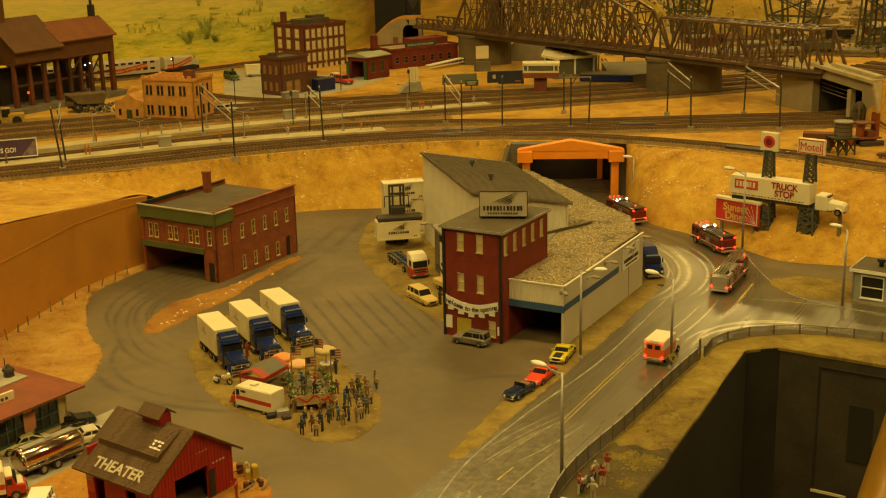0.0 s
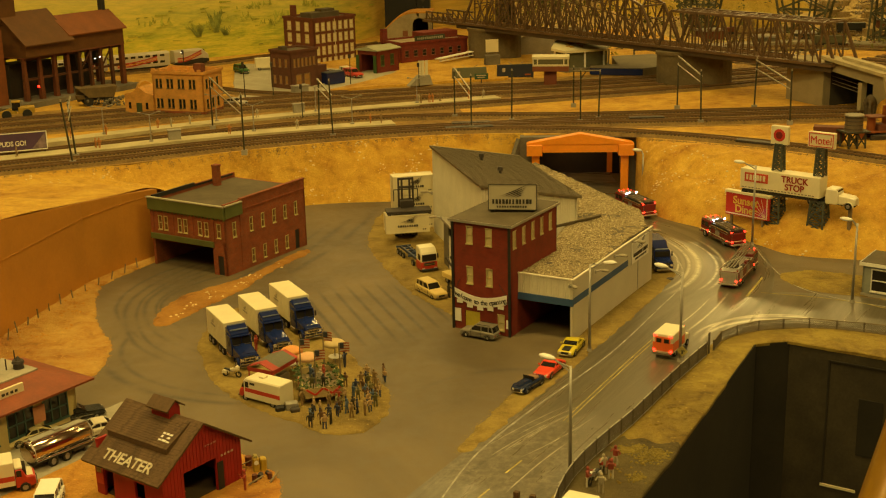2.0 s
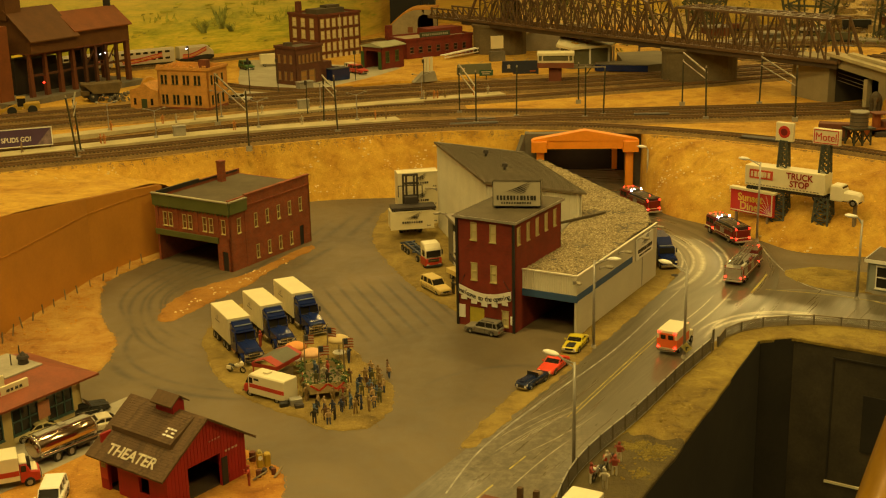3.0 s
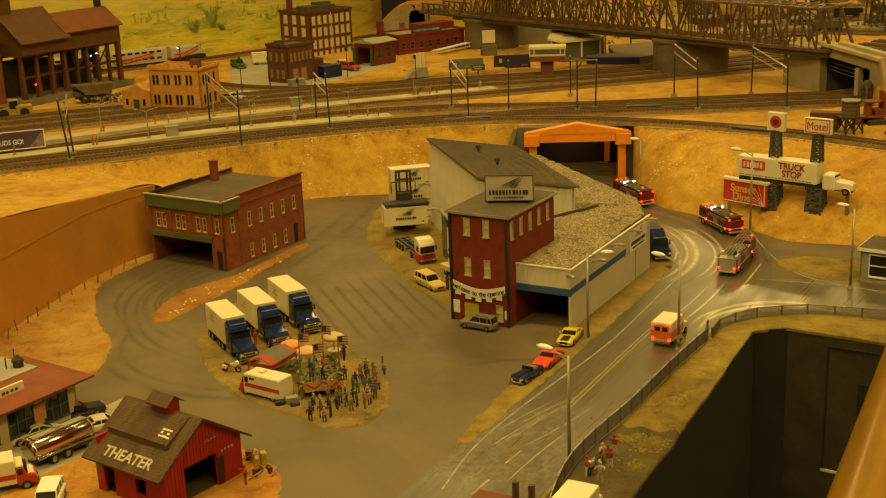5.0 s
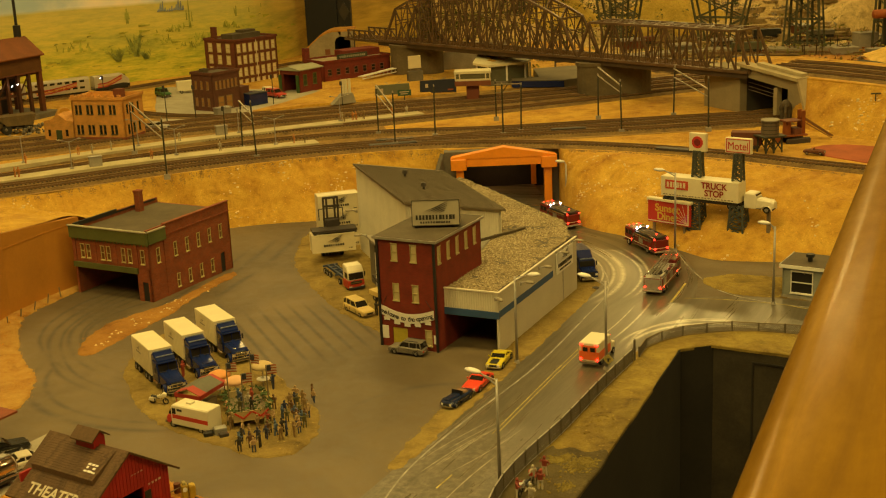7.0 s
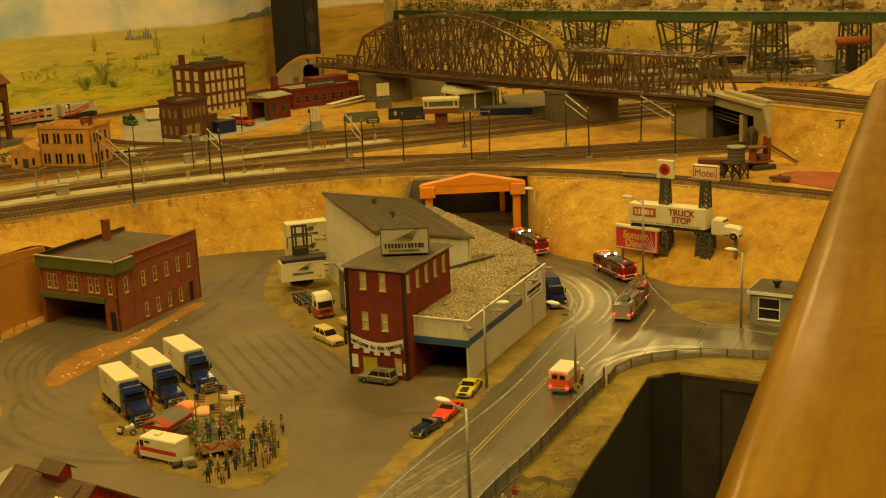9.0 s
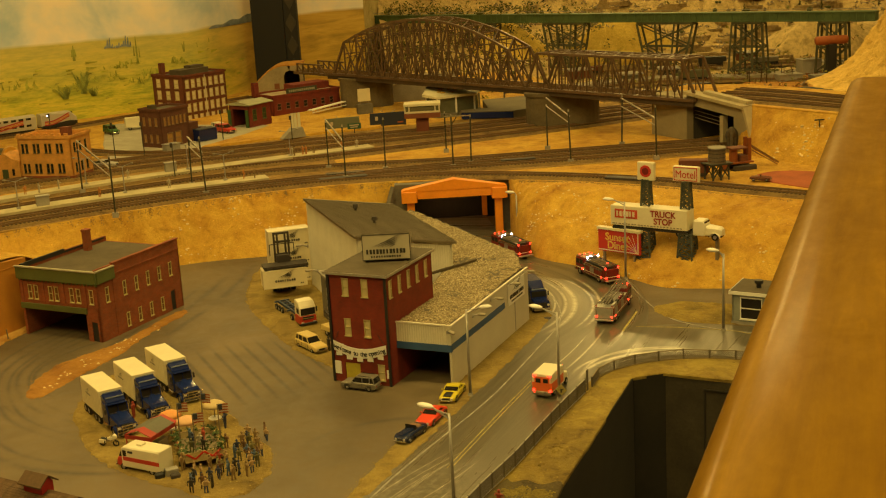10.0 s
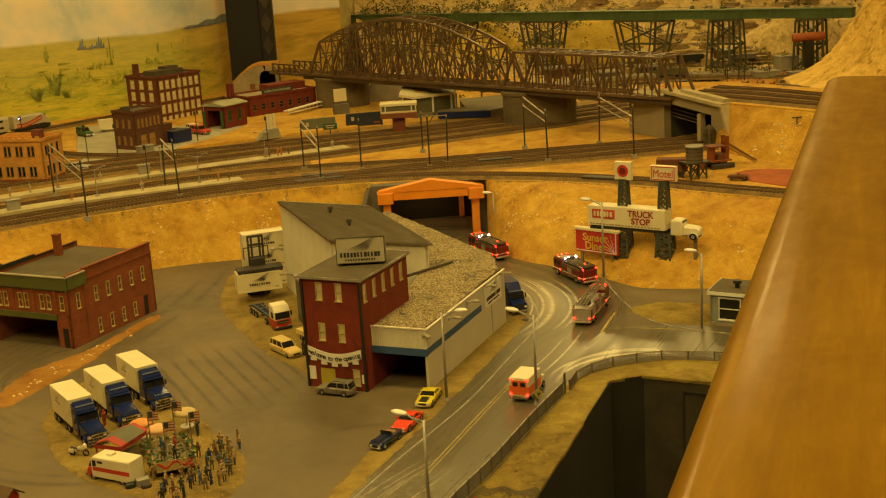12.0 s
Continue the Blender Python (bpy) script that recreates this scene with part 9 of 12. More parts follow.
# white bonneted tractor raised on a post
tt = thing("display_truck", "old white bonneted truck mounted on a post", "truck", 51.5, 163.7, 5.75, heading(0.77, -0.64))
part("cab", hull([(-0.2, 1.0, 0.6, 2.2), (0.1, 1.05, 0.5, 2.75), (1.5, 1.05, 0.5, 2.8), (1.7, 1.0, 0.5, 2.6)], 0.2), VAN_WHITE, tt, "", 0.04)
part("hood", hull([(-2.6, 0.6, 0.7, 1.6), (-2.2, 0.75, 0.6, 1.85), (-0.2, 0.9, 0.6, 2.0)], 0.25), VAN_WHITE, tt, "", 0.04)
part("windscreen", M().box(-0.85, 0.85, -0.12, 0.05, 2.05, 2.6), GLASS, tt)
part("frame", M().box(-0.5, 0.5, -2.2, 4.2, 0.4, 0.62), DARK_METAL, tt)
for sx in (-1, 1):
    part("fender", M().rings([[(sx * 0.95 + dx, -1.7 + 0.75 * math.cos(a), 0.4 + 0.7 * math.sin(a)) for dx in (-0.25, 0.2)] for a in [math.pi * k / 8 for k in range(9)]], closed=False), VAN_WHITE, tt)
    for yy in (-1.7, 2.6, 3.8):
        wheel(tt, sx * 0.95, yy, 0.5, 0.3)
part("post", M().box(-0.25, 0.25, -1.9, -1.45, -5.0, 0.38), WOOD_GREY, tt, "square timber post")
tt.scale = (0.94, 0.94, 0.94)
# kiosk at the junction
kk = thing("site_office", "small pale blue grey cabin with white windows", "cabin", 48.6, 143.8, 0, -35)
KW = plain("cabin_blue_grey", (0.30, 0.32, 0.28), 0.6)
facade(kk, (0, 0), (8, 0), 3.9, KW, [(1.0, 0.7, 2.7, 2.75), (5.0, 0.7, 2.2, 2.75)], (), WHITE, GLASS)
facade(kk, (0, 5.5), (0, 0), 3.9, KW, [(1.6, 1.2, 2.2, 1.9)], (), WHITE, GLASS, mull=1)
facade(kk, (8, 0), (8, 5.5), 3.9, KW)
facade(kk, (8, 5.5), (0, 5.5), 3.9, KW)
part("plinth", M().box(-0.1, 8.1, -0.1, 5.6, 0, 0.35), CONCRETE, kk)
part("roof", M().box(-0.3, 8.3, -0.3, 5.8, 3.9, 4.15, 0.05), ROOF_DARK, kk, "flat dark roof")
part("roof_edge", M().box(-0.36, -0.31, -0.36, 5.86, 3.8, 4.22).box(-0.36, 8.36, -0.36, -0.31, 3.8, 4.22), WHITE, kk)
part("roof_vent", M().cyl((2.6, 2.4, 4.15), (2.6, 2.4, 4.8), 0.3, 0.3, 10).cyl((2.6, 2.4, 4.75), (2.6, 2.4, 5.1), 0.55, 0.5, 10), BLACK, kk, "dark round vent")
# drain cover
e = thing("manhole_cover", "dark round manhole cover", "manhole", 27.2, 151.6, 0.1, 0)
part("lid", M().cyl((0, 0, 0), (0, 0, 0.05), 0.45, 0.45, 16), DARK_METAL, e)


# ---- catenary masts ----
MAST = plain("mast_dark_green", (0.055, 0.052, 0.036), 0.6, 0.2)
PALE_BAR = plain("pale_aluminium", (0.40, 0.37, 0.28), 0.4, 0.4)


def mast(x, y, height=8.8, lean=0.0):
    e = thing("catenary_mast", "slim dark catenary mast beside the track", "mast", x, y, DECK, 0, "catenary masts")
    part("footing", M().box(-0.45, 0.45, -0.3, 0.3, -0.1, 0.7), CONCRETE, e)
    part("pole", M().beam((0, 0, 0.3), (lean, 0, height), 0.24), MAST, e)
    part("insulator", M().cyl((lean, 0, height), (lean, 0, height + 0.35), 0.14, 0.1, 6), PALE_BAR, e)
    return e


def cross_arms(x0, y0, x1, y1, z0, z1, broken=False):
    """Diagonal lattice bars hung between two masts."""
    e = thing("catenary_span", "pale crossed lattice arms between two masts", "catenary", x0, y0, DECK, 0, "catenary spans")
    dx, dy = x1 - x0, y1 - y0
    part("bar", M().beam((0, 0, z0), (dx, dy, z1), 0.2), PALE_BAR, e)
    part("bar", M().beam((0, 0, z0 - 1.5), (dx, dy, z1 + (0.4 if broken else -1.2)), 0.14), PALE_BAR, e)
    part("bar", M().beam((dx * 0.3, dy * 0.3, z0 - 0.8), (dx * 0.7, dy * 0.7, z1 + 0.5), 0.12), MAST, e)


for x, y, h, ln in ((-56.9, 187.2, 9.6, -0.9), (-57.8, 192.2, 8.5, -0.5), (-31.8, 192.4, 9.2, 0), (-40.5, 214.0, 8.5, 0), (-19.1, 204.3, 9.3, -0.3), (-22.2, 213.0, 8.0, 0.2), (3.6, 209.2, 8.9, 0), (0.9, 219.9, 8.2, 0), (10.6, 214.9, 8.8, 0.1), (22.1, 212.5, 8.9, 0), (22.5, 228.6, 7.2, 0), (25.4, 214.5, 8.4, 0.2), (40.5, 224.1, 7.9, 0), (41.9, 209.6, 8.8, -0.2), (53.9, 222.9, 8.8, 0.2), (56.1, 207.1, 8.9, -0.1)):
    mast(x, y, h, ln)
for a in ((-40.5, 214.0, -31.8, 192.4, 8.9, 7.4), (-22.2, 213.0, -19.1, 204.3, 8.4, 7.0), (0.9, 219.9, 3.6, 209.2, 8.8, 6.5), (22.5, 228.6, 25.4, 214.5, 6.6, 8.6), (40.5, 224.1, 41.9, 209.6, 9.4, 8.0), (53.9, 222.9, 56.1, 207.1, 8.6, 7.0), (-57.8, 192.2, -56.9, 187.2, 9.6, 8.0)):
    cross_arms(*a)

# ---- platform furniture ----
def platform_lamp(x, y, double=True):
    e = thing("platform_lamp", "slim platform lamp with pale twin heads", "lamp", x, y, DECK + 0.75, 20, "platform lamps")
    part("pole", M().cyl((0, 0, 0), (0, 0, 4.4), 0.11, 0.08, 6), GREY_METAL, e)
    part("base", M().box(-0.3, 0.3, -0.3, 0.3, 0, 0.25), GREY_METAL, e)
    for sx in ((-1, 1) if double else (1,)):
        part("arm", M().cyl((0, 0, 4.3), (sx * 1.3, 0, 4.7), 0.06, 0.05, 6), GREY_METAL, e)
        part("head", M().ball((sx * 1.6, 0, 4.72), 0.3, 8, 5, 0.5), LAMP_BEIGE, e, "dull beige lamp head")


for x, y in ((-48, 200.6), (-32.5, 207.6), (-16.5, 212.4), (-57.5, 207.9), (-40.5, 218.0), (-24, 225.7), (-6, 232.6)):
    platform_lamp(x, y)
rnd = random.Random(33)
p1 = smooth_line([(-66, 202.5), (-56, 209.0), (-42.8, 216.6), (-26, 224.6), (-10.3, 230.9), (6, 236.8)], 8)
p2 = smooth_line([(-66, 191.3), (-53, 197.6), (-40.0, 204.2), (-24, 209.6), (-11, 213.0)], 8)
for line, n in ((p1, 15), (p2, 8)):
    for k in range(n):
        x, y = line[rnd.randrange(len(line))]
        figurine(x + rnd.uniform(-0.8, 0.8), y + rnd.uniform(-0.7, 0.7), DECK + 0.75, rnd.uniform(0, 360), rnd.choice((6, 3, 6, 2, 2, 3)), rnd.randrange(3), 0.88, "passengers on the platforms")
for x, y in ((-44.5, 201.9), (-27, 225.0)):
    e = thing("equipment_box", "grey trackside equipment box on the platform", "box", x, y, DECK + 0.75, 20)
    part("body", M().box(-1.0, 1.0, -0.5, 0.5, 0, 1.5, 0.05), CONCRETE, e)
    part("lid", M().box(-1.1, 1.1, -0.6, 0.6, 1.502, 1.65, 0.05), GREY_METAL, e)
# platform hoarding with readable writing
bb = thing("platform_billboard", "dark purple billboard with white lettering", "billboard", -70.2, 191.6, DECK + 0.75, 20)
part("board", M().box(0, 8.0, 0, 0.25, 0.4, 3.3), plain("board_purple", (0.075, 0.04, 0.11), 0.5), bb)
part("border", M().box(0, 8, -0.04, -0.004, 0.4, 0.55).box(0, 8, -0.04, -0.004, 3.15, 3.3).box(7.85, 8, -0.04, -0.004, 0.55, 3.15), WHITE, bb)
lettering(bb, "SPUDS GO!", Matrix(), 2.6, 1.25, 1.05, WHITE, -0.03, "lettering", "white lettering", 0.02, 0.85)
part("picture", M().add([(5.6, -0.02, 0.6), (7.8, -0.02, 0.6), (7.8, -0.02, 3.1), (5.6, -0.004, 0.6), (7.8, -0.004, 0.6), (7.8, -0.004, 3.1)], [(0, 1, 2), (5, 4, 3), (0, 3, 4, 1), (1, 4, 5, 2), (2, 5, 3, 0)]), plain("picture_mauve", (0.25, 0.18, 0.22), 0.6, 0, 0.5, 2), bb)
for x in (0.5, 7.5):
    part("post", M().box(x - 0.1, x + 0.1, 0.05, 0.2, 0, 0.4), DARK_METAL, bb)
# track pans
for x, y, tn, L in ((3.6, 212.6, 5, 6.5), (3.2, 208.6, 8, 8.0), (46.8, 191.4, -36, 6.0), (33.5, 214.0, 2, 6)):
    e = thing("track_pan", "dark flat crossing plate between the rails", "plate", x, y, DECK + 0.3, tn)
    part("plate", M().box(-L / 2, L / 2, -0.8, 0.8, 0, 0.35, 0.05), DARK_METAL, e)


# ---- far town buildings ----
def town_block(name, label, x, y, turn, w, d, h, mat, front, side, fmat, pmat, roof=None, z=DECK, cornice=None, parapet=0.3):
    """A flat-roofed block: its corner at the origin, front along +x, right side along +y."""
    e = thing(name, label, "building", x, y, z, turn)
    facade(e, (0, 0), (w, 0), h, mat, front, (), fmat, pmat)
    facade(e, (w, 0), (w, d), h, mat, side, (), fmat, pmat)
    facade(e, (w, d), (0, d), h, mat)
    facade(e, (0, d), (0, 0), h, mat, side, (), fmat, pmat)
    part("roof", M().box(0.3, w - 0.3, 0.3, d - 0.3, h - parapet - 0.2, h - parapet), roof or ROOF_DARK, e)
    part("cornice", M().box(-0.2, w + 0.2, -0.2, -0.004, h - 0.45, h + 0.08).box(-0.2, -0.004, 0, d + 0.2, h - 0.45, h + 0.08).box(w + 0.004, w + 0.2, 0, d + 0.2, h - 0.45, h + 0.08).box(-0.2, w + 0.2, d + 0.004, d + 0.2, h - 0.45, h + 0.08), cornice or mat, e)
    return e


BRICK_MILL = brick_mat("mill_brick", (0.17, 0.045, 0.022), (0.13, 0.034, 0.017), (0.13, 0.05, 0.028), 0.3)
PALE_PANE = plain("pale_shade_pane", (0.76, 0.68, 0.44), 0.35, 0, 0.2, 1.0, 0)
fac = town_block("brick_factory", "four-storey dark red brick factory with pale windows", -31.1, 295.7, 45.5, 12.8, 11.0, 12.4, BRICK_MILL, grid_wins(0.55, 1.75, 7, (1.2, 3.9, 6.7, 9.4), 1.1, 1.9), grid_wins(1.4, 3.2, 3, (1.2, 3.9, 6.7, 9.4), 1.5, 2.0), CREAM_FRAME, PALE_PANE, z=DECK - 2.2)
part("penthouse", M().box(2, 10.5, 3, 7, 12.1, 13.3).box(6, 10, 4, 6.5, 13.3, 13.9), ROOF_DARK, fac)
part("chimney", M().box(0.6, 1.7, 8.0, 9.1, 12.1, 15.0), BRICK_MILL, fac)
part("downpipe", M().cyl((6.35, -0.1, 0), (6.35, -0.1, 12), 0.09, 0.09, 6), CREAM, fac)
br = town_block("corner_shop", "two-storey dark brown brick corner shop", -31.8, 255.8, 50.5, 8.6, 6.7, 7.6, BRICK_BROWN, grid_wins(0.8, 1.25, 6, (4.3,), 0.75, 1.6) + [(1.4, 0.4, 1.9, 2.4), (4.0, 0.4, 1.9, 2.4)], grid_wins(0.9, 1.9, 3, (4.3, 1.0), 0.8, 1.6), plain("brown_frame", (0.25, 0.17, 0.08), 0.6), plain("ochre_pane", (0.42, 0.22, 0.06), 0.5))
part("annex", M().box(8.602, 11.7, 0.2, 6.5, 0, 3.9), BRICK_BROWN, br, "single-storey brick annex")
part("roof_box", M().box(1.0, 2.6, 3.6, 5.0, 7.1, 8.2), ROOF_DARK, br)
br.scale = (0.88, 0.9, 1.03)
BRICK_WORKS = brick_mat("works_brick", (0.20, 0.024, 0.013), (0.155, 0.019, 0.010), (0.14, 0.035, 0.018), 0.3)
gn = thing("engine_house", "small red engine house with green doors", "building", -15.6, 275.9, DECK, 50)
facade(gn, (0, 0), (9.6, 0), 4.7, BRICK_WORKS, [(1.6, 1.4, 1.6, 2.2), (5.8, 1.4, 1.6, 2.2)], (), GREEN_TRIM, plain("green_pane", (0.03, 0.05, 0.02), 0.3))
facade(gn, (9.6, 0), (9.6, 6.0), 4.7, BRICK_WORKS)
facade(gn, (0, 6.0), (0, 0), 4.7, BRICK_WORKS, (), [(1.0, 0, 4.0, 3.7)])
facade(gn, (9.6, 6.0), (0, 6.0), 4.7, BRICK_WORKS)
part("door", M().box(-0.25, -0.05, 0.1, 1.0, 0, 3.6), plain("door_green", (0.04, 0.09, 0.02), 0.5), gn, "green door leaf")
part("door", M().box(-1.0, -0.8, 5.0, 5.9, 0, 3.6), plain("door_green_b", (0.04, 0.09, 0.02), 0.5), gn, "green door leaf")
part("roof", M().rings([[(x, -0.5, 4.7), (x, 3.0, 5.3), (x, 6.5, 4.7), (x, 6.5, 4.5), (x, -0.5, 4.5)] for x in (-0.5, 10.1)]), plain("pale_green_roof", (0.36, 0.36, 0.24), 0.7), gn, "pale weathered roof")
gn.scale = (0.74, 0.95, 1.08)
rl = town_block("red_works", "long low red brick works with a sign board", -10.9, 292.5, 33, 18.4, 9, 4.6, BRICK_WORKS, grid_wins(1.0, 2.4, 7, (1.2,), 1.1, 1.5), (), plain("dull_frame", (0.2, 0.08, 0.05), 0.6), GLASS, roof=plain("mauve_roof", (0.34, 0.27, 0.17), 0.8))
part("upper_block", M().box(8.5, 18.2, 4.0, 8.8, 4.3, 5.9), BRICK_WORKS, rl, "raised rear block")
part("chimney", M().box(-0.6, 0.6, 7.0, 8.4, 4, 7.2), BRICK_WORKS, rl)
part("sign_board", M().box(4.2, 12.5, 0.6, 0.8, 4.5, 5.7), plain("sign_dark_green", (0.05, 0.06, 0.035), 0.6), rl, "dark sign board with pale writing")
bars(rl, pose(0, 0.6 * S, 0), 4.8, 12.0, 4.85, 5.35, plain("sign_letters", (0.36, 0.36, 0.26), 0.7), 14, -0.04, 61)
part("lean_to", M().box(-4.6, -0.8, 3.0, 7.4, 0, 3.4), BRICK_BROWN, rl)
part("lean_to_roof", M().box(-4.9, -0.7, 2.7, 7.7, 3.4, 3.7), CONCRETE, rl)
yb = town_block("tan_station", "two-storey tan brick station building with a stepped parapet", -54.1, 230.7, -19.5, 10.5, 6.9, 7.9, BRICK_TAN, grid_wins(0.7, 0.8, 2, (4.9, 1.3), 0.5, 1.6) + grid_wins(3.0, 0.8, 2, (4.9, 1.3), 0.5, 1.6) + grid_wins(5.3, 0.8, 2, (4.9, 1.3), 0.5, 1.6) + grid_wins(7.6, 0.8, 2, (4.9, 1.3), 0.5, 1.6), grid_wins(0.9, 1.9, 3, (4.9, 1.3), 0.6, 1.6), plain("dark_green_frame", (0.06, 0.07, 0.03), 0.6), GLASS, roof=BRICK_TAN, parapet=0.9)
part("plinth", M().box(-0.12, 10.62, -0.12, -0.004, 0, 0.75).box(10.504, 10.62, 0, 6.4, 0, 0.75), plain("red_plinth", (0.24, 0.07, 0.03), 0.8), yb, "dark red plinth")
part("wing", M().rings([[(-6.0, y, 0), (-0.02, y, 0), (-0.02, y, 3.6), (-1.5, y, 3.9), (-3.0, y, 4.9), (-4.5, y, 3.9), (-6.0, y, 3.6)] for y in (-0.3, 6.0)]), BRICK_TAN, yb, "gabled tan wing")
part("wing_door", M().box(-3.6, -2.4, -0.36, -0.305, 0, 2.0), plain("wing_door_green", (0.06, 0.08, 0.03), 0.6), yb)
for x in (-5.2, -1.6):
    part("wing_window", M().box(x, x + 0.5, -0.36, -0.305, 0.9, 2.1), GLASS, yb)
part("chimney", M().box(6.6, 8.2, 3.5, 5.0, 6.6, 8.9), RUST, yb, "square brown chimney")
for k in range(8):
    part("crenellation", M().box(k * 1.35, k * 1.35 + 0.6, -0.1, 0.3, 7.98, 8.35), BRICK_TAN, yb)

# ---- forecourt paving, cars and signal poles of the far town ----
patch("pavement_town", [(-40, 236), (-30, 246), (-24, 254), (-14, 263), (-8, 275), (-20, 283), (-36, 290), (-48, 296), (-46, 270), (-42, 250)], DECK, 0.1, plain("town_paving", (0.40, 0.37, 0.28), 0.85), "pale paved street of the far town", "pavement")
patch("bank_town", [(-24, 252), (-14, 255.5), (2, 260.5), (12, 263), (10, 275), (0, 287), (-8, 288), (-12, 274), (-18, 262)], DECK, 0.5, SAND, "raised sandy lot before the brick works", "ground")
for x, y, tn, ma, lb in ((-40.6, 238.0, 70, GREY_METAL, "grey"), (-24.4, 268.5, 40, BLUE, "blue"), (-20.5, 271.5, 40, RED, "red"), (-46.0, 281.5, 30, plain("tractor_green", (0.03, 0.11, 0.02), 0.5), "green"), (-21.8, 274, 30, VAN_WHITE, "white")):
    car("parked_car", "small %s car parked in the far town" % lb, x, y, tn, ma, "wagon" if lb != "grey" else "sedan", group="parked cars in the far town")
for o in list(scene.objects):
    if o.name.startswith("parked_car") and o.parent is None:
        o.location.z = (DECK + 0.1) * S
e = thing("cream_lorry", "cream box lorry in the far town", "truck", -40.6, 286.0, DECK + 0.1, -75)
part("box", M().box(-1.3, 1.3, -4, 3, 0.8, 3.6, 0.05), CREAM, e)
part("cab", M().box(-1.1, 1.1, 3.1, 4.8, 0.5, 2.6, 0.15), BLUE, e)
for sx in (-1, 1):
    for yy in (-2.8, 3.6):
        wheel(e, sx * 1.1, yy, 0.45, 0.28)
e.scale = (0.75, 0.75, 0.75)
e = thing("blue_skip", "dark blue container with a pale panel", "container", -24.0, 262.6, DECK + 0.2, 40)
part("body", M().box(-2.2, 2.2, -1.1, 1.1, 0, 2.3, 0.05), BLUE, e)
part("lid", M().box(-2.25, 2.25, -1.15, 1.15, 2.302, 2.45), FLAG_BLUE, e)
for x, y, h in ((-26.0, 222.1, 6.0), (-39.6, 244.5, 7.2), (-34.5, 247.5, 6.6), (-20.4, 262.0, 6.0), (-6, 252.5, 5.2), (-51.3, 246.0, 9.5)):
    e = thing("signal_post", "dark railway signal post", "signal", x, y, DECK, 10, "signal posts")
    part("pole", M().cyl((0, 0, 0), (0, 0, h), 0.1, 0.08, 6), MAST, e)
    part("head", M().box(-0.35, 0.12, -0.16, 0.16, h - 0.6, h + 0.2, 0.07), DARK_METAL, e)
    if h > 9:
        part("lens", M().ball((-0.3, -0.3, h - 0.2), 0.09), LENS_WHITE, e, "lit white signal lens")
m = M().box(-1.6, 1.6, -0.8, 0.8, 0, 1.6, 0.06)
e = thing("relay_box", "grey relay cabinet in the far town", "box", -29.6, 250.2, DECK + 0.1, 40)
part("body", m, CONCRETE, e)
part("lid", M().box(-1.7, 1.7, -0.9, 0.9, 1.602, 1.75), GREY_METAL, e)

# white slatted ramp before the works and a stepped wall beside the bridge pier
e = thing("loading_ramp", "long white slatted loading ramp", "ramp", -2.6, 289.9, DECK + 0.5, 49)
part("deck", M().beam((0, 0, 0.6), (12.6, 0, 1.0), 1.5, 0.18), WHITE, e)
for k in range(9):
    part("rung", M().box(0.4 + k * 1.4, 0.6 + k * 1.4, -0.72, -0.6, 0, 0.62 + k * 0.04), GREY_METAL, e)
part("rail", M().beam((0, -0.68, 0.1), (12.6, -0.68, 0.2), 0.12, 0.2), WHITE, e)
m = M().prism([(0, 0), (16, 0), (16, 6.0), (6.4, 5.9), (0, 3.6)], 0, 1.2)
e = thing("wing_wall", "pale stained concrete wing wall beside the bridge pier", "wall", 16.6, 304.0, DECK, 0)
part("body", m, CONCRETE, e).data.transform(Matrix.Rotation(math.pi / 2, 4, "X"))
part("coping", M().beam((-0.1, -0.6, 3.75), (6.4, -0.6, 6.05), 1.5, 0.28).beam((6.4, -0.6, 6.05), (16.1, -0.6, 6.15), 1.5, 0.28), P_CAP, e, "pale coping")

# billboards beside the line
for x, y, tn, w, drop_z, mat, lb in ((4.3, 264.0, 10, 7.2, 1.3, plain("old_hoarding", (0.14, 0.15, 0.10), 0.7), "faded grey green"), (13.9, 265.2, 4, 7.6, 1.0, plain("dark_hoarding", (0.02, 0.025, 0.05), 0.6), "dark blue"), (46.5, 296, 0, 7.0, 0.0, plain("navy_hoarding", (0.02, 0.02, 0.045), 0.6), "dark navy")):
    e = thing("lineside_hoarding", "%s hoarding on dark posts" % lb, "billboard", x, y, DECK - drop_z, tn, "lineside hoardings")
    part("board", M().box(-w / 2, w / 2, 0, 0.4, 1.2, 3.9, 0.05), mat, e)
    for sx in (-1, 1):
        part("post", M().box(sx * w * 0.48 - 0.2, sx * w * 0.48 + 0.2, 0.1, 0.6, 0, 3.2), CONCRETE_DARK, e)
    part("mark", M().box(-w * 0.36, -w * 0.28, -0.05, -0.004, 2.4, 3.2), FLAG_WHITE, e)
    part("mark", M().box(w * 0.26, w * 0.42, -0.05, -0.004, 1.6, 1.9), FLAG_RED, e)
    part("lamp_arm", M().cyl((-0.8, 0.2, 3.9), (-1.6, -0.8, 4.6), 0.06, 0.06, 6).cyl((0.8, 0.2, 3.9), (1.6, -0.8, 4.5), 0.06, 0.06, 6), PALE_BAR, e)
e = thing("blank_billboard", "pale blank billboard on a concrete plinth", "billboard", 9.8, 287.0, DECK, 15)
part("plinth", M().box(-1.7, 1.7, -0.8, 0.8, 0, 2.2), CONCRETE_DARK, e)
part("board", M().box(-1.45, 1.45, -0.2, 0.2, 2.8, 5.6), CREAM, e)
part("post", M().box(-1.1, -0.9, -0.12, 0.12, 2.2, 2.8).box(0.9, 1.1, -0.12, 0.12, 2.2, 2.8), WOOD_GREY, e)
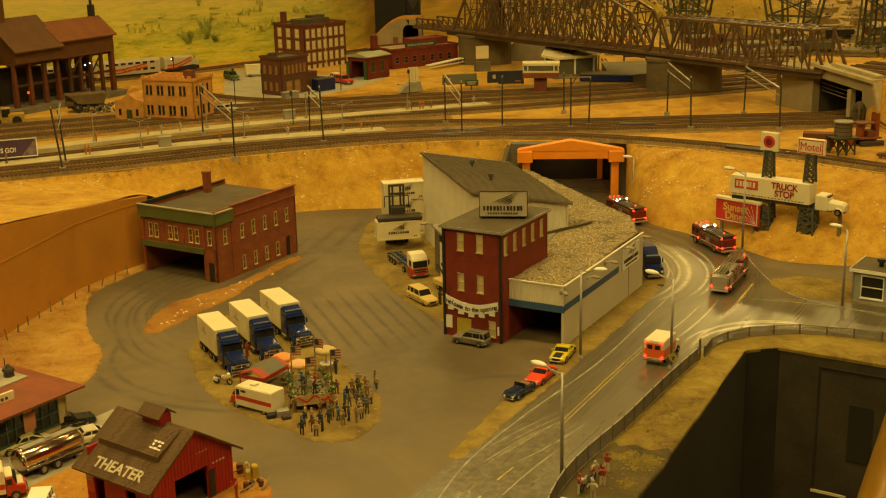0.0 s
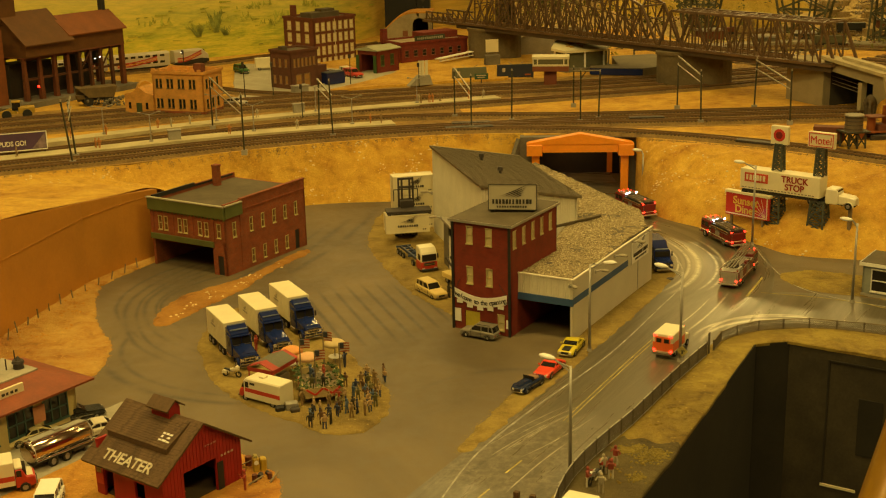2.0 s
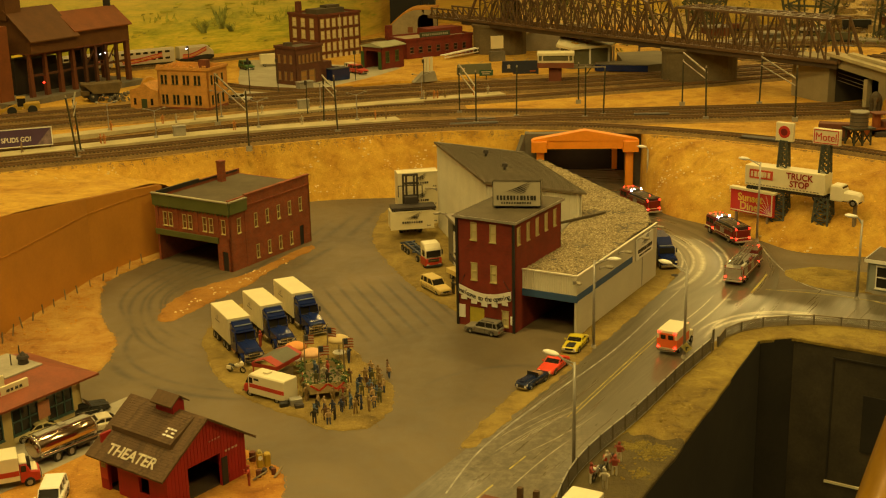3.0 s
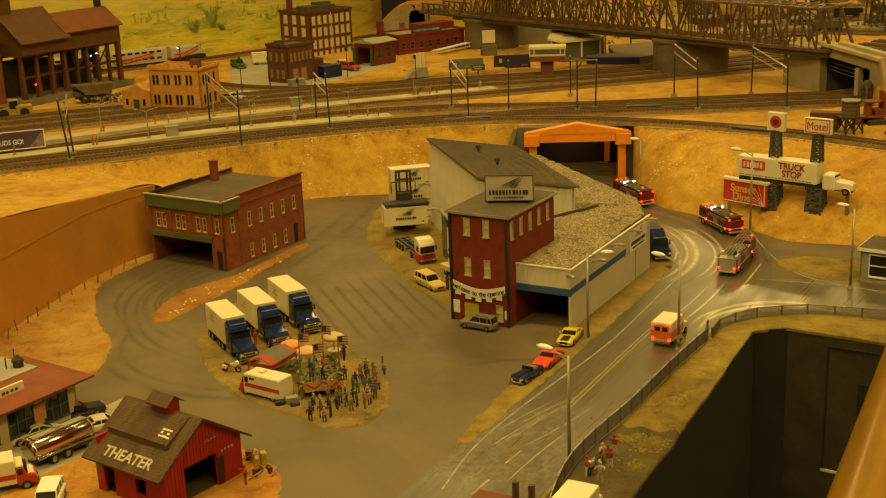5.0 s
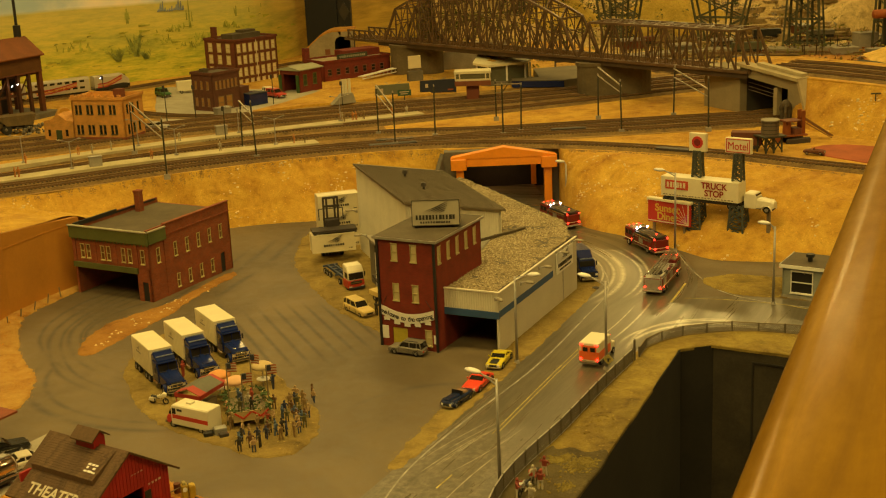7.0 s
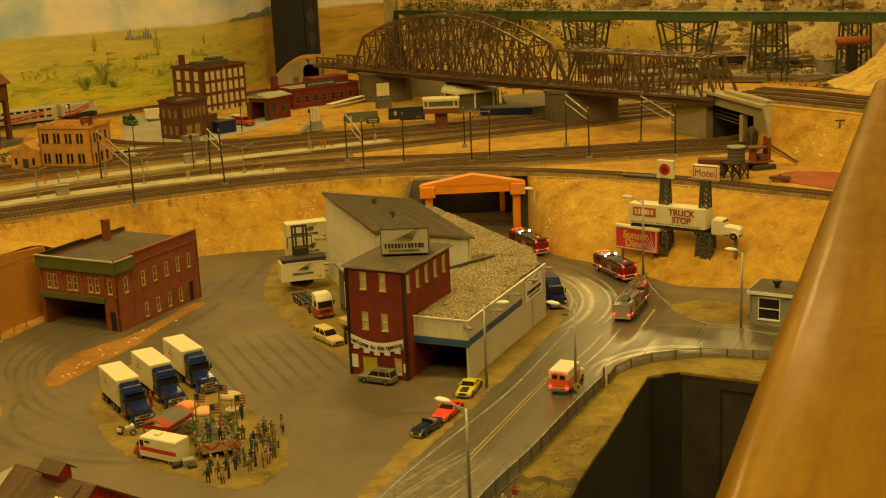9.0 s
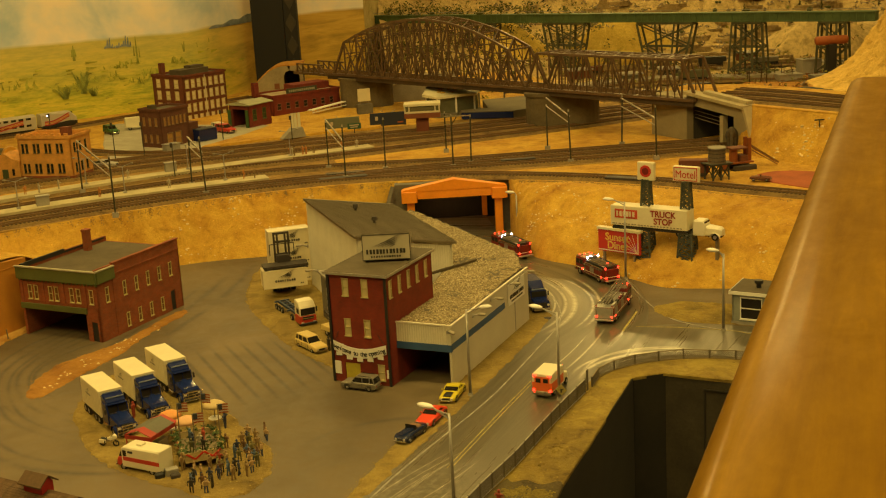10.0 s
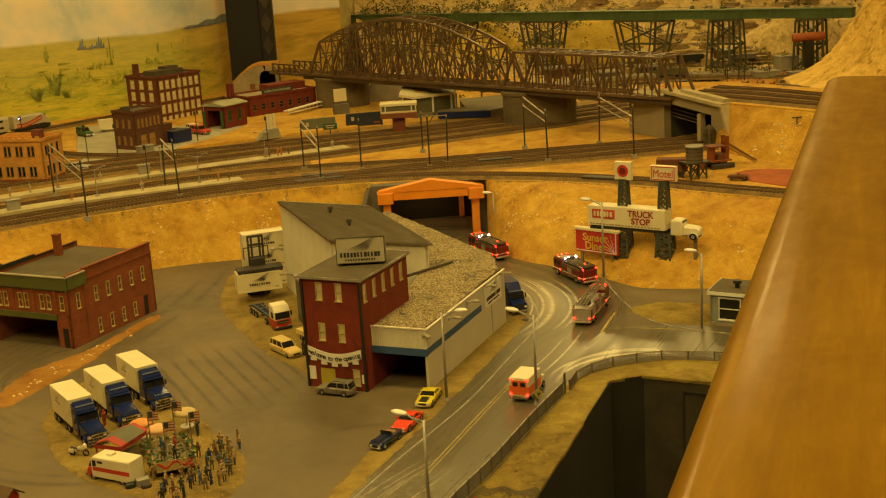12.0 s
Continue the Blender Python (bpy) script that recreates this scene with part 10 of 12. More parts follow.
e = thing("blank_billboard", "pale billboard backs on a concrete wedge", "billboard", -6.0, 256.8, DECK + 0.3, 25)
part("plinth", M().rings([[(-2.6, y, 0), (2.6, y, 0), (2.0, y, 2.0), (-0.2, y, 2.0)] for y in (-0.8, 0.8)]), CONCRETE, e)
for x in (-0.2, 0.5, 1.3):
    part("board", M().box(x, x + 0.6, -0.1, 0.1, 2.0, 4.9), CREAM, e)
e = thing("direction_sign", "small green direction sign", "sign", 6.6, 258.8, DECK, 5)
part("plate", M().box(-1.4, 1.4, 0, 0.1, 0.9, 2.1), plain("sign_green", (0.03, 0.10, 0.06), 0.5), e)
part("lettering_bar", M().box(-1.0, 1.0, -0.04, -0.004, 1.6, 1.8).box(-0.8, 0.7, -0.04, -0.004, 1.2, 1.4), FLAG_WHITE, e)
part("post", M().box(-0.1, 0.1, 0.1, 0.3, 0, 2), DARK_METAL, e)

# ---- round-windowed restaurant with a look-out ----
rs = thing("glass_restaurant", "low white restaurant with dusty glass walls and a flat roof", "building", 26.3, 274.6, DECK, -6)
def tilted(poly, z0, z1, k=0.13, y0=-3.2):
    """A prism whose top and bottom rise to the back."""
    m_ = M().prism(poly, z0, z1)
    m_.v = [(x, y, z + k * (y - y0)) for x, y, z in m_.v]
    return m_


part("roof", tilted([(-4.2, -0.6), (-1.0, -3.2), (7.6, -1.0), (8.8, 3.4), (6, 9), (-3, 9)], 4.1, 4.6), CREAM, rs, "pale tilted roof")
m = M().prism([(-3.2, 0.4), (-0.8, -2.3), (6.9, -0.4), (7.9, 3.2), (5.4, 8.2), (-2.4, 8.2)], 0.9, 4.2)
part("glazing", m, plain("dusty_glass", (0.13, 0.13, 0.085), 0.15), rs, "dusty glass wall")
part("plinth", M().prism([(-4.2, 0.2), (-1.0, -3.0), (7.4, -0.8), (8.6, 3.4), (5.8, 8.8), (-3, 8.8)], 0, 0.9), CONCRETE_DARK, rs)
for p in ((-3.4, 0.2), (-0.9, -2.5), (3.1, -1.5), (7.1, -0.5), (8.2, 3.2)):
    part("pillar", M().box(p[0] - 0.2, p[0] + 0.2, p[1] - 0.2, p[1] + 0.2, 0.9, 4.2), WHITE, rs, "white pillar")
rnd = random.Random(4)
m = M()
for k in range(26):
    yy = rnd.uniform(0, 6)
    m.ball((rnd.uniform(-1, 4.5), yy, 4.9 + 0.13 * yy), rnd.uniform(0.3, 0.9), 6, 4, 0.45)
tagged(part("roof_gravel", m, SAND, rs), kind="stuff")
lk = thing("lookout_cabin", "cream look-out cabin with a long window on a red pier", "building", 20.3, 253.8, DECK, -6)
part("pier", M().box(-1.5, 1.5, -1.0, 1.0, 0, 3.4), plain("pier_red", (0.20, 0.055, 0.025), 0.7), lk, "dull red pier")
part("floor", M().box(-4.2, 4.4, -2.0, 2.0, 3.4, 4.5, 0.1), plain("floor_red", (0.24, 0.075, 0.03), 0.7), lk, "dull red floor slab")
part("glazing", M().box(-3.9, 4.1, -1.8, 1.8, 4.5, 6.0), plain("dusty_glass_b", (0.16, 0.15, 0.09), 0.15), lk)
part("roof", M().box(-4.3, 4.5, -2.1, 2.1, 6.0, 6.6, 0.1), CREAM, lk, "cream roof slab")
for x in (-4.0, -3.0, 3.2, 4.2):
    part("mullion", M().box(x - 0.15, x + 0.15, -1.95, -1.8, 4.5, 6.0), CREAM, lk)
part("sill", M().box(-4.1, 4.3, -1.95, -1.82, 4.5, 4.9), CREAM, lk)
lk.scale = (0.84, 0.9, 0.93)
m = M().prism([(30, 267.6), (40.5, 264.6), (52, 270.5), (46, 287), (36.5, 285), (36, 271.6), (30, 270.6)], DECK - 0.2, DECK + 1.6)
setting("pavement_parking", m, plain("parking_grey", (0.17, 0.14, 0.085), 0.8, 0, 0.2, 0.4, 0.2), "raised grey parking deck", "pavement")
m = M()
ribbon(m, [(29.7, 267.3), (40.4, 264.2)], 0.5, DECK + 0.2, DECK + 1.5)
setting("trim_parking", m, BLUE, "blue painted edge of the parking deck", "trim")

# ---- piers and truss bridge ----
PIER = plain("pier_concrete", (0.15, 0.115, 0.062), 0.85, 0, 0.3, 0.35, 0.4)
ZB = 15.7


def rounded_pier(w, d, z0, z1, grow=0.0):
    """A pier with half-round ends."""
    r, n = d / 2 + grow, 9
    pts = [(w / 2 - d / 2 + r * math.cos(a), r * math.sin(a)) for a in [-math.pi / 2 + math.pi * k / n for k in range(n + 1)]]
    pts += [(-w / 2 + d / 2 + r * math.cos(a), r * math.sin(a)) for a in [math.pi / 2 + math.pi * k / n for k in range(n + 1)]]
    return M().prism(pts, z0, z1)


for x, y, w, d, h in ((10.9, 300.4, 12.6, 6.5, ZB - DECK - 0.2), (48.6, 251.6, 14.8, 5.6, ZB - DECK - 0.3)):
    e = thing("bridge_pier", "broad stained concrete bridge pier with rounded ends", "pier", x, y, DECK, -12, "bridge piers")
    part("shaft", rounded_pier(w, d, -0.2, h - 0.6), PIER, e)
    part("cap", rounded_pier(w, d, h - 0.6, h, 0.3), PIER, e)
bridge = thing("truss_bridge", "weathered brown steel truss railway bridge", "bridge", 4.5, 308.0, ZB, -52.5)
BWD = 6.4


def member(name, p, q, w=0.42):
    w *= 0.74
    part(name, M().beam(p, q, w, w * 1.1), BRIDGE_STEEL, bridge)


n = 14
x0, x1 = 2.7, 65.2
top = lambda t: 8.0 + 5.8 * (1 - (2 * t - 1) ** 2)
for sy in (-BWD / 2, BWD / 2):
    px = [x0 + (x1 - x0) * k / n for k in range(n + 1)]
    for k in range(n):
        member("bottom_chord", (px[k], sy, 0.5), (px[k + 1], sy, 0.5), 0.6)
    hz = {k: top((k - 1) / (n - 2)) for k in range(1, n)}
    member("end_post", (px[0], sy, 0.5), (px[1], sy, hz[1]), 0.6)
    member("end_post", (px[n], sy, 0.5), (px[n - 1], sy, hz[n - 1]), 0.6)
    for k in range(1, n):
        member("vertical", (px[k], sy, 0.5), (px[k], sy, hz[k]), 0.36)
        if k < n - 1:
            member("top_chord", (px[k], sy, hz[k]), (px[k + 1], sy, hz[k + 1]), 0.6)
            a, b = (k, k + 1) if k < n / 2 else (k + 1, k)
            member("diagonal", (px[a], sy, hz[a]), (px[b], sy, 0.5), 0.36)
            member("sub_diagonal", ((px[k] + px[k + 1]) / 2, sy, 0.5), ((px[k] + px[k + 1]) / 2, sy, (hz[a] + 0.5) / 2), 0.24)
            member("counter_diagonal", (px[b], sy, hz[b] * 0.55 + 0.2), (px[a], sy, 0.5), 0.26)
            member("sub_strut", ((px[k] + px[k + 1]) / 2, sy, (hz[a] + 0.5) / 2), (px[a], sy, 0.5), 0.24)
            member("sub_post", ((px[k] + px[k + 1]) / 2, sy, 0.5), ((px[k] + px[k + 1]) / 2, sy, (hz[k] + hz[k + 1]) / 2), 0.2)
            member("cross_diagonal", (px[b], sy, hz[b]), (px[a], sy, 0.5), 0.2)
            member("mid_strut", (px[k], sy, hz[k] * 0.55), (px[k + 1], sy, hz[k + 1] * 0.55), 0.22)
for k in range(1, n):
    h = top((k - 1) / (n - 2))
    xx = x0 + (x1 - x0) * k / n
    member("top_strut", (xx, -BWD / 2, h), (xx, BWD / 2, h), 0.4)
    member("sway_brace", (xx, -BWD / 2, h - 2.6), (xx, BWD / 2, h - 2.6), 0.3)
    if k < n - 1:
        h2, x2 = top(k / (n - 2)), x0 + (x1 - x0) * (k + 1) / n
        member("lateral", (xx, -BWD / 2, h), (x2, BWD / 2, h2), 0.24)
        member("lateral", (xx, BWD / 2, h), (x2, -BWD / 2, h2), 0.24)
n2, xa, xb, hh = 13, 65.4, 107.2, 7.6
px = [xa + (xb - xa) * k / n2 for k in range(n2 + 1)]
for sy in (-BWD / 2, BWD / 2):
    for k in range(n2):
        member("bottom_chord", (px[k], sy, 0.5), (px[k + 1], sy, 0.5), 0.6)
        if 1 <= k < n2 - 1:
            member("top_chord", (px[k], sy, hh), (px[k + 1], sy, hh), 0.55)
        if 1 <= k:
            member("vertical", (px[k], sy, 0.5), (px[k], sy, hh), 0.34)
        if 1 <= k < n2 - 1:
            member("diagonal", (px[k], sy, hh if k % 2 else 0.5), (px[k + 1], sy, 0.5 if k % 2 else hh), 0.34)
            member("sub_diagonal", ((px[k] + px[k + 1]) / 2, sy, 0.5), ((px[k] + px[k + 1]) / 2, sy, hh * 0.5), 0.22)
    member("end_post", (px[0], sy, 0.5), (px[1], sy, hh), 0.55)
    member("end_post", (px[n2], sy, 0.5), (px[n2 - 1], sy, hh), 0.55)
for k in range(1, n2):
    member("top_strut", (px[k], -BWD / 2, hh), (px[k], BWD / 2, hh), 0.4)
    if k < n2 - 1:
        member("lateral", (px[k], -BWD / 2, hh), (px[k + 1], BWD / 2, hh), 0.3)
        member("lateral", (px[k], BWD / 2, hh), (px[k + 1], -BWD / 2, hh), 0.3)
part("deck", M().box(-14, 106.8, -BWD / 2 + 0.3, BWD / 2 - 0.3, -0.2, 0.45), plain("bridge_deck", (0.085, 0.06, 0.04), 0.8), bridge, "dark timbered bridge deck")
for sy in (-BWD / 2, BWD / 2):
    part("side_girder", M().box(0.2, 106.6, sy - 0.14, sy + 0.14, -0.7, 0.35), plain("girder_brown", (0.075, 0.048, 0.028), 0.7, 0.1, 0.3, 0.4, 0.2), bridge, "dark riveted side girder")
part("walk_beam", M().box(0, 106.8, -BWD / 2 - 0.5, -BWD / 2 - 0.35, 0.2, 0.7), BRIDGE_STEEL, bridge)
for y in (-2.2, -0.75, 0.75, 2.2):
    part("rail", M().box(-14, 106.8, y - 0.06, y + 0.06, 0.46, 0.7), RAIL_STEEL, bridge)
# small approach girders with panels
for sy in (-BWD / 2, BWD / 2):
    for k in range(5):
        xx = -12 + k * 2.2
        member("girder_post", (xx, sy, 0.3), (xx + 0.4, sy, 2.4), 0.4)
        member("girder_web", (xx, sy, 2.3), (xx + 2.2, sy, 0.5), 0.3)
    member("girder_chord", (-12, sy, 2.4), (-1.5, sy, 2.4), 0.4)
    member("girder_chord", (-13, sy, 0.2), (0, sy, 0.2), 0.6)

# rear tunnel mouth at the left bridge end
e = thing("rear_tunnel", "grey concrete tunnel mouth with an orange earth top", "tunnel", -16.3, 324.6, DECK, -4)
crest = [(12.2 * k / 16, 3.9 + 4.4 * math.sin(min(1.0, k / 10) * math.pi / 2) ** 0.9) for k in range(17)]
RT_CONC = plain("rear_tunnel_concrete", (0.33, 0.27, 0.16), 0.85, 0, 0.25, 0.4, 0.3)
m = M().prism([(0, 0), (7.4, 0), (7.4, 5.6), (7.9, 6.7), (8.9, 7.1)] + [(x, z - 0.06) for x, z in crest if x < 9.0][::-1], 0, 1.0)
m.prism([(8.95, 7.1), (11.0, 6.8), (11.4, 5.6), (11.4, 0), (12.2, 0)] + [(x, z - 0.06) for x, z in crest if x >= 9.0][::-1], 0, 1.0)
wall = part("wall", m, RT_CONC, e, "board-marked concrete face")
wall.data.transform(Matrix.Rotation(math.pi / 2, 4, "X"))
part("earth_top", M().rings([[(x, y, z + 0.25) for x, z in crest] + [(x, y, z - 0.05) for x, z in crest[::-1]] for y in (-0.9, 9.0)]), SAND_RED, e, "orange earth top")
# shade inside the mouth is put into this near-black lining colour
part("lining", M().box(7.0, 7.39, 0.02, 9, 0, 7.1).box(11.42, 11.8, 0.02, 9, 0, 7.1).box(7.4, 11.4, 8.6, 9, 0, 7.1).box(7.0, 11.8, 0.02, 9, 7.12, 7.3), plain("rear_lining_shade", (0.02, 0.017, 0.013), 0.9), e)
part("hatch", M().box(4.9, 6.2, -1.08, -1.004, 2.6, 4.0), plain("hatch_rust", (0.20, 0.07, 0.03), 0.7), e, "small rusty hatch")
# black steel column in front of the backdrop
col = thing("steel_column", "black riveted steel column with diamond lattice", "column", -10.9, 345, DECK - 3, -3)
part("shaft", M().box(-5.8, 2.6, -2.5, 2.5, 0, 60), plain("column_black", (0.005, 0.005, 0.0055), 0.7), col)
part("side_shaft", M().box(2.7, 6.2, -2.0, 2.4, 0, 60), plain("column_dark", (0.009, 0.008, 0.007), 0.6), col)
for k in range(7):
    z = 6 + k * 6
    m = M().rings([[(4.45, y, z), (5.9, y, z + 2.6), (4.45, y, z + 5.2), (3.0, y, z + 2.6)] for y in (-2.3, -2.02)])
    part("diamond", m, plain("diamond_steel", (0.045, 0.036, 0.024), 0.5, 0.1), col)

# ---- right-hand concrete rail tunnel and its hill ----
pr = thing("rail_tunnel", "angular concrete railway tunnel portal", "tunnel", 62.2, 232.4, DECK, -66)
mt, L = face(0, 0, 21.5, 0)
P_CONC = plain("portal_concrete", (0.30, 0.25, 0.155), 0.8, 0, 0.15, 0.4)
part("abutment", M().box(-0.4, 9.6, 0, 1.6, -0.2, 7.3), P_CONC, pr, "plain concrete abutment")
part("abutment_cap", M().box(-0.6, 9.2, -0.25, 6.2, 7.302, 7.75).box(-0.4, 9.0, 1.61, 6.0, 3.0, 7.3), P_CAP, pr)
# sloping lintel over the opening
part("lintel", M().add([(x, y, z) for y in (0, 1.6) for x, z in ((9.61, 6.7), (22.0, 5.5), (22.0, 7.5), (9.61, 8.4))], [(0, 1, 2, 3), (7, 6, 5, 4), (0, 4, 5, 1), (1, 5, 6, 2), (2, 6, 7, 3), (3, 7, 4, 0)]), P_CONC, pr)
part("pier_wall", M().add([(x, y, z) for y in (0, 1.6) for x, z in ((22.01, -0.2), (27.6, -0.2), (24.8, 7.0), (22.01, 7.5))], [(0, 1, 2, 3), (7, 6, 5, 4), (0, 4, 5, 1), (1, 5, 6, 2), (2, 6, 7, 3), (3, 7, 4, 0)]), P_CONC, pr, "raking concrete side wall")
part("parapet", M().beam((9.2, 0.6, 8.75), (24.9, 0.6, 7.45), 2.6, 0.55), P_CAP, pr, "pale projecting parapet")
part("parapet", M().beam((13.2, 1.4, 9.0), (24.5, 1.4, 8.1), 1.4, 0.5), P_CAP, pr)
part("raking_edge", M().beam((24.7, 0.5, 7.4), (27.7, 0.5, -0.2), 2.0, 0.5), P_CAP, pr, "pale raking edge")
part("pillar", M().box(18.1, 19.0, 0.3, 1.4, -0.2, 5.35), P_CAP, pr, "middle pillar")
# lining coloured near black: the unlit bore is painted in
part("lining", M().box(9.02, 9.59, 1.62, 30, -0.2, 6.4).box(22.05, 22.8, 1.62, 30, -0.2, 6.4).box(9.0, 22.8, 1.62, 30, 6.42, 6.6).box(9.6, 22.0, 29.5, 30, -0.2, 6.4), plain("rail_lining_shade", (0.05, 0.045, 0.035), 0.9), pr)
for z in (3.4, 4.0, 4.7):
    part("cable", M().cyl((9.7, 1.9, z + 0.6), (18.1, 1.2, z), 0.05, 0.05, 5), PALE_BAR, pr)
# hill over the tunnel, carrying the upper line
m = M()
poly = [(62.5, 233.2), (67.2, 223.2), (71.5, 213.4), (74.8, 208.5), (83.0, 195.5), (100, 170), (150, 150), (150, 176), (112, 196), (94, 220), (82, 238), (72, 243)]
m.prism(poly, 15.35, 16.3)
setting("ground_upper_line", m, SAND, "sandy ledge that carries the upper line", "ground")
bank("bank_upper", [(71.2, 210.5, 8.6), (72.4, 202.5, 8.6), (76.0, 195.5, 8.6), (82, 186, 8.6), (92, 171, 8.6), (118, 150, 8.6)],
     [(72.6, 212.0, 16.35), (76.0, 207.0, 16.35), (80, 200.6, 16.35), (84.5, 193.6, 16.35), (101, 168.6, 16.35), (130, 150, 16.35)], SAND, "stony sand slope beside the tunnel", 12, 0.7)
for off in (0, 5.0, 10.0):
    track([(70.0 + off * 0.75, 222.5 + off * 0.66), (77 + off * 0.75, 213.5 + off * 0.66), (84.5 + off * 0.7, 201.5 + off * 0.62), (96 + off * 0.7, 183 + off * 0.6), (112, 160 + off)], 16.3, "railway_track_upper_%d" % (1 + off // 5))


def rocks(name, n, spots_fn, seed, lo, hi, mat, label):
    r = random.Random(seed)
    m = M()
    for _ in range(n):
        x, y, z = spots_fn(r)
        s = r.uniform(lo, hi)
        nv = 6
        rings = [[(x + s * k * r.uniform(0.7, 1.15) * math.cos(a), y + s * k * r.uniform(0.7, 1.15) * math.sin(a), z + s * zz) for a in [2 * math.pi * i / nv for i in range(nv)]] for zz, k in ((-0.3, 0.9), (0.25, 1.0), (0.6, 0.55))]
        m.rings(rings)
    return setting(name, m, mat, label, "rocks", "stuff")


ROCK = plain("pale_rock", (0.78, 0.62, 0.30), 0.9, 0, 0.3, 1.0, 0.4)
bpy.context.view_layer.update()
deps = bpy.context.evaluated_depsgraph_get()


def drop(x, y, top=60.0):
    hit, p, nrm, _, ob, _ = scene.ray_cast(deps, Vector((x * S, y * S, top * S)), Vector((0, 0, -1)))
    return p.z / S if hit else 0.0


def on_line(pts, spread, most=9):
    line = smooth_line(pts, 8)

    heaps = []

    def f(r):
        """A spot on bare earth, often close to an earlier one."""
        for _ in range(30):
            if heaps and r.random() < 0.72:
                p = heaps[r.randrange(len(heaps))]
                x, y = p[0] + r.gauss(0, min(0.8, spread)), p[1] + r.gauss(0, min(0.8, spread))
            else:
                p = line[r.randrange(len(line))]
                x, y = p[0] + r.gauss(0, spread), p[1] + r.gauss(0, spread)
                if len(heaps) < most:
                    heaps.append((x, y))
            hit, q, nrm, _, ob, _ = scene.ray_cast(deps, Vector((x * S, y * S, 24 * S)), Vector((0, 0, -1)))
            if hit and ob.name.startswith(("bank", "island", "verge")):
                return x, y, q.z / S
        return p[0], p[1], -5.0
    return f


rocks("loose_rocks_slope", 70, on_line([(75, 204), (79, 196), (84, 189)], 2.2), 3, 0.06, 0.34, ROCK, "pale loose rocks on the slope")
rocks("loose_rocks_north", 240, on_line([(-60, 178), (-36, 188), (-20, 197), (-6, 199), (6, 201)], 2.6, 26), 4, 0.05, 0.24, ROCK, "small pale stones on the embankment")
rocks("loose_rocks_east", 200, on_line([(32, 192), (36, 184), (42, 174), (48, 168), (58, 162)], 3.6, 24), 6, 0.05, 0.24, ROCK, "small pale stones on the roadside bank")
EDGE = [(-68.9, 178.2), (-54.8, 184.4), (-42.9, 189.8), (-31.5, 195.3), (-20.5, 199.7), (-9.2, 202.9), (2.0, 204.6), (11.0, 204.2)]
SPILL = plain("ballast_stone", (0.34, 0.22, 0.07), 0.9, 0, 0.4, 1.5, 0.4)
rocks("ballast_spill_north", 1500, on_line([(x, y - 0.15) for x, y in EDGE], 0.22, 400), 41, 0.04, 0.12, SPILL, "brown ballast spilled over the shoulder")
rocks("ballast_spill_east", 900, on_line([(31.3, 197.8), (35.9, 195.4), (40.3, 192.8), (46.6, 188.4), (52.5, 183.3), (58.3, 177.1), (65.5, 170.0)], 0.22, 400), 42, 0.04, 0.12, SPILL, "brown ballast spilled over the shoulder")
rocks("loose_rocks_strip", 50, on_line([(-33, 142), (-28, 151), (-23, 161)], 0.7), 7, 0.05, 0.2, ROCK, "small stones on the earth strip")
rocks("clods_bank", 90, on_line([(-48, 133), (-46, 145), (-43, 154)], 2.2), 9, 0.05, 0.2, SAND_RED, "small clods of reddish earth")
for nm, n, line, wide, seed in (("moss_far", 260, [(14.6, 102.2), (15.5, 101.9), (16.3, 102.0)], 0.3, 12), ("moss_near", 380, [(16.6, 99.2), (17.1, 100.2), (17.5, 101.1)], 0.45, 13), ("moss_edge", 120, [(14.8, 96.4), (15.3, 97.0)], 0.25, 14)):
    rocks(nm, n, on_line(line, wide), seed, 0.05, 0.15, MOSS, "yellow moss tufts on the dark gravel")
rocks("dry_tufts", 70, on_line([(13.6, 97), (17, 103), (22, 112)], 1.0), 10, 0.06, 0.2, GRASS_DRY, "tufts of dry moss on the verge")

# mammoth statue in the tunnel mouth, water tank, loader and scrap
st = M()
st.ball((0, 0, 3.0), 1.5, 10, 7, 1.1)
st.ball((0, -1.6, 4.0), 1.0, 8, 6, 1.15)
for sx in (-0.7, 0.7):
    for yy in (-0.7, 0.9):
        st.cyl((sx, yy, 0), (sx, yy, 2.4), 0.4, 0.5, 8)
pts = [(0, -2.4, 3.8), (0, -2.8, 2.6), (0, -2.7, 1.4), (0, -3.1, 0.7)]
for p, q in zip(pts, pts[1:]):
    st.cyl(p, q, 0.36, 0.28, 8)
ob = ob_of("elephant_statue", st, plain("statue_grey", (0.085, 0.065, 0.04), 0.8), 0, True)
ob.matrix_world = spot(70.8, 212.0, DECK, -20) @ Matrix.Scale(0.8, 4)
rem = ob.modifiers.new("one_skin", "REMESH")
rem.mode, rem.voxel_size, rem.use_smooth_shade = "VOXEL", 0.14 * S, True
tagged(ob, "grey brown elephant statue beside the tunnel", "statue")
e = thing("water_tank", "round wooden water tank on a timber trestle", "water tank", 60.5, 187.8, DECK, 15)
for sx in (-1.4, 0, 1.4):
    for sy in (-1.2, 1.2):
        part("leg", M().beam((sx, sy, 0), (sx * 0.95, sy * 0.95, 2.4), 0.26), MAST, e)
for sy in (-1.2, 1.2):
    part("brace", M().beam((-1.4, sy, 0.3), (0, sy, 2.2), 0.16).beam((0, sy, 0.3), (1.4, sy, 2.2), 0.16).beam((0, sy, 0.3), (-1.4, sy, 2.2), 0.16).beam((1.4, sy, 0.3), (0, sy, 2.2), 0.16), MAST, e)
part("platform", M().box(-1.9, 1.9, -1.6, 1.6, 2.4, 2.65), MAST, e)
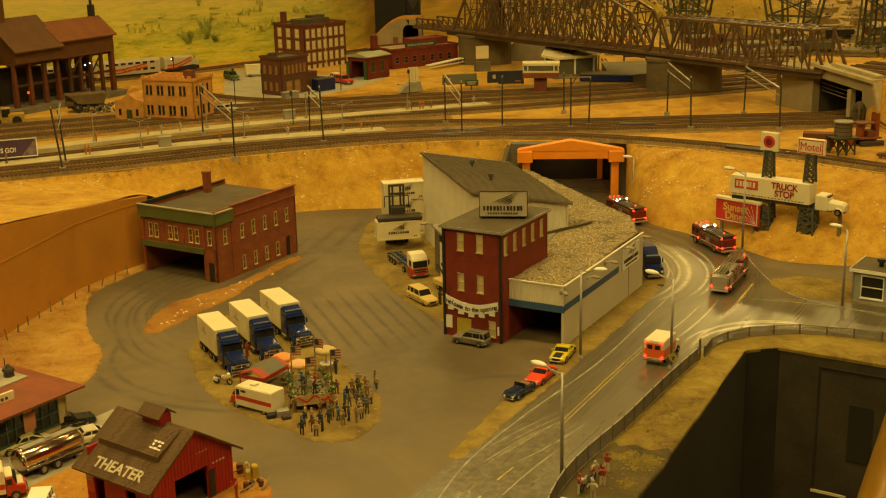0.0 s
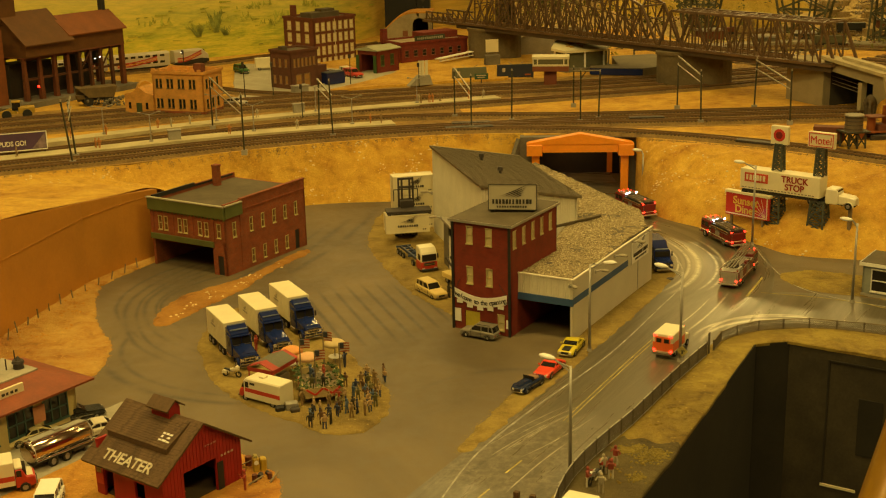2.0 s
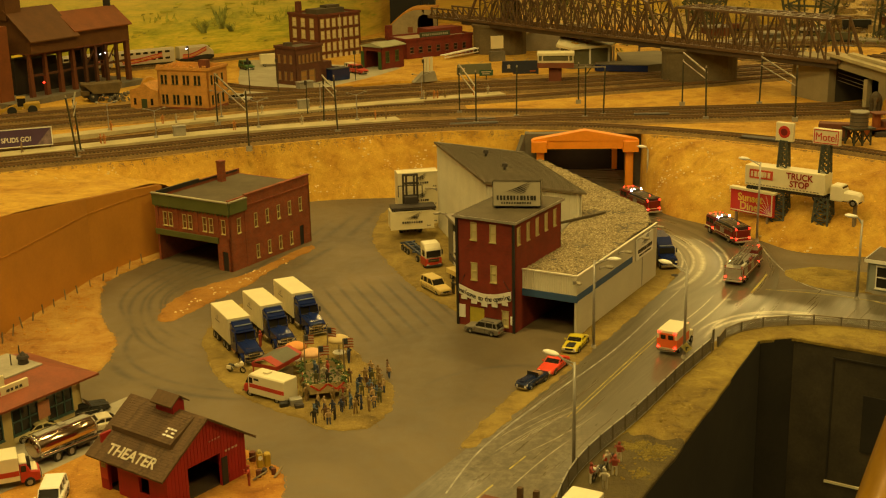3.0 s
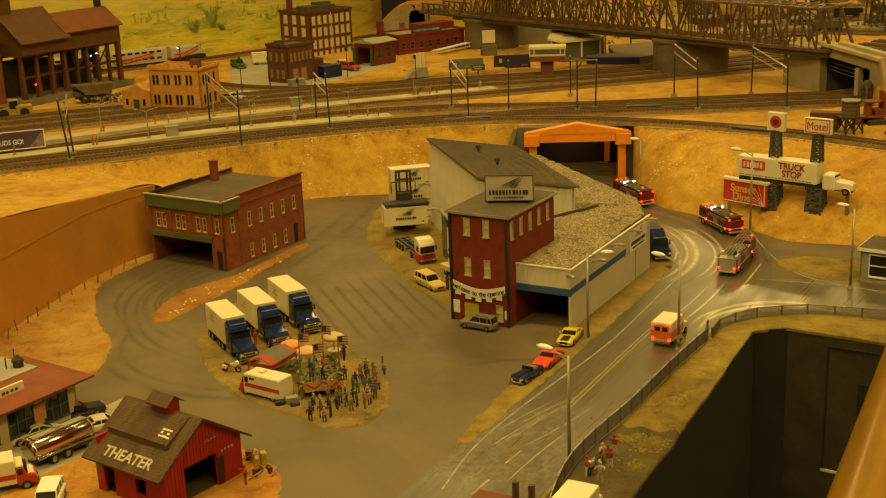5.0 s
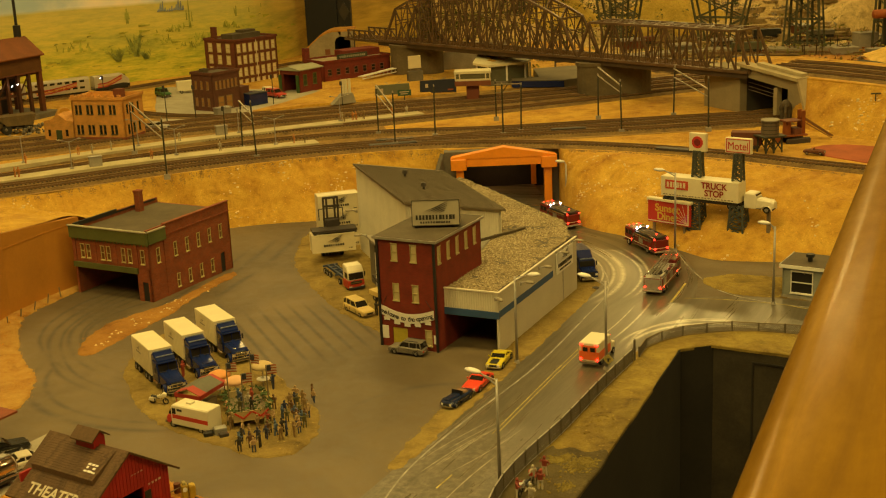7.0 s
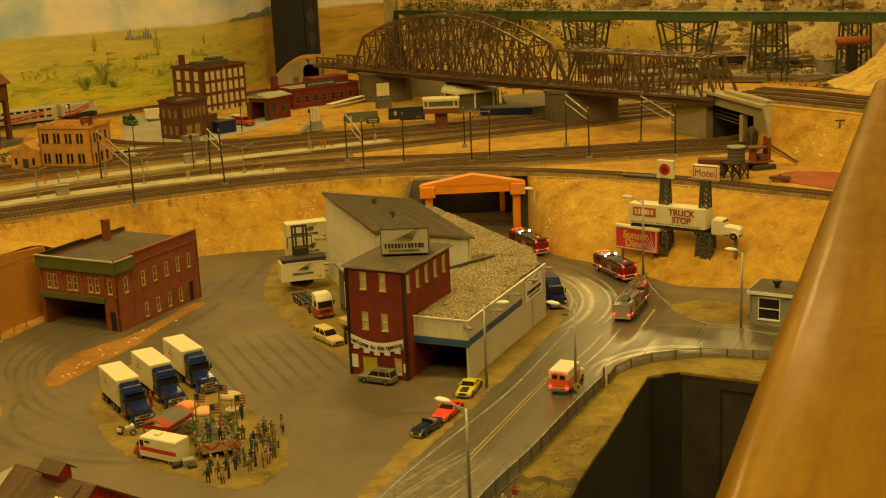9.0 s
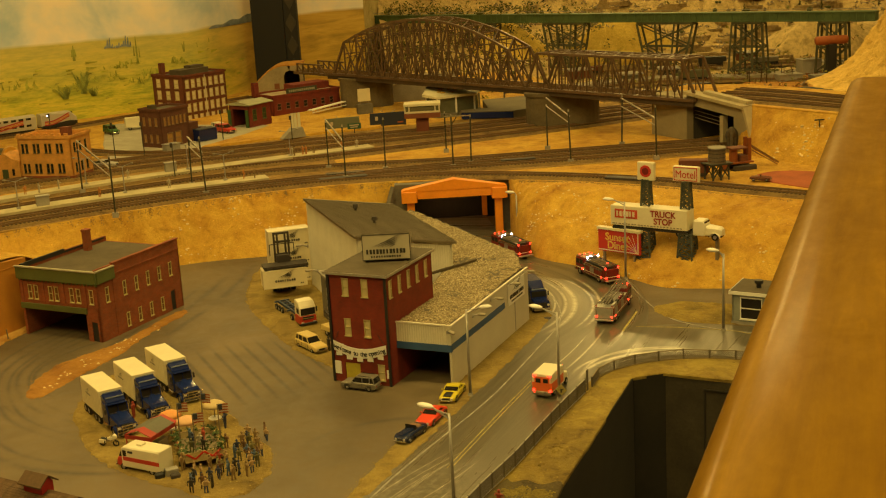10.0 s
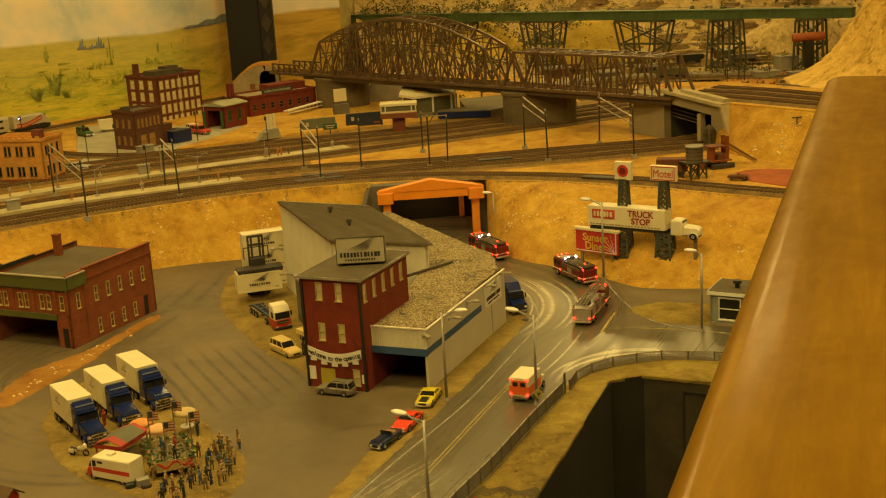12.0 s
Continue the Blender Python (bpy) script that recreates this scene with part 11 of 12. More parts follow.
part("tank", M().cyl((0, 0, 2.65), (0, 0, 4.9), 1.35, 1.3, 16), plain("tank_wood", (0.16, 0.12, 0.075), 0.8), e)
for z in (2.9, 3.5, 4.1, 4.6):
    part("hoop", M().cyl((0, 0, z), (0, 0, z + 0.1), 1.38, 1.38, 16), DARK_METAL, e)
part("lid", M().cyl((0, 0, 4.9), (0, 0, 5.05), 1.45, 1.4, 16), CONCRETE, e, "pale round lid")
e = thing("rusty_wagon", "rust red open wagon body", "wagon", 57.6, 190.2, DECK + 0.3, -20)
part("body", M().box(-2.3, 2.3, -1.0, 1.0, 0.6, 2.6, 0.05), RUST, e)
part("bogie", M().box(-1.8, -0.9, -0.8, 0.8, 0, 0.6).box(0.9, 1.8, -0.8, 0.8, 0, 0.6), DARK_METAL, e)
EX_RED = plain("excavator_red", (0.24, 0.062, 0.010), 0.6, 0, 0.25)
e = thing("steam_shovel", "rust red steam shovel with a lattice boom", "excavator", 66.6, 194.5, DECK, 10)
for y in (-1.6, 0.8):
    part("crawler_track", M().box(-2.0, 2.0, y, y + 0.8, 0, 0.8, 0.15), DARK_METAL, e)
part("turntable", M().cyl((0, 0, 0.8), (0, 0, 1.1), 1.2, 1.2, 14), DARK_METAL, e)
part("deck_plate", M().box(-2.4, 1.6, -1.3, 1.3, 1.1, 1.35, 0.05), EX_RED, e)
part("boiler", M().cyl((-1.4, 0, 1.35), (-1.4, 0, 3.4), 0.7, 0.65, 12), EX_RED, e)
part("engine_block", M().box(-0.6, 0.7, -1.0, 1.0, 1.35, 2.3, 0.1), RUST, e)
part("mast", M().box(0.75, 1.35, -0.8, -0.5, 1.35, 5.0), EX_RED, e)
part("mast", M().box(0.75, 1.35, 0.5, 0.8, 1.35, 5.0), EX_RED, e)
part("canopy", M().box(-2.2, 0.6, -1.2, 1.2, 3.42, 3.6), RUST, e)
part("boom", M().beam((1.2, -0.5, 3.9), (6.4, -0.5, 0.5), 0.25).beam((1.2, 0.5, 3.9), (6.4, 0.5, 0.5), 0.25).beam((1.2, -0.5, 3.2), (6.2, -0.5, 0.2), 0.15), plain("boom_brown", (0.20, 0.10, 0.04), 0.7), e)
for k in range(7):
    t = k / 6
    part("rung", M().beam((1.2 + 5.1 * t, -0.5, 3.8 - 3.3 * t), (1.2 + 5.1 * t, 0.5, 3.8 - 3.3 * t), 0.14), EX_RED, e)
part("bucket", M().box(-3.6, -2.4, -0.8, 0.8, 0.3, 1.6, 0.2), EX_RED, e)
car("scrap_car", "small rusty brown car beside the track", 66.0, 183.6, heading(1, -0.6), RUST, "vintage")
bpy.data.objects["scrap_car"].location.z = (DECK + 0.15) * S
bpy.data.objects["scrap_car"].scale = (0.75, 0.75, 0.75)
patch("yard_red", [(66, 186), (72, 190), (80, 184), (92, 168), (84, 163), (74, 172)], DECK, 0.15, plain("red_yard_earth", (0.36, 0.09, 0.03), 0.9, 0, 0.25, 0.5, 0.3), "rust red earth yard beside the track", "ground")
e = thing("yard_lamp", "dark tee-shaped yard lamp", "lamp", 80.4, 197.0, 12.6, 0)
part("pole", M().cyl((0, 0, -3), (0, 0, 2.6), 0.12, 0.1, 6), MAST, e)
part("crossbar", M().box(-0.8, 0.8, -0.12, 0.12, 2.6, 2.8), MAST, e)

# ---- left background: passenger train and rusty mine works ----
TRAIN_WHITE = plain("train_white", (0.46, 0.42, 0.34), 0.35, 0, 0.06)
SWOOSH_R, SWOOSH_Y = plain("train_red", (0.42, 0.04, 0.03), 0.4), plain("train_orange", (0.60, 0.25, 0.04), 0.4)


def coach(x, y, turn, L=17.0, loco=False):
    e = thing("passenger_coach" if not loco else "diesel_locomotive", "white bilevel coach with red swooshes" if not loco else "white diesel locomotive with a red flash", "train", x, y, DECK + 0.6, turn, "passenger train")
    if loco:
        part("body", hull([(-L / 2, 1.1, 0.9, 2.6), (-L / 2 + 1.6, 1.45, 0.7, 4.3), (L / 2, 1.45, 0.7, 4.3)], 0.4), TRAIN_WHITE, e, "", 0, False)
        part("windscreen", M().box(-1.0, 1.0, -L / 2 + 0.9, -L / 2 + 1.5, 3.2, 4.0), GLASS, e)
    else:
        part("body", hull([(-L / 2, 1.45, 0.6, 4.5), (L / 2, 1.45, 0.6, 4.5)], 0.5), TRAIN_WHITE, e)
    for sx in (-1, 1):
        for k in range(0 if loco else 9):
            for z in (1.5, 3.3):
                part("window", M().box(sx * 1.455 - 0.02, sx * 1.455 + 0.02, -L / 2 + 1.2 + k * 1.7, -L / 2 + 2.3 + k * 1.7, z, z + 0.6), GLASS, e)
        for j, mt_ in ((0, SWOOSH_R), (1, SWOOSH_Y), (2, SWOOSH_R)):
            m = M().rings([[(sx * 1.475, yy, 1.0 + 0.45 * j + 2.2 * max(0, -yy / L + 0.2) ** 1.2 * 2 ** (1 if loco else 0.4)), (sx * 1.475, yy, 1.35 + 0.45 * j + 2.2 * max(0, -yy / L + 0.2) ** 1.2 * 2 ** (1 if loco else 0.4)), (sx * 1.49, yy, 1.35 + 0.45 * j + 2.2 * max(0, -yy / L + 0.2) ** 1.2 * 2 ** (1 if loco else 0.4)), (sx * 1.49, yy, 1.0 + 0.45 * j + 2.2 * max(0, -yy / L + 0.2) ** 1.2 * 2 ** (1 if loco else 0.4))] for yy in [L * (0.42 - 0.1 * i) for i in range(8)]])
            part("swoosh", m, mt_, e, "curved coloured stripe")
    if loco:
        part("nose_skirt", hull([(-L / 2 - 0.05, 1.13, 0.5, 1.5), (-L / 2 + 1.7, 1.48, 0.4, 1.9), (L / 2, 1.48, 0.4, 1.2)], 0.2), BLACK, e, "black lower skirt")
    e.scale = (0.9, 1.0, 0.8)
    part("underframe", M().box(-1.2, 1.2, -L / 2 + 0.5, L / 2 - 0.5, 0.2, 0.62).box(-1.0, 1.0, -L / 2 + 1.2, -L / 2 + 3.6, 0, 0.5).box(-1.0, 1.0, L / 2 - 3.6, L / 2 - 1.2, 0, 0.5), BLACK, e)
    return e


for (a, b), lo in ((((-63.6, 291.6), (-56.2, 296.9)), True), (((-75.8, 283.7), (-64.1, 291.2)), False), (((-88.2, 275.9), (-76.3, 283.3)), False)):
    L = math.dist(a, b) - 0.5
    coach((a[0] + b[0]) / 2, (a[1] + b[1]) / 2, heading(b[0] - a[0], b[1] - a[1]), L, lo)

mine = thing("mine_works", "rusty sheet-metal mine works on steel legs", "building", -79.6, 244.0, DECK, 58)
# darker rust puts the shade under the works into legs and girders
RUST_DARK = plain("dark_rusty_steel", (0.085, 0.03, 0.012), 0.75, 0.1, 0.3, 0.4, 0.3)
RUST_LEG = plain("red_rusty_leg", (0.15, 0.045, 0.015), 0.75, 0.1, 0.3, 0.4, 0.3)
SHEET = plain("rust_sheet", (0.115, 0.045, 0.009), 0.75, 0, 0.25, 0.5, 0.3)
SHEET_RED = plain("rust_red_sheet", (0.20, 0.058, 0.010), 0.7, 0, 0.25, 0.4, 0.3)
FL = 9.1
for x in (-2.2, 1.5, 5.1, 8.5):
    part("leg", M().rings([[(x - w, y - w, z), (x + w, y - w, z), (x + w, y + w, z), (x - w, y + w, z)] for w, z, y in ((0.46, 1.0, 0.4), (0.30, FL, 0.4))]), RUST_LEG, mine, "tapered rusty front leg")
    part("leg", M().beam((x, 10.6, 1), (x, 10.6, FL), 0.5), RUST_DARK, mine)
for x in (11.4, 14.2, 17.0, 19.9, 22.8):
    for y in (0.2, 7.4):
        part("leg", M().beam((x, y, 1), (x, y, FL), 0.62 if x < 22 else 0.9), RUST_DARK if x < 22 else RUST_LEG, mine)
for z in (4.8, 8.6):
    for y in (0.6, 6.2):
        part("girder", M().box(-2.6, 23.2, y - 0.2, y + 0.2, z, z + 0.45), RUST_DARK, mine)
for x in (11.4, 17.0):
    part("brace", M().beam((x, 0.2, 5.0), (x + 2.8, 0.2, 8.6), 0.24), RUST_DARK, mine)
part("floor", M().box(-2.6, 23.3, -0.4, 8.0, FL, FL + 0.25), RUST, mine)
for x in (11.6, 17.2):
    part("hopper", M().rings([[(x + 0.4 + i, 2 + i, z), (x + 2.6 - i, 2 + i, z), (x + 2.6 - i, 6 - i, z), (x + 0.4 + i, 6 - i, z)] for i, z in ((0, FL), (0.7, 5.6))]), DARK_METAL, mine)


def shed(x0, x1, y0, y1, z0, ze, zr, wall, roof, lab):
    part("wall", M().rings([[(x, y0, z0), (x, y1, z0), (x, y1, ze), (x, (y0 + y1) / 2, zr - 0.2), (x, y0, ze)] for x in (x0, x1)]), wall, mine, lab)
    for s in (0, 1):
        ya, yb = ((y0 - 0.7), (y0 + y1) / 2) if s == 0 else ((y1 + 0.7), (y0 + y1) / 2)
        part("roof", M().add([(x, y, z) for x in (x0 - 0.5, x1 + 0.5) for y, z in ((ya, ze - 0.4), (yb, zr), (yb, zr + 0.25), (ya, ze - 0.15))], [(0, 1, 2, 3), (7, 6, 5, 4), (0, 4, 5, 1), (1, 5, 6, 2), (2, 6, 7, 3), (3, 7, 4, 0)]), roof, mine, "rusty sheet roof")


shed(8.9, 23.3, -0.3, 8.0, FL + 0.26, 12.7, 15.9, SHEET, SHEET_RED, "rusty sheet wall")
shed(-2.6, 8.6, -1.0, 12, FL + 0.26, 11.9, 17.3, SHEET, SHEET, "brown sheet wall")
part("upper_tower", M().box(-3.0, 0.6, 4.6, 9.0, 15.5, 27), SHEET, mine)
part("annex", M().box(-9.5, -6.5, 0.5, 8.0, 1.0, 15.0), SHEET_RED, mine, "red sheet annex")
# dark blocks: bins, coloured to stand in for the shaded interior
part("dark_bin", M().box(-2.2, 8.4, 5.0, 9.5, 1.0, 7.6), plain("bin_shade", (0.03, 0.022, 0.015), 0.8), mine, "dark block for ore bins and shade inside the frame")
part("dark_bin", M().box(10.2, 18.5, 5.6, 7.0, 1.0, 5.4), plain("bin_shade_b", (0.035, 0.025, 0.018), 0.8), mine, "dark block for ore bins and shade inside the frame")
part("chimney_pipe", M().cyl((22.4, 4.4, 14), (22.4, 4.4, 34), 0.3, 0.3, 8).cyl((22.4, 4.4, 14.2), (22.4, 4.4, 18.4), 0.75, 0.75, 12), BLACK, mine, "dark steel stack")
part("lamp_red", M().ball((0.2, -0.3, 3.6), 0.2), LENS_RED, mine, "small lit red lamp")
for x, z in ((14.8, 7.2), (16.2, 7.4)):
    part("work_lamp", M().ball((x, -0.5, z), 0.1), LENS_WHITE, mine, "lit white work lamp")
part("base_slab", M().box(-10, 25, -2.4, 13, 0, 1.0), CONCRETE_DARK, mine)
LOADER_YELLOW = plain("loader_yellow", (0.48, 0.30, 0.03), 0.5)
e = thing("wheel_loader", "yellow articulated wheel loader beside the mine", "loader", -79.2, 229.2, DECK, 200)
for xx in (-2.0, 1.6):
    for sy in (-1, 1):
        part("wheel", M().cyl((xx, sy * 1.3 - 0.35, 0.85), (xx, sy * 1.3 + 0.35, 0.85), 0.85, 0.85, 14), RUBBER, e)
part("engine_bay", M().box(-3.4, -0.5, -1.0, 1.0, 1.0, 2.1, 0.15), LOADER_YELLOW, e)
part("front_frame", M().box(-0.3, 2.2, -0.7, 0.7, 0.9, 1.5, 0.1), LOADER_YELLOW, e)
part("cab", M().box(-0.9, 0.5, -0.75, 0.75, 1.55, 3.0, 0.08), GLASS, e, "glazed cab")
part("cab_roof", M().box(-1.0, 0.6, -0.85, 0.85, 3.004, 3.2, 0.06), LOADER_YELLOW, e)
for sy in (-0.6, 0.6):
    part("arm", M().beam((0.6, sy, 1.7), (3.6, sy, 0.8), 0.26, 0.4), LOADER_YELLOW, e)
part("bucket", M().rings([[(3.5, y, 0.2), (4.9, y, 0.15), (4.9, y, 0.35), (3.9, y, 0.6), (3.8, y, 1.5), (3.5, y, 1.5)] for y in (-1.6, 1.6)]), LOADER_YELLOW, e)
e = thing("dump_truck", "dark rusty dump truck beside the mine", "truck", -68.2, 243.0, DECK, 205)
MUD = plain("muddy_brown", (0.13, 0.085, 0.03), 0.85, 0, 0.4, 1.0, 0.3)
for xx in (-2.3, 1.6):
    for sy in (-1, 1):
        part("wheel", M().cyl((xx, sy * 1.4 - 0.35, 0.9), (xx, sy * 1.4 + 0.35, 0.9), 0.9, 0.9, 14), RUBBER, e)
part("frame", M().box(-3.4, 3.4, -0.8, 0.8, 0.9, 1.4), DARK_METAL, e)
part("bed", M().rings([[(-4.0, -w, 3.5), (2.0, -w, 3.4), (3.6, -w, 3.6), (1.6, -w + 0.3, 1.7), (-3.2, -w + 0.3, 1.5)] for w in (1.9, -1.6)]), MUD, e, "mud-caked tipping bed")
part("cab", M().box(2.0, 3.5, -1.5, 0.0, 1.5, 3.2, 0.1), MUD, e)
part("windscreen", M().box(3.45, 3.53, -1.35, -0.15, 2.3, 3.0), GLASS, e)
part("bonnet", M().box(2.2, 3.8, 0.1, 1.5, 1.4, 2.2, 0.1), MUD, e)
e = thing("ore_pile", "coarse grey ore pile beside the mine", "rubble", -65.2, 242.0, DECK, 0)
m = M()
r = random.Random(2)
for k in range(60):
    m.ball((r.gauss(0, 2.2), r.gauss(0, 1.3), max(0.1, 1.3 - abs(r.gauss(0, 0.8)))), r.uniform(0.15, 0.4), 5, 4)
tagged(part("rubble", m, CONCRETE_DARK, e), kind="stuff")
e = thing("yellow_hopper", "curved yellow conveyor hood", "conveyor", -57.5, 238.8, DECK, 20)
m = M().rings([[(2.0 * math.cos(a), y, 1.5 + 3.6 * math.sin(a)) for a in [math.pi * i / 10 for i in range(11)]] + [(1.5 * math.cos(a), y, 1.5 + 3.0 * math.sin(a)) for a in [math.pi * (10 - i) / 10 for i in range(11)]] for y in (-1.0, 1.0)])
part("hood", m, plain("hood_yellow", (0.62, 0.32, 0.04), 0.5), e)
part("legs", M().box(-2.0, -1.5, -1, 1, 0, 1.5).box(1.5, 2.0, -1, 1, 0, 1.5), RUST, e)

# ---- right background: valley, hills, green viaduct ----
def hill_height(x, y):
    d = max(0.0, (y - 372) / 70)
    h = 5.0 + 30 * min(1, d) ** 1.4
    if x < 52:
        h = max(h, 8.4)
    h += 5.0 * fbm(x, y, 1, 0.03) * min(1, max(0, (y - 345) / 40)) + 1.5 * fbm(x, y, 2, 0.15) * min(1, max(0, (y - 330) / 40))
    step = 4.2
    k = math.floor(h / step)
    f = (h / step - k)
    return (k + min(1, f * 1.9) if y > 375 else h / step) * step


CLIFF = sand_mat("canyon_rock", (0.74, 0.56, 0.24), (0.54, 0.39, 0.15), (0.20, 0.135, 0.05), 2.2)
rows = []
for j in range(61):
    y = 236 + (500 - 236) * j / 60
    rows.append([(x, y, hill_height(x, y) if y > 300 else 5.0) for x in [57 + i * 2.8 if y < 352 else 20 + i * 3.2 for i in range(88)]])
m = M().rings(rows, closed=False)
setting("ground_canyon", m, CLIFF, "terraced ochre canyon hills", "ground", "structure", False)
curved_wall("backdrop_canyon", [(12, 380), (14, 402), (60, 505), (160, 520), (330, 500)], 0, 90, sand_mat("painted_canyon", (0.66, 0.54, 0.22), (0.52, 0.40, 0.14), (0.26, 0.22, 0.06), 0.8), "painted ochre canyon backdrop")
road2 = M()
ribbon(road2, smooth_line([(60, 330), (90, 338), (120, 330), (170, 345)], 6), 6.0, 4.5, 6.2)
setting("road_valley", road2, plain("valley_road", (0.30, 0.26, 0.18), 0.8), "pale dusty valley road", "road")
via = thing("green_viaduct", "long green plate girder viaduct on steel towers", "bridge", 15.3, 421.0, 0, math.degrees(math.atan2(-102.2, 123.7)))
VL = 165.0
part("girder", M().box(-2, VL, -1.6, 1.6, 19.9, 21.8), TRESTLE_GREEN, via, "green plate girder")
for k in range(80):
    shared_part("via_stiffener", lambda: M().box(0, 0.2, -1.8, -1.61, 19.95, 21.75), TRESTLE_GREEN, "stiffener", via, pose(k * 2.08 * S, 0, 0))
part("top_flange", M().box(-2, VL, -1.95, 1.95, 21.8, 22.1), TRESTLE_GREEN, via)
part("bottom_flange", M().box(-2, VL, -1.95, 1.95, 19.6, 19.9), TRESTLE_GREEN, via)
part("handrail", M().box(-2, VL, -1.95, -1.85, 22.8, 22.92), GREY_METAL, via)
GREEN_DARK = plain("tower_dark_green", (0.095, 0.092, 0.048), 0.65, 0, 0.3, 0.3)
for x, wt, wb in ((45, 13, 5), (75, 14, 4), (107, 17, 5), (131, 8.5, 11.5), (154, 7, 9)):
    tw = part("tower", M().box(x - wt / 2, x + wt / 2, -1.8, 1.8, 19.1, 19.58), GREEN_DARK, via, "braced green steel tower")
    z0, z1, n = -6, 19.1, 4
    for sy in (-1.5, 1.5):
        for sx in (-0.5, -0.17, 0.17, 0.5):
            part("tower_leg", M().beam((x + sx * wb, sy * 1.5, z0), (x + sx * wt, sy, z1), 0.5), GREEN_DARK, tw)
        for k in range(n):
            t0, t1 = k / n, (k + 1) / n
            a, b = wb + (wt - wb) * t0, wb + (wt - wb) * t1
            za, zb = z0 + (z1 - z0) * t0, z0 + (z1 - z0) * t1
            part("tower_brace", M().beam((x - a / 2, sy, za), (x + b / 2, sy, zb), 0.3), GREEN_DARK, tw)
            part("tower_brace", M().beam((x + a / 2, sy, za), (x - b / 2, sy, zb), 0.3), GREEN_DARK, tw)
            part("tower_brace", M().beam((x - b / 2, sy, zb), (x + b / 2, sy, zb), 0.3), GREEN_DARK, tw)
BUSH = plain("dark_bush", (0.09, 0.10, 0.03), 0.9, 0, 0.4, 1.5, 0.5)
rnd = random.Random(77)


def conifer(x, y, h, z):
    e = thing("pine_tree", "small dark green model pine tree", "tree", x, y, z, rnd.uniform(0, 360), "pines on the hill")
    part("trunk", M().cyl((0, 0, 0), (0, 0, h * 0.9), 0.2, 0.05, 6), TIES, e)
    m = M()
    for k in range(34):
        t = rnd.random() ** 0.8
        a = rnd.uniform(0, 6.28)
        r = (1 - t) * h * 0.26 + 0.1
        z0 = h * (0.12 + 0.86 * t)
        p = (math.cos(a) * r, math.sin(a) * r, z0 - 0.25 * r)
        q = (math.cos(a + 0.35) * r * 0.75, math.sin(a + 0.35) * r * 0.75, z0 - 0.1)
        m.add([(0, 0, z0 + 0.25), p, q, (0, 0, z0 - 0.15)], [(0, 1, 2), (3, 2, 1), (0, 3, 1), (0, 2, 3)])
    part("crown", m, BUSH, e)


bpy.context.view_layer.update()
deps = bpy.context.evaluated_depsgraph_get()
for k in range(30):
    x, y = rnd.uniform(22, 200), rnd.uniform(388, 470)
    conifer(x, y, rnd.uniform(3.5, 7), drop(x, y, 80) - 0.3)
m = M()
for k in range(150):
    x, y = rnd.uniform(24, 200), rnd.uniform(330, 440)
    z = drop(x, y, 17 if y < 380 else 80)
    for j in range(3):
        m.ball((x + rnd.uniform(-0.8, 0.8), y + rnd.uniform(-0.8, 0.8), z + 0.2), rnd.uniform(0.3, 0.9), 6, 4, 0.8)
setting("scrub", m, BUSH, "dark scrub dotted over the hills", "bushes", "stuff")
for x, y, w, h, ma in ((138, 335, 5, 2.4, CREAM), (96, 345, 5, 2.2, DARK_METAL), (84, 340, 5, 2.0, CONCRETE_DARK), (72, 352, 6, 2.6, BRICK_MILL), (124, 362, 4, 3.2, RUST)):
    e = thing("valley_hut", "small plain hut in the valley", "hut", x, y, 5.2, rnd.uniform(-20, 20), "valley huts")
    part("wall", M().box(-w / 2, w / 2, -2.5, 2.5, -1.0, h), ma, e)
    part("roof", M().box(-w / 2 - 0.4, w / 2 + 0.4, -2.9, 2.9, h, h + 0.4), GREY_METAL, e)
for k, pts in enumerate(([(62, 300), (84, 306), (110, 300), (140, 288), (170, 275)], [(62, 322), (86, 329), (112, 322), (150, 300)], [(60, 352), (90, 360), (130, 352), (180, 340)])):
    track(pts, 5.6, "railway_track_valley_%d" % (k + 1), "old branch line in the valley")
patch("yard_orange", [(104, 300), (116, 296), (134, 300), (142, 316), (128, 328), (108, 318)], 5.3, 0.3, SAND_RED, "orange earth lot in the valley", "ground")
for k, (x, y, tn, ma, lb) in enumerate(((92, 306.0, 8, DARK_METAL, "dark"), (98, 328, -6, GREEN_DARK, "dark green"), (76, 356.5, 16, RUST, "rusty"), (112, 356.5, -8, BLACK, "black"), (126, 352.5, -10, CONCRETE_DARK, "grey"))):
    e = thing("freight_wagon", "%s freight wagon on the branch line" % lb, "wagon", x, y, 6.1, tn, "wagons in the valley")
    part("body", M().box(-3.8, 3.8, -1.2, 1.2, 0.7, 1.9 + 0.6 * (k % 2), 0.1), ma, e)
    part("underframe", M().box(-3.6, 3.6, -0.9, 0.9, 0.4, 0.69), BLACK, e)
    for xx in (-2.6, 2.6):
        part("bogie", M().box(xx - 1.1, xx + 1.1, -1.0, 1.0, 0, 0.39), BLACK, e)
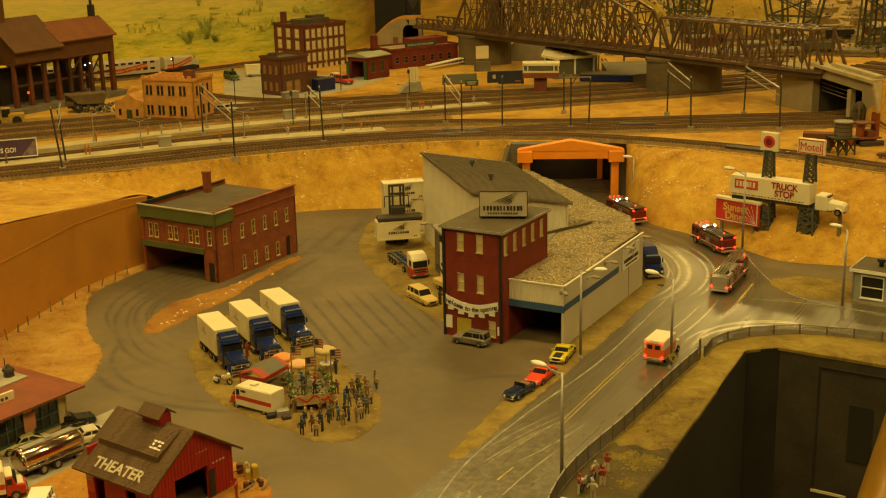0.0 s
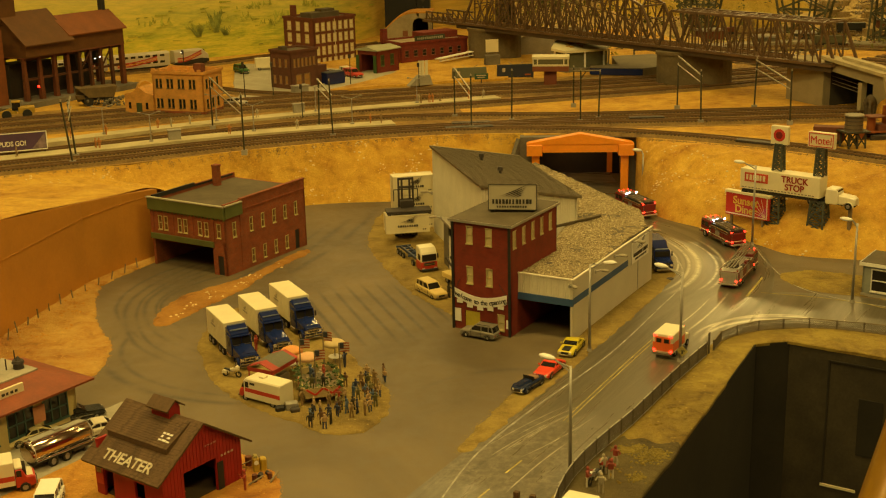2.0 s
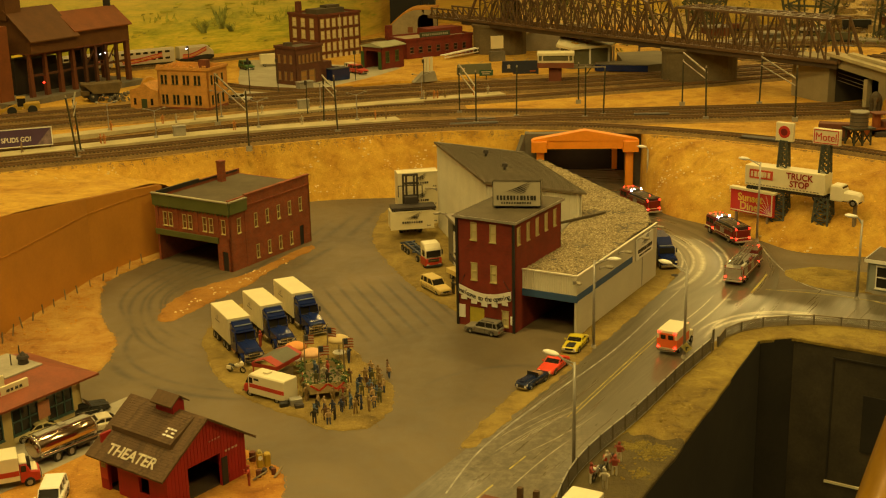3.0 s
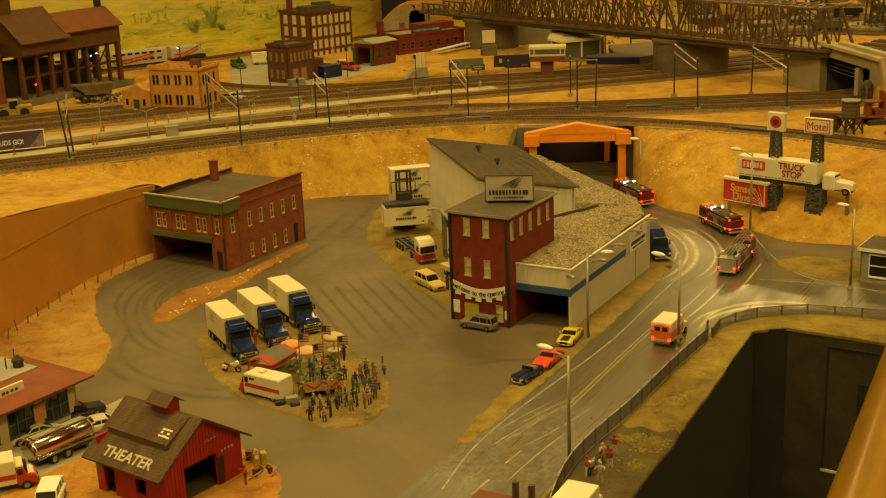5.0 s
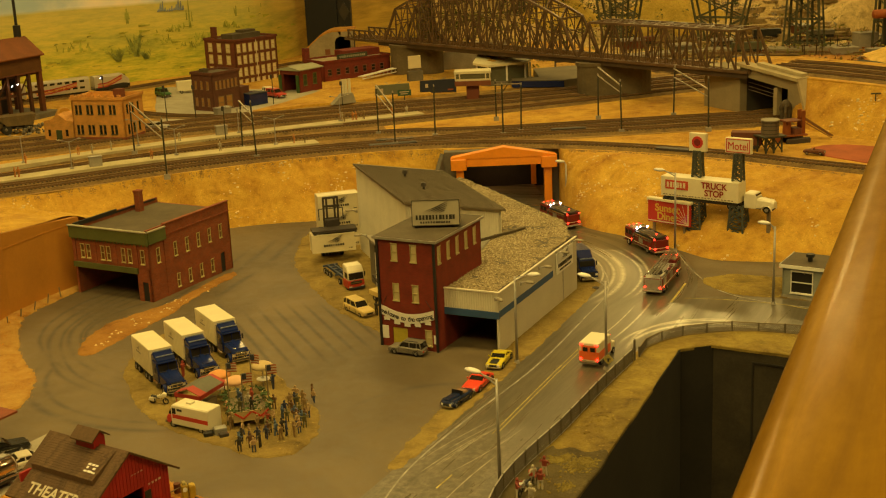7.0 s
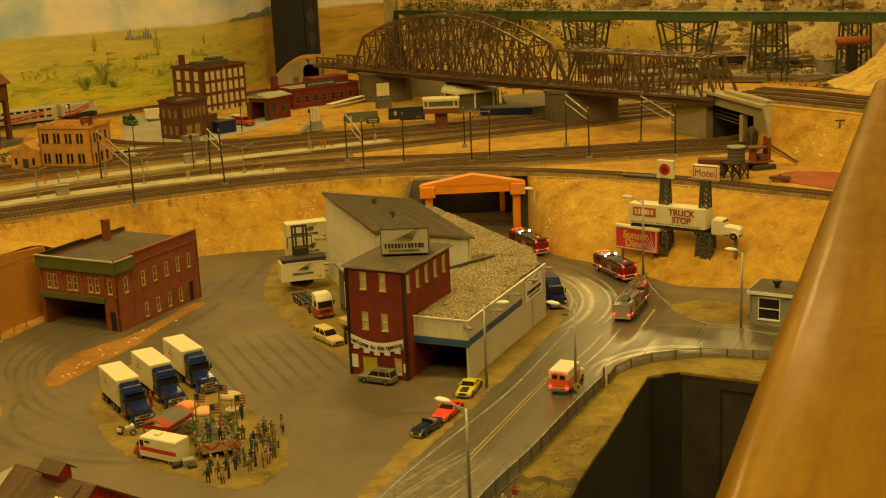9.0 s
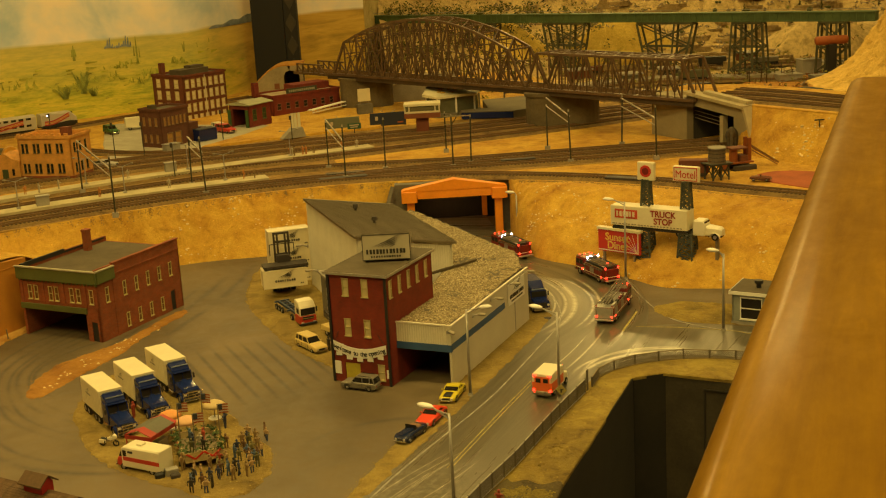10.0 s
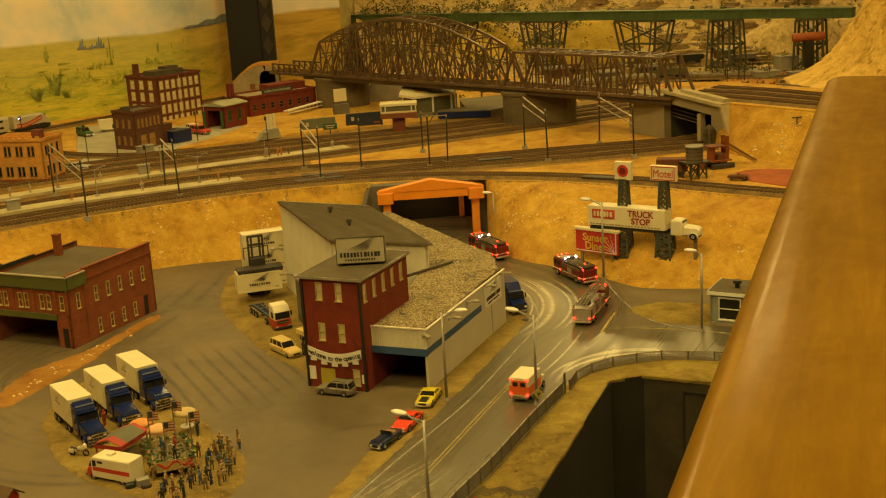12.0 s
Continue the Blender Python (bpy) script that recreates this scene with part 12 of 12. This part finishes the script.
# concrete bunkers and a rust orange tank on a dark pylon in the valley
for x, y, w, d, h, tn in ((129.4, 328, 5.2, 4.0, 4.7, 6), (120.1, 317.5, 6.2, 3.4, 2.4, 4), (127.5, 315.5, 4.6, 3.0, 2.0, 8)):
    e = thing("concrete_bunker", "plain grey concrete bunker in the valley", "bunker", x, y, 5.0, tn, "valley bunkers")
    part("wall", M().box(-w / 2, w / 2, -d / 2, d / 2, -0.5, h - 0.3), CONCRETE, e)
    part("lid", M().box(-w / 2 - 0.1, w / 2 + 0.1, -d / 2 - 0.1, d / 2 + 0.1, h - 0.296, h, 0.06), CONCRETE, e)
e = thing("rust_tank", "rust orange horizontal tank on a dark pylon", "tank", 131.5, 318, 5.0, 2)
part("pylon", M().box(-1.1, 1.1, -0.9, 0.9, -0.5, 9.2, 0.1), plain("pylon_black", (0.02, 0.016, 0.012), 0.7), e)
part("tank", M().rings([[(x, k * math.cos(a), 10.2 + k * math.sin(a)) for a in [2 * math.pi * i / 14 for i in range(14)]] for x, k in ((-4.4, 0.5), (-4.2, 1.0), (-3.6, 1.15), (3.6, 1.15), (4.2, 1.0), (4.4, 0.5))]), plain("tank_rust_orange", (0.38, 0.10, 0.02), 0.6, 0, 0.3), e, "", 0, True)
r = random.Random(88)
for k in range(9):
    x, y = r.uniform(108, 122), r.uniform(312, 330)
    e = thing("telegraph_pole", "thin dark telegraph pole in the valley", "pole", x, y, 5.2, r.uniform(-20, 20), "valley poles")
    part("pole", M().cyl((0, 0, -0.3), (0, 0, r.uniform(3.2, 4.6)), 0.14, 0.1, 6), TIES, e)
    part("crossbar", M().box(-0.7, 0.7, -0.08, 0.08, 2.6, 2.8), TIES, e)
# layered rock ledges on the canyon side
r, m = random.Random(19), M()
for k in range(150):
    x, y = r.uniform(70, 175), r.uniform(352, 420)
    z, w, d = hill_height(x, y), r.uniform(1.5, 6.5), r.uniform(0.8, 2.2)
    n, tn = 9, r.uniform(-0.3, 0.3)
    for j in range(r.randint(1, 3)):
        ring = [(w * (1 - 0.15 * j) * r.uniform(0.75, 1.1) * math.cos(2 * math.pi * i / n), d * r.uniform(0.75, 1.1) * math.sin(2 * math.pi * i / n)) for i in range(n)]
        ring = [(x + p * math.cos(tn) - q * math.sin(tn), y + p * math.sin(tn) + q * math.cos(tn)) for p, q in ring]
        m.rings([[(*p, z + j * 0.8 - 0.5) for p in ring], [(*p, z + j * 0.8 + 0.3) for p in ring]])
setting("rock_ledges", m, sand_mat("brown_ledge_rock", (0.50, 0.37, 0.17), (0.34, 0.24, 0.10), (0.14, 0.095, 0.04), 2.0), "layered brown rock ledges in the canyon", "rocks", "stuff")
# yellow sand mound beside the viaduct
def mound(x, y, rx, ry, h, z, seed, mat, label):
    rings = []
    for k in range(11):
        t = k / 10
        row = []
        for i in range(36):
            a = 2 * math.pi * i / 36
            f = 1 + 0.25 * fbm(math.cos(a) * 2 + seed, math.sin(a) * 2, t, 1.0)
            row.append((x + rx * (1 - t) * f * math.cos(a), y + ry * (1 - t) * f * math.sin(a), z + h * (1 - (1 - t) ** 1.6) + 0.8 * fbm(a * 3, t * 5, seed, 1.0)))
        rings.append(row)
    setting("sand_mound", M().rings(rings), mat, label, "mound", "structure", True)


YELLOW_SAND = sand_mat("yellow_sand", (0.82, 0.60, 0.12), (0.70, 0.48, 0.08), (0.46, 0.28, 0.04), 1.2)
mound(92, 384, 20, 10, 15, 5, 1.0, YELLOW_SAND, "bright yellow sand mound behind the bridge")
mound(58, 392, 16, 10, 13, 6, 4.0, YELLOW_SAND, "yellow sand mound with scrub")
mound(150, 372, 22, 12, 12, 5, 8.0, CLIFF, "brown rocky mound in the valley")
# leafy undergrowth on the slopes
LEAVES = (plain("leaf_olive", (0.25, 0.23, 0.06), 0.9, 0, 0.4, 1.5, 0.5), plain("leaf_yellow", (0.42, 0.36, 0.05), 0.9, 0, 0.4, 1.5, 0.5), plain("leaf_rust", (0.26, 0.09, 0.025), 0.9, 0, 0.4, 1.5, 0.5), plain("grey_boulder", (0.36, 0.29, 0.19), 0.9, 0, 0.4, 1.0, 0.5))
bpy.context.view_layer.update()
deps = bpy.context.evaluated_depsgraph_get()
for nm, lb, mat, n, lo, hi in (("undergrowth", "olive undergrowth on the slopes", LEAVES[0], 420, 0.25, 0.8), ("yellow_undergrowth", "yellow blooming undergrowth on the slopes", LEAVES[1], 170, 0.25, 0.7), ("rusty_undergrowth", "rust brown dry shrubs on the slopes", LEAVES[2], 150, 0.2, 0.6), ("boulders", "grey tumbled boulders on the slopes", LEAVES[3], 260, 0.3, 1.1)):
    m = M()
    for k in range(n):
        x, y = rnd.uniform(24, 190), rnd.uniform(296, 452)
        z = drop(x, y, 14 if y < 366 else 18.5 if y < 400 else 80)
        for j in range(4):
            c = Vector((x + rnd.gauss(0, 0.7), y + rnd.gauss(0, 0.7), z + rnd.uniform(0, 0.8)))
            d = [Vector((rnd.gauss(0, 1), rnd.gauss(0, 1), rnd.gauss(0, 0.8))).normalized() * rnd.uniform(lo, hi) for _ in range(4)]
            m.add([c + v for v in d], [(0, 1, 2), (0, 2, 3), (0, 3, 1), (1, 3, 2)])
    setting(nm, m, mat, lb, "bushes" if "grow" in nm else "rocks", "stuff")
def clump_field(name, label, n, x0, x1, y0, y1, mat, lo, hi, top, seed, tall=1.0):
    r, m = random.Random(seed), M()
    for k in range(n):
        x, y = r.uniform(x0, x1), r.uniform(y0, y1)
        z = drop(x, y, top)
        for j in range(7):
            c = Vector((x + r.gauss(0, hi * 0.8), y + r.gauss(0, hi * 0.8), z + r.uniform(0, hi * 2.2 * tall)))
            d = [Vector((r.gauss(0, 1), r.gauss(0, 1), r.gauss(0, 0.9))).normalized() * r.uniform(lo, hi) for _ in range(4)]
            m.add([c + v for v in d], [(0, 1, 2), (0, 2, 3), (0, 3, 1), (1, 3, 2)])
    setting(name, m, mat, label, "bushes", "stuff")


clump_field("woodland", "dark green woodland behind the arched bridge", 330, 22, 78, 374, 432, BUSH, 0.25, 0.65, 80, 91, 1.6)
clump_field("brown_woodland", "olive woodland behind the bridge", 420, 22, 90, 372, 440, LEAVES[0], 0.25, 0.65, 80, 92, 1.5)
clump_field("rocky_ledge", "pale broken rock ledges on the hill", 380, 80, 190, 380, 450, LEAVES[3], 0.3, 0.9, 80, 93, 0.4)
clump_field("olive_thicket", "olive thickets in the valley", 260, 66, 170, 305, 372, LEAVES[0], 0.15, 0.45, 14, 94)
clump_field("hilltop_flowers", "yellow and green shrubs on the hill top", 300, 20, 190, 425, 470, LEAVES[1], 0.25, 0.7, 80, 95)
clump_field("rusty_thicket", "rust brown bushes in the valley", 160, 90, 150, 296, 345, LEAVES[2], 0.12, 0.35, 14, 96)
# sandstone outcrop at the end of the aisle rail
m = M()
rings = []
for j in range(64):
    z = 15.0 + j * 0.73
    t = j / 63
    row = []
    for i in range(180):
        a = -0.2 + i * (3.6 / 179)
        r = max(4.0, 20.5 + 6.5 * math.exp((15 - z) / 2.5) - 0.45 * (z - 15)) + 1.3 * fbm(math.cos(a) * 3, math.sin(a) * 3, z * 0.05, 1.0)
        r += 1.5 * abs(fbm(a * 11 - z * 0.16, z * 0.05, 2, 1.0)) + 0.8 * abs(fbm(a * 30 - z * 0.5, z * 0.10, 6, 1.0)) + 0.35 * fbm(a * 60 - z * 0.9, z * 0.4, 9, 1.0)
        row.append((126 - r * math.sin(a) * 1.15, 232 - r * math.cos(a), z))
    rings.append(row)
m.rings(rings, closed=False)
setting("rock_outcrop", m, sand_mat("pale_sandstone", (0.80, 0.56, 0.15), (0.66, 0.43, 0.095), (0.44, 0.26, 0.05), 0.9), "pale eroded sandstone outcrop", "rock")
